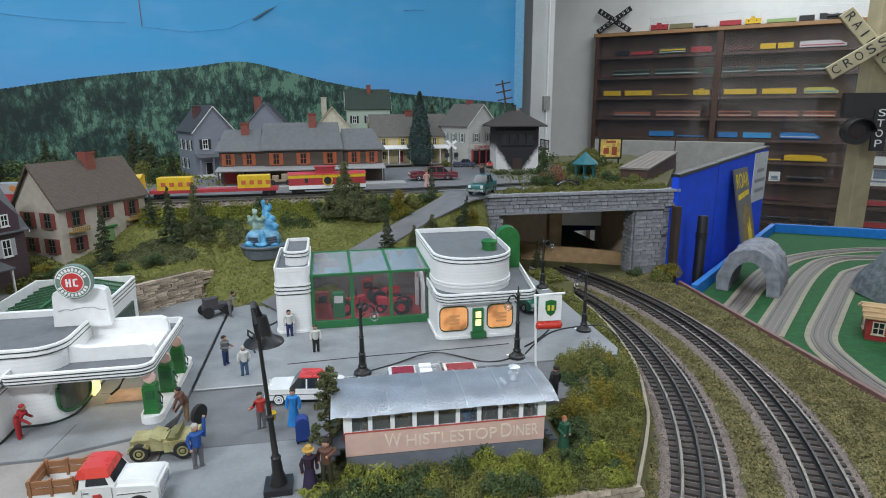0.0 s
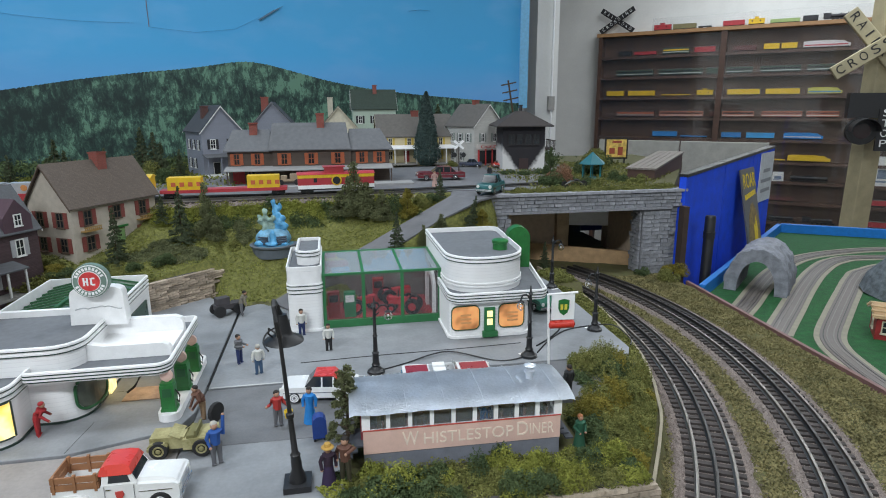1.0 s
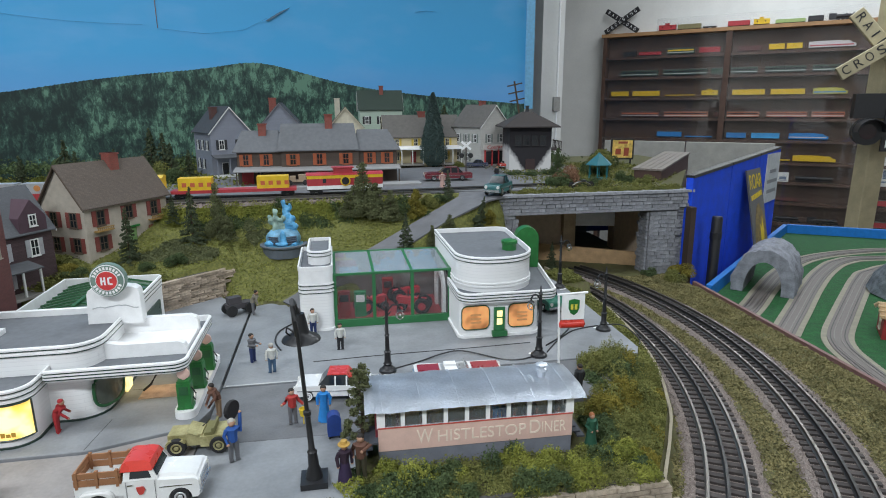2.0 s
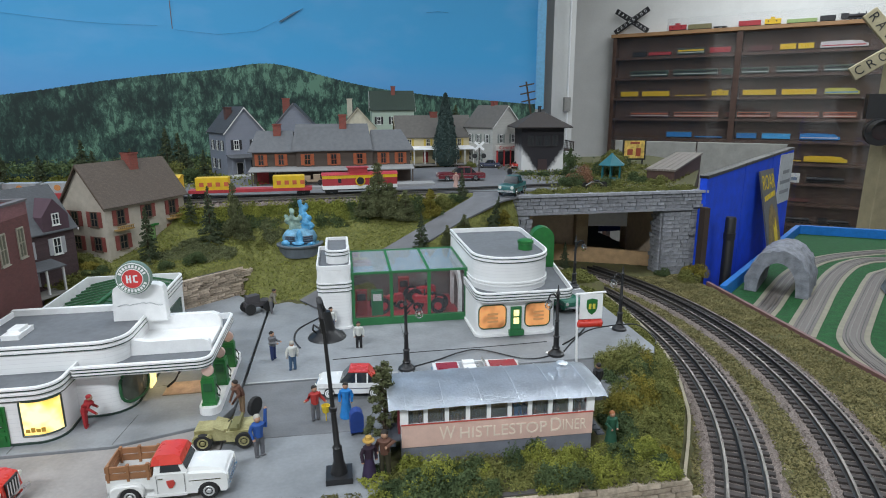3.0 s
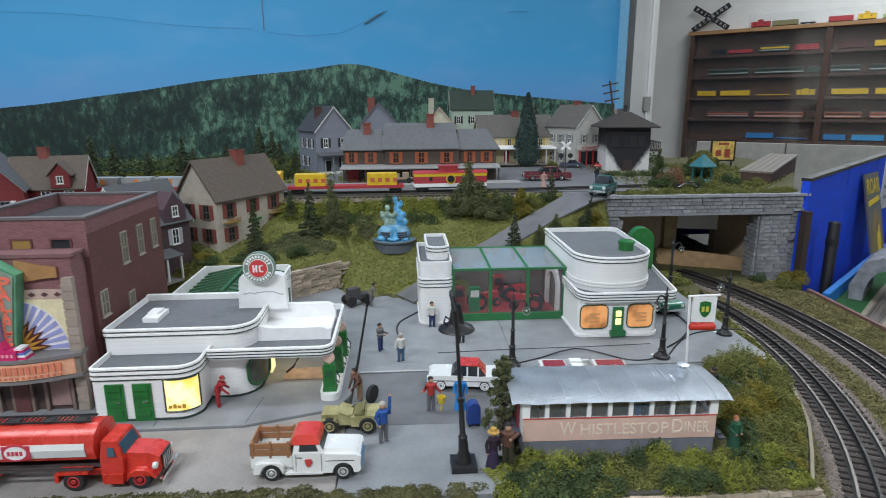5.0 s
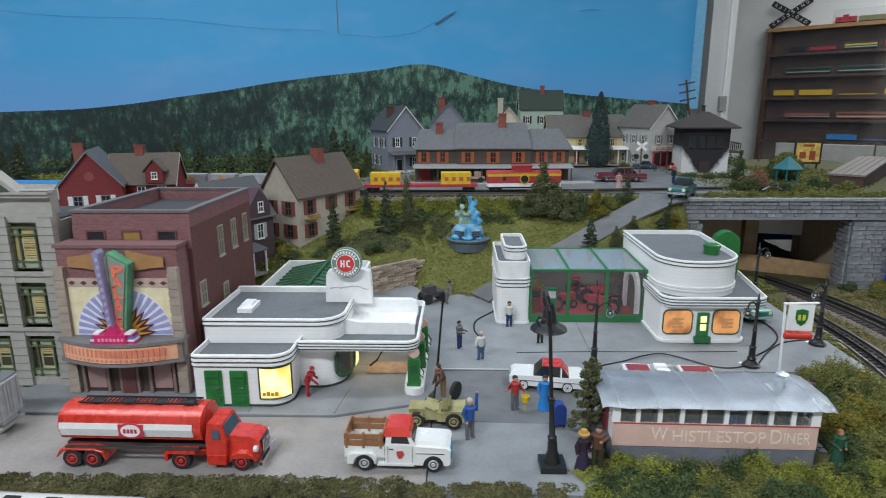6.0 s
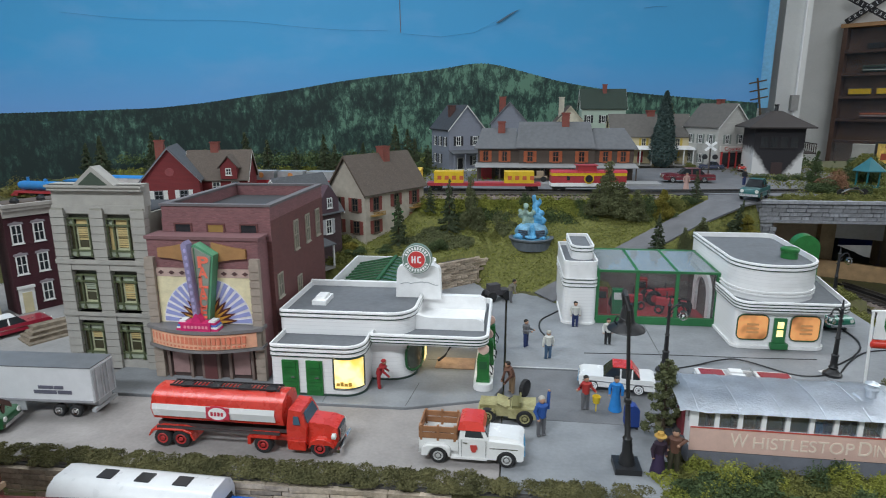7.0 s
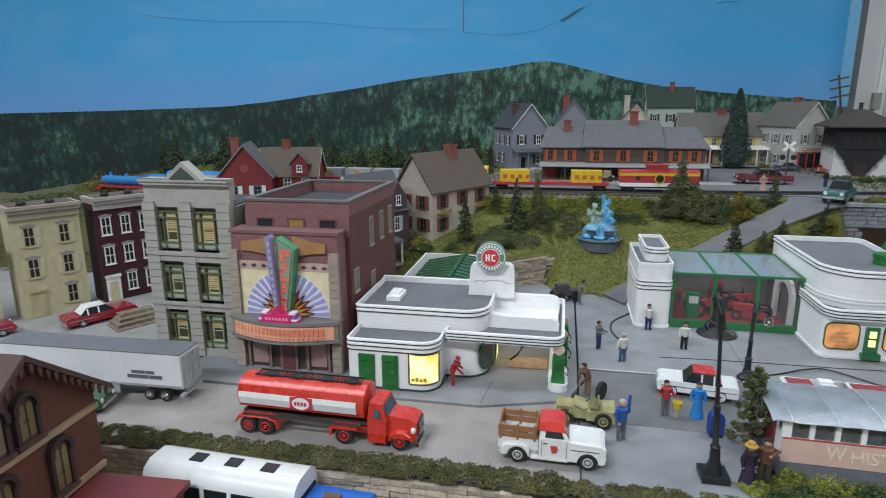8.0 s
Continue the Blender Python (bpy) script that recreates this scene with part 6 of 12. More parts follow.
ring(bm, grown(low, 0.14), grown(low, 0.0), -0.1, 0.18)
bmesh.ops.recalc_face_normals(bm, faces=bm.faces)
part("plinth", bm, TRIM_BLACK, hc)
bm = B()
ring(bm, grown(main, 0.14), grown(main, 0.0), -0.1, 0.18)
bmesh.ops.recalc_face_normals(bm, faces=bm.faces)
part("plinth", bm, TRIM_BLACK, hc)
# curved corner window with rounded ends beneath the canopy
cr, cxx, cyy = 2.66, -27.0, 58.8


def corner_at(u, lift):
    """A point on the curved corner wall: u runs round the bend and then along the straight side."""
    if u < 1.15:
        a = -1.15 + u
        return Vector((cxx + (cr + lift) * math.cos(a), cyy + (cr + lift) * math.sin(a), 0))
    return Vector((cxx + cr + lift, cyy + (u - 1.15) * cr, 0))


def oval(grow):
    out = []
    for k in range(28):
        a = 2 * math.pi * k / 28
        c, q = math.cos(a), math.sin(a)
        out.append((0.98 + (0.80 + grow) * math.copysign(abs(c) ** 0.45, c), 2.45 + (1.55 + grow * 1.6) * math.copysign(abs(q) ** 0.6, q)))
    return out


bm = B()
cols = []
for k in range(15):
    c = math.cos(math.pi * (1 - k / 14))
    tall = 1.55 * max(0.0, 1 - abs(c) ** 4.5) ** (1 / 2.2)
    cols.append([bm.verts.new(corner_at(0.98 + 0.80 * c, w) + Vector((0, 0, z))) for w, z in ((0.05, 2.45 - tall), (0.11, 2.45 - tall), (0.11, 2.45 + tall), (0.05, 2.45 + tall))])
for p, q in zip(cols, cols[1:]):
    for k in range(4):
        bm.faces.new((p[k], q[k], q[(k + 1) % 4], p[(k + 1) % 4]))
bmesh.ops.recalc_face_normals(bm, faces=bm.faces)
part("curved_window", bm, tone("grey_green_pane", (0.09, 0.10, 0.08), 0.15), hc, "curved corner window")
bm = B()
ovals = [corner_at(u, 0.13) + Vector((0, 0, z)) for u, z in oval(0.03)]
tube(bm, ovals + ovals[:1], 0.15, 6)
part("window_frame", bm, tone("deep_green_rib", (0.018, 0.10, 0.035)), hc, "dark green rounded window frame")
bm = B()
box(bm, -24.42, -24.2, 61.2, 62.9, 0.2, 4.0)
part("door", bm, GLOW, hc, "lit doorway under the canopy")
bm = B()
tube(bm, [(-23.0, 62.0, 4.6), (-21.9, 61.7, 4.1), (-21.2, 61.3, 3.1), (-21.2, 61.0, 2.0), (-21.8, 60.9, 1.0), (-22.6, 60.9, 0.35)], 0.13, 6)
part("hose", bm, BLACK, hc, "black hanging hose")
bm = B()
box(bm, -22.8, -18.4, 59.6, 62.6, 0.0, 0.06)
part("floor_patch", bm, tone("tan_floor_patch", (0.47, 0.33, 0.25), 0.7, var=0.2, size=1.0), hc, "bare tan floor patch")
RIB_GREEN = tone("deep_green_rib", (0.018, 0.10, 0.035), 0.45)
# rear garage with green ribbed skylight
rear = rounded(-37.0, -25.3, 67.6, 81.4, (0, 0, 0.6, 0))
banded(hc, rear, -0.4, 7.3, 5.6, lines=3, roof=False)
for s, e in ((-1, -36.5), (1, -25.8)):
    bm = B()
    solid(bm, [(-31.1, 68.3, 7.3), (-31.1, 81.0, 7.3), (e, 81.0, 6.2), (e, 68.3, 6.2)], [(-31.1, 68.3, 7.36), (-31.1, 81.0, 7.36), (e, 81.0, 6.26), (e, 68.3, 6.26)])
    bmesh.ops.recalc_face_normals(bm, faces=bm.faces)
    part("skylight", bm, tone("dark_skylight", (0.07, 0.115, 0.075), 0.15), hc, "dark glazed skylight slope")
    for i in range(9):
        y = 68.4 + i * 1.54
        bm = B()
        solid(bm, [(-31.1, y, 7.34), (-31.1, y + 0.2, 7.34), (e, y + 0.2, 6.24), (e, y, 6.24)], [(-31.1, y, 7.5), (-31.1, y + 0.2, 7.5), (e, y + 0.2, 6.4), (e, y, 6.4)])
        bmesh.ops.recalc_face_normals(bm, faces=bm.faces)
        part("skylight_rib", bm, RIB_GREEN, hc)
bm = B()
box(bm, -31.3, -30.9, 68.3, 81.0, 7.3, 7.66)
part("skylight_ridge", bm, RIB_GREEN, hc)
bm = B()
box(bm, -25.32, -25.1, 70.0, 79.0, 0.0, 4.6)
part("garage_door", bm, tone("dark_green_bay", (0.02, 0.06, 0.04), 0.3), hc, "dark green glazed garage bay")
# sign tower: white pylon and round sign
pyl = [(-27.8, 6.9), (-22.5, 6.9), (-22.6, 10.2), (-22.75, 10.6), (-23.2, 10.85), (-24.0, 10.95), (-24.3, 12.2), (-26.0, 12.2), (-26.3, 10.95), (-27.0, 10.85), (-27.45, 10.6), (-27.6, 10.2)]
bm = B()
side(bm, pyl, 63.3, 64.6)
part("sign_pylon", bm, WHITE, hc, "white sign pylon", bevel=0.2)
bm = B()
tube(bm, [(-27.2 + 0.2 * i, 63.25, 8.7 + 0.35 * math.sin(i * 0.5) * (1 - abs(i - 11) / 14) + (0.5 if 6 < i < 14 else 0) * math.sin((i - 6) / 8 * math.pi)) for i in range(23)], 0.05, 4)
part("line_drawing", bm, tone("pale_grey_line", (0.45, 0.46, 0.47), 0.5), hc, "faint grey outline drawing")
sg = part("round_sign", (lambda b: (wheelish(b, [(1.72, 0), (1.72, 0.7)], (-25.15, 62.5, 11.85), 32), b)[1])(B()), tone("sage_green_rim", (0.17, 0.25, 0.21), 0.5), hc, "round sage-green, white and red sign", bevel=0.1)
for r, y, m, nm in ((1.62, 62.42, WHITE, "white_ring"), (1.53, 62.36, tone("sage_green_rim", (0.17, 0.25, 0.21)), "green_ring"), (1.04, 62.30, WHITE, "white_disc"), (0.96, 62.24, tone("sign_red", (0.62, 0.05, 0.05), 0.4), "red_disc")):
    bm = B()
    wheelish(bm, [(r, 0), (r, 0.06)], (-25.15, y, 11.85), 32)
    part(nm, bm, m, sg)
bm = B()
for i in range(10):
    for s in (0, math.pi):
        a = s + radians(25 + 14.5 * i)
        cx, cz = -25.15 + 1.285 * math.cos(a), 11.85 + 1.285 * math.sin(a)
        t_ = Vector((-math.sin(a), math.cos(a))) * 0.10
        q = Vector((math.cos(a), math.sin(a))) * 0.15
        side(bm, [(cx - t_.x - q.x, cz - t_.y - q.y), (cx + t_.x - q.x, cz + t_.y - q.y), (cx + t_.x + q.x, cz + t_.y + q.y), (cx - t_.x + q.x, cz - t_.y + q.y)], 62.31, 62.36)
bmesh.ops.recalc_face_normals(bm, faces=bm.faces)
part("lettering_bars", bm, WHITE, sg)
bm = B()
for x0, x1, z0, z1 in ((-25.7, -25.54, 11.45, 12.25), (-25.39, -25.23, 11.45, 12.25), (-25.54, -25.39, 11.78, 11.92), (-25.04, -24.88, 11.5, 12.2), (-24.88, -24.62, 11.45, 11.6), (-24.88, -24.62, 12.1, 12.25)):
    box(bm, x0, x1, 62.18, 62.24, z0, z1)
part("emblem_bars", bm, WHITE, sg)
# pump island
bm = B()
upright(bm, rounded(-18.2, -16.2, 54.4, 68.6, (0.9, 0.9, 0.9, 0.9)), -0.1, 0.75)
part("pump_island", bm, WHITE, hc, "white rounded pump island", bevel=0.1)
for x, y in ((-17.2, 55.6), (-16.9, 60.0), (-16.8, 64.4)):
    pm = thing("fuel_pump", "green fuel pump with a pale round globe", "fuel pump", (x, y, 1.05), RND.uniform(-4, 4), group="station pumps")
    bm = B()
    box(bm, -0.62, 0.62, -0.55, 0.55, 0, 2.6)
    box(bm, -0.7, 0.7, -0.62, 0.62, 0, 0.25)
    box(bm, -0.55, 0.55, -0.5, 0.5, 2.6, 2.85)
    part("body", bm, GREEN, pm, bevel=0.12)
    bm = B()
    box(bm, -0.4, 0.4, -0.62, -0.5, 1.5, 2.3)
    part("dial", bm, tone("deep_green_rib", (0.018, 0.10, 0.035)), pm, "dark green face plate", bevel=0.05)
    bm = B()
    lathe(bm, [(0.16, 0), (0.22, 0.12)], (0, 0, 2.85), 10)
    wheelish(bm, [(0.3, -0.2), (0.55, -0.16), (0.6, 0), (0.55, 0.16), (0.3, 0.2)], (0, 0, 3.45), 14)
    part("globe", bm, tone("pale_pink_globe", (0.70, 0.48, 0.42), 0.35), pm)
    bm = B()
    tube(bm, [(0.62, 0, 2.0), (1.0, -0.1, 1.4), (0.9, -0.1, 0.7), (0.68, 0, 1.0)], 0.07, 5)
    part("hose", bm, BLACK, pm)

# the second station: tower, glass showroom, round-ended shop
bp = thing("showroom_station", "white streamlined station with a green-framed glass showroom", "filling station", (0, 0, 0.12))
tow = rounded(-7.4, -3.0, 76.0, 88.0, (0.9, 0.9, 0.3, 0.3))
bm = B()
upright(bm, tow, -0.4, 6.3)
part("wall", bm, SIDING_WHITE, bp, smooth=True)
banded(bp, tow, 6.3, 8.8, 8.2, lines=3, wall=WHITE, drop=2.5, step=0.5)
banded(bp, rounded(-6.2, -3.2, 78.9, 87.6, (1.3, 1.3, 0.2, 0.2)), 7.6, 10.2, 9.7, lines=2, wall=WHITE)
bm = B()
ring(bm, grown(tow, 0.13), grown(tow, 0.0), -0.1, 0.3)
bmesh.ops.recalc_face_normals(bm, faces=bm.faces)
part("plinth", bm, WHITE, bp)
# glass showroom
FR = tone("green_frame", (0.03, 0.17, 0.06), 0.45)
X0, X1, YF, YB, ZF, ZB = -3.0, 12.9, 77.0, 88.5, 7.3, 7.6
bm = B()
box(bm, X0, X1, YF - 0.25, YF + 0.3, -0.1, 1.0)
part("sill_wall", bm, FR, bp, "green sill wall")
for i in range(4):
    x = X0 + 0.2 + (X1 - X0 - 0.4) * i / 3
    bm = B()
    box(bm, x - 0.22, x + 0.22, YF - 0.15, YF + 0.15, 1.0, ZF)
    solid(bm, [(x - 0.18, YF, ZF - 0.15), (x + 0.18, YF, ZF - 0.15), (x + 0.18, YB, ZB - 0.15), (x - 0.18, YB, ZB - 0.15)], [(x - 0.18, YF, ZF + 0.1), (x + 0.18, YF, ZF + 0.1), (x + 0.18, YB, ZB + 0.1), (x - 0.18, YB, ZB + 0.1)])
    part("mullion", bm, FR, bp)
for y, z in ((YF, ZF), (YB, ZB)):
    bm = B()
    box(bm, X0, X1, y - 0.16, y + 0.16, z - 0.14, z + 0.14)
    part("transom", bm, FR, bp)
for i in range(3):
    x0 = X0 + 0.4 + (X1 - X0 - 0.4) * i / 3
    x1 = x0 + (X1 - X0 - 0.4) / 3 - 0.4
    for z0, z1 in ((1.0, 5.9), (5.95, ZF - 0.14)):
        bm = B()
        box(bm, x0, x1, YF - 0.02, YF + 0.02, z0, z1)
        p = part("pane", bm, CLEAR, bp, "clear showroom pane")
        p.visible_shadow = False
    bm = B()
    solid(bm, [(x0, YF + 0.16, ZF), (x1, YF + 0.16, ZF), (x1, YB, ZB), (x0, YB, ZB)], [(x0, YF + 0.16, ZF + 0.04), (x1, YF + 0.16, ZF + 0.04), (x1, YB, ZB + 0.04), (x0, YB, ZB + 0.04)])
    p = part("roof_pane", bm, ROOF_GLASS, bp, "glass roof pane with a pale reflection in its colour")
    p.visible_shadow = False
bm = B()
box(bm, X0, X1, YB, YB + 0.4, -0.1, ZB)
part("back_wall", bm, tone("dark_back_wall", (0.17, 0.15, 0.14), 0.7), bp)
bm = B()
box(bm, X0, X1, YF, YB, 0, 0.15)
part("showroom_floor", bm, tone("red_floor", (0.38, 0.035, 0.045), 0.5), bp, "dark red showroom floor")
# round-ended shop
lowr = rounded(12.6, 23.2, 69.6, 88.5, (0.9, 1.4, 0.3, 0))
bm = B()
upright(bm, lowr, -0.4, 5.0)
part("shop_wall", bm, SIDING_WHITE, bp, smooth=True)
roofo = [*rounded(12.5, 25.2, 68.8, 90.0, (1.7, 1.2, 0, 0))]
roofo = [(x + (max(0, y - 70) * 0.16 if x > 20 else 0), y) for x, y in roofo]
banded(bp, roofo, 4.9, 6.2, 5.6, lines=3, step=0.36, wall=WHITE)
upo = rounded(12.9, 23.3, 70.5, 89.8, (4.2, 5.0, 1.6, 0), 8)
upo = [(x + (max(0, y - 74) * 0.05 if x > 20 else 0), y) for x, y in upo]
banded(bp, upo, 5.5, 10.3, 9.6, lines=2)
bm = B()
ring(bm, grown(upo, 0.16), grown(upo, 0.02), 6.3, 6.5)
ring(bm, grown(upo, 0.16), grown(upo, 0.02), 6.7, 6.9)
bmesh.ops.recalc_face_normals(bm, faces=bm.faces)
part("foot_band", bm, WHITE, bp, smooth=True)
bm = B()
ring(bm, grown(lowr, 0.2), grown(lowr, 0.0), 0.05, 0.4)
bmesh.ops.recalc_face_normals(bm, faces=bm.faces)
part("plinth", bm, WHITE, bp)
for x0, x1 in ((12.75, 16.45), (18.85, 22.3)):
    f = plate_window(bp, x0, x1, 1.15, 4.4, 69.55, GLOW_ORANGE, tone("dark_green_frame", (0.025, 0.08, 0.035), 0.45), 0.75, label="orange-lit shop window")
    bm = B()
    for i in range(3):
        box(bm, x0 + 1.2, x0 + 2.6, 69.46, 69.5, 2.0 + i * 0.5, 2.25 + i * 0.5)
    part("poster", bm, tone("orange_poster", (0.70, 0.35, 0.14), 0.6), f, "pale sheets in the window")
bm = B()
box(bm, 17.0, 18.4, 69.3, 69.7, 0.7, 4.0)
d = part("door", bm, FR, bp, "green door with lit panes", bevel=0.05)
for z0, z1 in ((1.75, 2.55), (2.8, 3.6)):
    bm = B()
    box(bm, 17.35, 18.05, 69.22, 69.32, z0, z1)
    part("pane", bm, GLOW, d, "lit yellow pane")
bm = B()
box(bm, 16.75, 18.7, 69.0, 69.6, 0.2, 0.9)
part("door_step", bm, FR, bp, bevel=0.08)
# arch between showroom and shop
bm = B()
pts = [(77.4, 0)] + [(81.0 - 3.6 * math.cos(a), 4.0 + 2.9 * math.sin(a)) for a in np.linspace(0, math.pi, 9)] + [(84.6, 0)]
inn = [(78.6, 0)] + [(81.0 - 2.4 * math.cos(a), 3.8 + 1.9 * math.sin(a)) for a in np.linspace(0, math.pi, 9)] + [(83.4, 0)]
for i in range(len(pts) - 1):
    solid(bm, [(11.85, *pts[i]), (11.85, *pts[i + 1]), (11.85, *inn[i + 1]), (11.85, *inn[i])], [(12.25, *pts[i]), (12.25, *pts[i + 1]), (12.25, *inn[i + 1]), (12.25, *inn[i])])
bmesh.ops.recalc_face_normals(bm, faces=bm.faces)
part("arch", bm, WHITE, bp, "white arched doorway")
bm = B()
box(bm, 12.25, 12.45, 77.3, 88.3, 0.15, 7.2)
part("end_wall", bm, tone("dark_end_wall", (0.10, 0.075, 0.07), 0.7), bp, "dark end wall of the showroom")
# green fin and drum on the shop roof
bm = B()
side(bm, [(-1.7, 0), (1.7, 0)] + [(1.7 * math.cos(a), 4.35 + 1.7 * math.sin(a)) for a in np.linspace(0, math.pi, 13)], -0.9, 0.9)
part("roof_fin", bm, GREEN, bp, "upright green fin with a rounded top", bevel=0.15, at=(25.3, 82.4, 5.65), turn=-6)
bm = B()
lathe(bm, [(1.0, 0.0), (1.0, 0.9), (1.12, 0.95), (1.12, 1.3), (0.9, 1.4)], (21.1, 77.0, 9.62), 16)
part("roof_drum", bm, GREEN, bp, "round green roof drum", smooth=True)

# red tractors and a glowing green cabinet in the showroom
SHOW_RED = tone("showroom_red", (0.50, 0.035, 0.05), 0.45)


def tractor(at, turn):
    t = thing("toy_tractor", "dark red toy tractor inside the glass showroom", "tractor", at, turn, group="showroom tractors")
    bm = B()
    box(bm, -0.2, 2.6, -0.45, 0.45, 1.2, 2.2)
    box(bm, -1.0, -0.2, -0.35, 0.35, 1.0, 1.7)
    box(bm, -1.4, -0.6, -0.7, 0.7, 1.8, 2.0)
    part("body", bm, SHOW_RED, t, bevel=0.12)
    for x, r, w in ((-1.0, 1.15, 0.9), (2.1, 0.65, 0.6)):
        for s in (-1, 1):
            bm = B()
            wheelish(bm, [(r * 0.5, -0.22), (r, -0.2), (r, 0.2), (r * 0.5, 0.22)], (x, s * w, r), 14)
            wl = part("wheel", bm, RUBBER, t)
            bm = B()
            wheelish(bm, [(r * 0.5, -0.26), (r * 0.2, -0.3), (r * 0.2, 0.3), (r * 0.5, 0.26)], (x, s * w, r), 12)
            part("rim", bm, SHOW_RED, wl)
    bm = B()
    tube(bm, [(1.2, 0, 2.2), (1.2, 0, 3.2)], 0.1, 6)
    tube(bm, [(-0.2, 0, 1.8), (0.1, 0, 2.7)], 0.06, 5)
    part("exhaust", bm, BLACK, t)
    return t


tractor((2.0, 82.0, 0.27), 25)
tractor((8.6, 80.8, 0.27), 160)
tractor((7.2, 85.6, 0.27), 15)
for x, y, m, lab, nm in ((-1.6, 81.0, DARK_RED, "dark red cabinet in the showroom", "cabinet"), (0.6, 80.6, PUMP_GREEN, "deep green cabinet in the showroom", "cabinet"), (5.0, 86.6, DARK_RED, "dark red machine in the showroom", "machine")):
    c = thing(nm, lab, nm, (x, y, 0.27))
    bm = B()
    box(bm, -0.8, 0.8, -0.5, 0.5, 0, 3.6)
    part("body", bm, m, c, bevel=0.15)
    bm = B()
    box(bm, -0.6, 0.6, -0.56, -0.5, 2.2, 3.2)
    part("panel", bm, BLACK if m is DARK_RED else WHITE, c)

# ---- diner ----
dn = thing("diner", "pink railway-car diner with a crumpled tin roof", "diner", (8.75, 47.0, 0.05), -1.6)
L2, D2 = 8.3, 3.1
bm = B()
box(bm, -L2, L2, -D2, D2, -0.5, 1.35)
part("base", bm, tone("slate_blue_base", (0.19, 0.20, 0.235), 0.7), dn, "slate-grey boarded base")
bm = B()
box(bm, -L2, L2, -D2 + 0.02, -D2 + 0.25, 1.35, 3.2)
box(bm, -L2, L2, D2 - 0.25, D2, 1.35, 3.2)
box(bm, -L2, -L2 + 0.25, -D2 + 0.25, D2 - 0.25, 1.35, 3.2)
box(bm, L2 - 0.25, L2, -D2 + 0.25, D2 - 0.25, 1.35, 3.2)
part("wall", bm, WHITE, dn)
bm = B()
box(bm, -L2 - 0.05, L2 + 0.02, -D2 - 0.08, -D2 + 0.02, 1.15, 3.25)
part("sign_panel", bm, tone("salmon_pink_panel", (0.72, 0.49, 0.415), 0.6, var=0.06, stain=0.15), dn, "faded salmon-pink name panel")
CREAM_LETTER = tone("cream_lettering", (0.82, 0.69, 0.58), 0.6)
for text, big, x, wd in (("W", True, -4.5, 1.35), ("HISTLESTOP", False, 0.35, 7.6), ("D", True, 4.98, 0.95), ("INER", False, 6.65, 2.15)):
    words("sign_lettering", text, 1.3 if big else 1.05, CREAM_LETTER, dn, (x, -D2 - 0.10, 2.2 if big else 2.1), 0, 90, width=wd)
bm = B()
box(bm, -L2 - 0.07, L2 + 0.04, -D2 - 0.12, -D2 - 0.06, 3.2, 3.3)
part("red_edge", bm, tone("thin_red_edge", (0.5, 0.08, 0.06), 0.5), dn)
n = 9
for i in range(n + 1):
    x = -L2 + 0.2 + (2 * L2 - 0.4) * i / n
    wdt = 0.34 if i in (0, n) else 0.17
    for y in (-D2 + 0.15, D2 - 0.15):
        bm = B()
        box(bm, x - wdt, x + wdt, y - 0.15, y + 0.15, 3.2, 4.75)
        part("window_post", bm, WHITE, dn)
    if i < n:
        x1 = -L2 + 0.2 + (2 * L2 - 0.4) * (i + 1) / n
        bm = B()
        box(bm, x + 0.17, x1 - 0.17, -D2 + 0.12, -D2 + 0.16, 3.2, 4.75)
        p = part("pane", bm, HAZED, dn, "clear window pane with pale haze mixed into its colour")
        p.visible_shadow = False
for x in (-L2 + 0.12, L2 - 0.12):
    for y in (-1.0, 1.0):
        bm = B()
        box(bm, x - 0.12, x + 0.12, y - 0.2, y + 0.2, 3.2, 4.75)
        part("window_post", bm, WHITE, dn)
bm = B()
box(bm, -L2, L2, -D2, D2, 4.6, 4.95)
part("header", bm, WHITE, dn)
bm = B()
box(bm, -L2 + 0.3, L2 - 0.3, -D2 + 0.3, D2 - 0.3, 1.35, 1.6)
part("floor", bm, tone("brown_floor", (0.3, 0.22, 0.16), 0.7), dn)
bm = B()
box(bm, -L2 + 0.3, L2 - 0.3, D2 - 0.32, D2 - 0.27, 3.2, 4.7)
part("back_lining", bm, tone("buff_lining", (0.62, 0.52, 0.38), 0.7, stain=0.3), dn, "buff lining behind the counter")
for i in range(8):
    x = -7.2 + i * 2.0
    bm = B()
    box(bm, x - 0.55, x + 0.55, -2.5, -1.9, 1.6, 2.5)
    box(bm, x + 0.4, x + 0.62, -2.6, -1.7, 1.6, 3.75)
    part("booth_seat", bm, tone("dark_booth", (0.16, 0.075, 0.045), 0.6), dn, "dark brown booth seat", bevel=0.06)
bm = B()
box(bm, -L2 + 1.2, L2 - 1.2, -0.6, 0.2, 1.6, 3.3)
part("counter", bm, tone("ochre_counter", (0.55, 0.40, 0.18), 0.6), dn, "ochre lunch counter")
# roof: a shallow crumpled tin arch
bm = B()
nu, nv = 40, 12
rr = random.Random(3)
grid = []
for i in range(nu + 1):
    x = -L2 - 1.1 + (2 * L2 + 2.2) * i / nu
    row = []
    for j in range(nv + 1):
        a = -1 + 2 * j / nv
        z = 4.88 + 0.5 * (1 - abs(a) ** 3.2)
        if i in (0, nu):
            z -= 0.12
        z += 0.14 * noise.noise((x * 0.5, a * 2.2, 1.0)) + 0.06 * noise.noise((x * 1.7, a * 5, 4.0))
        row.append(bm.verts.new((x, a * (D2 + 0.55), z)))
    grid.append(row)
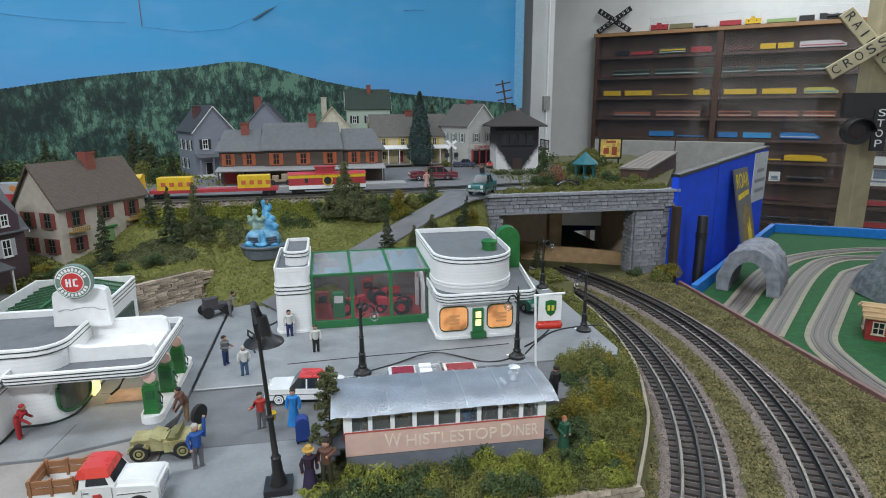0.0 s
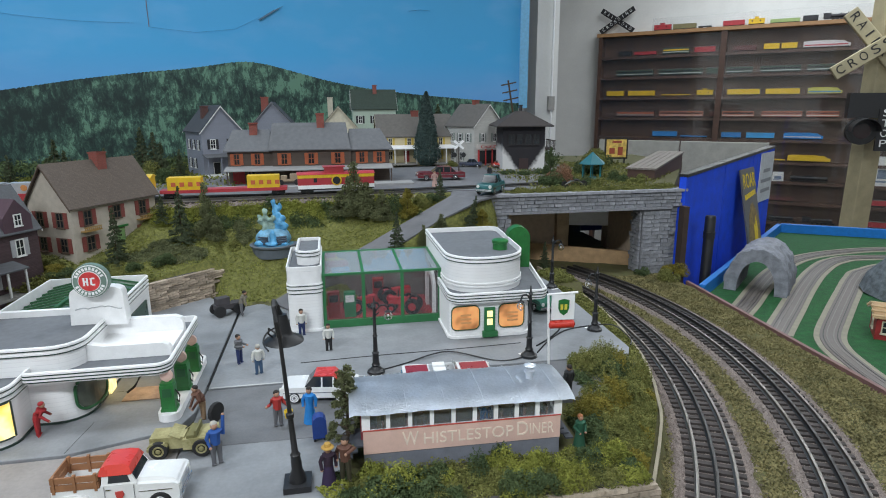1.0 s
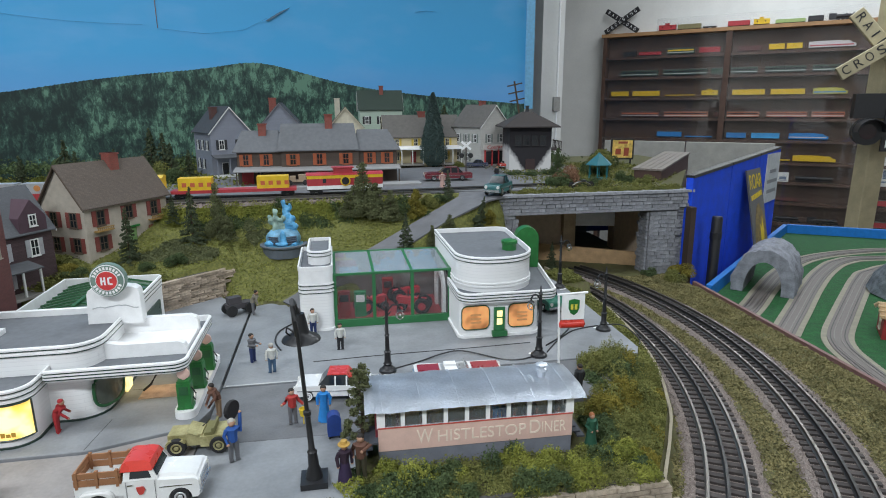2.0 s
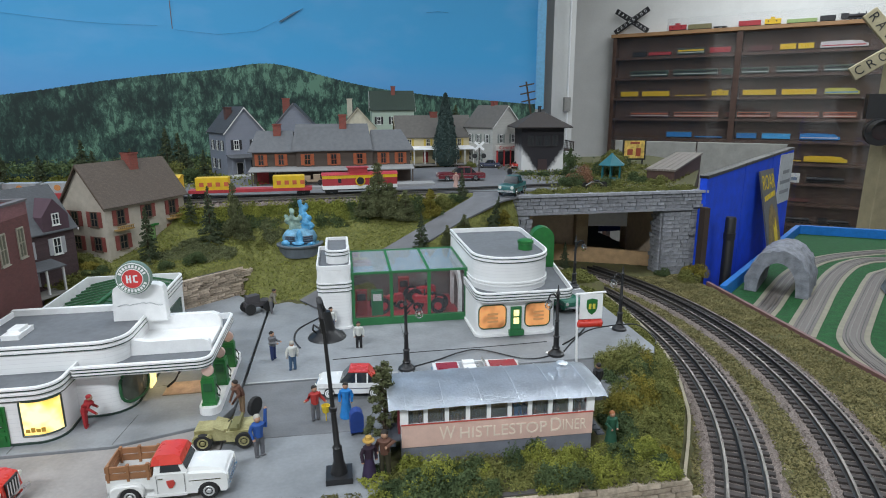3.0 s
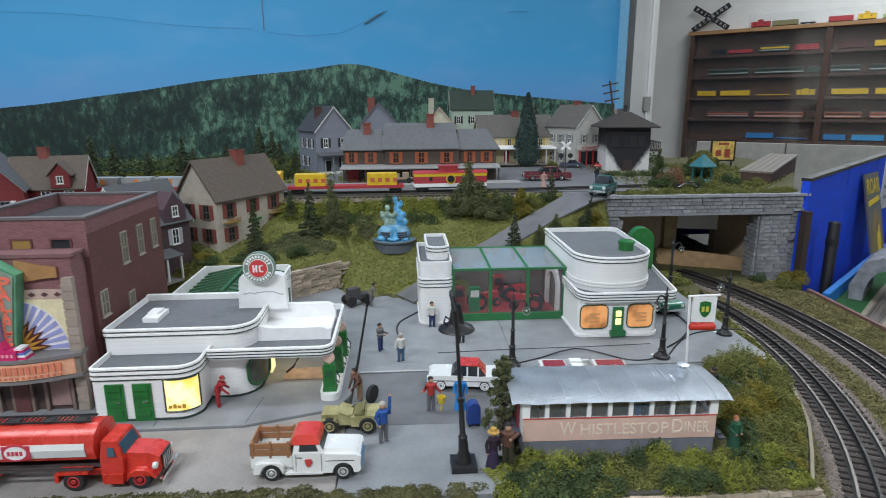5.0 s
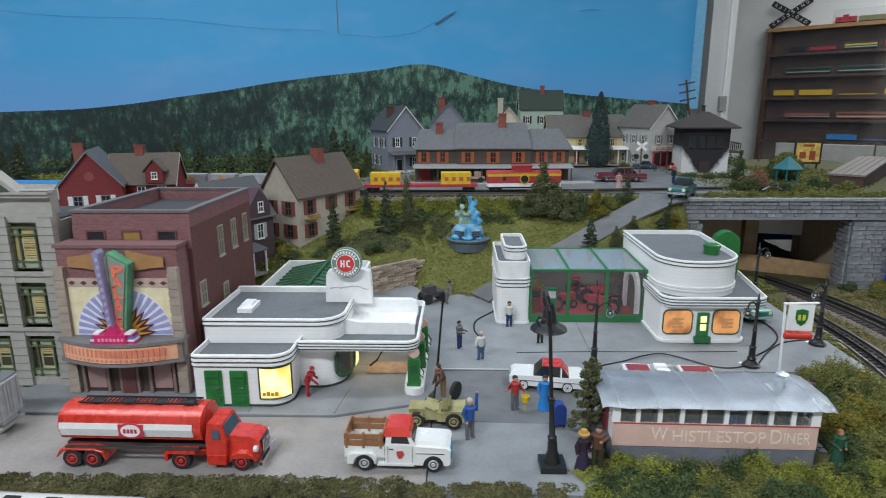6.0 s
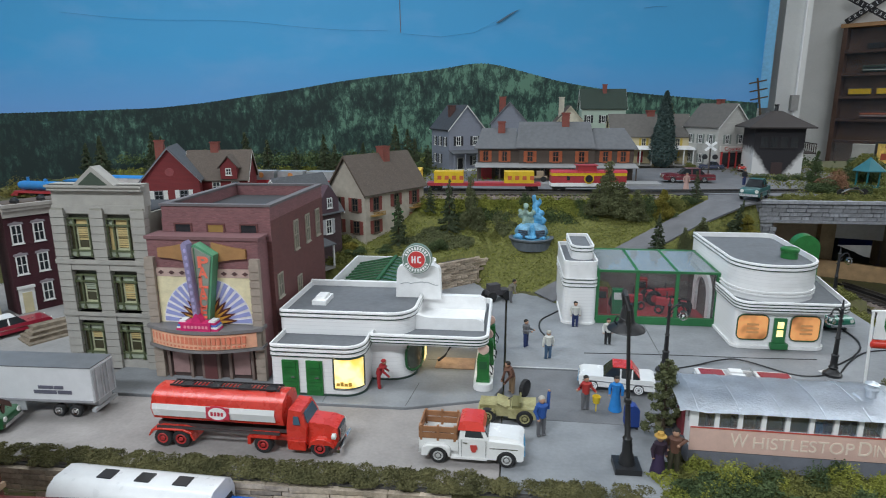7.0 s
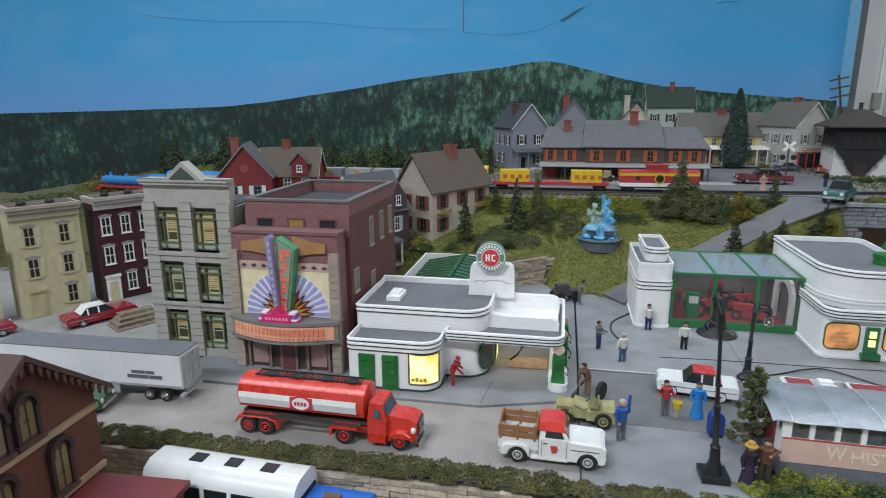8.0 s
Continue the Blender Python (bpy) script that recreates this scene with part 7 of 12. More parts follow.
for i in range(nu):
    for j in range(nv):
        bm.faces.new((grid[i][j], grid[i + 1][j], grid[i + 1][j + 1], grid[i][j + 1]))
bmesh.ops.solidify(bm, geom=bm.faces[:], thickness=0.07)
part("roof", bm, TIN, dn, "crumpled tin-foil roof", smooth=True)
for i in range(6):
    x = -L2 + 0.3 + i * 3.2
    bm = B()
    for j in range(12):
        a0, a1 = -1 + 2 * j / 12, -1 + 2 * (j + 1) / 12
        q = [(x, a * (D2 + 0.56), 4.9 + 0.5 * (1 - abs(a) ** 3.2)) for a in (a0, a1)]
        solid(bm, [q[0], q[1], (x + 0.08, *q[1][1:]), (x + 0.08, *q[0][1:])], [(v[0], v[1], v[2] + 0.05) for v in (q[0], q[1], (x + 0.08, *q[1][1:]), (x + 0.08, *q[0][1:]))])
    bmesh.ops.recalc_face_normals(bm, faces=bm.faces)
    part("roof_seam", bm, TIN, dn)
bm = B()
lathe(bm, [(0.35, 0), (0.35, 0.6), (0.5, 0.65), (0.5, 0.85), (0.28, 0.95), (0.28, 1.2), (0.55, 1.28), (0.1, 1.5)], (6.4, -0.2, 5.3), 12)
part("roof_vent", bm, TIN, dn, "tin roof ventilator", smooth=True)
bm = B()
tube(bm, [(5.2, -1.6, 5.2), (5.5, -0.6, 5.35), (5.4, 0.3, 5.35)], 0.15, 6)
part("roof_dent", bm, TIN, dn)
for s in (-1, 1):
    for i in range(3):
        bm = B()
        box(bm, s * (L2 + 0.4 + i * 0.45) - 0.35, s * (L2 + 0.4 + i * 0.45) + 0.35, -2.2, 1.4, 0.25 + (2 - i) * 0.5, 0.4 + (2 - i) * 0.5)
        part("step", bm, tone("dark_steps", (0.07, 0.075, 0.09), 0.7), dn)
    bm = B()
    box(bm, s * (L2 + 0.12) - 0.1, s * (L2 + 0.12) + 0.1, -1.3, 0.6, 1.35, 4.5)
    part("end_door", bm, tone("maroon_end_door", (0.2, 0.03, 0.04), 0.5), dn)

# ---- stone bridge ----
br = thing("stone_bridge", "grey stone-block bridge portal over the track", "bridge", (0, 0, 0))
bm = B()
box(bm, 26.9, 67.6, 107.6, 109.4, 9.0, 12.2)
box(bm, 26.9, 31.6, 107.6, 110.4, -1, 9.0)
box(bm, 59.2, 65.4, 107.6, 111.4, -5, 9.0)
box(bm, 65.4, 68.4, 108.6, 113, -5, 11.6)
part("core", bm, tone("grey_mortar", (0.15, 0.15, 0.16), 0.95), br, "grey mortar core")
bm = B()
box(bm, 26.5, 68.2, 106.9, 110.0, 12.2, 12.7)
part("coping", bm, GREY_STONE, br, bevel=0.12)
bm = B()
box(bm, 26.7, 65.2, 107.0, 107.6, 8.8, 9.25)
part("lintel", bm, GREY_STONE, br, bevel=0.1)


def stone_courses(parent, x0, x1, y, z0, z1, high, wide, mat, seed, deep=0.45, face="y", name="stone"):
    """Courses of single stones on a wall face; a few shared blocks."""
    rs = random.Random(seed)
    key = ("stone", wide, high, mat.name, deep)
    if key not in WIN:
        out = []
        for k in range(5):
            bm = B()
            w = wide * (0.72 + 0.16 * k)
            box(bm, -w / 2 + 0.05, w / 2 - 0.05, -deep + 0.05 * k, 0.15, 0.04, high - 0.03)
            for v in bm.verts:
                if v.co.y < 0:
                    v.co += Vector((rs.uniform(-0.05, 0.05), rs.uniform(-0.1, 0.04), rs.uniform(-0.04, 0.04)))
            out.append((w, finish(bm, name, mat, bevel=0.07)))
        WIN[key] = out
    z = z0
    while z < z1 - high * 0.6:
        x = x0
        while x < x1 - wide * 0.3:
            w, me = rs.choice([q for q in WIN[key] if q[0] <= x1 - x + 0.25] or WIN[key][:1])
            if face == "y":
                put(name, me, parent, (x + w / 2, y, z), rs.uniform(-0.8, 0.8))
            else:
                put(name, me, parent, (y, x + w / 2, z), 90 if face == "x" else -90)
            x += w
        z += high


stone_courses(br, 26.9, 67.4, 107.6, 9.25, 12.1, 0.71, 1.7, GREY_STONE, 1)
stone_courses(br, 26.9, 31.5, 107.6, -0.8, 8.8, 0.8, 1.7, GREY_STONE, 2)
stone_courses(br, 59.2, 65.3, 107.6, -4.4, 8.8, 0.8, 1.7, GREY_STONE, 3)
stone_courses(br, 65.5, 68.4, 108.6, -4.4, 11.2, 0.62, 1.9, GREY_STONE, 4, deep=0.7)
stone_courses(br, 107.8, 111.2, 59.2, -4.4, 8.8, 0.8, 1.7, GREY_STONE, 5, face="w")
# ---- rolling stock ----
BOGIE = {}


def bogie(parent, x, z, k):
    """A two-axle truck under a car; k: size against the shelf stock."""
    key = round(k, 2)
    if key not in BOGIE:
        bm = B()
        box(bm, -1.7 * k, 1.7 * k, -1.5 * k, -1.2 * k, 0.6 * k, 1.3 * k)
        box(bm, -1.7 * k, 1.7 * k, 1.2 * k, 1.5 * k, 0.6 * k, 1.3 * k)
        box(bm, -0.3 * k, 0.3 * k, -1.2 * k, 1.2 * k, 0.8 * k, 1.3 * k)
        for sx in (-1.15, 1.15):
            for sy in (-1.05, 1.05):
                wheelish(bm, [(0.8 * k, -0.12 * k), (0.72 * k, 0.12 * k)], (sx * k, sy * k, 0.78 * k), 10)
        BOGIE[key] = finish(bm, "truck", BLACK)
    put("truck", BOGIE[key], parent, (x, 0, z))


def rail_car(label, at, turn, length, kind, body, roof=None, stripe=None, k=1.0, group="", name="train_car"):
    """kind: box, passenger, tank, flat, gondola, hopper, diesel, steam, caboose. k scales width and height."""
    roof = roof or body
    c = thing(name, label, "model train", at, turn, group)
    h0, h1, w = 1.5 * k, 6.6 * k, 2.4 * k
    L = length / 2
    if kind in ("box", "passenger", "caboose"):
        bm = B()
        box(bm, -L, L, -w, w, h0, h1 if kind != "caboose" else h1 * 0.86)
        part("body", bm, body, c, bevel=0.12 * k)
        top = h1 if kind != "caboose" else h1 * 0.86
        bm = B()
        across(bm, [(-w - 0.15 * k, top), (w + 0.15 * k, top), (w * 0.6, top + 0.55 * k), (0, top + 0.75 * k), (-w * 0.6, top + 0.55 * k)], -L - 0.2 * k, L + 0.2 * k)
        part("roof", bm, roof, c)
        if kind == "box":
            bm = B()
            box(bm, -L * 0.18, L * 0.18, -w - 0.12 * k, w + 0.12 * k, h0 + 0.2 * k, h1 - 0.3 * k)
            part("door", bm, stripe or body, c)
            bm = B()
            box(bm, -0.07 * k, 0.07 * k, -w - 0.07 * k, w + 0.07 * k, h0 + 0.15 * k, h1 - 0.15 * k)
            rib = finish(bm, "rib", body)
            for i in range(13):
                x = -L + 0.25 * k + i * (2 * L - 0.5 * k) / 12
                if abs(x) > L * 0.2:
                    put("rib", rib, c, (x, 0, 0))
        if kind == "passenger":
            bm = B()
            box(bm, -L * 0.96, L * 0.96, -w - 0.06 * k, w + 0.06 * k, 4.0 * k, 5.4 * k)
            part("window_band", bm, stripe or BLACK, c)
            bm = B()
            box(bm, -L * 0.98, L * 0.98, -w - 0.08 * k, w + 0.08 * k, 2.3 * k, 3.0 * k)
            part("side_stripe", bm, tone("pale_stripe", (0.50, 0.52, 0.50), 0.4), c)
        if kind == "caboose":
            bm = B()
            box(bm, -L * 0.3, L * 0.2, -w * 0.8, w * 0.8, top + 0.4 * k, top + 2.0 * k)
            box(bm, -L * 0.34, L * 0.24, -w * 0.9, w * 0.9, top + 2.0 * k, top + 2.25 * k)
            part("cupola", bm, body, c, bevel=0.06 * k)
            for x in (-L * 0.55, L * 0.45):
                bm = B()
                box(bm, x - 0.5 * k, x + 0.5 * k, -w - 0.07 * k, w + 0.07 * k, 3.4 * k, 4.6 * k)
                part("window", bm, PANE, c)
            if stripe:
                bm = B()
                box(bm, -L - 0.02, L + 0.02, -w - 0.05 * k, w + 0.05 * k, 4.7 * k, 5.6 * k)
                part("side_stripe", bm, stripe, c)
                bm = B()
                box(bm, -L - 0.02, L + 0.02, -w - 0.05 * k, w + 0.05 * k, 1.5 * k, 2.6 * k)
                part("lower_stripe", bm, WHITE, c)
    elif kind == "tank":
        bm = B()
        lying(bm, [(0.4 * k, -L), (1.9 * k, -L + 0.4 * k), (1.9 * k, L - 0.4 * k), (0.4 * k, L)], (0, 0, 4.0 * k), 16)
        part("tank", bm, body, c)
        bm = B()
        lathe(bm, [(0.9 * k, 5.6 * k), (0.9 * k, 6.7 * k), (0.5 * k, 6.9 * k)], n=12)
        part("dome", bm, body, c)
    elif kind in ("gondola", "hopper"):
        bm = B()
        top = 4.4 * k if kind == "gondola" else 5.8 * k
        o = [(-L, -w), (L, -w), (L, w), (-L, w)]
        ring(bm, o, grown(o, -0.25 * k), h0, top)
        bmesh.ops.recalc_face_normals(bm, faces=bm.faces)
        box(bm, -L, L, -w, w, h0 - 0.2 * k, h0 + 0.2 * k)
        part("body", bm, body, c)
        for s in (-1, 1):
            bm = B()
            box(bm, -0.12 * k, 0.12 * k, s * w - 0.15 * k, s * w + 0.15 * k, h0, top)
            rib = finish(bm, "rib", body)
            for i in range(9):
                put("rib", rib, c, (-L + 0.2 * k + i * (2 * L - 0.4 * k) / 8, 0, 0))
        if stripe:
            for i in range(3):
                x = -L * 0.62 + i * L * 0.62
                bm = B()
                box(bm, x - L * 0.27, x + L * 0.27, -w * 0.8, w * 0.8, h0 + 0.2 * k, 7.2 * k)
                ct = part("container", bm, stripe, c, "silver-grey container load", bevel=0.1 * k)
                bm = B()
                wheelish(bm, [(0.85 * k, 0), (0.85 * k, 0.05)], (x, -w * 0.8 - 0.06, 5.9 * k), 14)
                part("badge", bm, tone("orange_badge", (0.6, 0.25, 0.08), 0.5), ct)
        elif kind == "hopper":
            bm = B()
            box(bm, -L + 0.3 * k, L - 0.3 * k, -w + 0.3 * k, w - 0.3 * k, 4.6 * k, 5.3 * k)
            part("load", bm, BLACK, c)
    elif kind == "flat":
        bm = B()
        box(bm, -L, L, -w, w, h0, h0 + 0.9 * k)
        part("deck", bm, body, c, bevel=0.08 * k)
        if stripe:
            for s in (-1, 1):
                bm = B()
                box(bm, s * L * 0.62 - L * 0.26, s * L * 0.62 + L * 0.26, -w * 0.9, w * 0.9, h0 + 0.9 * k, 5.9 * k)
                ct = part("container", bm, stripe, c, "yellow container load", bevel=0.1 * k)
                bm = B()
                for i in range(4):
                    x = s * L * 0.62 - L * 0.2 + i * L * 0.13
                    box(bm, x, x + L * 0.07, -w * 0.9 - 0.05, -w * 0.9, 3.4 * k, 4.6 * k)
                part("panel_mark", bm, tone("red_mark", (0.55, 0.12, 0.05), 0.5), ct)
    elif kind == "diesel":
        bm = B()
        side(bm, [(-L, h0), (L, h0), (L, 4.0 * k), (L * 0.86, 4.6 * k), (L * 0.7, 6.6 * k), (-L, 6.6 * k)], -w, w)
        part("body", bm, body, c, bevel=0.35 * k)
        bm = B()
        box(bm, -L * 0.95, L * 0.9, -w - 0.05, w + 0.05, 2.6 * k, 3.6 * k)
        part("side_stripe", bm, stripe or WHITE, c)
        bm = B()
        box(bm, -L * 0.8, L * 0.4, -w * 0.5, w * 0.5, 6.5 * k, 7.1 * k)
        part("roof", bm, roof, c, bevel=0.1 * k)
    elif kind == "steam":
        bm = B()
        lying(bm, [(1.6 * k, -L * 0.5), (1.6 * k, L * 0.8), (1.3 * k, L * 0.88), (0.5 * k, L * 0.9)], (0, 0, 4.2 * k), 14)
        part("boiler", bm, body, c, smooth=True)
        bm = B()
        box(bm, -L * 0.95, -L * 0.45, -w * 0.9, w * 0.9, 2.2 * k, 6.4 * k)
        box(bm, -L * 1.0, -L * 0.42, -w, w, 6.4 * k, 6.7 * k)
        part("cab", bm, body, c, bevel=0.1 * k)
        bm = B()
        box(bm, -L * 0.9, L * 0.95, -w * 0.85, w * 0.85, 1.6 * k, 2.4 * k)
        side(bm, [(L * 0.9, 0.5 * k), (L * 1.12, 0.5 * k), (L * 0.95, 2.2 * k), (L * 0.85, 2.2 * k)], -w * 0.7, w * 0.7)
        part("running_board", bm, stripe or body, c)
        bm = B()
        lathe(bm, [(0.5 * k, 5.6 * k), (0.42 * k, 7.0 * k), (0.6 * k, 7.1 * k)], (L * 0.66, 0, 0), 10)
        part("stack", bm, roof, c)
        bm = B()
        lathe(bm, [(0.7 * k, 5.5 * k), (0.6 * k, 6.5 * k), (0.2 * k, 6.7 * k)], (L * 0.2, 0, 0), 10)
        part("dome", bm, roof, c)
        for x in (-0.28, 0.0, 0.28, 0.5):
            for s in (-1, 1):
                bm = B()
                wheelish(bm, [(1.25 * k, -0.15 * k), (1.25 * k, 0.15 * k)], (L * x, s * 1.3 * k, 1.25 * k), 14)
                part("wheel", bm, BLACK, c)
        return c
    if kind not in ("flat", "diesel"):
        bm = B()
        box(bm, -L, L, -w * 0.5, w * 0.5, 1.0 * k, 1.5 * k)
        part("frame", bm, BLACK, c)
    for s in (-1, 1):
        bogie(c, s * (L - 2.6 * k), 0, k)
    return c


def dye(name, r, g, b):
    return tone(name, (r, g, b), 0.42, bump=0.05)


# ---- glazed wall cabinet with model trains ----
SHELF_WOOD = tone("dark_walnut", (0.085, 0.046, 0.033), 0.45, size=4, var=0.3)
SHELF_BACK = tone("dark_walnut_back", (0.125, 0.075, 0.056), 0.6, size=6, var=0.25)
cab = thing("display_cabinet", "tall dark walnut wall cabinet filled with model trains", "display cabinet", (205.4, 450.4, 0), -40.36)
WID = 262.0
bm = B()
box(bm, 0, WID, 8.2, 9.0, -92, 79)
part("back", bm, SHELF_BACK, cab)
for x in (0.0, 86.5, 173.0, 259.0):
    bm = B()
    box(bm, x - 1.2 if x else 0, x + 2.6, -0.4, 8.2, -92, 79)
    part("upright", bm, SHELF_WOOD, cab, bevel=0.15)
LEVELS = [64.5, 49.7, 34.9, 19.8, 5.2, -9.8, -23.2, -37.4, -51.9, -66.5, -81]
for z in LEVELS:
    bm = B()
    for x0, x1 in ((2.6, 85.3), (89.1, 171.8), (175.6, 257.8)):
        box(bm, x0, x1, 0.6, 8.2, z - 1.9, z)
    part("shelf", bm, SHELF_WOOD, cab, bevel=0.1)
bm = B()
box(bm, -1.5, WID + 1.5, -1.2, 9.0, 79, 81.4)
part("top_board", bm, tone("honey_wood", (0.36, 0.20, 0.09), 0.5, size=4), cab, "honey-coloured top board", bevel=0.2)
for x0, x1 in ((2.6, 85.3), (89.1, 171.8), (175.6, 257.8)):
    bm = B()
    box(bm, x0, x1, -0.1, 0.1, -92, 78)
    p = part("glass_door", bm, SHELF_GLASS, cab, "clear cabinet glass")
    p.visible_shadow = False
cdir, cout = Vector((math.cos(radians(-40.36)), math.sin(radians(-40.36)))), Vector((0.6476, 0.762))


def shelve(z, rows, depth=4.6):
    """rows: start and end along the cabinet, kind, colour, second colour, words for the label."""
    for s0, s1, kind, col, col2, text in rows:
        m = Vector((205.4, 450.4)) + cdir * ((s0 + s1) / 2) + cout * depth
        rail_car(text, (m.x, m.y, z), -40.36 + RND.uniform(-0.8, 0.8), (s1 - s0) * 0.97, kind, col, tone("sooty_car_roof", (0.10, 0.09, 0.085), 0.6) if kind in ("box", "passenger") else None, col2, k=0.70, group="cabinet trains")


C_RED, C_BRN, C_YEL = dye("car_red", 0.42, 0.04, 0.05), dye("car_brown", 0.13, 0.05, 0.045), dye("car_yellow", 0.72, 0.47, 0.02)
C_GRN, C_ORG, C_BLU = dye("car_green", 0.05, 0.085, 0.06), dye("car_orange", 0.46, 0.14, 0.07), dye("car_blue", 0.03, 0.22, 0.55)
C_BLK, C_WHT, C_OLV = dye("car_black", 0.022, 0.022, 0.026), dye("car_white", 0.62, 0.58, 0.58), dye("car_olive", 0.22, 0.20, 0.10)
C_LIM = dye("car_lime", 0.30, 0.42, 0.16)
shelve(79.6 + 1.8, [(39, 51, "caboose", C_RED, None, "red model caboose on top of the cabinet"), (52, 68, "hopper", C_OLV, None, "olive model hopper car on top of the cabinet"),
                    (69, 78, "flat", C_BLK, None, "black model flat car on top of the cabinet"), (85, 99, "hopper", C_RED, None, "dark red model hopper on top of the cabinet"),
                    (101, 111, "caboose", C_YEL, None, "yellow model crane cab on top of the cabinet"), (114, 132, "gondola", C_LIM, None, "lime-green model work car on top of the cabinet"),
                    (133, 142, "hopper", C_BLK, None, "black model tender on top of the cabinet"), (144, 161, "steam", C_BLK, None, "black model steam engine on top of the cabinet")])
shelve(64.5, [(14, 24, "hopper", C_BLK, None, "black model ore car behind glass"), (26, 42, "gondola", C_RED, None, "red model gondola behind glass"), (46, 65, "passenger", C_GRN, C_YEL, "green and yellow model coach behind glass"),
              (68, 82, "box", C_RED, None, "red model boxcar behind glass"), (93, 108, "hopper", C_BRN, None, "brown model hopper behind glass"), (112, 121.6, "box", C_YEL, None, "yellow model boxcar behind glass"),
              (122.6, 132, "box", C_YEL, None, "yellow model boxcar behind glass"), (135, 162, "diesel", C_WHT, C_RED, "white and red model diesel behind glass"), (180, 205, "box", C_RED, None, "red model boxcar behind glass")])
shelve(49.7, [(13, 41, "passenger", C_GRN, None, "green and grey model coach behind glass"), (44, 75, "passenger", C_GRN, None, "green and grey model coach behind glass"), (77, 86, "box", C_GRN, None, "short green model car behind glass"), (90, 107, "passenger", C_GRN, None, "green and grey model coach behind glass"),
              (111, 136, "passenger", C_GRN, None, "green and grey model coach behind glass"), (139, 161, "passenger", C_GRN, None, "green and grey model coach behind glass")])
shelve(34.9, [(7, 20, "box", C_YEL, None, "yellow model boxcar behind glass"), (23, 43, "box", C_YEL, None, "yellow model boxcar behind glass"), (47, 68, "flat", C_YEL, None, "yellow model flat car behind glass"), (72, 83, "caboose", C_YEL, None, "yellow model caboose behind glass"),
              (92, 113, "box", C_YEL, None, "yellow model boxcar behind glass"), (116, 137, "box", C_YEL, None, "yellow model boxcar behind glass"), (141, 161, "diesel", dye("car_pale_yellow", 0.50, 0.47, 0.10), C_BLU, "yellow and blue model diesel behind glass")])
shelve(19.8, [(15, 44, "passenger", C_BRN, C_ORG, "brown and orange model coach behind glass"), (47, 78, "passenger", C_ORG, C_BLK, "orange and black model coach behind glass"), (82, 86, "box", C_BRN, None, "short brown model car behind glass"), (90, 111, "passenger", C_ORG, C_BLK, "orange and black model coach behind glass"),
              (115, 140, "passenger", C_ORG, C_BRN, "orange and brown model coach behind glass"), (142, 161, "passenger", C_ORG, C_BRN, "orange and brown model coach behind glass")])
shelve(5.2, [(43, 61, "box", C_BLU, None, "bright blue model boxcar behind glass"), (63, 82, "flat", C_BLU, None, "blue model flat car behind glass"), (91, 104, "box", C_BLU, None, "bright blue model boxcar behind glass"),
             (107, 125, "box", dye("car_sky", 0.05, 0.36, 0.72), None, "sky-blue model boxcar behind glass"), (130, 154, "diesel", C_BLU, C_WHT, "blue and white model diesel behind glass")])
shelve(-9.8, [(95, 116, "box", C_YEL, None, "yellow model boxcar behind glass"), (120, 133, "flat", C_YEL, None, "yellow model flat car behind glass"), (134, 160, "diesel", C_YEL, C_YEL, "yellow model diesel behind glass"), (178, 200, "box", C_BRN, None, "brown model boxcar behind glass")])
shelve(-23.2, [(137, 160, "tank", C_BLK, None, "black model tank car behind glass"), (104, 124, "box", C_BRN, None, "brown model boxcar behind glass")])
shelve(-37.4, [(120, 141, "gondola", C_BRN, None, "dark red model gondola behind glass"), (180, 203, "box", C_RED, None, "dark red model boxcar behind glass")])
shelve(-51.9, [(122, 144, "steam", C_BLK, None, "black model steam engine behind glass"), (147, 167, "steam", C_BLK, None, "black model steam engine behind glass"), (180, 200, "box", C_RED, None, "red model boxcar behind glass")])
for s, z, w, h in ((126.5, -23.2, 7, 6.5), (183, -23.2, 17, 19)):
    m = Vector((205.4, 450.4)) + cdir * (s + w / 2) + cout * 2.0
    cd = thing("picture_card", "white printed card standing on the cabinet shelf", "card", (m.x, m.y, z), -40.36)
    bm = B()
    box(bm, -w / 2, w / 2, 0, 0.25, 0, h)
    part("sheet", bm, tone("card_white", (0.7, 0.7, 0.68), 0.6), cd)
    bm = B()
    box(bm, -w * 0.3, w * 0.3, -0.06, 0, h * 0.25, h * 0.55)
    box(bm, -w * 0.38, w * 0.38, -0.06, 0, h * 0.12, h * 0.18)
    part("print", bm, tone("blue_grey_print", (0.15, 0.2, 0.28), 0.6), cd, "unreadable printed drawing")

# black crossbuck above the cabinet
m = Vector((205.4, 450.4)) + cdir * 12 + cout * 3
xb = thing("crossbuck_plaque", "small black crossbuck plaque with white lettering", "sign", (m.x, m.y, 81.4), -40.36)
for a, txt, y in ((33, "CROSSING", 0.0), (-33, "RAILROAD", 0.9)):
    bm = B()
    box(bm, -14.5, 14.5, -0.4, 0.4, -1.9, 1.9)
    bmesh.ops.rotate(bm, cent=(0, 0, 0), matrix=Matrix.Rotation(radians(-a), 3, "Y"), verts=bm.verts)
    bmesh.ops.translate(bm, vec=(0, y, 9.4), verts=bm.verts)
    bd_ = part("board", bm, BLACK, xb, bevel=0.15)
    for i, ch in enumerate(txt):
        d = -11.5 + i * 23 / 7
        w = words("sign_letter", ch, 2.3, WHITE, bd_, (d * math.cos(radians(a)), y - 0.45, 9.4 + d * math.sin(radians(a))), 0, 90, width=0.4 if ch == "I" else 1.6)
        w.rotation_euler = (radians(90), radians(-a), 0)

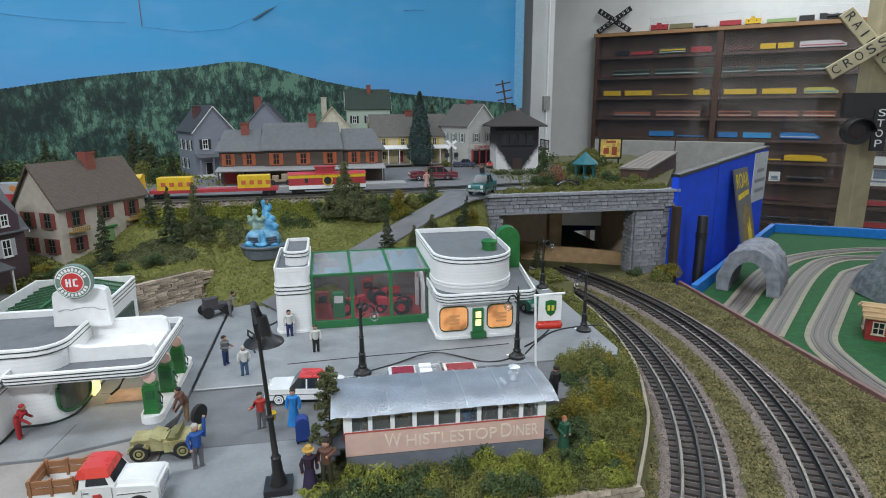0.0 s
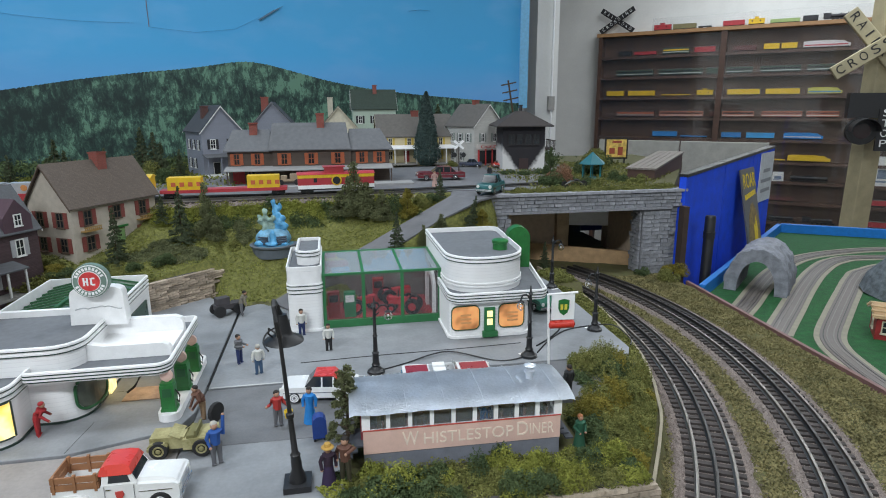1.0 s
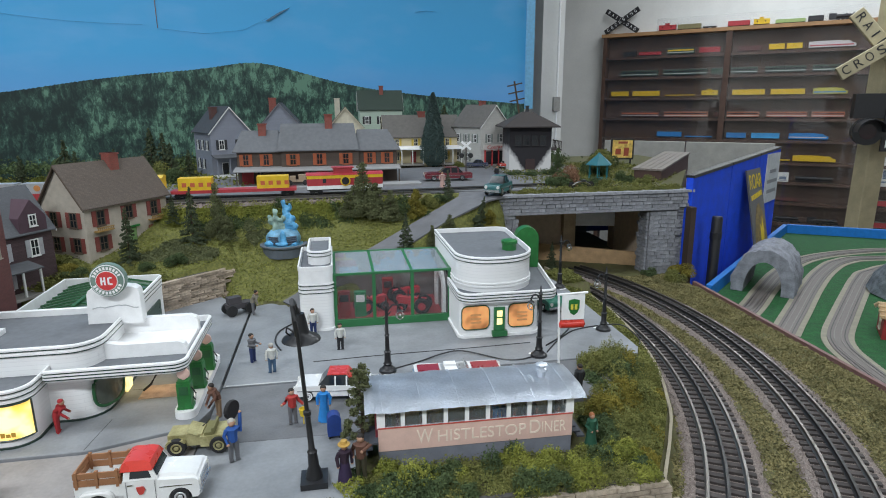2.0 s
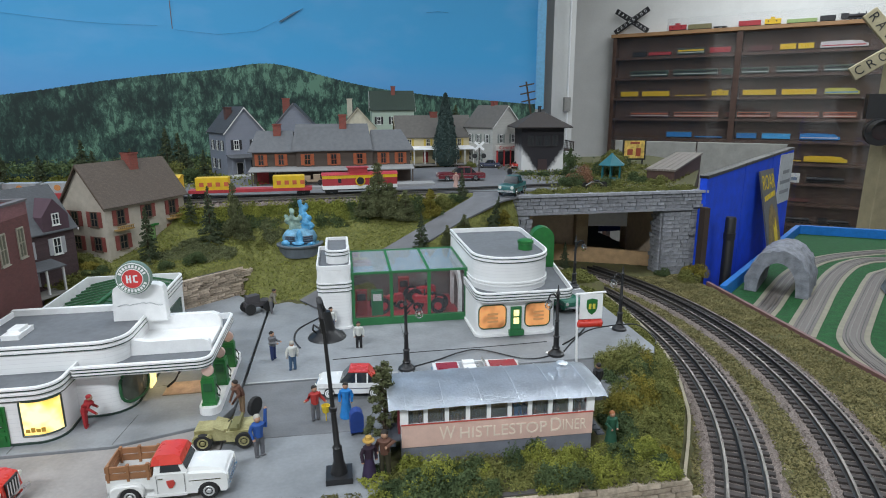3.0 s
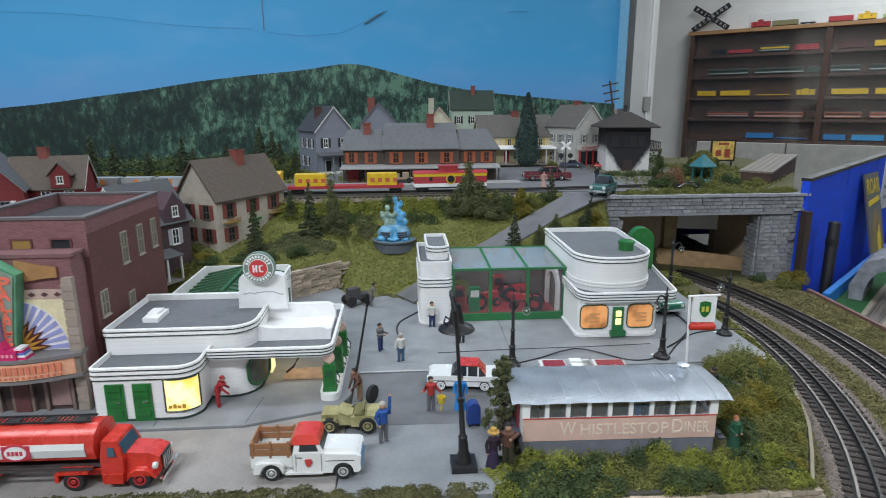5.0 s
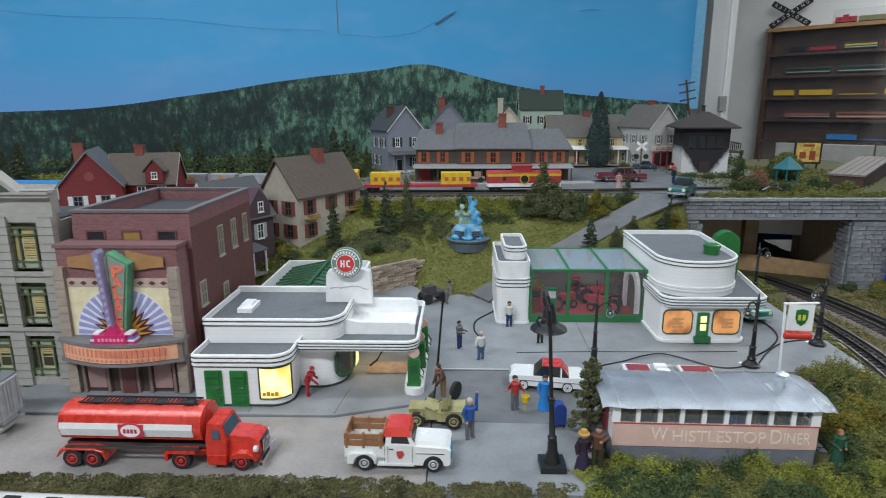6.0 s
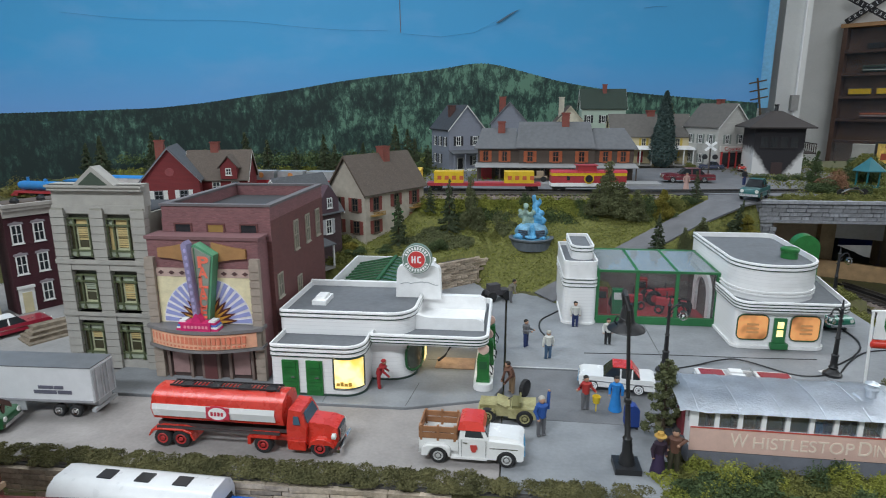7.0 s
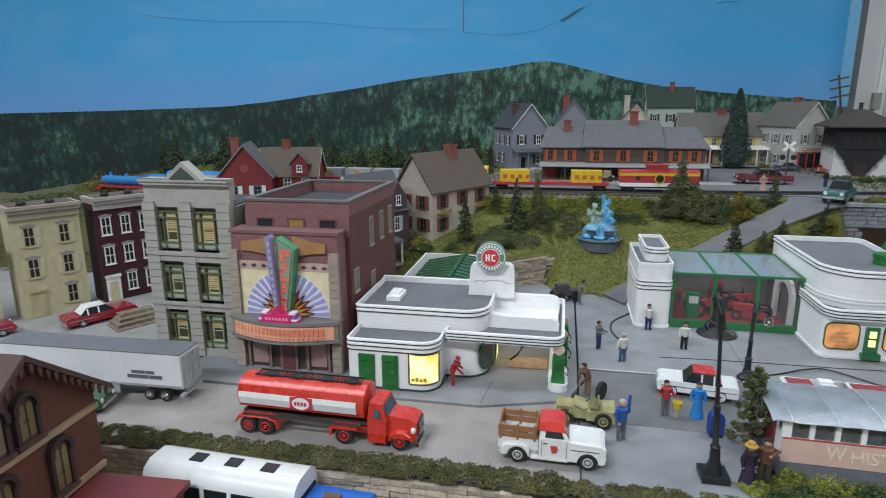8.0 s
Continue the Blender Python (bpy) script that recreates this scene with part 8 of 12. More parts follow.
# acrylic cover behind the top row
bm = B()
box(bm, 37, 250, 7.0, 7.3, 81.4, 91)
p = part("acrylic_cover", bm, glass("scuffed_acrylic", rough=0.45, clear=0.95), cab, "clear acrylic cover on the top board")
p.visible_shadow = False

# ---- large railroad crossing sign ----
cx = thing("crossing_signal", "full-size cream wooden crossing signal post with black lamp board", "crossing sign", (235.5, 232.4, -95), -33)
CREAM = tone("cream_paint", (0.47, 0.41, 0.26), 0.6, size=5, stain=0.2)
bm = B()
solid(bm, [(-4.2, -1, 0), (4.2, -1, 0), (4.2, 7, 0), (-4.2, 7, 0)], [(-2.0, -1, 180), (6.4, -1, 180), (6.4, 7, 180), (-2.0, 7, 180)])
bmesh.ops.rotate(bm, cent=(0, 3, 0), matrix=Matrix.Rotation(radians(28), 3, "Z"), verts=bm.verts)
part("post", bm, CREAM, cx, bevel=0.3)
for a, txt, y in ((34, "CROSSING", -6.2), (-50, "RAILROAD", -3.2)):
    bm = B()
    box(bm, -19.5, 19.5, -1.4, 1.4, -3.0, 3.0)
    bmesh.ops.rotate(bm, cent=(0, 0, 0), matrix=Matrix.Rotation(radians(-a), 3, "Y"), verts=bm.verts)
    bmesh.ops.translate(bm, vec=(-1.3, y, 147.6), verts=bm.verts)
    bd_ = part("crossbuck_board", bm, CREAM, cx, "cream board with black lettering", bevel=0.25)
    for i, ch in enumerate(txt):
        d = -16.6 + i * 4.75
        w = words("sign_letter", ch, 3.9, BLACK, bd_, (-1.3 + d * math.cos(radians(a)), y - 1.5, 147.6 + d * math.sin(radians(a))), 0, 90, width=0.7 if ch == "I" else 2.9)
        w.rotation_euler = (radians(90), radians(-a), 0)
bm = B()
box(bm, -10.2, 24, -8.5, -2, 118, 128.5)
lb = part("lamp_board", bm, BLACK, cx, "black lamp board", bevel=0.6)
bm = B()
for i in range(6):
    box(bm, 5 + i * 1.9, 6.3 + i * 1.9, -8.7, -8.5, 122.5, 125)
part("name_bars", bm, WHITE, lb)
bm = B()
box(bm, 1.2, 6.4, -9.6, -8.0, 104, 122)
stp = part("stop_board", bm, BLACK, cx, "narrow black stop board")
for i, ch in enumerate("STOP"):
    words("sign_letter", ch, 3.2, WHITE, stp, (3.8, -9.7, 120 - i * 4.3), 0, 90, width=2.6)
for x in (-5, 17):
    bm = B()
    wheelish(bm, [(5.8, -13.0), (5.8, -8.5), (3.5, -4)], (x, 0, 112.5), 22)
    lp = part("lamp_disc", bm, BLACK, cx, "round black lamp disc")
    bm = B()
    for i in range(10):
        a0, a1 = math.pi * i / 10, math.pi * (i + 1) / 10
        solid(bm, [(x + 5.2 * math.cos(a), y, 112.5 + 5.2 * math.sin(a)) for a, y in ((a0, -22), (a1, -22), (a1, -13), (a0, -13))], [(x + 5.5 * math.cos(a), y, 112.5 + 5.5 * math.sin(a)) for a, y in ((a0, -22), (a1, -22), (a1, -13), (a0, -13))])
    bmesh.ops.recalc_face_normals(bm, faces=bm.faces)
    part("hood", bm, BLACK, lp)
    bm = B()
    wheelish(bm, [(3.2, -13.4), (3.2, -12.8)], (x, 0, 112.5), 18)
    part("lens", bm, tone("dark_red_lens", (0.03, 0.008, 0.01), 0.15), lp)

# ---- blue and grey partition panels ----
BLUE = tone("royal_blue_cloth", (0.006, 0.07, 0.72), 0.8, size=3, var=0.15)
d = Vector((117.5, 144.6)) - Vector((67.5, 106.7))
ang = math.degrees(math.atan2(d.y, d.x))
bp_ = thing("partition", "royal blue folding partition panels with black edging", "partition", (67.5, 106.7, 0), ang)
Ln = d.length
for i in range(3):
    x0, x1 = (0, 23.1, 44.1)[i] + 0.15, (23.1, 44.1, Ln)[i] - 0.15
    z0, z1 = 15.55 + 2.45 * x0 / Ln, 15.55 + 2.45 * x1 / Ln
    bm = B()
    side(bm, [(x0, -92), (x1, -92), (x1, z1 - 0.5), (x0, z0 - 0.5)], 0, 1.4)
    pn = part("panel", bm, BLUE, bp_, "royal blue panel", bevel=0.15)
    bm = B()
    side(bm, [(x0, z0 - 0.6), (x1, z1 - 0.6), (x1, z1), (x0, z0)], -0.15, 1.6)
    part("edging", bm, BLACK, pn)
bm = B()
box(bm, Ln - 12.5, Ln - 0.8, -0.25, -0.05, 3.8, 16.6)
sh = part("notice", bm, tone("notice_paper", (0.55, 0.56, 0.60), 0.7), bp_, "white notice sheet with unreadable text")
bm = B()
for i, w in enumerate((6, 9, 8)):
    box(bm, Ln - 6.6 - w / 2, Ln - 6.6 + w / 2, -0.32, -0.26, 11.5 - i * 2.6, 12.4 - i * 2.6)
part("text_bars", bm, tone("grey_print", (0.25, 0.25, 0.28), 0.6), sh)
gp_ = thing("partition", "pale grey felt partition panels behind the blue ones", "partition", (0, 0, 0))
GREYP = tone("grey_felt", (0.40, 0.39, 0.35), 0.9, size=3)
for a, b in (((106, 228), (129.5, 209.4)), ((129.9, 209.1), (153, 190.8))):
    dd = (Vector(b) - Vector(a)).normalized()
    q = Vector((dd.y, -dd.x)) * 1.4
    bm = B()
    upright(bm, [a, tuple(Vector(a) + q), tuple(Vector(b) + q), b][::-1], -92, 15.6)
    bmesh.ops.recalc_face_normals(bm, faces=bm.faces)
    part("panel", bm, GREYP, gp_, bevel=0.15)
bm = B()
side(bm, [(66.3, -6), (67.4, -6), (67.4, 9.5), (66.3, 9.5)], 104.6, 106.4)
tagged(part("brown_post", bm, tone("dark_brown_post", (0.05, 0.032, 0.025), 0.7), bevel=0.1), "dark brown wooden post beside the stone bridge", "post")
pl_ = thing("black_pole", "short black pole before the blue partition", "pole", (73.4, 106.4, -60))
bm = B()
lathe(bm, [(1.05, 0), (1.05, 66.8), (0.9, 67.2)], n=16)
part("tube", bm, BLACK, pl_, smooth=True)
bm = B()
lathe(bm, [(1.15, 62.6), (1.15, 64)], n=16)
part("collar", bm, BLACK, pl_)

# ---- slot-car table ----
TOPZ = -6.0
sl = thing("slot_table", "green slot-car table with a bright blue rim", "table", (0, 0, 0))
tab = [(60.2, 15), (125, 15), (172, 113), (122, 144), (66.0, 95.4)]
bm = B()
upright(bm, tab, TOPZ - 3, TOPZ)
part("table_top", bm, tone("green_baize", (0.012, 0.085, 0.022), 0.95, size=1.2, var=0.3, bump=0.6), sl, "green grass-mat table top")
for a, b in ((tab[4], tab[3]), (tab[3], tab[2]), (tab[2], tab[1])):
    dd = (Vector(b) - Vector(a)).normalized()
    q = Vector((dd.y, -dd.x)) * -1.2
    bm = B()
    upright(bm, [a, b, tuple(Vector(b) + q), tuple(Vector(a) + q)], TOPZ - 5, TOPZ + 2.4)
    bmesh.ops.recalc_face_normals(bm, faces=bm.faces)
    part("rim", bm, tone("bright_blue_rim", (0.01, 0.17, 0.55), 0.45), sl, "bright blue rim", bevel=0.1)
for x, y in ((70, 30), (120, 25), (165, 118), (126, 143)):
    bm = B()
    box(bm, x - 2, x + 2, y - 2, y + 2, -95, TOPZ - 3)
    part("leg", bm, PLY, sl)


def spline(ctrl, n=10):
    """A smooth curve through points (Catmull-Rom)."""
    p = [Vector(ctrl[0])] + [Vector(c) for c in ctrl] + [Vector(ctrl[-1])]
    out = []
    for i in range(1, len(p) - 2):
        for k in range(n):
            t = k / n
            out.append(0.5 * (2 * p[i] + (p[i + 1] - p[i - 1]) * t + (2 * p[i - 1] - 5 * p[i] + 4 * p[i + 1] - p[i + 2]) * t * t + (3 * p[i] - p[i - 1] - 3 * p[i + 1] + p[i + 2]) * t ** 3))
    return out + [p[-2]]


def ribbon(bm, pts, o0, o1, z0, z1):
    rows = []
    for i, p in enumerate(pts):
        t = (pts[min(i + 1, len(pts) - 1)] - pts[max(i - 1, 0)]).normalized()
        q = Vector((-t.y, t.x))
        a, b = p + q * o0, p + q * o1
        rows.append([bm.verts.new((a.x, a.y, z0)), bm.verts.new((a.x, a.y, z1)), bm.verts.new((b.x, b.y, z1)), bm.verts.new((b.x, b.y, z0))])
    for r, s in zip(rows, rows[1:]):
        for k in range(4):
            bm.faces.new((r[k], s[k], s[(k + 1) % 4], r[(k + 1) % 4]))
    bmesh.ops.recalc_face_normals(bm, faces=bm.faces)


SLOT_ROAD = tone("slot_road_grey", (0.14, 0.122, 0.11), 0.6, size=2)
SHOULDER = tone("beige_shoulder", (0.27, 0.25, 0.19), 0.8, size=1.5)
ROUTES = [[(58, 79.5), (69.5, 88.9), (79.2, 97.8), (91, 108), (104.6, 116.9), (119.5, 120.6), (135, 120), (158, 112)],
          [(60, 71), (68.3, 78.7), (76.6, 86.2), (88.9, 97.3), (100.4, 106.8), (111, 113.4), (122, 114.4), (156, 107)],
          [(70, 38), (66, 50), (66.3, 58), (68.8, 66.4), (70.9, 71), (74.1, 75), (81.5, 81.6), (93.5, 91.9), (103.2, 100), (110, 104.3), (124, 107), (152, 98)]]
for k, r in enumerate(ROUTES):
    pts = [p for p in spline(r, 12) if p.x > 61.6 + (p.y - 50) * 0.072 + 2.2]
    rt = thing("slot_track", "grey slot-car road with pale shoulders", "slot track", (0, 0, TOPZ), group="slot roads")
    lift = 0.012 * k
    bm = B()
    ribbon(bm, pts, -2.2, 2.2, 0, 0.1 + lift)
    part("shoulder", bm, SHOULDER, rt)
    bm = B()
    ribbon(bm, pts, -1.4, 1.4, 0.02, 0.22 + lift)
    part("road_surface", bm, SLOT_ROAD, rt)
    for o in (-0.95, -0.45, 0.45, 0.95):
        bm = B()
        ribbon(bm, pts, o - 0.07, o + 0.07, 0.1, 0.27 + lift)
        part("slot_rail", bm, BLACK_RAIL if abs(o) > 0.6 else STEEL, rt)
# arched tunnel
ar = thing("toy_tunnel", "grey moulded rock tunnel arch on the slot table", "tunnel", (76.4, 95.4, TOPZ + 0.1), -46)
ar.scale = (1.05, 1.05, 1.04)
bm = B()
n1, n2 = 40, 26
sh_ = []
for j in range(n2 + 1):
    y = 12.5 * j / n2
    ou, inn = [], []
    for i in range(n1 + 1):
        a = math.pi * i / n1
        w = 0.42 * noise.noise((i * 0.31, j * 0.28, 2)) + 0.22 * noise.noise((i * 0.9, j * 0.8, 5))
        ou.append(bm.verts.new(((5.2 + w) * math.cos(a), y, (8.2 + w) * math.sin(a) ** 0.8)))
        inn.append(bm.verts.new(((3.1) * math.cos(a), y, 5.9 * math.sin(a) ** 0.85)))
    sh_.append((ou, inn))
for (o0, i0), (o1, i1) in zip(sh_, sh_[1:]):
    for i in range(n1):
        bm.faces.new((o0[i], o0[i + 1], o1[i + 1], o1[i]))
        bm.faces.new((i0[i], i1[i], i1[i + 1], i0[i + 1]))
for ou, inn in (sh_[0], sh_[-1]):
    for i in range(n1):
        bm.faces.new((ou[i], inn[i], inn[i + 1], ou[i + 1]))
bmesh.ops.recalc_face_normals(bm, faces=bm.faces)
part("rock_shell", bm, tone("grey_moulded_rock", (0.22, 0.23, 0.26), 0.8, size=1.5, var=0.35, bump=0.8), ar, smooth=True)
mt = thing("toy_mountain", "dark grey moulded mountain portal on the slot table", "tunnel", (106, 88, TOPZ + 0.1), -40)
bm = B()
lathe(bm, [(10, 0), (8.8, 3), (7.2, 6), (4.6, 8.6), (1.2, 9.8)], n=18)
for v in bm.verts:
    v.co += Vector((noise.noise(v.co * 0.4), noise.noise(v.co * 0.4 + Vector((9, 0, 0))), noise.noise(v.co * 0.35 + Vector((0, 7, 0))))) * 1.1
part("rock_shell", bm, tone("dark_moulded_rock", (0.12, 0.14, 0.15), 0.8, size=1.0, var=0.5, bump=0.9), mt)
sh1 = gabled("toy_shed", "small red toy shed with a slatted wooden roof", (83.5, 72.0, TOPZ + 0.1), -40, 7, 6, 3.4, 1.2, DARK_RED, WOOD, CREAM_TRIM, [("s", -2, 0.9, 1.6, 2.0), ("s", 0.4, 0.9, 1.6, 2.0), ("w", 0, 0.9, 1.6, 2.0)], category="shed")
bm = B()
for i in range(7):
    y = -3.4 + i * 1.1
    box(bm, -4.2, 4.2, y, y + 0.85, 3.35 + 1.25 * (1 - abs(y + 0.4) / 3.4), 3.6 + 1.35 * (1 - abs(y + 0.4) / 3.4))
part("roof_slats", bm, tone("pale_slat", (0.45, 0.31, 0.16), 0.7), sh1, "pale wooden roof slats")
gabled("toy_shed", "pale green toy shed beside the red one", (78.5, 60.5, TOPZ + 0.1), -40, 6, 5, 3.6, 0.9, tone("pale_mint", (0.42, 0.48, 0.42), 0.6), tone("pale_mint", (0.42, 0.48, 0.42)), WHITE_TRIM, [("s", 1.6, 1.3, 1.0, 1.4)], category="shed")
# leaning poster board
po = thing("poster_board", "dark poster board with yellow lettering leaning on the partition", "poster", (99.5, 124.8, TOPZ + 0.1), ang)
po.rotation_euler = (radians(-11.5), 0, radians(ang))
bm = B()
box(bm, -5.3, 5.3, 0, 0.35, 0, 20.3)
part("board", bm, tone("poster_dark", (0.10, 0.10, 0.11), 0.4), po, "dark printed poster", bevel=0.05)
POSTER_YELLOW = tone("poster_yellow", (0.72, 0.52, 0.02), 0.5)
words("poster_lettering", "ROAR", 3.6, POSTER_YELLOW, po, (0.2, -0.05, 17.2), width=9.2, label="bold yellow lettering")
bm = B()
for j in range(7):
    box(bm, -4.0 + j * 1.2, -3.1 + j * 1.2, -0.06, 0, 13.0 + 0.12 * j, 14.2 + 0.12 * j)
part("poster_small_bars", bm, POSTER_YELLOW, po, "small unreadable yellow lettering")
bm = B()
side(bm, [(-4.2, 0.3), (4.6, 0.3), (4.8, 6.0), (3.4, 9.6), (1.2, 12.0), (-0.6, 11.6), (-2.4, 9.0), (-3.8, 4.5)], -0.05, 0)
part("poster_picture", bm, tone("poster_brown", (0.22, 0.15, 0.05), 0.5, var=0.5, size=1.2), po, "brown and yellow picture")
bm = B()
side(bm, [(0.2, 1.6), (2.2, 1.8), (3.0, 5.0), (2.2, 8.6), (1.3, 6.0), (0.4, 7.0)], -0.09, -0.05)
part("poster_flash", bm, tone("poster_yellow", (0.72, 0.52, 0.02)), po)
# ---- vehicles ----
WHEELS = {}
HUB = tone("bright_hubcap", (0.62, 0.62, 0.62), 0.35, metal=0.4)


def wheel(parent, x, y, r, w, rim, white=False):
    key = (round(r, 2), round(w, 2), rim.name, white)
    if key not in WHEELS:
        bm = B()
        wheelish(bm, [(r * 0.6, -w / 2), (r * 0.92, -w / 2), (r, -w * 0.3), (r, w * 0.3), (r * 0.92, w / 2), (r * 0.6, w / 2)], (0, 0, 0), 18)
        ty = finish(bm, "wheel", RUBBER, smooth=True)
        bm = B()
        for s in (-1, 1):
            wheelish(bm, [(r * 0.6, s * w * 0.5), (r * 0.56, s * w * 0.56), (r * 0.3, s * w * 0.46), (r * 0.22, s * w * 0.6), (r * 0.08, s * w * 0.62)], (0, 0, 0), 16)
        bmesh.ops.recalc_face_normals(bm, faces=bm.faces)
        rm = finish(bm, "rim", rim, smooth=True)
        bm = B()
        if white:
            for s in (-1, 1):
                wheelish(bm, [(r * 0.8, s * w * 0.505), (r * 0.8, s * w * 0.53)], (0, 0, 0), 18)
            bmesh.ops.recalc_face_normals(bm, faces=bm.faces)
        WHEELS[key] = (ty, rm, finish(bm, "whitewall", WHITE) if white else None)
    ty, rm, wl = WHEELS[key]
    ob = put("wheel", ty, parent, (x, y, r))
    put("rim", rm, ob, (0, 0, 0))
    if wl:
        put("whitewall", wl, ob, (0, 0, 0))


def tapered(bm, pts, half, top_half, z_lo, z_hi, m=0):
    """A side outline drawn across the car, narrowing towards its top."""
    def w(z):
        t = min(1, max(0, (z - z_lo) / (z_hi - z_lo)))
        return half + (top_half - half) * t
    return solid(bm, [(x, w(z), z) for x, z in pts], [(x, -w(z), z) for x, z in pts], m)


def sedan(label, at, turn, L, W, H, body, roof, rim=None, white=False, convertible=False, second=None, group="", name="car"):
    """A 1950s toy car; its nose points to +x."""
    c = thing(name, label, "car", at, turn, group)
    h = L / 2
    belt, low = H * 0.60, H * 0.20
    rim = rim or CHROME
    out = [(-h, low), (h * 0.97, low), (h, low + 0.2 * H), (h * 0.98, belt * 0.88), (h * 0.9, belt), (h * 0.30, belt * 1.03), (-h * 0.45, belt * 1.0), (-h * 0.9, belt * 1.06), (-h, belt * 0.95)]
    bm = B()
    tapered(bm, out, W / 2, W / 2 * 0.92, low, belt)
    part("body", bm, body, c, bevel=L * 0.018, seg=2, smooth=True)
    if not convertible:
        gh_ = [(h * 0.36, belt), (h * 0.12, H), (-h * 0.40, H), (-h * 0.62, belt)]
        bm = B()
        tapered(bm, gh_, W / 2 * 0.86, W / 2 * 0.68, belt, H)
        part("glass", bm, PANE, c, "dark car windows", bevel=L * 0.008)
        bm = B()
        tapered(bm, [(h * 0.15, H * 0.93), (h * 0.11, H * 1.02), (-h * 0.40, H * 1.02), (-h * 0.60, belt * 1.1), (-h * 0.54, belt * 1.1), (-h * 0.42, H * 0.93)], W / 2 * 0.74, W / 2 * 0.68, belt, H)
        part("roof", bm, roof, c, bevel=L * 0.012, smooth=True)
        for x in (-0.42, -0.12):
            for s in (-1, 1):
                bm = B()
                solid(bm, [(h * x, s * W * 0.44, belt), (h * x + L * 0.02, s * W * 0.44, belt), (h * x + L * 0.02, s * W * 0.36, H * 0.96), (h * x, s * W * 0.36, H * 0.96)],
                      [(h * x, s * W * 0.41, belt), (h * x + L * 0.02, s * W * 0.41, belt), (h * x + L * 0.02, s * W * 0.33, H * 0.96), (h * x, s * W * 0.33, H * 0.96)])
                bmesh.ops.recalc_face_normals(bm, faces=bm.faces)
                part("pillar", bm, body if white else roof, c)
    else:
        bm = B()
        box(bm, -h * 0.40, h * 0.20, -W * 0.36, W * 0.36, belt * 0.7, belt * 1.06)
        part("interior", bm, tone("silver_interior", (0.5, 0.5, 0.5), 0.3, metal=0.5), c, "silver cockpit")
        for s in (-1, 1):
            bm = B()
            box(bm, -h * 0.32, -h * 0.05, s * W * 0.2 - W * 0.13, s * W * 0.2 + W * 0.13, belt * 0.9, belt * 1.3)
            part("seat", bm, WHITE, c, bevel=0.1)
        bm = B()
        solid(bm, [(h * 0.22, -W * 0.38, belt), (h * 0.22, W * 0.38, belt), (h * 0.25, W * 0.38, belt), (h * 0.25, -W * 0.38, belt)], [(h * 0.12, -W * 0.34, belt * 1.4), (h * 0.12, W * 0.34, belt * 1.4), (h * 0.15, W * 0.34, belt * 1.4), (h * 0.15, -W * 0.34, belt * 1.4)])
        part("windscreen", bm, CHROME, c)
        if second:
            for x0, x1 in ((h * 0.3, h * 0.92), (-h * 0.93, -h * 0.44)):
                bm = B()
                box(bm, x0, x1, -W * 0.36, W * 0.36, belt * 0.98, belt * 1.09)
                part("lid", bm, second, c, "dark red lid", bevel=0.06)
    for x in (0.62, -0.58):
        for s in (-1, 1):
            wheel(c, h * x, s * W * 0.44, H * 0.215, W * 0.14, rim, white)
    for x in (h, -h):
        bm = B()
        box(bm, x - 0.10, x + 0.14, -W * 0.47, W * 0.47, low + 0.03 * H, low + 0.15 * H)
        part("bumper", bm, CHROME, c, bevel=0.05)
    for s in (-1, 1):
        bm = B()
        lying(bm, [(H * 0.09, 0), (H * 0.09, 0.08)], (h * 0.985, s * W * 0.36, belt * 0.8), 10)
        part("headlight", bm, tone("headlight_glass", (0.7, 0.7, 0.66), 0.1), c)
        bm = B()
        box(bm, -h * 0.95, h * 0.9, s * W * 0.495 - 0.025, s * W * 0.495 + 0.025, belt * 0.68, belt * 0.73)
        part("side_trim", bm, CHROME, c)
    return c


CAR_WHITE = tone("white_enamel", (0.78, 0.78, 0.77), 0.25, coat=0.5, bump=0.02, var=0.04)

STAKE = tone("stake_wood", (0.30, 0.14, 0.065), 0.7, size=0.8)


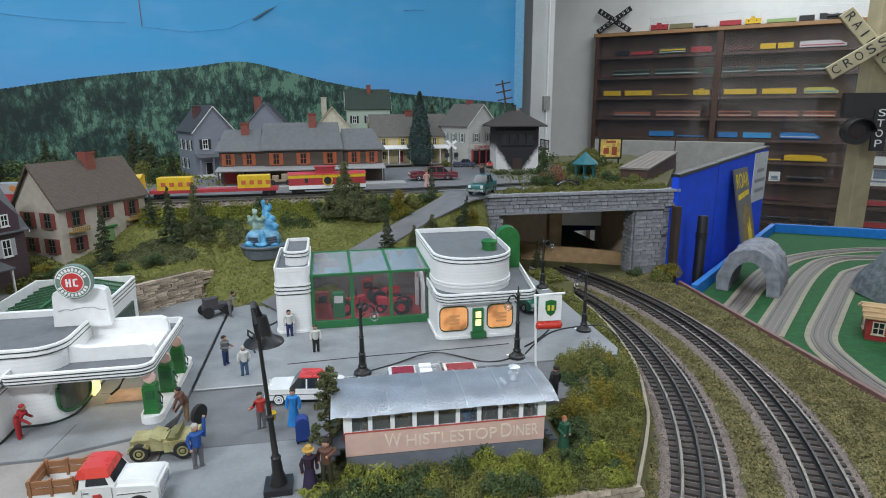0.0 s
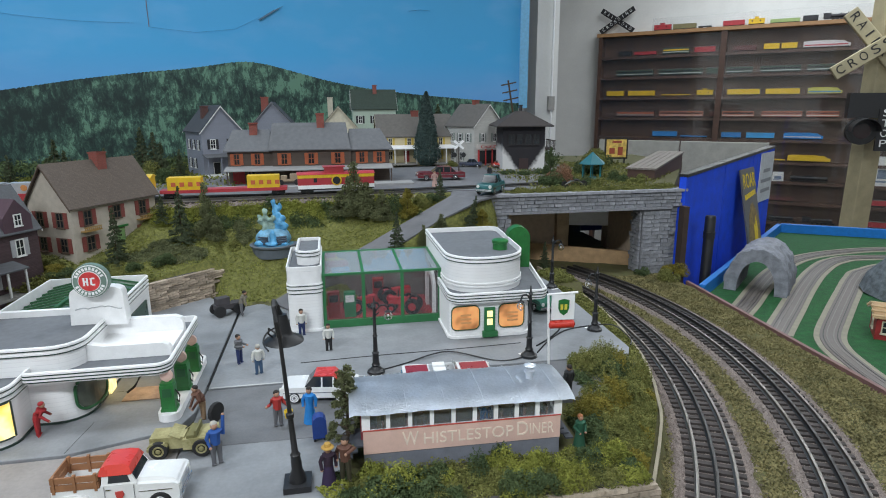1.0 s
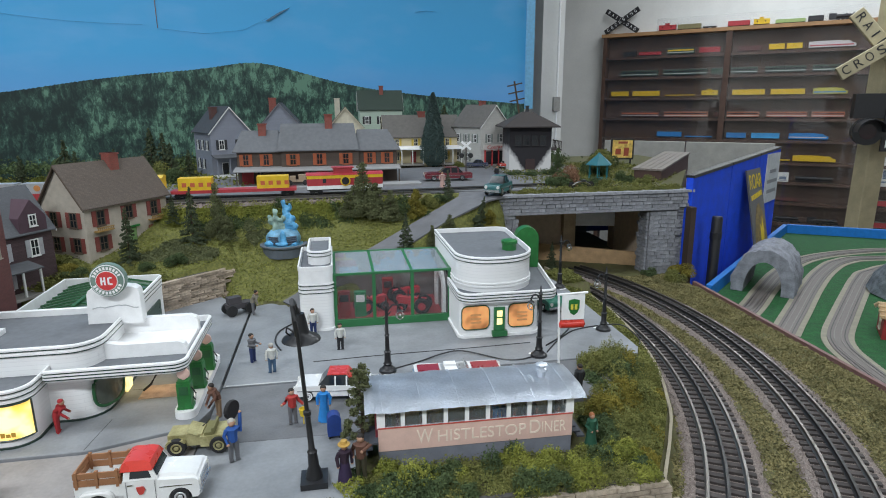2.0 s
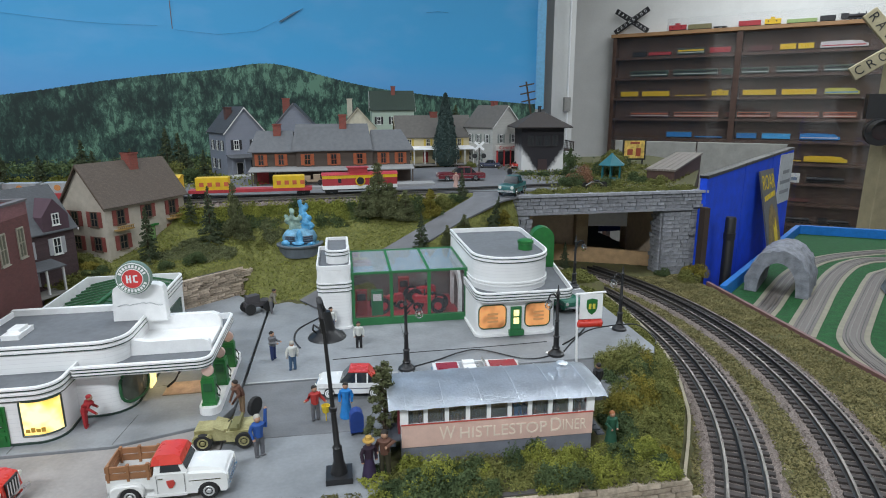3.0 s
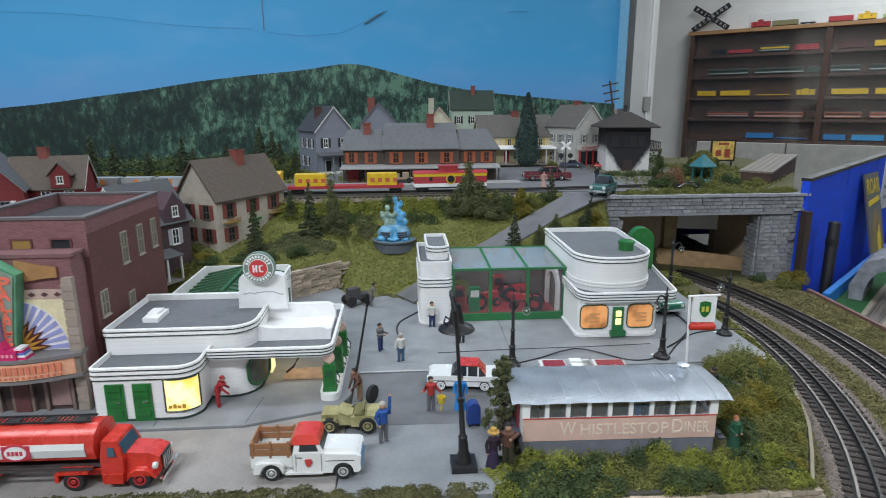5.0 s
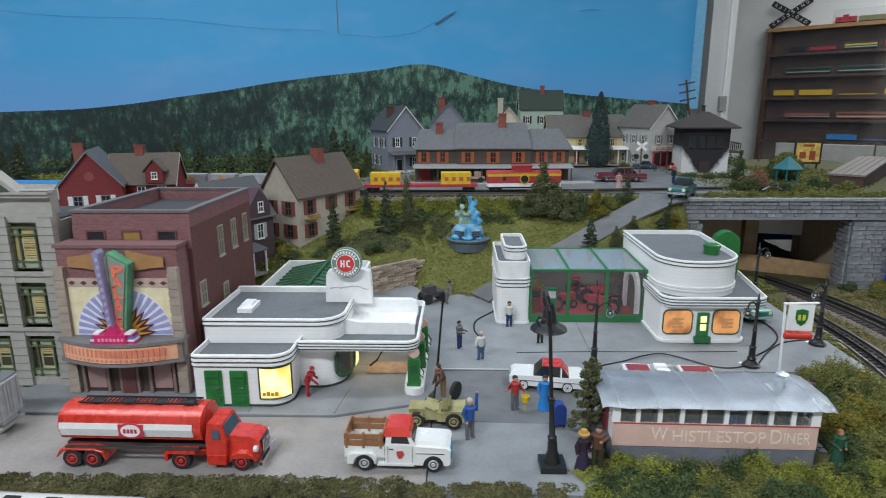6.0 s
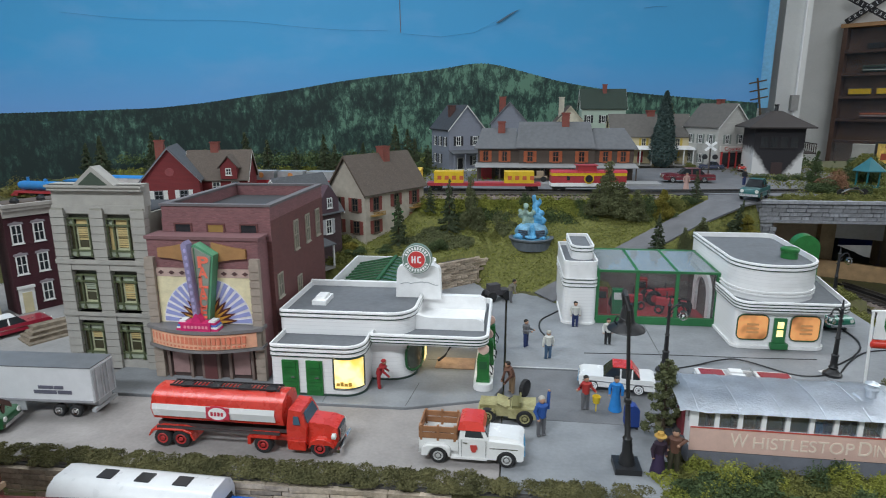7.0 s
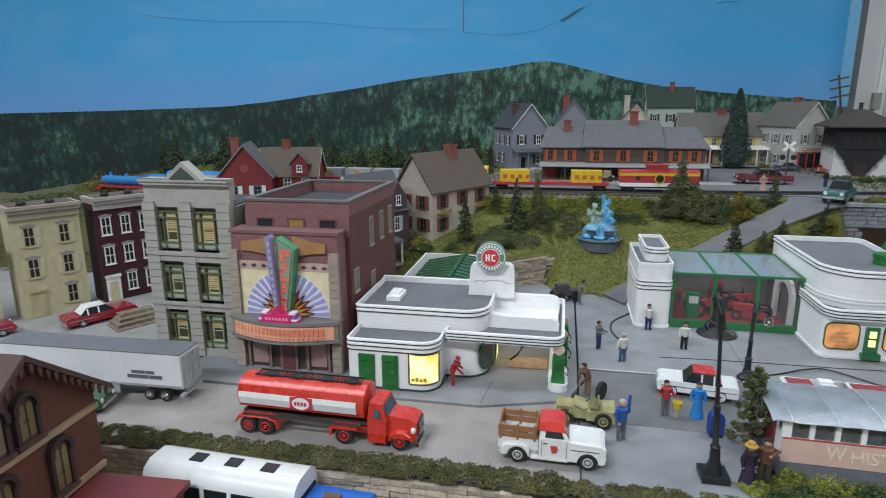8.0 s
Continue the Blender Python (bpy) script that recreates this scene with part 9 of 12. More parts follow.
def pickup(at, turn):
    c = thing("pickup_truck", "white pickup with red roof and wooden stake bed", "pickup truck", at, turn)
    L, W, H = 8.7, 3.3, 3.5
    def arch(cx, r, x0, x1):
        """The lower edge from x0 to x1 with a round wheel opening."""
        return [(x0, 0.6)] + [(cx + r * math.cos(a), 0.6 + r * math.sin(a)) for a in np.linspace(math.pi, 0, 9)] + [(x1, 0.6)]

    bm = B()
    tapered(bm, arch(3.0, 0.84, 1.4, 4.2) + [(4.36, 0.75), (4.4, 1.3), (4.34, 1.9), (4.05, 2.08), (1.4, 2.2)], W / 2, W / 2 * 0.93, 0.7, 2.3)
    part("front_fender", bm, CAR_WHITE, c, bevel=0.1, seg=2, smooth=True)
    bm = B()
    tapered(bm, [(1.3, 1.9), (4.0, 1.9), (4.15, 2.1), (3.9, 2.26), (2.6, 2.42), (1.3, 2.46)], W / 2 * 0.78, W / 2 * 0.62, 1.9, 2.46)
    part("hood", bm, CAR_WHITE, c, bevel=0.12, seg=2, smooth=True)
    bm = B()
    tapered(bm, [(-0.95, 0.6), (1.45, 0.6), (1.45, 2.3), (-0.95, 2.3)], W / 2 * 0.97, W / 2 * 0.93, 0.7, 2.3)
    part("cab", bm, CAR_WHITE, c, bevel=0.08)
    bm = B()
    tapered(bm, [(-0.92, 2.26), (1.5, 2.26), (0.98, 3.3), (-0.82, 3.3)], W / 2 * 0.91, W / 2 * 0.75, 2.3, 3.3)
    part("cab_frame", bm, CAR_WHITE, c, bevel=0.08)
    for s in (-1, 1):
        def at_side(x, z, out):
            return x, s * (W / 2 * (0.91 - 0.16 * (z - 2.3)) + out), z
        win = [(-0.45, 2.42), (1.08, 2.42), (0.78, 3.12), (-0.38, 3.12)]
        bm = B()
        solid(bm, [at_side(x, z, -0.05) for x, z in win], [at_side(x, z, 0.012) for x, z in win])
        bmesh.ops.recalc_face_normals(bm, faces=bm.faces)
        part("side_glass", bm, PANE, c, "dark side window")
        bm = B()
        box(bm, -0.72, -0.69, s * W * 0.486 - 0.012, s * W * 0.486 + 0.012, 0.75, 2.25)
        box(bm, 1.28, 1.31, s * W * 0.486 - 0.012, s * W * 0.486 + 0.012, 0.75, 2.25)
        part("door_gap", bm, tone("door_gap_grey", (0.2, 0.2, 0.21), 0.6), c)
        bm = B()
        box(bm, -0.6, -0.25, s * W * 0.49 - 0.03, s * W * 0.49 + 0.03, 1.95, 2.03)
        part("door_handle", bm, CHROME, c)
        bm = B()
        box(bm, 1.6, 3.9, s * W * 0.492 - 0.02, s * W * 0.492 + 0.02, 1.62, 1.68)
        part("side_trim", bm, CHROME, c)
        bm = B()
        box(bm, -1.6, 1.4, s * W * 0.44 - 0.22, s * W * 0.44 + 0.22, 0.5, 0.68)
        part("running_board", bm, CAR_WHITE, c, bevel=0.04)
    bm = B()
    solid(bm, [(1.40, -1.28, 2.44), (1.40, 1.28, 2.44), (1.02, 1.14, 3.18), (1.02, -1.14, 3.18)], [(1.46, -1.28, 2.46), (1.46, 1.28, 2.46), (1.08, 1.14, 3.2), (1.08, -1.14, 3.2)])
    bmesh.ops.recalc_face_normals(bm, faces=bm.faces)
    part("windscreen", bm, PANE, c, "dark windscreen")
    bm = B()
    tapered(bm, [(-1.05, 3.0), (1.2, 3.0), (1.0, 3.5), (0.6, 3.66), (-0.6, 3.66), (-0.95, 3.5)], W / 2 * 0.88, W / 2 * 0.66, 3.0, 3.66)
    part("roof", bm, RED, c, bevel=0.14, seg=2, smooth=True)
    bm = B()
    o = [(-4.3, -W / 2 * 0.86), (-1.0, -W / 2 * 0.86), (-1.0, W / 2 * 0.86), (-4.3, W / 2 * 0.86)]
    ring(bm, o, grown(o, -0.15), 0.8, 2.05)
    bmesh.ops.recalc_face_normals(bm, faces=bm.faces)
    box(bm, -4.3, -1.0, -W / 2 * 0.86, W / 2 * 0.86, 0.7, 1.1)
    part("bed", bm, CAR_WHITE, c)
    for s in (-1, 1):
        bm = B()
        tapered(bm, arch(-2.65, 0.82, -4.15, -1.6) + [(-1.62, 1.35), (-1.9, 1.62), (-2.3, 1.72), (-3.5, 1.68), (-4.0, 1.45)], 0.28, 0.22, 0.7, 1.8)
        bmesh.ops.translate(bm, vec=(0, s * W * 0.46, 0), verts=bm.verts)
        part("rear_fender", bm, CAR_WHITE, c, bevel=0.1, smooth=True)
        for z in (2.08, 2.66):
            bm = B()
            box(bm, -4.3, -1.1, s * W * 0.40 - 0.07, s * W * 0.40 + 0.07, z, z + 0.46)
            part("stake_board", bm, STAKE, c, "brown wooden stake board", bevel=0.03)
        for x in (-4.1, -2.7, -1.3):
            bm = B()
            box(bm, x - 0.1, x + 0.1, s * W * 0.40 - 0.13, s * W * 0.40 + 0.13, 1.9, 3.25)
            part("stake_post", bm, STAKE, c)
    for x in (-4.25, -1.15):
        for z in (2.08, 2.66):
            bm = B()
            box(bm, x - 0.06, x + 0.06, -W * 0.38, W * 0.38, z, z + 0.46)
            part("stake_end", bm, STAKE, c)
    for x in (3.0, -2.65):
        for s in (-1, 1):
            wheel(c, x, s * W * 0.45, 0.72, 0.5, HUB)
            bm = B()
            wheelish(bm, [(0.80, -0.02), (0.80, 0.02)], (x, s * (W / 2 - 0.5), 0.74), 18)
            part("wheel_arch", bm, BLACK, c)
    bm = B()
    box(bm, 4.25, 4.5, -W * 0.46, W * 0.46, 0.7, 1.0)
    box(bm, 4.3, 4.42, -W * 0.34, W * 0.34, 1.1, 1.7)
    part("grille", bm, CHROME, c, bevel=0.05)
    for s in (-1, 1):
        bm = B()
        lying(bm, [(0.26, 4.2), (0.26, 4.4)], (0, s * W * 0.38, 1.62), 12)
        part("headlight", bm, tone("headlight_glass", (0.7, 0.7, 0.66)), c)
    bm = B()
    side(bm, [(0.0, 1.78), (0.5, 1.82), (0.62, 1.55), (0.42, 1.2), (0.15, 1.18), (0.05, 1.45)], -W / 2 - 0.01, -W / 2 + 0.08)
    part("door_emblem", bm, tone("red_emblem", (0.5, 0.06, 0.05), 0.4), c, "small red door emblem")
    return c


pickup((-17.6, 43.3, 0.08), -1.5)


def tanker(at, turn):
    c = thing("tank_truck", "red and white toy fuel tanker with black roof walk", "tank truck", at, turn)
    bm = B()
    sec = [(-1.9, 4.0), (-1.55, 2.85), (-0.7, 2.35), (0.7, 2.35), (1.55, 2.85), (1.9, 4.0), (1.55, 5.1), (0.7, 5.6), (-0.7, 5.6), (-1.55, 5.1)]
    across(bm, sec, -8.9, 3.6)
    part("tank", bm, RED, c, bevel=0.3, seg=2, smooth=True)
    for s in (-1, 1):
        bm = B()
        across(bm, [(s * 1.69, 3.25), (s * 1.77, 3.22), (s * 1.98, 4.0), (s * 1.88, 4.5), (s * 1.79, 4.48), (s * 1.9, 4.0)], -8.75, 2.9)
        bmesh.ops.recalc_face_normals(bm, faces=bm.faces)
        part("white_band", bm, CAR_WHITE, c, "white side band")
        bm = B()
        wheelish(bm, [(0.82, 0), (0.82, s * 0.06)], (-2.4, s * 1.96, 3.92), 20)
        bmesh.ops.recalc_face_normals(bm, faces=bm.faces)
        bmesh.ops.scale(bm, vec=(1.3, 1, 0.95), verts=bm.verts, space=Matrix.Translation((2.4, 0, -3.92)))
        lg = part("oval_badge", bm, tone("badge_red", (0.5, 0.03, 0.06), 0.4), c, "red and white oval badge")
        bm = B()
        wheelish(bm, [(0.66, 0), (0.66, s * 0.06)], (-2.4, s * 2.02, 3.92), 20)
        bmesh.ops.recalc_face_normals(bm, faces=bm.faces)
        bmesh.ops.scale(bm, vec=(1.3, 1, 0.9), verts=bm.verts, space=Matrix.Translation((2.4, 0, -3.92)))
        part("badge_field", bm, CAR_WHITE, lg)
        bm = B()
        box(bm, -3.5, -1.3, s * 1.965 - 0.03, s * 1.965 + 0.03, 3.3, 4.5)
        part("badge_panel", bm, tone("badge_red", (0.5, 0.03, 0.06)), lg)
        bm = B()
        for i in range(4):
            box(bm, -3.0 + i * 0.32, -2.78 + i * 0.32, s * 2.09 - 0.03, s * 2.09 + 0.03, 3.72, 4.1)
        part("badge_bars", bm, tone("badge_red", (0.5, 0.03, 0.06)), lg)
    bm = B()
    for y in (-0.55, 0.55):
        box(bm, -7.6, 3.0, y - 0.06, y + 0.06, 5.75, 5.9)
    for i in range(28):
        x = -7.5 + i * 0.38
        box(bm, x, x + 0.1, -0.55, 0.55, 5.76, 5.86)
    part("roof_walk", bm, BLACK, c, "black roof walk")
    for x in (-6.2, -3.4, -0.6, 2.0):
        bm = B()
        lathe(bm, [(0.35, 5.45), (0.5, 5.6), (0.62, 5.78), (0.2, 5.84)], (x, 0, 0), 12)
        part("hatch", bm, BLACK, c)
    bm = B()
    box(bm, -8.9, 4.0, -1.0, 1.0, 1.75, 2.1)
    box(bm, -8.6, 3.2, -1.75, -1.55, 1.9, 2.1)
    part("chassis", bm, tone("grey_chassis", (0.06, 0.05, 0.05), 0.5), c)
    bm = B()
    side(bm, [(-9.5, 1.0), (-9.3, 1.1), (-8.9, 1.6), (-8.3, 1.75), (-6.1, 1.75), (-5.4, 1.5), (-5.1, 0.8), (-4.95, 0.8), (-5.2, 1.65), (-6.0, 1.93), (-8.4, 1.93), (-9.1, 1.75)], -1.9, 1.9)
    bmesh.ops.recalc_face_normals(bm, faces=bm.faces)
    part("rear_mudguard", bm, RED, c, bevel=0.04)
    RR = tone("red_rim", (0.42, 0.03, 0.03), 0.4)
    for x in (-8.1, -6.3, 1.6, 6.9):
        for s in (-1, 1):
            wheel(c, x, s * 1.5, 0.88, 0.66, RR)
    bm = B()
    box(bm, 0.4, 2.9, -1.9, 1.9, 1.6, 1.85)
    box(bm, 0.2, 0.5, -1.9, 1.9, 0.9, 1.7)
    box(bm, 0.0, 8.0, -0.9, 0.9, 0.9, 1.5)
    part("tractor_frame", bm, RED, c, bevel=0.08)
    bm = B()
    tapered(bm, [(3.9, 0.7), (5.6, 0.7), (5.7, 2.9), (5.2, 4.3), (4.0, 4.4), (3.9, 2.9)], 1.75, 1.4, 2.8, 4.4)
    part("cab", bm, RED, c, bevel=0.24, seg=3, smooth=True)
    bm = B()
    tapered(bm, [(5.5, 0.9), (8.2, 0.9), (8.45, 1.4), (8.35, 2.6), (7.6, 2.95), (5.6, 3.1)], 1.35, 1.1, 1.0, 3.0)
    part("hood", bm, RED, c, bevel=0.2, seg=2, smooth=True)
    for s in (-1, 1):
        bm = B()
        tb = [(5.8, 0.7), (6.0, 1.5), (6.6, 1.85), (7.4, 1.85), (8.0, 1.5), (8.2, 0.9), (7.8, 1.2), (6.2, 1.2)]
        solid(bm, [(x, s * 1.2, z) for x, z in tb], [(x, s * 1.85, z) for x, z in tb])
        bmesh.ops.recalc_face_normals(bm, faces=bm.faces)
        part("front_mudguard", bm, RED, c, bevel=0.05)
    bm = B()
    for s in (-1, 1):
        solid(bm, [(4.5, s * 1.66, 3.1), (5.15, s * 1.66, 3.1), (4.95, s * 1.50, 3.85), (4.5, s * 1.50, 3.85)], [(4.5, s * 1.73, 3.1), (5.15, s * 1.73, 3.1), (4.95, s * 1.56, 3.85), (4.5, s * 1.56, 3.85)])
    solid(bm, [(5.66, -1.3, 3.1), (5.66, 1.3, 3.1), (5.3, 1.15, 4.05), (5.3, -1.15, 4.05)], [(5.74, -1.3, 3.1), (5.74, 1.3, 3.1), (5.38, 1.15, 4.05), (5.38, -1.15, 4.05)])
    bmesh.ops.recalc_face_normals(bm, faces=bm.faces)
    part("glass", bm, tone("blue_glass", (0.035, 0.09, 0.14), 0.1), c, "blue-tinted cab windows")
    for s in (-1, 1):
        bm = B()
        box(bm, 4.0, 5.6, s * 1.55 - 0.3, s * 1.55 + 0.3, 0.6, 1.5)
        part("fuel_tank", bm, RED, c, bevel=0.2, seg=2, smooth=True)
        bm = B()
        lying(bm, [(0.28, 8.0), (0.28, 8.3), (0.1, 8.36)], (0, s * 1.5, 2.05), 12)
        part("headlight", bm, tone("headlight_glass", (0.7, 0.7, 0.66), 0.1), c)
    bm = B()
    box(bm, 8.35, 8.5, -0.85, 0.85, 1.2, 2.6)
    gr_ = part("grille", bm, BLACK, c, bevel=0.05)
    bm = B()
    for i in range(5):
        box(bm, 8.48, 8.56, -0.8 + i * 0.36, -0.64 + i * 0.36, 1.3, 2.5)
    part("grille_bar", bm, CHROME, gr_)
    bm = B()
    box(bm, 8.5, 8.75, -1.85, 1.85, 0.6, 0.95)
    part("bumper", bm, CHROME, c, bevel=0.05)
    return c


tanker((-36.8, 43.3, 0.08), -1.0).scale = (0.945, 0.96, 0.91)

# white semi-trailer
tr = thing("semi_trailer", "white box semi-trailer with a grey roof", "trailer", (-63.6, 46.9, 0.06), 1.6)
bm = B()
box(bm, -10.6, 10.0, -1.65, 1.65, 1.6, 5.1)
bx = part("box", bm, tone("trailer_white", (0.68, 0.69, 0.71), 0.4, var=0.04), tr, bevel=0.06)
bm = B()
box(bm, -10.6, 10.0, -1.67, 1.67, 5.1, 5.2)
part("roof", bm, tone("trailer_roof", (0.15, 0.16, 0.175), 0.5), tr, "dull grey roof")
bm = B()
box(bm, -10.5, 9.9, -1.71, -1.65, 1.62, 1.84)
part("lower_rail", bm, tone("trailer_rail", (0.32, 0.32, 0.34), 0.5), tr)
for x0, w, z, hh in ((4.6, 1.5, 2.95, 0.32), (6.2, 0.9, 2.95, 0.32), (4.1, 2.3, 2.45, 0.36), (6.5, 1.4, 2.45, 0.36), (-4.4, 2.5, 2.3, 0.15)):
    bm = B()
    box(bm, x0, x0 + w, -1.70, -1.64, z, z + hh)
    part("lettering_bar", bm, tone("dark_print", (0.12, 0.12, 0.16), 0.5), bx, "dark lettering, drawn as a bar")
for s in (-1, 1):
    bm = B()
    box(bm, 10.0, 10.12, s * 0.82 - 0.76, s * 0.82 + 0.76, 1.75, 4.95)
    dd = part("rear_door", bm, tone("rear_door_grey", (0.42, 0.43, 0.45), 0.5), tr, bevel=0.03)
    bm = B()
    for y in (-0.4, 0.4):
        tube(bm, [(10.2, s * 0.82 + y, 1.8), (10.2, s * 0.82 + y, 4.9)], 0.05, 5)
    part("lock_rod", bm, CHROME, dd)
bm = B()
box(bm, 3.0, 10.0, -1.0, 1.0, 1.1, 1.6)
box(bm, 9.7, 10.1, -1.7, 1.7, 0.7, 1.0)
box(bm, -3.0, 3.0, -1.62, -1.5, 0.6, 1.6)
part("underframe", bm, tone("pale_underframe", (0.35, 0.36, 0.37), 0.5), tr)
for x in (6.2, 7.9):
    for s in (-1, 1):
        wheel(tr, x, s * 1.32, 0.62, 0.5, CHROME)

# jeep
jp = thing("jeep", "sand and olive camouflage open jeep", "jeep", (-14.7, 49.6, 0.1), 178)
CAMO = tone("sand_camouflage", (0.30, 0.27, 0.11), 0.6, var=0.2, size=1.6, second=(0.46, 0.42, 0.22))
bm = B()
tapered(bm, [(-2.7, 0.7), (-0.2, 0.7), (-0.2, 1.6), (-2.7, 1.75)], 1.25, 1.2, 0.7, 1.7)
box(bm, -0.3, 2.5, -0.9, 0.9, 0.7, 1.75)
part("body", bm, CAMO, jp, bevel=0.07)
bm = B()
for s in (-1, 1):
    tb = [(1.0, 1.15), (1.2, 1.45), (2.3, 1.45), (2.6, 1.2), (2.6, 1.1), (2.2, 1.3), (1.3, 1.3)]
    solid(bm, [(x, s * 0.85, z) for x, z in tb], [(x, s * 1.35, z) for x, z in tb])
bmesh.ops.recalc_face_normals(bm, faces=bm.faces)
part("mudguard", bm, CAMO, jp)
bm = B()
box(bm, -1.2, -0.5, -1.05, 1.05, 1.5, 1.9)
box(bm, -1.35, -1.15, -1.05, 1.05, 1.7, 2.25)
part("seat", bm, tone("olive_seat", (0.16, 0.15, 0.06), 0.8), jp, bevel=0.06)
bm = B()
solid(bm, [(0.0, -1.1, 1.7), (0.0, 1.1, 1.7), (0.1, 1.1, 1.7), (0.1, -1.1, 1.7)], [(0.85, -1.0, 2.05), (0.85, 1.0, 2.05), (0.95, 1.0, 2.0), (0.95, -1.0, 2.0)])
part("windscreen", bm, CAMO, jp)
bm = B()
tube(bm, [(-0.1, -0.4, 1.8), (-0.5, -0.4, 2.1)], 0.05, 5)
part("steering_column", bm, BLACK, jp)
for x in (1.75, -1.7):
    for s in (-1, 1):
        wheel(jp, x, s * 1.15, 0.78, 0.45, CAMO)
bm = B()
box(bm, 2.55, 2.7, -1.2, 1.2, 0.7, 0.95)
part("bumper", bm, CAMO, jp)

sedan("white and red two-tone 1950s car with whitewall tyres", (-3.3, 57.6, 0.07), 172, 7.6, 3.2, 2.6, CAR_WHITE, RED, white=True)
sedan("white and dark red open car with silver seats", (10.1, 58.6, 0.07), -3, 9.6, 3.4, 2.1, CAR_WHITE, RED, convertible=True, second=tone("claret_enamel", (0.30, 0.02, 0.03), 0.3, coat=0.4))
sedan("green and white two-tone car parked beside the shop", (27.7, 80.6, 0.13), -78, 8.4, 3.5, 2.9, tone("sea_green_enamel", (0.012, 0.16, 0.10), 0.3, coat=0.4), CAR_WHITE)
sedan("red convertible-style car with a white roof", (-79.8, 65.2, 0.06), 59, 9.0, 3.3, 2.4, tone("crimson_enamel", (0.27, 0.015, 0.035), 0.3, coat=0.4), CAR_WHITE)
sedan("dark red parked car in the side street", (-90.0, 55.6, 0.06), 62, 8.6, 3.2, 2.4, tone("crimson_enamel", (0.27, 0.015, 0.035)), DARK_RED)
sedan("dark green old car parked beside the hedge", (-63.5, 42.6, 0.08), 12, 6.8, 2.9, 2.8, tone("bottle_green", (0.02, 0.085, 0.035), 0.3, coat=0.4), tone("bottle_green", (0.02, 0.085, 0.035)))
sedan("dark red car parked beside the upper street", (22.8, 131, 13.0), 178, 10.6, 3.6, 2.9, tone("wine_enamel", (0.14, 0.012, 0.022), 0.3, coat=0.4), tone("wine_enamel", (0.22, 0.02, 0.03)))
sedan("red sports car beside the country store", (43.5, 156, 13.0), -110, 7.5, 3.0, 2.0, RED, RED, convertible=True)
sedan("small dark blue car behind the upper town", (36, 158, 13.0), 170, 6, 2.4, 2.0, tone("navy_enamel", (0.03, 0.04, 0.08), 0.3), tone("navy_enamel", (0.03, 0.04, 0.08)))
sedan("teal old pickup on the climbing road", (28.4, 109.0, 12.75), -126, 7.0, 3.3, 3.5, tone("teal_enamel", (0.02, 0.115, 0.12), 0.35, coat=0.3), tone("teal_enamel", (0.03, 0.15, 0.15)))
mc = thing("motorcycle", "black toy motorcycle with chrome parts on the deck edge", "motorcycle", (47.0, 113.5, 12.7), 10)
bm = B()
tube(bm, [(-2.2, 0, 0.7), (-0.8, 0, 1.3), (0.8, 0, 1.3), (2.0, 0, 0.7)], 0.25, 6)
part("frame", bm, CHROME, mc)
for x in (-2.2, 2.2):
    bm = B()
    wheelish(bm, [(0.4, -0.15), (0.7, -0.15), (0.7, 0.15), (0.4, 0.15)], (x, 0, 0.7), 14)
    part("wheel", bm, RUBBER, mc)
bm = B()
ball(bm, (0.5, 0, 1.5), (0.7, 0.3, 0.3), 8, 5)
part("tank", bm, BLACK, mc)
bc = thing("scrap_cart", "dark broken motor cart by the stone wall", "cart", (-16.4, 84.8, 0.35), 30)
for x, y in ((-1.4, -0.9), (1.3, -0.9), (-1.4, 0.9), (1.3, 0.9)):
    bm = B()
    wheelish(bm, [(0.5, -0.15), (0.8, -0.15), (0.8, 0.15), (0.5, 0.15)], (x, y, 0.8), 14)
    part("wheel", bm, RUBBER, bc)
bm = B()
box(bm, -1.8, 1.8, -0.7, 0.7, 0.9, 1.6)
box(bm, -1.6, 0.2, -0.6, 0.6, 1.6, 2.6)
part("body", bm, tone("scrap_dark", (0.06, 0.055, 0.06), 0.6), bc, bevel=0.15)
bm = B()
tube(bm, [(1.6, 0, 1.4), (2.4, 0.3, 2.0), (2.6, 0.3, 1.2)], 0.1, 5)
part("handle", bm, STEEL, bc)

# white and blue motor coach on the lower street
bs = thing("coach", "white coach with dark roof hatches and a blue nose", "bus", (-40.6, 36.0, -5.1), -2.5)
COACH = tone("coach_white", (0.72, 0.73, 0.74), 0.3, coat=0.3, var=0.04, stain=0.1)
bm = B()
across(bm, [(-2.1, 0.8), (2.1, 0.8), (2.1, 4.6), (1.7, 5.5), (0.9, 5.95), (-0.9, 5.95), (-1.7, 5.5), (-2.1, 4.6)], -9.2, 4.2)
part("body", bm, COACH, bs, bevel=0.35, seg=2, smooth=True)
for x in (-5.2, -2.0, 1.2):
    bm = B()
    box(bm, x - 0.6, x + 0.6, -0.55, 0.55, 5.9, 6.05)
    part("roof_hatch", bm, BLACK, bs, "dark roof hatch", bevel=0.1)
for i in range(5):
    x = -8.3 + i * 2.4
    for s in (-1, 1):
        bm = B()
        box(bm, x, x + 2.0, s * 2.08 - 0.06, s * 2.08 + 0.06, 3.1, 4.7)
        part("window", bm, PANE, bs)
bm = B()
solid(bm, [(4.1, -1.7, 3.6), (4.1, 1.7, 3.6), (3.6, 1.5, 5.4), (3.6, -1.5, 5.4)], [(4.4, -1.7, 3.6), (4.4, 1.7, 3.6), (3.95, 1.5, 5.4), (3.95, -1.5, 5.4)])
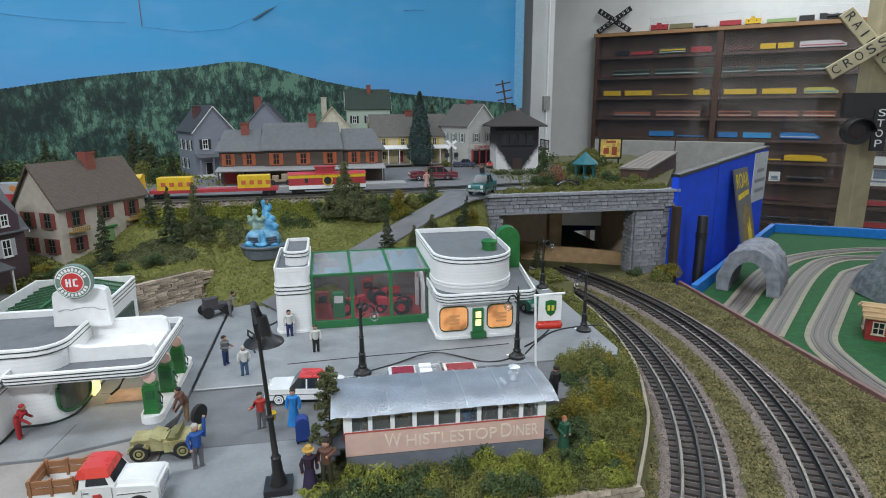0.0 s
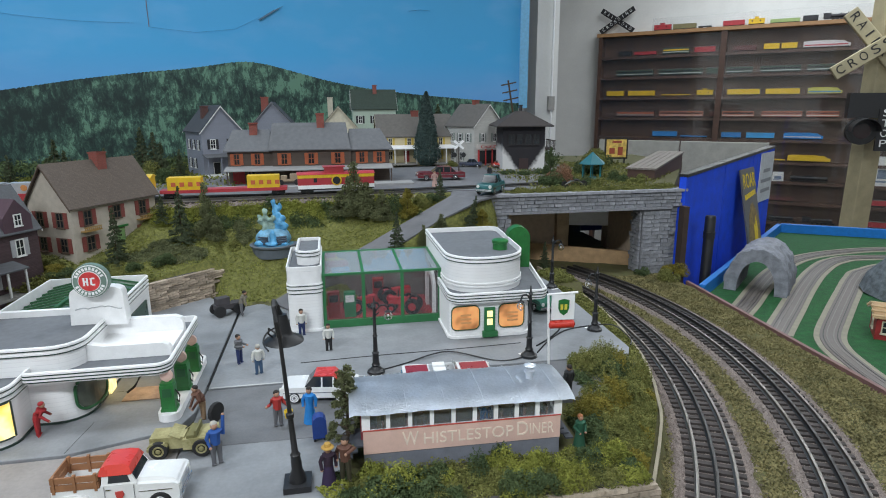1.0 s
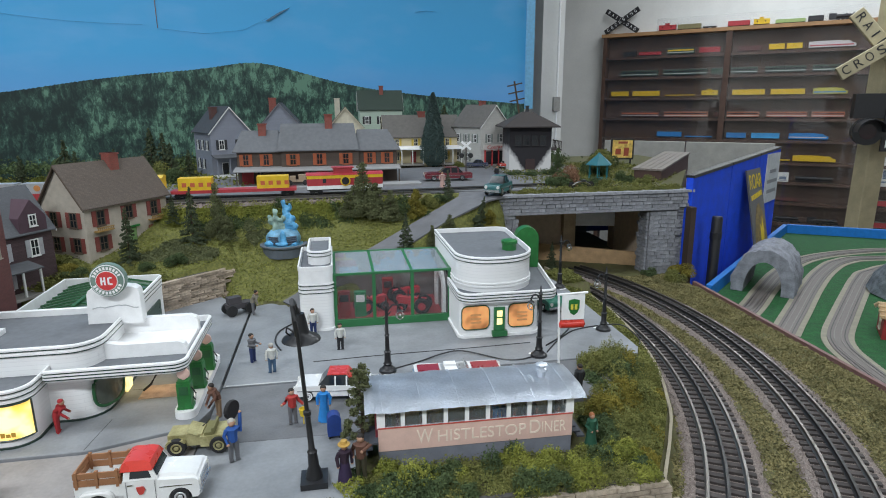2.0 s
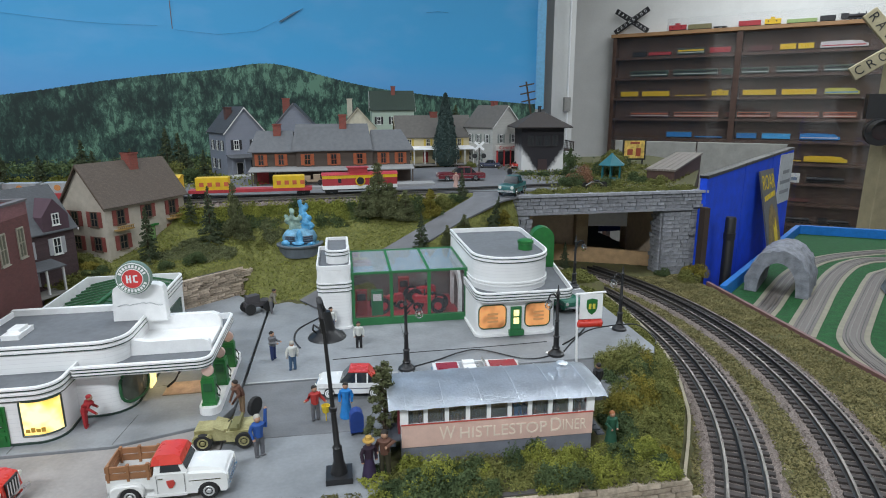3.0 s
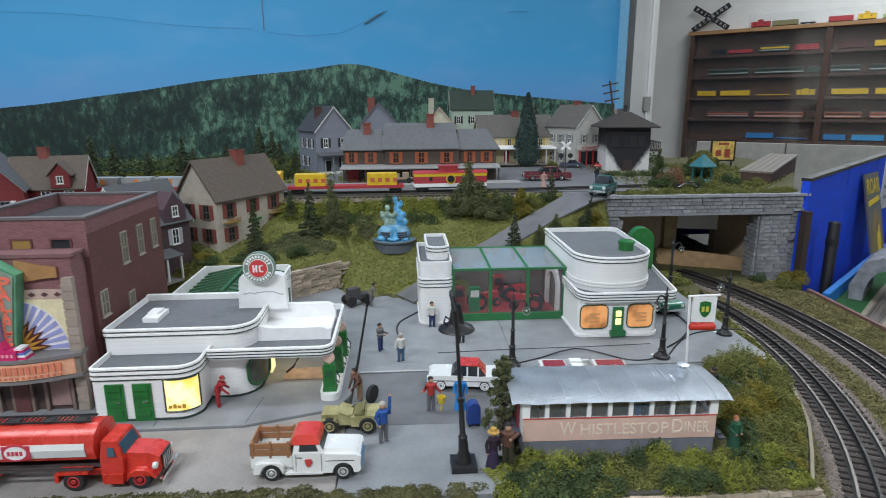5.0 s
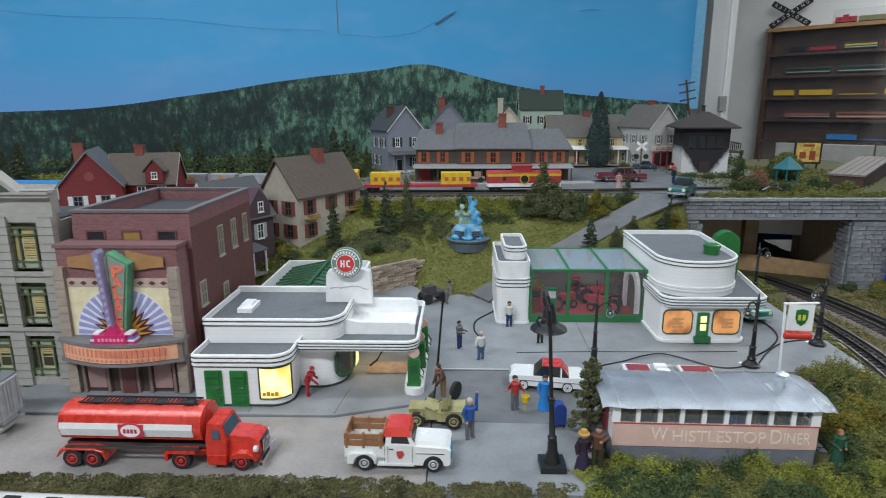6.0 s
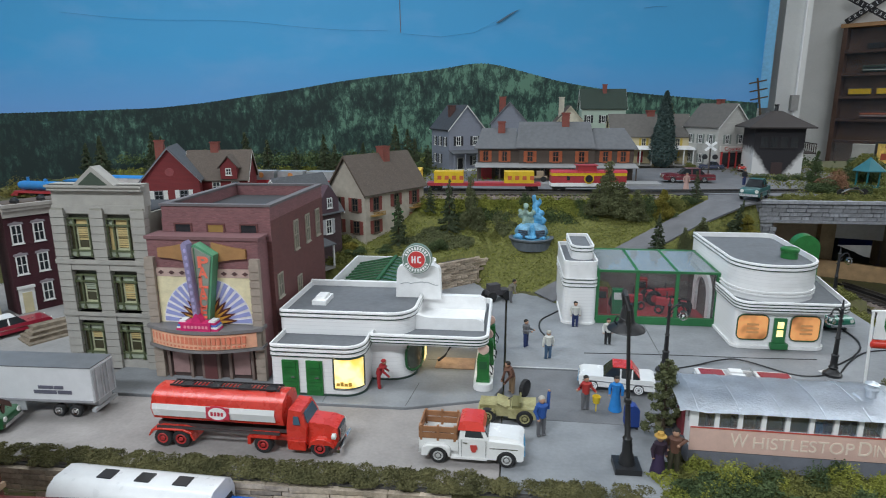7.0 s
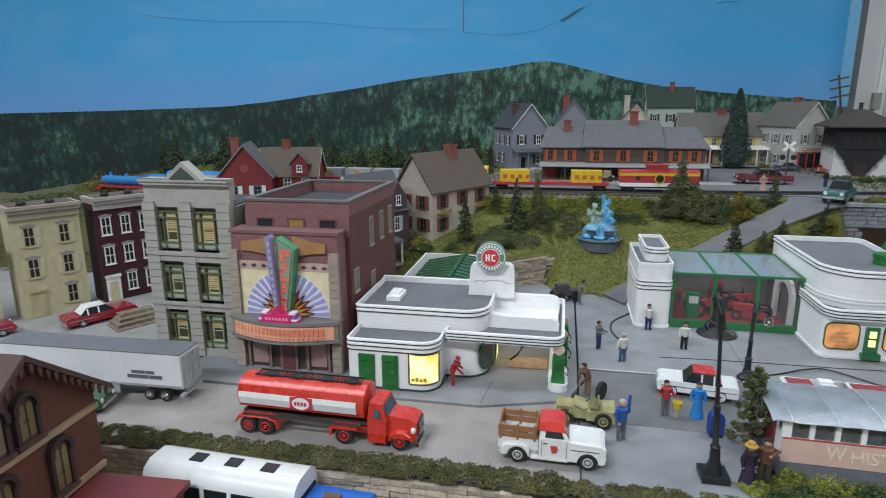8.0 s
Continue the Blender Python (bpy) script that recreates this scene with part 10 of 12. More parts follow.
bmesh.ops.recalc_face_normals(bm, faces=bm.faces)
part("windscreen", bm, PANE, bs)
bm = B()
across(bm, [(-2.0, 0.8), (2.0, 0.8), (2.0, 3.4), (1.5, 4.0), (-1.5, 4.0), (-2.0, 3.4)], 4.2, 9.4)
nose = part("nose", bm, tone("coach_blue", (0.015, 0.12, 0.50), 0.3, coat=0.4), bs, "bright blue nose", bevel=0.25, seg=2, smooth=True)
bm = B()
box(bm, 5.6, 7.0, -0.6, 0.6, 4.0, 4.15)
part("nose_hatch", bm, tone("brown_hatch", (0.13, 0.06, 0.04), 0.4), nose, bevel=0.05)
for x in (-6.0, 7.0):
    for s in (-1, 1):
        wheel(bs, x, s * 1.85, 0.95, 0.6, CHROME)

# ---- brown brick depot in the near corner ----
DEPOT_BOARD = tone("brown_board", (0.085, 0.045, 0.036), 0.7)
dp = gabled("depot", "red-brown brick depot with ornate brown gable boards", (-59.6, 27.2, -5.1), 3, 14.0, 13.0, 13.0, 4.9, BROWN_BRICK, tone("brown_depot_roof", (0.075, 0.042, 0.04), 0.7, size=1.0), DEPOT_BOARD, [], over=1.0, category="building")
for y, z0, hh in ((-2.4, 11.9, 3.3), (0.1, 11.9, 3.3), (2.3, 6.6, 4.0), (-2.6, 6.6, 4.0)):
    bm = B()
    side(bm, [(-0.85, 0), (0.85, 0)] + [(0.85 * math.cos(a), hh - 0.85 + 0.85 * math.sin(a)) for a in np.linspace(0, math.pi, 9)], -0.16, 0.05)
    wn = part("window", bm, DEPOT_BOARD, dp, "arched window with a dark hood", at=(7.0, y, z0), turn=90)
    for s in (-1, 1):
        bm = B()
        side(bm, [(s * 0.36 - 0.26, 0.2), (s * 0.36 + 0.26, 0.2), (s * 0.36 + 0.26, hh - 0.8), (s * 0.36, hh - 0.5), (s * 0.36 - 0.26, hh - 0.8)], -0.24, -0.14)
        part("pane", bm, tone("ochre_pane", (0.16, 0.125, 0.055), 0.3), wn)
    bm = B()
    arch = [(1.12 * math.cos(a), hh - 0.85 + 1.12 * math.sin(a)) for a in np.linspace(-0.35, math.pi + 0.35, 13)]
    inner_ = [(0.74 * math.cos(a), hh - 0.85 + 0.74 * math.sin(a)) for a in np.linspace(-0.35, math.pi + 0.35, 13)]
    side(bm, arch + inner_[::-1], -0.52, 0.0)
    bmesh.ops.recalc_face_normals(bm, faces=bm.faces)
    part("hood_mould", bm, tone("near_black_board", (0.035, 0.022, 0.02), 0.7), wn, "heavy dark arched hood")
    for s in (-1, 1):
        bm = B()
        box(bm, s * 0.86 - 0.16, s * 0.86 + 0.16, -0.36, 0.0, 0.0, hh - 0.9)
        part("jamb", bm, tone("near_black_board", (0.035, 0.022, 0.02), 0.7), wn)
    bm = B()
    box(bm, -1.15, 1.15, -0.5, 0.02, -0.3, 0.0)
    part("sill", bm, DEPOT_BOARD, wn)
for z in (11.0, 5.9):
    bm = B()
    box(bm, 7.0, 7.3, -6.5, 6.5, z, z + 0.42)
    part("string_course", bm, tone("tan_string_course", (0.36, 0.25, 0.16), 0.8), dp, "tan stone band", bevel=0.06)
bm = B()
side(bm, [(-0.2, 0), (0.2, 0), (0.12, -0.55), (0, -0.75), (-0.12, -0.55)], -0.06, 0.06)
scallop = finish(bm, "scallop", DEPOT_BOARD)
for i in range(11):
    for s in (-1, 1):
        y = s * (0.35 + i * 0.52)
        put("scallop", scallop, dp, (7.92, y * 1.22, 17.7 - abs(y) * 0.92), 90)
bm = B()
box(bm, 7.3, 15.0, -6.0, 5.6, 5.3, 5.75)
part("awning_roof", bm, tone("red_brown_awning", (0.17, 0.032, 0.034), 0.45, size=1.0), dp, "flat red-brown awning roof", bevel=0.1)
for y in (-5.4, 0, 5.0):
    bm = B()
    box(bm, 14.2, 14.6, y - 0.2, y + 0.2, 0, 5.3)
    part("awning_post", bm, DEPOT_BOARD, dp)

# ---- street lamps ----
def crook_lamp(at, turn):
    c = thing("street_lamp", "black crook-armed street lamp with a clear glass globe", "street lamp", at, turn, group="plaza lamps")
    bm = B()
    lathe(bm, [(0.95, -0.05), (0.95, 0.25), (0.78, 0.3), (0.6, 0.55), (0.42, 0.75), (0.5, 0.95), (0.36, 1.15), (0.34, 2.2), (0.42, 2.35), (0.26, 2.5), (0.22, 4.2), (0.3, 4.3), (0.19, 4.45), (0.17, 7.6), (0.3, 7.7), (0.14, 7.9), (0.05, 8.7)], n=12)
    part("pole", bm, BLACK, c, smooth=True)
    bm = B()
    tube(bm, [(0, 0, 6.6), (0.25, 0, 7.3), (0.7, 0, 7.75), (1.2, 0, 7.75), (1.5, 0, 7.4), (1.5, 0, 7.1)], 0.1, 6)
    tube(bm, [(-0.35, 0, 6.2), (0, 0, 6.5), (0.5, 0, 7.0)], 0.07, 5)
    part("arm", bm, BLACK, c)
    bm = B()
    lathe(bm, [(0.2, 7.15), (0.42, 7.0), (0.3, 6.95)], (1.5, 0, 0), 10)
    part("cap", bm, BLACK, c)
    bm = B()
    lathe(bm, [(0.25, 6.98), (0.48, 6.6), (0.42, 6.25), (0.1, 6.0)], (1.5, 0, 0), 12)
    g = part("globe", bm, LAMP_GLASS, c, "clear glass globe", smooth=True)
    g.visible_shadow = False
    bm = B()
    ball(bm, (1.5, 0, 6.55), 0.14, 8, 5)
    part("bulb", bm, WHITE, c)
    bm = B()
    lathe(bm, [(1.0, -0.05), (1.0, 0.06), (0.9, 0.09)], n=14)
    part("base_plate", bm, BLACK, c)
    bm = B()
    box(bm, -0.55, 0.55, -1.25, -0.75, -0.05, 0.05)
    part("fixing_plate", bm, WHITE, c, "small white fixing plate")


for x, y, t_ in ((2.7, 61.9, 0), (20.7, 62.7, 205), (31.9, 69.2, 200), (33.2, 88.4, 10)):
    crook_lamp((x, y, 0.12), t_)
la = thing("street_lamp", "tall black gooseneck street lamp with a wide dish shade", "street lamp", (-4.9, 42.6, 0.06), 0)
bm = B()
box(bm, -1.05, 1.05, -1.05, 1.05, 0, 0.5)
part("plinth", bm, BLACK, la, "square black plinth", bevel=0.06)
bm = B()
lathe(bm, [(0.7, 0.4), (0.6, 1.0), (0.42, 1.5), (0.40, 2.2), (0.36, 2.5), (0.4, 2.75), (0.25, 2.95), (0.21, 5.8), (0.3, 5.9), (0.3, 6.2), (0.17, 6.3), (0.14, 12.6)], n=12)
for v in bm.verts:
    v.co.x -= max(0, v.co.z - 1.5) * 0.055
part("pole", bm, BLACK, la, smooth=True)
bm = B()
tube(bm, [(-0.62, 0, 12.4), (-0.75, -0.1, 13.6), (-0.85, 0.3, 14.6), (-0.9, 0.9, 14.85), (-0.85, 1.5, 14.4), (-0.6, 1.7, 13.4)], [0.2, 0.2, 0.2, 0.2, 0.22, 0.3], 8)
tube(bm, [(-0.75, 0.1, 12.6), (-1.4, 0.6, 12.9), (-1.5, 1.1, 12.3), (-1.1, 1.5, 11.7)], 0.07, 5)
part("gooseneck", bm, BLACK, la, smooth=True)
bm = B()
lathe(bm, [(0.34, 13.6), (0.5, 12.9), (0.62, 12.2), (0.75, 11.95), (1.42, 11.62), (1.5, 11.45), (1.42, 11.42), (0.2, 11.7)], (-0.45, 1.6, 0), 20)
part("dish_shade", bm, BLACK, la, "wide black dish shade", smooth=True)

# filling station flag sign on a white pole
fs = thing("pole_sign", "white pole sign with a green shield and red bar", "sign", (21.4, 58.0, 0.0), -4)
bm = B()
tube(bm, [(0, 0, 0), (-0.35, 0, 9.2)], 0.13, 8)
tube(bm, [(-0.5, 0, 9.15), (2.9, 0, 9.3)], 0.13, 8)
part("pole", bm, WHITE, fs)
bm = B()
box(bm, 0.05, 2.55, -0.12, 0.12, 6.3, 9.1)
sp = part("panel", bm, WHITE, fs, "white sign panel", bevel=0.05)
bm = B()
side(bm, [(0.75, 8.5), (1.35, 8.65), (1.95, 8.5), (1.95, 7.6), (1.75, 7.1), (1.35, 6.8), (0.95, 7.1), (0.75, 7.6)], -0.18, -0.12)
part("shield", bm, GREEN, sp, "green shield emblem")
bm = B()
box(bm, 0.98, 1.25, -0.22, -0.18, 7.45, 8.05)
box(bm, 1.42, 1.7, -0.22, -0.18, 7.45, 8.05)
part("emblem_bars", bm, tone("emblem_yellow", (0.75, 0.65, 0.08), 0.5), sp)
bm = B()
lying(bm, [(0.2, -0.25), (0.45, -0.1), (0.45, 2.5), (0.2, 2.7)], (0, 0, 5.75), 12)
part("red_bar", bm, RED, fs, "rounded red bar", smooth=True)

# wires across the plaza
def wire(label, pts, r=0.09):
    w = thing("cable", label, "cable", (0, 0, 0))
    sm = spline([(p[0], p[1], p[2]) for p in pts], 8)
    bm = B()
    tube(bm, sm, r, 5)
    part("wire", bm, BLACK, w)


wire("thin black cable lying across the plaza between lamps", [(3.4, 62.2, 0.2), (6.5, 63.6, 0.2), (9.5, 64.8, 0.45), (12.1, 65.2, 0.4), (16.2, 62.4, 0.2), (18.5, 62.0, 0.2), (20.8, 62.9, 0.2)])
wire("thin black cable lying from the lamp to the plaza edge", [(22.0, 63.4, 0.2), (24.5, 66.5, 0.2), (28, 69.6, 0.2), (32.2, 70.6, 0.2), (35.2, 70.3, 0.1), (36.2, 67.6, -0.8), (35.0, 65.2, -0.6)])
wire("black cable curving round the glass showroom", [(-9.6, 70.2, 0.2), (-10.5, 73.2, 0.2), (-10.2, 76.8, 0.2), (-8.2, 80.0, 0.2), (-7.3, 81.2, 0.25)], 0.11)
wire("black cable curving round the shop's end", [(22.6, 65.4, 0.2), (25.6, 68.0, 0.2), (28.2, 71.5, 0.2), (29.0, 75.4, 0.25), (28.2, 79.4, 0.3), (26.5, 82, 0.4)], 0.11)
wire("faint dark cable across the plaza before the shop", [(-5.6, 66.0, 0.16), (3, 66.4, 0.16), (13, 66.5, 0.16), (21, 66.8, 0.16)], 0.05)

# ---- figurines: plain painted shapes ----
SKIN = tone("figure_flesh_tone", (0.42, 0.24, 0.16), 0.7)


def figurine(label, at, turn, shirt, legs, hair, h=3.75, arms=((0.55, -0.1, 1.7), (-0.55, -0.1, 1.7)), skirt=False, hat=None, bend=0.0, seat=False):
    """One plain mesh: two legs or a skirt, a body, two arms, a round head. arms: where the ends lie."""
    bm = B()
    k = h / 4.0
    if skirt:
        lathe(bm, [(0.62, 0), (0.5, 0.8), (0.34, 2.0)], n=10, m=1)
    elif seat:
        for s in (-1, 1):
            tube(bm, [(s * 0.2, -1.1, 0.1), (s * 0.2, -0.9, 0.9), (s * 0.2, 0, 1.0)], 0.2, 6, 1)
        lathe(bm, [(0.35, 0.6), (0.38, 1.2)], n=8, m=1)
    else:
        for s in (-1, 1):
            tube(bm, [(s * 0.24, -0.12, 0.02), (s * 0.24, 0, 0.15), (s * 0.22, 0, 1.0), (s * 0.17, 0, 1.9)], [0.2, 0.15, 0.19, 0.26], 7, 1)
    t0 = 1.0 if seat else 1.8
    tube(bm, [(0, 0, t0), (0, -bend * 0.3, t0 + 0.6), (0, -bend, t0 + 1.15), (0, -bend, t0 + 1.3)], [0.34, 0.38, 0.46, 0.2], 8, 0)
    for x, y, z in arms:
        sx = 1 if x > 0 else -1
        zz = z - (0.8 if seat else 0)
        tube(bm, [(sx * 0.4, -bend, t0 + 1.1), (sx * 0.58, -bend + 0.05, t0 + 0.6) if abs(z - 3) > 0.5 else (sx * 0.7, -bend, t0 + 1.1), (x, y - bend, zz)], [0.17, 0.15, 0.12], 6, 0)
        ball(bm, (x, y - bend, zz), 0.13, 6, 4, 2)
    ball(bm, (0, -bend * 1.1, t0 + 1.6), (0.26, 0.28, 0.34), 8, 6, 2)
    ball(bm, (0, -bend * 1.1 + 0.05, t0 + 1.72), (0.28, 0.29, 0.27), 8, 5, 3)
    if hat:
        lathe(bm, [(0.48, t0 + 1.78), (0.46, t0 + 1.84), (0.27, t0 + 1.88), (0.24, t0 + 2.15), (0.05, t0 + 2.2)], (0, -bend * 1.1, 0), 10, 3)
    bmesh.ops.scale(bm, vec=(k * 1.12, k * 1.12, k), verts=bm.verts)
    ob = part("figurine", bm, [shirt, legs, SKIN, hat or hair], None, smooth=True, at=at, turn=turn)
    return tagged(ob, label, "figurine", "town figurines")


def cl(name, r, g, b):
    return tone(name, (r, g, b), 0.75)


P_W, P_BL, P_NAVY, P_GREY, P_RED, P_BRN = cl("cloth_white", 0.6, 0.6, 0.57), cl("cloth_blue", 0.02, 0.08, 0.30), cl("cloth_navy", 0.02, 0.035, 0.12), cl("cloth_grey", 0.13, 0.13, 0.14), cl("cloth_red", 0.40, 0.035, 0.03), cl("cloth_brown", 0.13, 0.06, 0.04)
H_DK, H_GR = cl("hair_dark", 0.02, 0.015, 0.012), cl("hair_grey", 0.4, 0.38, 0.34)
figurine("painted figurine in grey shirt and blue trousers reading", (-12.5, 67.4, 0.12), 60, P_GREY, P_NAVY, H_DK, arms=((0.3, -0.9, 2.4), (-0.3, -0.9, 2.4)))
figurine("painted figurine in white shirt and blue trousers", (-10.0, 64.0, 0.12), 200, P_W, cl("cloth_denim", 0.05, 0.1, 0.18), H_GR)
figurine("painted figurine in white shirt leaning on the tower", (-5.8, 75.0, 0.12), 10, P_W, P_NAVY, H_DK)
figurine("painted figurine in white jacket and black trousers", (-2.4, 69.2, 0.12), 5, P_W, cl("cloth_black", 0.02, 0.02, 0.022), H_DK, h=3.6)
figurine("painted figurine in red sweater and grey trousers", (-7.1, 52.3, 0.06), 20, P_RED, P_GREY, H_DK, arms=((0.95, -0.2, 1.9), (-1.0, -0.3, 2.4)))
figurine("painted figurine in a bright blue dress", (-4.2, 52.4, 0.06), -10, cl("cloth_bright_blue", 0.02, 0.22, 0.6), cl("cloth_bright_blue", 0.02, 0.22, 0.6), H_DK, skirt=True)
figurine("painted figurine in blue coat waving one arm", (-11.6, 46.9, 0.08), 30, P_BL, P_GREY, H_GR, arms=((0.75, 0.2, 4.0), (-0.5, -0.4, 1.8)), h=4.1)
figurine("painted figurine in brown bending over a spare wheel", (-14.2, 55.1, 0.08), -60, P_BRN, cl("cloth_tan", 0.26, 0.17, 0.1), H_DK, bend=0.5, arms=((0.3, -0.5, 1.4), (-0.3, -0.5, 1.4)))
figurine("painted figurine in red overalls beside the lit window", (-28.0, 54.2, 0.32), 100, cl("cloth_deep_red", 0.34, 0.02, 0.025), cl("cloth_deep_red", 0.34, 0.02, 0.025), cl("cloth_deep_red", 0.34, 0.02, 0.025), h=3.4, bend=0.55, arms=((0.6, -0.5, 1.9), (-0.6, -0.6, 1.7)))
figurine("painted figurine in blue seated inside the diner", (10.4, 45.0, 1.6), 0, cl("cloth_bright_blue", 0.02, 0.22, 0.6), P_NAVY, H_DK, h=2.9)
figurine("painted figurine in black with a wide straw hat", (-2.5, 42.2, 0.0), 20, cl("cloth_plum", 0.03, 0.015, 0.03), cl("cloth_purple", 0.035, 0.02, 0.06), H_DK, skirt=True, hat=cl("straw_yellow", 0.50, 0.30, 0.07))
figurine("painted figurine in brown jacket beside the diner steps", (-1.2, 42.6, 0.0), -15, P_BRN, cl("cloth_dark_olive", 0.05, 0.045, 0.025), H_DK, h=4.1, arms=((0.2, -0.5, 2.6), (-0.5, -0.3, 2.0)))
figurine("painted figurine in green coat holding a red book", (18.8, 43.6, 0.0), 10, cl("cloth_green", 0.02, 0.09, 0.05), cl("cloth_green", 0.02, 0.09, 0.05), cl("hair_ginger", 0.35, 0.13, 0.05), skirt=True, h=3.3, arms=((0.3, -0.5, 1.9), (-0.3, -0.5, 1.9)))
figurine("painted figurine in black and white behind the diner", (21.4, 52.5, 0.0), 200, cl("cloth_black", 0.02, 0.02, 0.022), cl("cloth_black", 0.02, 0.02, 0.022), H_DK)
figurine("painted seated figurine in blue inside the diner", (11.5, 45.3, 1.75), 0, P_BL, P_NAVY, H_DK, seat=True, h=3.3)
figurine("painted seated figurine in brown inside the diner", (13.8, 45.4, 1.75), 0, P_BRN, P_NAVY, H_DK, seat=True, h=3.3)
figurine("painted seated figurine in ochre inside the diner", (5.2, 45.4, 1.75), 0, cl("cloth_ochre", 0.38, 0.22, 0.05), P_NAVY, H_DK, seat=True, h=3.3)
figurine("painted figurine in pale pink beside the upper street", (19.5, 119.5, 13.0), 0, cl("cloth_pink", 0.5, 0.32, 0.28), cl("cloth_pink", 0.5, 0.32, 0.28), H_DK, skirt=True, h=3.4)
figurine("painted dark figurine crossing the upper street", (33.0, 127.0, 13.0), 30, cl("cloth_black", 0.02, 0.02, 0.022), P_NAVY, H_DK, h=3.6)
figurine("painted figurine in khaki mending the scrap cart", (-14.4, 84.0, 0.32), 100, cl("cloth_khaki", 0.2, 0.18, 0.14), P_GREY, H_DK, bend=0.5)
figurine("painted figurine in tan near the fountain", (-5.6, 97.0, 4.4), 0, cl("cloth_tan", 0.26, 0.17, 0.1), cl("cloth_tan", 0.26, 0.17, 0.1), cl("straw_yellow", 0.5, 0.3, 0.07), h=3.0)
sw = thing("spare_wheel", "black spare tyre propped beside the jeep", "tyre", (-12.9, 54.3, 0.1), 60)
bm = B()
wheelish(bm, [(0.5, -0.2), (0.9, -0.2), (0.95, 0), (0.9, 0.2), (0.5, 0.2)], (0, 0, 0.9), 16)
part("tyre", bm, RUBBER, sw)
bm = B()
wheelish(bm, [(0.5, -0.1), (0.5, 0.1)], (0, 0, 0.9), 14)
part("rim", bm, BLACK, sw)
ml = thing("mail_box", "blue street mailbox beside the kerb", "mailbox", (-3.3, 49.2, 0.05), 5)
bm = B()
side(bm, [(-0.6, 0.3), (0.6, 0.3), (0.6, 1.8)] + [(0.6 * math.cos(a), 1.8 + 0.6 * math.sin(a)) for a in np.linspace(0.3, math.pi, 6)], -0.5, 0.5)
part("body", bm, cl("mailbox_blue", 0.015, 0.05, 0.24), ml, bevel=0.06)
for x in (-0.45, 0.45):
    bm = B()
    box(bm, x - 0.1, x + 0.1, -0.4, 0.4, 0, 0.3)
    part("foot", bm, BLACK, ml)
bk = thing("bucket", "small yellow bucket held by the red figurine", "bucket", (-6.1, 51.9, 0.08))
bm = B()
lathe(bm, [(0.3, 0.9), (0.42, 1.6), (0.36, 1.6), (0.26, 1.0)], n=12)
lathe(bm, [(0.06, 0), (0.06, 0.9)], n=6)
part("pail", bm, cl("pail_yellow", 0.7, 0.5, 0.03), bk)

# ---- fountain ----
fo = thing("fountain", "blue and pale stone statue fountain on a round basin", "fountain", (-11.0, 101.0, 6.2))
bm = B()
lathe(bm, [(3.45, -1.4), (3.5, 0.1), (3.85, 0.3), (3.9, 0.55), (3.5, 0.62), (3.2, 0.5)], n=28)
part("basin", bm, tone("grey_basin", (0.11, 0.13, 0.155), 0.7, bump=0.4), fo, "grey stone basin")
bm = B()
lathe(bm, [(3.2, 0.5), (3.2, 0.62)], n=24)
part("water", bm, tone("blue_water", (0.12, 0.30, 0.42), 0.15), fo, "pale blue painted water")
bm = B()
ball(bm, (0, 0, 1.5), (2.9, 2.3, 1.7), 20, 12)
for v in bm.verts:
    v.co += Vector((0, 0, 0.22 * noise.noise(v.co * 0.9)))
part("rock", bm, tone("blue_rock", (0.16, 0.36, 0.52), 0.5, var=0.4, bump=0.6), fo, "blue-washed rock", smooth=True)
for s in (-1, 1):
    bm = B()
    for i in range(4):
        tube(bm, [(s * (0.7 + 0.5 * t), -2.3 + 0.25 * t, 0.9 + i * 0.35) for t in (0, 1, 2, 3)], 0.16, 5)
    part("dark_ribs", bm, tone("dark_blue_grey", (0.06, 0.08, 0.11), 0.5), fo, "dark ribbed niche")
# the statue group is one plain lumpy shape
def lumpy(nm, spots, mat, label, amount=0.35):
    bm = B()
    for x, y, z, rx, rz in spots:
        ball(bm, (x, y, z), (rx, rx * 0.8, rz), 12, 9)
    for v in bm.verts:
        v.co += Vector((noise.noise(v.co * 1.3), noise.noise(v.co * 1.3 + Vector((5, 0, 0))), noise.noise(v.co * 1.3 + Vector((0, 5, 0))))) * amount
    ob = part(nm, bm, mat, fo, label, smooth=True)
    mod = ob.modifiers.new("fuse", "REMESH")
    mod.mode, mod.voxel_size, mod.use_smooth_shade = "VOXEL", 0.0011, True
    fused = bpy.data.meshes.new_from_object(ob.evaluated_get(bpy.context.evaluated_depsgraph_get()))
    ob.modifiers.clear()
    ob.data = fused


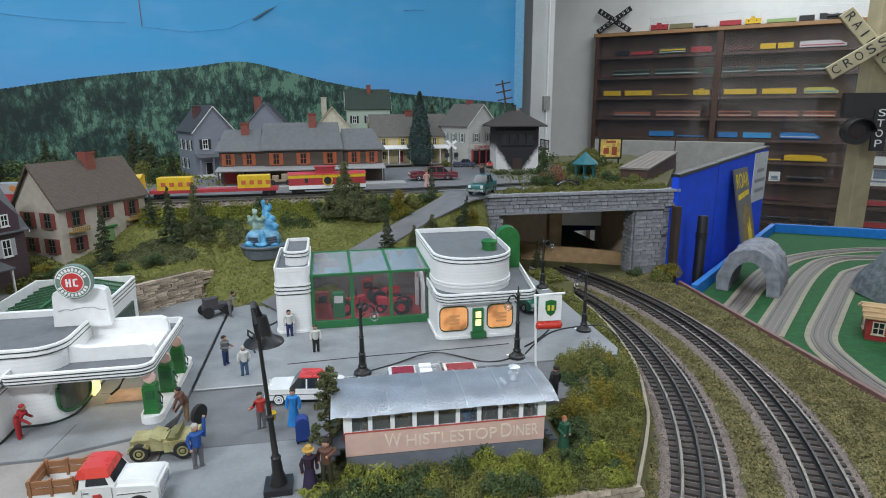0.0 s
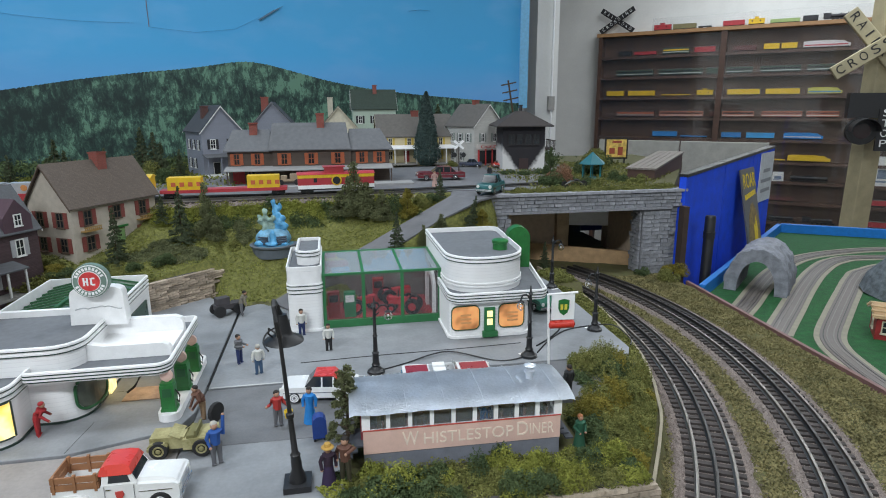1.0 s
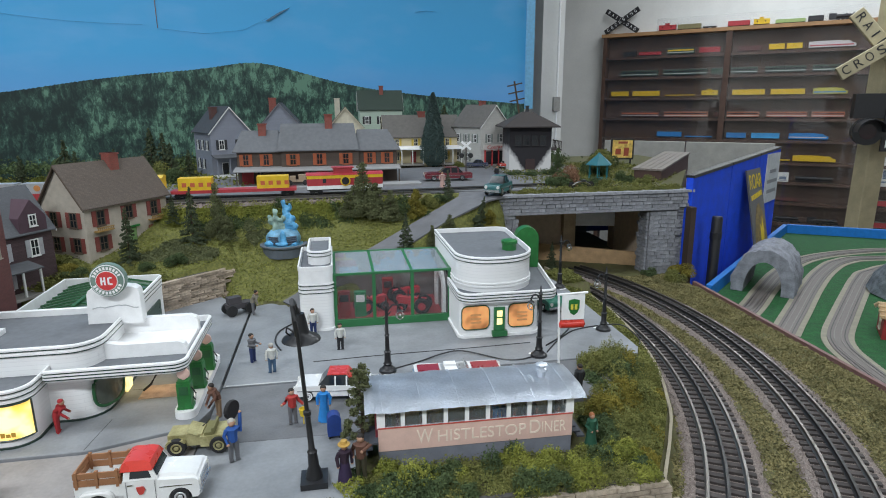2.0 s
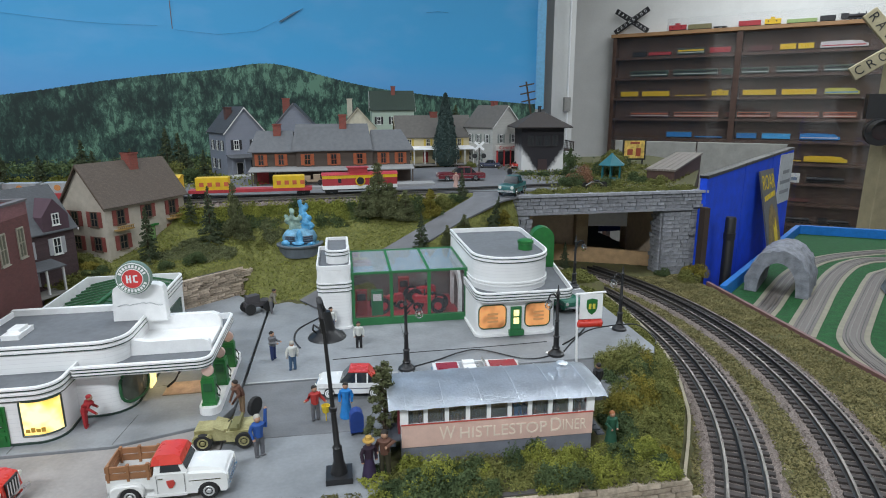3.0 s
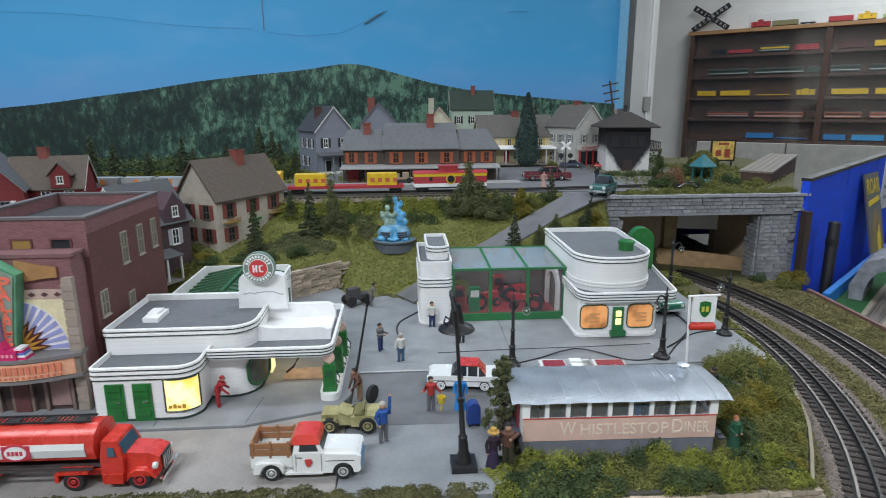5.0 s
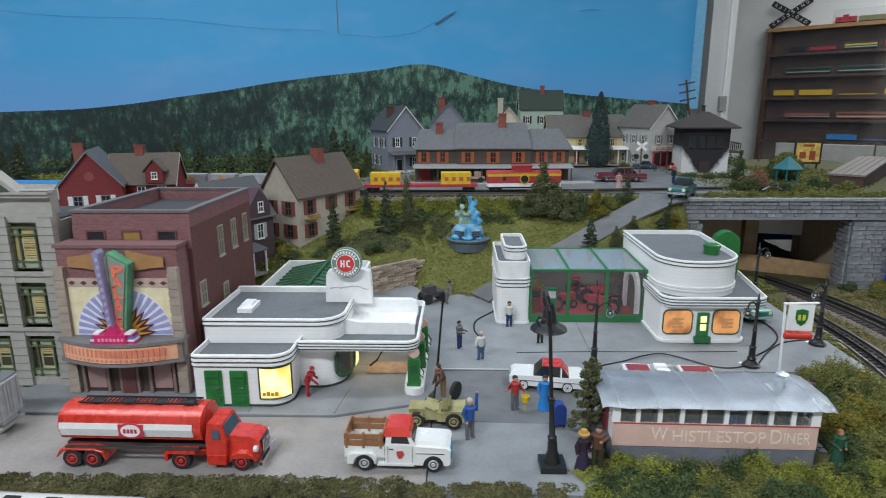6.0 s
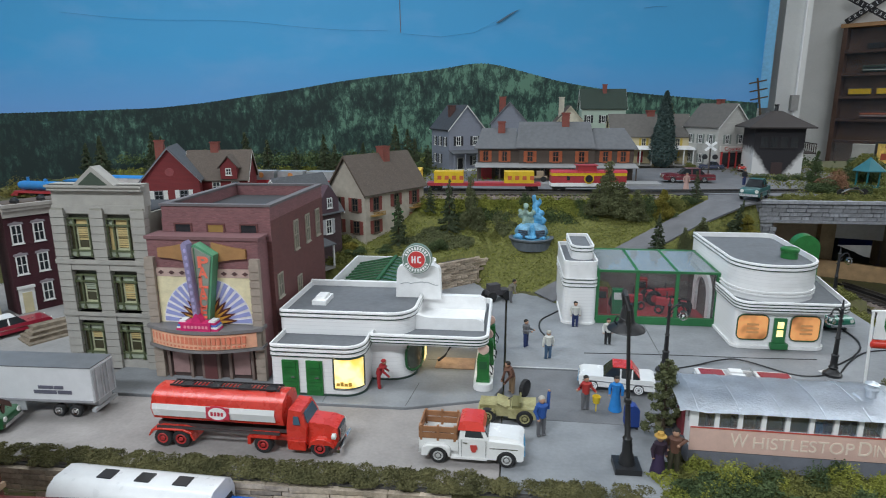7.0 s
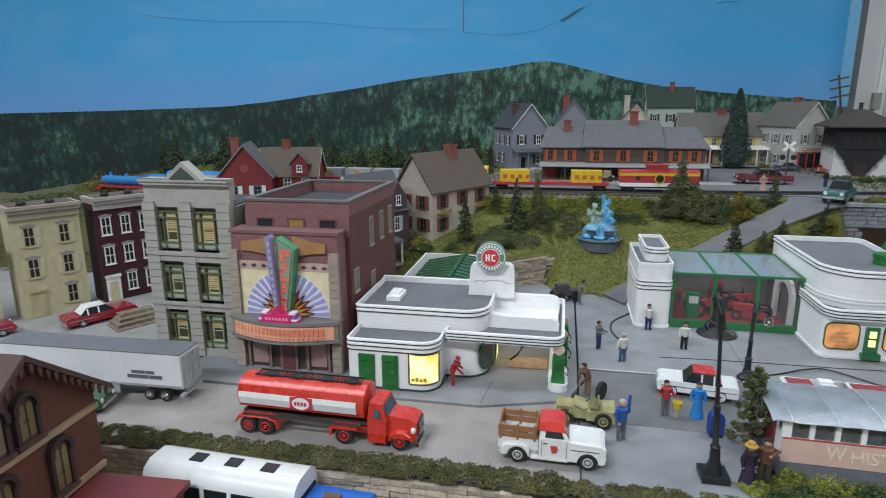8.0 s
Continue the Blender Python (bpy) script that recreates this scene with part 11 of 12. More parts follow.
lumpy("statue", [(-1.1, -0.3, 3.3, 0.55, 1.0), (-0.6, -0.3, 3.4, 0.4, 1.0), (-1.0, -0.2, 4.6, 0.65, 0.9), (-1.0, -0.3, 5.9, 0.42, 0.5), (-1.8, -0.3, 4.5, 0.55, 0.6), (-2.0, -0.3, 5.2, 0.35, 0.45), (-0.3, -0.5, 4.5, 0.6, 0.35), (0.2, -0.6, 4.9, 0.4, 0.5), (0.1, -0.3, 3.4, 0.5, 0.8)],
      tone("verdigris_stone", (0.26, 0.37, 0.32), 0.7, var=0.4, bump=0.6), "pale green weathered statue")
lumpy("cascade", [(0.9, 0.2, 3.6, 1.1, 1.3), (1.7, 0, 3.3, 0.8, 0.8), (0.8, 0.3, 5.0, 0.75, 1.0), (0.6, 0.3, 6.2, 0.5, 0.9), (0.35, 0.3, 7.3, 0.38, 0.55), (1.25, 0.3, 6.6, 0.38, 0.7), (1.5, 0.2, 4.6, 0.5, 0.7), (0.1, -2.05, 1.9, 0.65, 1.3), (-0.1, -2.4, 0.9, 1.0, 0.35), (1.9, -1.9, 0.8, 0.8, 0.35), (-2.1, -1.7, 0.9, 0.7, 0.5)],
      tone("bright_blue_cascade", (0.10, 0.36, 0.62), 0.35, var=0.4, bump=0.6), "bright blue cascade", 0.3)

# ---- upper town train, standing at the station ----
def on_upper(x):
    a = math.asin((x + 40.0) / 600.0)
    return (x, 713.0 - 600.0 * math.cos(a), 13.18 - upper_sink(x)), -math.degrees(-a)


TRAIN = [
    (11.8, 14.0, "caboose", C_RED, None, C_YEL, "red, yellow and white toy caboose on the upper track"),
    (-7.9, 21.6, "flat", C_RED, None, C_YEL, "red flat car with two yellow containers"),
    (-26.6, 13.4, "box", C_YEL, None, C_YEL, "bright yellow ribbed boxcar on the upper track"),
    (-46.0, 19.5, "gondola", C_RED, None, tone("silver_container", (0.45, 0.46, 0.48), 0.4, metal=0.4), "red gondola with three silver containers"),
    (-65.5, 16.5, "box", C_WHT, C_RED, C_RED, "white and red picture boxcar on the upper track"),
    (-83.0, 15.5, "box", C_WHT, C_BLU, C_WHT, "white and blue toy tender on the upper track"),
]
for x, L, kind, body, roof, stripe, text in TRAIN:
    at, tr_ = on_upper(x - 12.0)
    rc = rail_car(text, at, tr_, L, kind, body, roof, stripe, k=0.62, group="toy train")
    if kind == "caboose":
        bm = B()
        wheelish(bm, [(0.95, 0), (0.95, 0.06)], (0, -1.62, 2.4), 16)
        part("badge", bm, C_YEL, rc)
        bm = B()
        wheelish(bm, [(0.7, 0), (0.7, 0.06)], (0, -1.68, 2.4), 16)
        part("badge_field", bm, C_BLK, rc)
at, tr_ = on_upper(-113.5)
rail_car("blue and red streamlined toy steam engine", at, tr_ + 180, 20.0, "steam", C_BLU, C_BLU, C_RED, k=0.62, group="toy train")

# ---- small structures on the deck ----
gz = thing("gazebo", "teal six-post gazebo on the scenery deck", "gazebo", (57.5, 128.5, 12.6))
for i in range(6):
    a = i * math.pi / 3
    bm = B()
    tube(bm, [(2.2 * math.cos(a), 2.2 * math.sin(a), 0), (2.2 * math.cos(a), 2.2 * math.sin(a), 3.4)], 0.15, 5)
    part("post", bm, tone("teal_paint", (0.02, 0.17, 0.19), 0.5), gz)
bm = B()
lathe(bm, [(3.2, 3.3), (3.1, 3.5), (0.4, 5.7), (0.2, 6.0)], n=6)
part("roof", bm, tone("teal_roof", (0.02, 0.14, 0.17), 0.6), gz)
bm = B()
lathe(bm, [(2.6, 0), (2.6, 0.25)], n=6)
part("floor", bm, tone("teal_paint", (0.02, 0.17, 0.19)), gz)
ps = thing("billboard", "small yellow picture billboard in a black frame", "billboard", (78.0, 158.0, 12.6), -14)
bm = B()
box(bm, -3.2, 3.2, 0, 0.5, 1.6, 7.4)
part("frame", bm, BLACK, ps, bevel=0.08)
bm = B()
box(bm, -2.75, 2.75, -0.06, 0, 2.05, 6.95)
pic = part("picture", bm, tone("poster_ochre", (0.62, 0.42, 0.10), 0.5, var=0.5, size=1.2), ps, "ochre and yellow picture")
for x0, x1, z0, z1 in ((-1.2, 1.4, 6.0, 6.6), (-1.9, -0.4, 3.0, 4.6), (0.4, 1.8, 2.6, 4.9)):
    bm = B()
    box(bm, x0, x1, -0.1, -0.06, z0, z1)
    part("print_bar", bm, tone("red_brown_print", (0.3, 0.06, 0.03), 0.5), pic)
for x in (-2.4, 2.4):
    bm = B()
    box(bm, x - 0.2, x + 0.2, 0.1, 0.45, -0.1, 1.6)
    part("leg", bm, BLACK, ps)
rp = thing("ramp_shed", "long brown ramp with a pale ribbed roof", "ramp", (78, 136, 12.6), 48)
bm = B()
side(bm, [(-16, -6), (16, -6), (16, 3.8), (-16, 2.2)], -3, 3)
part("body", bm, tone("ramp_brown", (0.09, 0.05, 0.04), 0.7), rp)
bm = B()
for i in range(5):
    y = -3.3 + i * 1.35
    solid(bm, [(-16.4, y, 2.2), (16.4, y, 3.85), (16.4, y + 1.2, 3.85), (-16.4, y + 1.2, 2.2)], [(-16.4, y, 2.6), (16.4, y, 4.25), (16.4, y + 1.2, 4.25), (-16.4, y + 1.2, 2.6)])
part("ribbed_roof", bm, tone("pale_ribbed_roof", (0.22, 0.19, 0.165), 0.7), rp)
# telegraph pole
tp = thing("telegraph_pole", "leaning dark telegraph pole with three crossarms", "telegraph pole", (55.5, 175, 12.5), 10)
tp.rotation_euler = (0, radians(-11), radians(10))
bm = B()
tube(bm, [(0, 0, 0), (0, 0, 24)], [0.35, 0.25], 7)
part("pole", bm, TREE_BARK, tp)
for z in (18.6, 20.8, 23.0):
    bm = B()
    box(bm, -2.4, 2.4, -0.2, 0.2, z - 0.18, z + 0.18)
    part("crossarm", bm, TREE_BARK, tp)
# white railroad flasher at the upper crossing
cf = thing("crossing_flasher", "small white crossbuck flasher by the upper street", "crossing signal", (27.0, 131.0, 12.95), -8)
bm = B()
tube(bm, [(0, 0, 0), (0, 0, 8.2)], 0.18, 6)
part("post", bm, STEEL, cf)
for a in (40, -40):
    bm = B()
    box(bm, -1.35, 1.35, -0.12, 0.12, -0.25, 0.25)
    bmesh.ops.rotate(bm, cent=(0, 0, 0), matrix=Matrix.Rotation(radians(a), 3, "Y"), verts=bm.verts)
    bmesh.ops.translate(bm, vec=(0, -0.3, 7.6), verts=bm.verts)
    part("board", bm, WHITE, cf)
for x in (-1.0, 1.0):
    bm = B()
    wheelish(bm, [(0.55, -0.2), (0.55, 0.2)], (x, -0.3, 5.4), 12)
    part("lamp", bm, BLACK, cf)
wg = thing("baggage_cart", "wooden baggage cart on the station platform", "cart", (-9.5, 126.2, 13.35))
bm = B()
box(bm, -2.4, 2.4, -0.9, 0.9, 0.8, 1.1)
box(bm, -1.6, -0.4, -0.6, 0.6, 1.1, 1.9)
box(bm, 0.2, 1.6, -0.6, 0.6, 1.1, 2.2)
part("bed", bm, tone("cart_wood", (0.34, 0.26, 0.18), 0.8), wg)
for x in (-1.6, 1.6):
    bm = B()
    wheelish(bm, [(0.6, -0.1), (0.6, 0.1)], (x, -0.9, 0.6), 12)
    part("wheel", bm, BLACK, wg)
for x in (3.0, 5.2):
    cr_ = thing("crate", "white crate on the station platform", "crate", (x, 126.4, 13.35))
    bm = B()
    box(bm, -0.6, 0.6, -0.4, 0.4, 0, 0.75)
    part("box", bm, WHITE, cr_, bevel=0.06)
    bm = B()
    box(bm, -0.65, 0.65, -0.45, 0.45, 0.75, 0.85)
    part("lid", bm, WHITE, cr_)

# ---- dry stone retaining walls ----
rw = thing("retaining_wall", "tan dry-stone retaining wall under the terrace", "wall", (0, 0, 0), kind="structure")
bm = B()
upright(bm, [(-30.0, 85.7), (-20.3, 94.3), (-19.3, 99.5), (-21.5, 99.5), (-30.0, 88.6)], -0.3, 4.5)
part("core", bm, JOINT, rw)
rs = random.Random(21)
stones = []
for k in range(6):
    bm = B()
    w = 1.5 + 0.5 * k
    box(bm, -w / 2 + 0.04, w / 2 - 0.04, -0.45, 0.3, 0.03, 0.46)
    for v in bm.verts:
        v.co += Vector((rs.uniform(-0.05, 0.05), rs.uniform(-0.12, 0.05), rs.uniform(-0.05, 0.04)))
    stones.append((w, finish(bm, "stone", STONE, bevel=0.08)))
a, b = Vector((-30.0, 85.6)), Vector((-20.2, 94.2))
ledge = []
for k in range(6):
    bm = B()
    w = 1.2 + 0.42 * k
    box(bm, -w / 2 + 0.04, w / 2 - 0.04, -0.4, 0.3, 0.03, 0.36)
    for v in bm.verts:
        v.co += Vector((rs.uniform(-0.05, 0.05), rs.uniform(-0.14, 0.06), rs.uniform(-0.05, 0.04)))
    ledge.append((w, finish(bm, "stone", LEDGE_STONE, bevel=0.06)))
for row in range(12):
    x = rs.uniform(-0.4, 0)
    L_ = (b - a).length
    while x < L_ - 0.3:
        w, me = rs.choice(ledge)
        p = a + (b - a).normalized() * (x + w / 2)
        put("stone", me, rw, (p.x, p.y, 0.1 + row * 0.37), math.degrees(math.atan2((b - a).y, (b - a).x)) + rs.uniform(-3, 3))
        x += w
a, b = Vector((-20.2, 94.2)), Vector((-19.2, 99.5))
for row in range(12):
    x = 0
    while x < (b - a).length - 0.5:
        w, me = rs.choice(ledge[:4])
        p = a + (b - a).normalized() * (x + w / 2)
        put("stone", me, rw, (p.x, p.y, 0.1 + row * 0.37), math.degrees(math.atan2((b - a).y, (b - a).x)) + rs.uniform(-3, 3))
        x += w
fw = thing("front_wall", "low tan stone wall that carries the front street", "wall", (0, 0, 0), kind="structure")
bm = B()
box(bm, -110, 23.0, 38.5, 38.95, -5.4, -0.35)
part("core", bm, JOINT, fw)
for x0, x1, sd in ((-66, -21, 31), (-2, 22.5, 32)):
    for row in range(6):
        z = -0.95 - row * 0.52
        x = x0 + rs.uniform(-0.6, 0)
        while x < x1:
            w, me = rs.choice(stones)
            put("stone", me, fw, (x + w / 2, 38.5, z), rs.uniform(-2, 2))
            x += w
st_ = thing("stone_steps", "rough stone steps up from the side street", "steps", (-71.6, 63.2, -0.6), 58)
for i in range(5):
    bm = B()
    box(bm, -3.4 + i * 0.5, 3.0, i * 0.9, 5.0, i * 0.42, i * 0.42 + 0.4)
    for v in bm.verts:
        v.co += Vector((rs.uniform(-0.2, 0.2), rs.uniform(-0.15, 0.15), 0))
    part("step", bm, tone("dark_rough_stone", (0.19, 0.155, 0.115), 0.9, var=0.35, size=0.6, bump=0.7), st_, bevel=0.08)
# ---- plants ----
def ground_z(x, y):
    return float(terrain(x, y))


CROWNS = {}


def clump(key, mat, n, size, shape, seed):
    """A crown of loose flakes; shape gives a centre and an outward direction for each."""
    if key not in CROWNS:
        rg = np.random.default_rng(seed)
        CROWNS[key] = flakes("crown", shape(rg, n), size, mat, seed=seed)
    return CROWNS[key]


def bushy(rg, n):
    """Several overlapping lumps in a unit ball that sits on the ground."""
    c = rg.uniform(-0.55, 0.55, (9, 3)) * (1, 1, 0.5) + (0, 0, 0.5)
    r = rg.uniform(0.28, 0.5, 9)
    k = rg.integers(0, 9, n)
    d = rg.normal(size=(n, 3))
    d /= np.linalg.norm(d, axis=1, keepdims=True)
    p = c[k] + d * r[k][:, None] * rg.uniform(0.75, 1.05, (n, 1))
    p[:, 2] = np.abs(p[:, 2])
    return np.concatenate([p, d], 1)


def coney(rg, n):
    """Separate drooping boughs with gaps between them, round a stem of height 1 and radius about 0.28."""
    m = 88
    hb = 0.05 + 0.93 * np.linspace(0, 1, m) ** 1.15 + rg.normal(0, 0.008, m)
    ab = np.arange(m) * 2.39996 + rg.normal(0, 0.35, m)
    lb = (1.02 - hb) * 0.29 * rg.uniform(0.55, 1.2, m) + 0.012
    k = rg.choice(m, n, p=(lb + 0.02) / (lb + 0.02).sum())
    t = np.sqrt(rg.uniform(0.01, 1, n))
    r = lb[k] * t
    a = ab[k] + rg.normal(0, 0.20, n) * (1.15 - 0.75 * t)
    z = hb[k] + 0.02 - 0.42 * r + 0.9 * r * r + rg.normal(0, 0.008, n)
    p = np.stack([r * np.cos(a), r * np.sin(a), np.clip(z, 0.015, 1.0)], 1)
    d = np.stack([np.cos(a), np.sin(a), 0.35 + 0 * a], 1)
    return np.concatenate([p, d / np.linalg.norm(d, axis=1, keepdims=True)], 1)


def slender(rg, n):
    """A narrow upright tree of loose tufts at the ends of twigs, height 1."""
    m = 46
    hb = np.linspace(0.10, 0.98, m)
    ab = np.arange(m) * 2.39996
    lb = (0.21 - 0.15 * hb) * rg.uniform(0.5, 1.15, m)
    k = rg.integers(0, m, n)
    d = rg.normal(size=(n, 3))
    d /= np.linalg.norm(d, axis=1, keepdims=True)
    c = np.stack([lb * np.cos(ab), lb * np.sin(ab), hb - 0.1 * lb], 1)
    p = c[k] + d * (0.05 * rg.uniform(0.2, 1.0, (n, 1)))
    return np.concatenate([p, d], 1)


def ragged(rg, n):
    """An uneven upright crown of fuzzy lumps that narrows to one top; height 1, radius about 0.4."""
    m = 44
    hb = rg.uniform(0.0, 1.0, m) ** 1.2 * 0.9 + 0.03
    ab, rb = rg.uniform(0, 6.283, m), (1.0 - hb) ** 0.8 * 0.34 * np.sqrt(rg.uniform(0.05, 1, m))
    lump = 0.05 + 0.09 * (1 - hb) * rg.uniform(0.6, 1.2, m)
    k = rg.choice(m, n, p=lump ** 2 / (lump ** 2).sum())
    d = rg.normal(size=(n, 3))
    d /= np.linalg.norm(d, axis=1, keepdims=True)
    c = np.stack([rb * np.cos(ab), rb * np.sin(ab), hb], 1)
    p = c[k] + d * (lump[k] * rg.uniform(0.65, 1.1, n))[:, None]
    p[:, 2] = np.abs(p[:, 2])
    return np.concatenate([p, d], 1)


def plume(rg, n):
    """A dense, soft, narrow spruce: height 1, radius about 0.19."""
    h = rg.uniform(0.03, 1.0, n) ** 1.15
    a = rg.uniform(0, 6.283, n)
    fold = 1 + 0.10 * np.sin(5 * a + 14 * h) + 0.08 * np.sin(9 * a - 31 * h)
    r = 0.185 * np.minimum(1, (h + 0.05) / 0.18) * (1.01 - h) ** 0.78 * fold * (0.62 + 0.55 * rg.random(n) ** 0.6)
    p = np.stack([r * np.cos(a), r * np.sin(a), h], 1)
    d = np.stack([np.cos(a), np.sin(a), 0.3 + 0 * a], 1)
    return np.concatenate([p, d / np.linalg.norm(d, axis=1, keepdims=True)], 1)


def crowned(x, y, h, wide, mat, shape, v=0, z=None, lean=(0.0, 0.0), label="ragged olive-green model tree on the slope", flake=0.017, n=8000):
    z = ground_z(x, y) if z is None else z
    t = thing("model_tree", label, "tree", (x, y, z - 0.15), RND.uniform(0, 360), group="model trees")
    t.rotation_euler = (lean[0], lean[1], 0)
    bm = B()
    tube(bm, [(0, 0, -0.3), (0, 0, h * 0.45), (0, 0, h * 0.92)], [h * 0.025, h * 0.015, h * 0.004], 6)
    part("trunk", bm, TREE_BARK, t)
    put("crown", clump((shape, mat.name, v), mat, n, flake, shape, 140 + v), t, (0, 0, 0), RND.uniform(0, 360), (wide, wide, h))


def conifer(x, y, h, mat=None, z=None, lean=(0.0, 0.0), wide=1.0, label="dark green model pine tree with a tapered crown", v=0):
    z = ground_z(x, y) if z is None else z
    t = thing("pine_tree", label, "tree", (x, y, z - 0.1), RND.uniform(0, 360), group="model pines")
    t.rotation_euler = (lean[0], lean[1], t.rotation_euler[2])
    bm = B()
    tube(bm, [(0, 0, -0.3), (0, 0, h * 0.5), (0, 0, h * 0.96)], [h * 0.022, h * 0.013, h * 0.003], 6)
    part("trunk", bm, TREE_BARK, t)
    mat = mat or PINE
    me = clump(("cone", mat.name, v), mat, 7000, 0.0145, coney, 40 + v)
    put("crown", me, t, (0, 0, 0), 0, (h * wide, h * wide, h))


def bush(x, y, r, mat, z=None, flat=0.8, v=0, label="olive green model shrub of ground foam"):
    z = ground_z(x, y) if z is None else z
    t = thing("shrub", label, "shrub", (x, y, z - 0.12), RND.uniform(0, 360), group="model shrubs")
    bm = B()
    for k in range(3):
        a = k * 2.1
        tube(bm, [(0, 0, -0.1), (r * 0.3 * math.cos(a), r * 0.3 * math.sin(a), r * 0.5 * flat)], [r * 0.06, r * 0.03], 5)
    part("stem", bm, TREE_BARK, t)
    me = clump(("bush", mat.name, v), mat, 6000, 0.042, bushy, 70 + v)
    put("crown", me, t, (0, 0, 0), 0, (r, r, r * flat))


# pines on the slope and in the town
for x, y, h, m, w in ((-33.4, 95.4, 8.6, PINE, 0.8), (-25.4, 101.6, 9.4, PINE, 0.85), (8.9, 94.6, 6.0, PINE, 0.95), (41.3, 113.5, 6.2, PINE, 0.9),
                      (-29.5, 107.0, 5.0, PINE, 1.0)):
    conifer(x, y, h, m, wide=w, v=RND.randrange(3))
conifer(22.6, 101.6, 6.2, lean=(0.0, -0.34), wide=0.85, z=8.0)
conifer(19.0, 110.6, 6.0, lean=(0.0, -0.32), wide=0.85, z=11.6)
crowned(25.0, 163.0, 19.6, 19.0, PINE_BLUE, plume, 4, z=13.0, label="tall dense dark blue-green model spruce", flake=0.014, n=16000)
for x, y, h, w, m, v, z in ((2.8, 107.4, 9.6, 9.0, PINE_OLIVE, 0, None), (5.0, 106.6, 6.4, 8.0, PINE_OLIVE, 1, None), (0.4, 106.8, 5.0, 6.5, PINE_OLIVE, 2, None), (7.6, 105.9, 5.6, 5.6, PINE_OLIVE, 3, None),
                            (-21.8, 103.6, 9.4, 5.6, PINE_OLIVE, 1, None), (-20.2, 102.4, 4.6, 5.0, PINE_OLIVE, 2, None), (13.6, 96.6, 3.6, 3.4, PINE_OLIVE, 3, 6.4), (17.1, 99.3, 3.2, 4.0, PINE_OLIVE, 0, 8.0), (15.8, 98.2, 2.4, 3.6, PINE_OLIVE, 1, 7.2)):
    crowned(x, y, h, w, m, ragged, v, z)
for x, y, h, w, z in ((12.2, 106.4, 5.4, 6.0, None), (25.0, 101.8, 4.0, 5.4, 7.4)):
    crowned(x, y, h, w, FOAM_YELLOW, ragged, 2, z, label="bushy yellow-green model tree beside the road")
crowned(48.5, 131.0, 7.5, 5.0, FOAM_DARK, ragged, 1, z=12.5, label="dark green model tree beside the sooty tower")
for x, y, h in ((-38.5, 146, 9), (-41, 150, 11), (-36, 152, 7), (-45, 155, 12), (-60, 150, 10), (-66, 160, 12), (-104, 140, 10), (-110, 150, 13), (-55, 160, 9), (-118, 135, 11), (33, 190, 17), (49, 196, 16.5), (-20, 185, 10), (-2, 198, 9), (24, 200, 12), (31, 198, 11), (-125, 150, 12)):
    conifer(x, y, h, PINE, z=ground_z(x, y) if x < 30 else 12.5, v=RND.randrange(3))
# shrubs on the slope behind the showroom and beside the climbing road
for x, y, r, m, fl in ((9.8, 107.4, 1.9, FOAM_DARK, 1.0), (15.4, 108.8, 2.0, FOAM_MID, 1.0), (17.2, 110.0, 1.7, FOAM_DARK, 1.0),
                       (-26.6, 94.0, 1.9, FOAM_DARK, 0.9), (-30.6, 93.0, 1.4, FOAM_DARK, 0.9), (-35.4, 92.8, 1.6, FOAM_DARK, 0.7), (-22.5, 92.5, 1.3, FOAM_MID, 0.6),
                       (-43.4, 95.5, 2.4, FOAM_MID, 0.9), (-41.5, 93.2, 2.0, FOAM_YELLOW, 0.7), (-40.0, 91.6, 1.8, FOAM_DARK, 0.7), (43.0, 117, 3.2, FOAM_DARK, 0.8), (46.5, 119.5, 3.2, FOAM_BROWN, 1.2), (49.5, 117.5, 2.6, FOAM_DARK, 0.8), (53.0, 118.0, 2.4, FOAM_MID, 0.7), (60.5, 121, 2.4, FOAM_DARK, 0.9),
                       (63.0, 118, 2.2, FOAM_MID, 0.8), (59.5, 134.5, 3.8, FOAM_DARK, 1.1), (66.0, 145.0, 4.5, FOAM_MID, 1.1), (72.0, 156.0, 4.0, FOAM_DARK, 0.9), (44.0, 136.5, 2.4, FOAM_DARK, 0.6), (48.5, 137.5, 2.4, FOAM_DARK, 0.6), (40.5, 138.5, 2.2, FOAM_DARK, 0.6), (31.5, 160, 2.0, FOAM_MID, 0.9), (11.0, 161, 2.2, FOAM_MID, 0.9),
                       (-36.5, 140, 3.4, FOAM_DARK, 1.0), (-42, 143, 3.8, FOAM_MID, 1.1), (-48, 146, 3.2, FOAM_DARK, 1.1), (-20.5, 150, 2.0, FOAM_MID, 0.9), (-110, 128, 4.0, FOAM_MID, 0.9), (-118, 124, 4, FOAM_DARK, 0.9), (20, 183, 4.0, FOAM_DARK, 1.2), (62, 101.5, 2.6, FOAM_MID, 0.8), (65.5, 105.5, 2.8, FOAM_YELLOW, 0.8), (59.2, 106.0, 1.8, FOAM_DARK, 0.8)):
    bush(x, y, r, m, z=(12.6 if y > 111 and x > 31 else (-4.3 if x > 58 and y < 108 else None)), flat=fl, v=RND.randrange(4), label={"dark_green_foliage": "dark green model shrub of ground foam", "olive_green_foliage": "olive green model shrub of ground foam", "yellow_green_foliage": "yellow-green model shrub of ground foam", "rust_brown_foliage": "rust-brown model shrub of fine twigs"}[m.name])
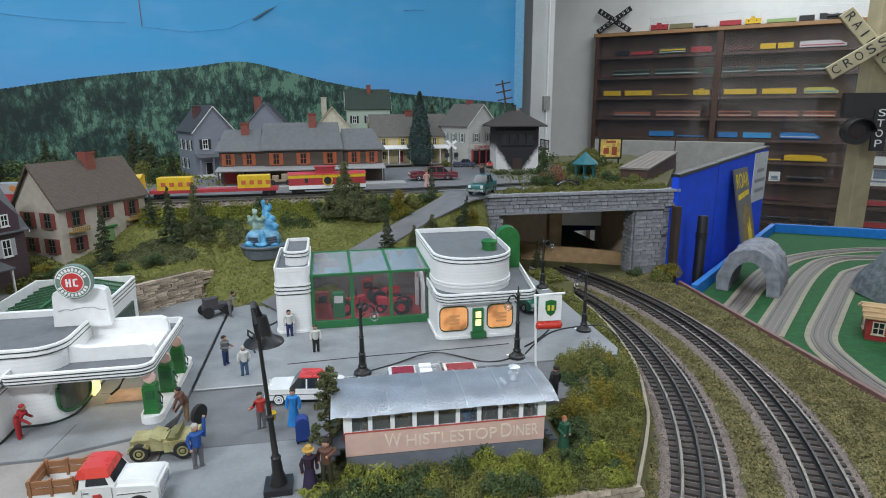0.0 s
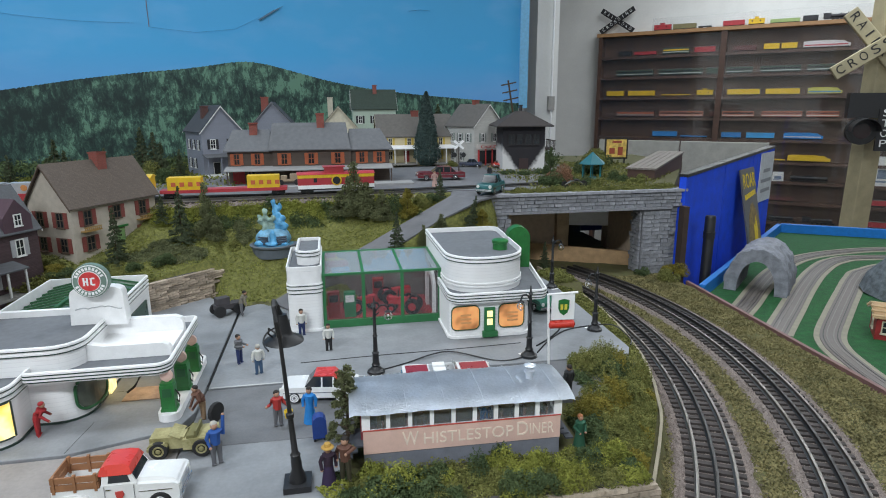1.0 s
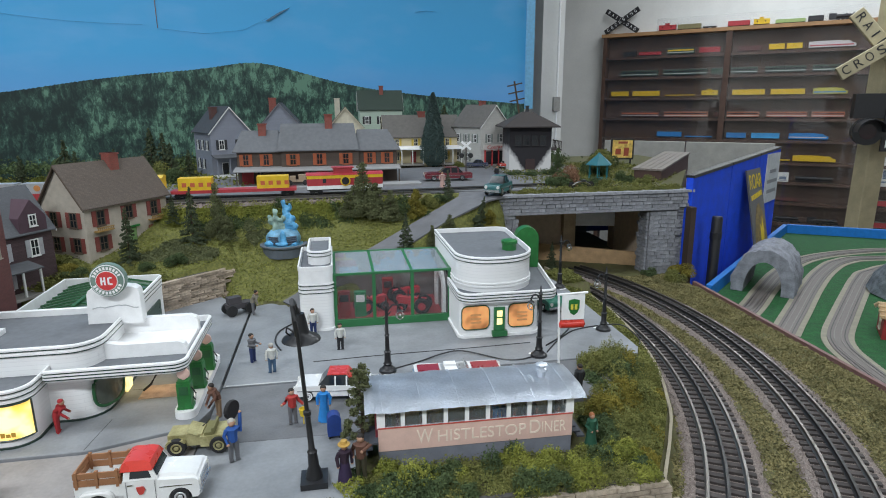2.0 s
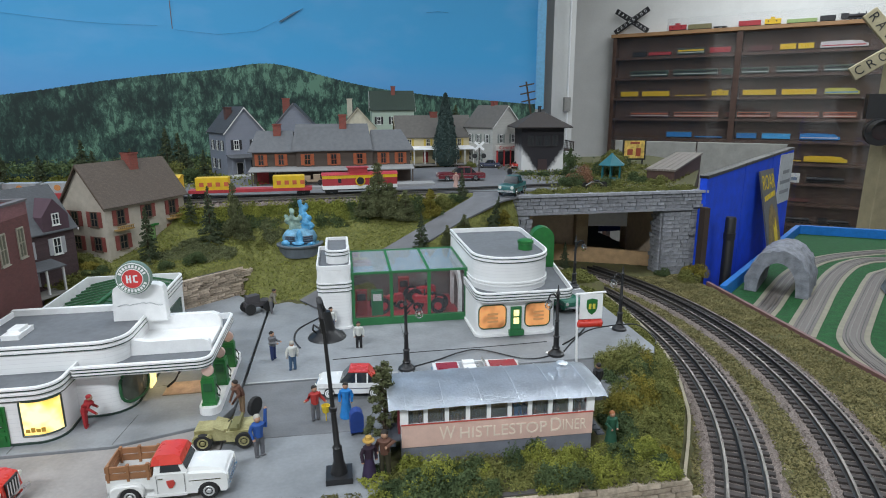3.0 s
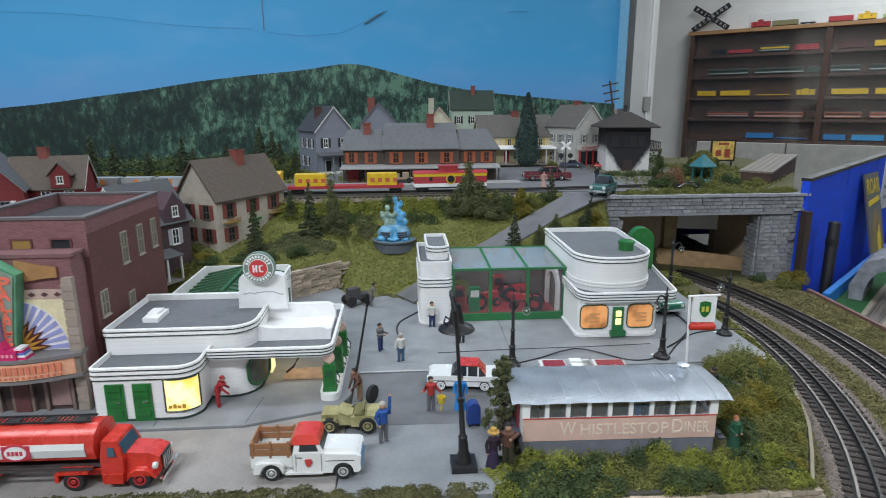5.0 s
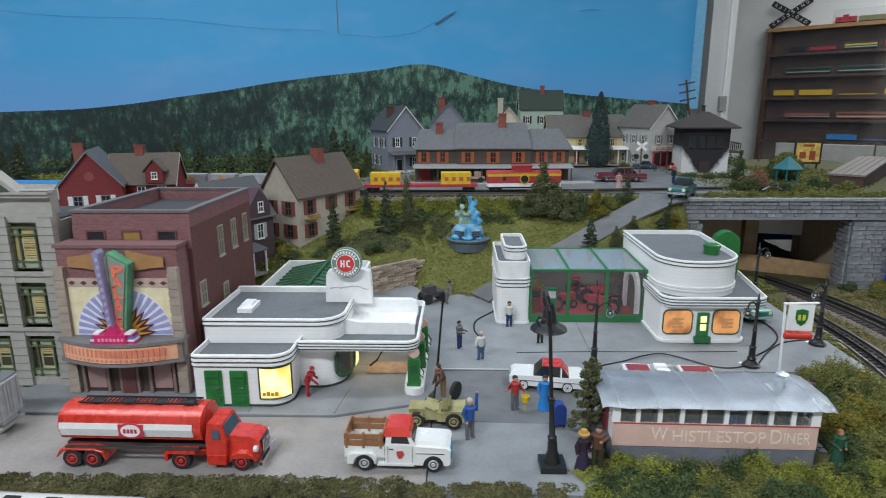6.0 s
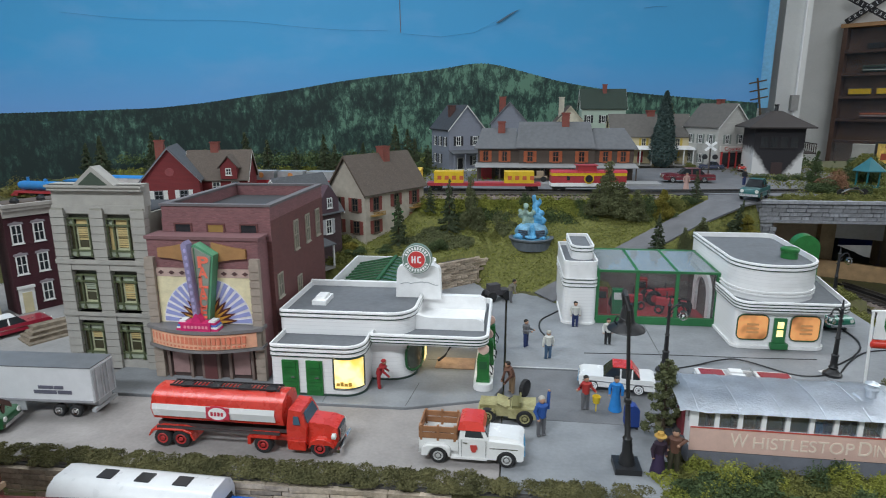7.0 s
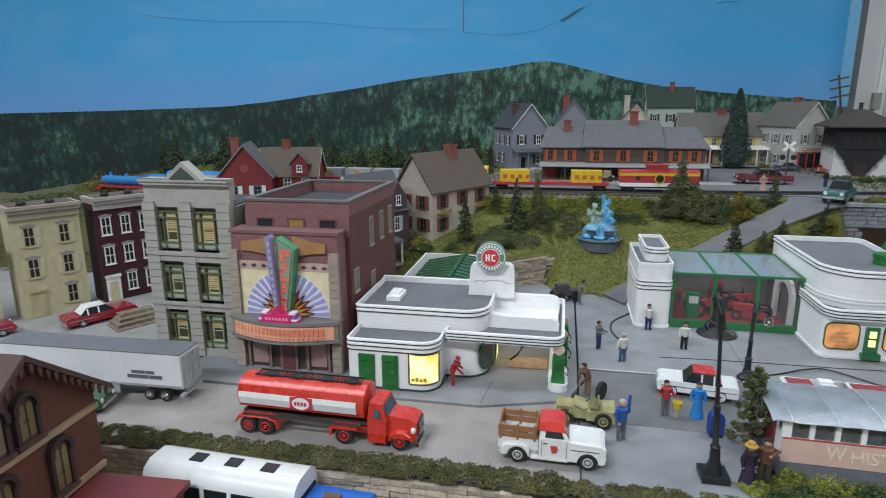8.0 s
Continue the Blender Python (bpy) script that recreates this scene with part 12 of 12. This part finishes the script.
# tall slender tree at the diner's end
tt = thing("slender_tree", "slender dark green model tree beside the diner", "tree", (-0.9, 47.6, -0.1))
bm = B()
tube(bm, [(0, 0, -0.3), (0.1, 0.1, 3), (-0.1, 0, 7.0)], [0.22, 0.14, 0.05], 6)
for k in range(46):
    a, z = k * 2.39996, 0.1 + 7.3 * (0.10 + 0.88 * k / 45)
    q = 1.15 - 0.8 * k / 45
    tube(bm, [(0, 0, z - 0.25), (q * math.cos(a), q * math.sin(a), z)], [0.06, 0.02], 4)
part("trunk", bm, TREE_BARK, tt)
put("crown", clump(("slender", "loose"), PINE_OLIVE, 6500, 0.014, slender, 91), tt, (0, 0, 0.1), 0, (8.2, 8.2, 7.3))


def planting(name, label, n, area, mat, size, seed, category="hedge", height=1.0, lump=(0.7, 1.7), every=1.1):
    """Ground-foam planting over an area, as a crowd of rounded lumps with gaps. area gives its bounds, its height (0 for none) and its ground."""
    rg = np.random.default_rng(seed)
    x0, x1, y0, y1 = area[0]
    m = int((x1 - x0) * (y1 - y0) / every)
    cx, cy, cr = rg.uniform(x0, x1, m), rg.uniform(y0, y1, m), rg.uniform(lump[0], lump[1], m)
    ch = np.maximum(0, area[1](cx, cy)) * height * rg.uniform(0.45, 1.15, m)
    ok = ch > 0.15
    cx, cy, cr, ch = cx[ok], cy[ok], cr[ok], ch[ok]
    k = rg.choice(len(cx), n, p=cr ** 2 / (cr ** 2).sum())
    d = rg.normal(size=(n, 3))
    d /= np.linalg.norm(d, axis=1, keepdims=True)
    d[:, 2] = np.abs(d[:, 2])
    wob = np.array([1 + 0.5 * noise.noise((v[0] * 3 + q, v[1] * 3, v[2] * 3)) for v, q in zip(d, k)]) * rg.uniform(0.82, 1.06, n)
    x, y = cx[k] + d[:, 0] * cr[k] * wob, cy[k] + d[:, 1] * cr[k] * wob
    z = area[2](x, y) + d[:, 2] * ch[k] * wob
    inside = area[1](x, y) > 0.02
    ob = new(name, flakes(name, np.concatenate([np.stack([x, y, z], 1), d], 1)[inside], size, mat, seed=seed))
    return tagged(ob, label, category, kind="stuff")


flat = lambda h: (lambda x, y: np.full(np.shape(x), h))
# hedge along the front street
planting("hedge", "low olive-green hedge along the front street edge", 170000, ((-75, -3.5, 37.9, 41.0), lambda x, y: 0.50 * np.clip(1.35 - np.abs(y - 39.4) / 1.2, 0, 1) * np.where(x > -16, np.clip((-3.5 - x) / 8 + 0.45, 0, 1) * np.clip(1.3 - np.abs(y - 39.1) / 1.1, 0, 1), 1), flat(-0.05)), FOAM_HEDGE, 0.07, 101, lump=(0.35, 0.85), every=0.34)
# planting in front of the diner
front = ((-2.5, 22.5, 38.2, 43.6), lambda x, y: 1.9 * np.clip((y - 38.0) / 1.0, 0, 1) * np.clip((43.7 - y) / 0.6, 0, 1) * np.where(x < 0, 0.6, 1) * np.clip((22.8 - x) / 2, 0, 1), flat(-0.4))
planting("shrubbery", "low green ground cover in front of the diner", 50000, front, FOAM_MID, 0.078, 102, "shrubbery", height=0.5, lump=(0.6, 1.3), every=1.2)
planting("shrubbery", "rounded olive shrubs in front of the diner", 45000, front, HEDGE_LIME, 0.075, 119, "shrubbery", height=1.1, lump=(0.7, 1.4), every=5.0)
planting("shrubbery", "dark green shrubs in front of the diner", 26000, front, FOAM_DARK, 0.075, 120, "shrubbery", height=1.0, lump=(0.7, 1.4), every=9.0)
planting("shrubbery", "dark green planting at the diner's corner", 20000, ((-1.0, 6.5, 38.2, 41.6), lambda x, y: 1.7 * np.clip(1.4 - np.hypot((x - 2.6) / 3.6, (y - 39.8) / 1.8), 0, 1), flat(-0.3)), FOAM_DARK, 0.105, 103, "shrubbery")
# bank beside the diner, down to the edging
def bank_h(x, y):
    e = np.interp(y, STRIP_Y, STRIP_X)
    inside = np.clip((e - 0.8 - x) / 1.5, 0, 1)
    left = np.where(y < 52, 19.6, 21.5 + (y - 52) * 0.35)
    return 1.9 * inside * np.clip((x - left) / 1.6, 0, 1) * np.clip((61.2 - y) / 1.2, 0, 1) * np.clip((y - 40.5) / 1.5, 0, 1)


bank = ((19, 36, 40, 61.5), bank_h, lambda x, y: terrain(x, y) - 0.1)
planting("shrubbery", "low olive ground cover on the bank", 70000, bank, FOAM_MID, 0.085, 104, "shrubbery", height=0.24, lump=(0.8, 1.8), every=2.4)
planting("shrubbery", "rounded olive shrubs on the bank", 85000, bank, FOAM_MID, 0.08, 105, "shrubbery", height=1.45, lump=(1.2, 2.3), every=9.0)
planting("shrubbery", "rounded dark green shrubs on the bank", 60000, bank, FOAM_DARK, 0.08, 117, "shrubbery", height=1.2, lump=(1.0, 2.0), every=13.0)
planting("shrubbery", "yellow-green shrubs on the bank", 42000, bank, FOAM_YELLOW, 0.08, 118, "shrubbery", height=1.5, lump=(0.9, 1.7), every=11.0)
# scrub behind the plaza corner and beside the track
planting("shrubbery", "low grass and scrub beside the inner track", 16000, ((30, 41, 60, 100), lambda x, y: 0.75 * np.clip((np.interp(y, STRIP_Y, STRIP_X) - 0.4 - x) / 0.8, 0, 1) * (x > 34.4), lambda x, y: terrain(x, y)), FOAM_MID, 0.15, 106, "shrubbery")
planting("shrubbery", "low brown-green scrub beside the outer track", 16000, ((52, 60.2, 40, 104), lambda x, y: 0.45 * np.array([1.0 if noise.noise((a * 0.2, b * 0.2, 77)) > 0.1 else 0.0 for a, b in zip(x, y)]) * (np.hypot(x + 30.6, y - 80.2) > 88.2), flat(-4.3)), SCRUB, 0.11, 107, "shrubbery")
# mottled undergrowth over the open slope
def patchy(x, y, z, cut):
    return np.array([1.0 if noise.noise((a * 0.13, b * 0.13, z)) > cut else 0.0 for a, b in zip(np.atleast_1d(x), np.atleast_1d(y))])


planting("shrubbery", "olive undergrowth in patches on the upper slope", 30000, ((-33, -14, 95, 107), lambda x, y: 0.8 * patchy(x, y, 31.0, 0.10) * (np.abs(x + 11) + np.abs(y - 98) > 8), lambda x, y: terrain(x, y)), PINE_OLIVE, 0.11, 122, "shrubbery", lump=(0.5, 1.3), every=1.2)
planting("shrubbery", "olive tufts in patches on the slope", 32000, ((-36, -6, 86, 104), lambda x, y: 0.5 * patchy(x, y, 47.0, 0.16) * (terrain(x, y) > 1.5) * (np.abs(x + 11) + np.abs(y - 98) > 8), lambda x, y: terrain(x, y)), FOAM_MID, 0.09, 123, "shrubbery", lump=(0.4, 1.0), every=1.2)
# hedge below the upper track
under_track = lambda h, cut: (lambda x, y: h * np.clip(1.25 - np.abs(y - 108.4) / 1.9, 0, 1) * np.array([1.0 if noise.noise((a * 0.3, b * 0.3, 8.0)) > cut else 0.0 for a, b in zip(np.atleast_1d(x), np.atleast_1d(y))]))
planting("hedge", "bright yellow-green hedge below the upper track", 90000, ((-33, 12, 106.4, 110.6), under_track(2.3, -1.0), lambda x, y: terrain(x, y) - 0.3), HEDGE_LIME, 0.10, 108, lump=(0.9, 1.9), every=1.6)
planting("hedge", "dark undergrowth at the foot of the slope hedge", 40000, ((-33, 14, 104.6, 109), lambda x, y: 1.1 * np.clip(1.2 - np.abs(y - 106.6) / 1.7, 0, 1) * patchy(x, y, 5.0, -0.08), lambda x, y: terrain(x, y) - 0.2), FOAM_DARK, 0.10, 109, lump=(0.6, 1.2))
planting("hedge", "green planting along the bridge coping", 34000, ((31, 67, 108.2, 111.5), lambda x, y: 1.15 * np.clip(1.3 - np.abs(y - 109.6) / 1.4, 0, 1), flat(12.5)), FOAM_MID, 0.11, 110, lump=(0.5, 1.0), every=0.7)
planting("shrubbery", "mixed green ground cover on the scenery deck", 14000, ((38, 80, 111, 165), lambda x, y: 0.9 * (x - 33 < (y - 80) * 0.9), flat(12.5)), FOAM_MID, 0.22, 111, "shrubbery")
planting("shrubbery", "green and brown ground cover behind the town row", 14000, ((-75, -40, 85, 112), lambda x, y: 0.8 + 0 * x, lambda x, y: terrain(x, y)), FOAM_MID, 0.22, 112, "shrubbery")
planting("shrubbery", "yellow-green ground cover before the painted ridge", 26000, ((-135, -14, 128, 188), lambda x, y: 1.3 + 0 * x, lambda x, y: terrain(x, y)), GRASS_FLAKE, 0.3, 113, "shrubbery", lump=(1.5, 4.0), every=6)
planting("shrubbery", "dark green ground cover at the foot of the ridge", 22000, ((-135, 70, 168, 215), lambda x, y: 3.2 * (y < back_y(x) - 2), lambda x, y: np.maximum(terrain(x, y), 12.3)), FOAM_DARK, 0.34, 114, "shrubbery", lump=(1.5, 3.5), every=6)
planting("shrubbery", "low dark scrub behind the row houses", 20000, ((-125, -62, 84, 108), lambda x, y: 0.8 + 0 * x, lambda x, y: terrain(x, y)), FOAM_DARK, 0.16, 115, "shrubbery", lump=(1.0, 2.2), every=5)
planting("shrubbery", "dry yellow-brown grass bank behind the upper track", 60000, ((-130, -46, 118, 132), lambda x, y: 3.4 * np.clip(1.2 - np.abs(y - 126) / 8.0, 0, 1), lambda x, y: terrain(x, y)), GRASS_DRY, 0.16, 121, "shrubbery", lump=(2.0, 4.5), every=5)
# darker foliage mixed in, partly for the shadows between the hedge's lumps
planting("hedge", "dark green patches, partly standing for shade, in the slope hedge", 40000, ((-33, 12, 106.4, 110.6), under_track(2.4, 0.22), lambda x, y: terrain(x, y) - 0.3), FOAM_DARK, 0.10, 116, lump=(0.7, 1.5))
for x, y, h in ((-92, 128, 11), (-99, 133, 12), (-71, 133, 12), (-66, 138, 10), (-112, 132, 12), (-60, 141, 9), (-84, 150, 13), (-105, 146, 12)):
    conifer(x, y, h, PINE, v=RND.randrange(3))
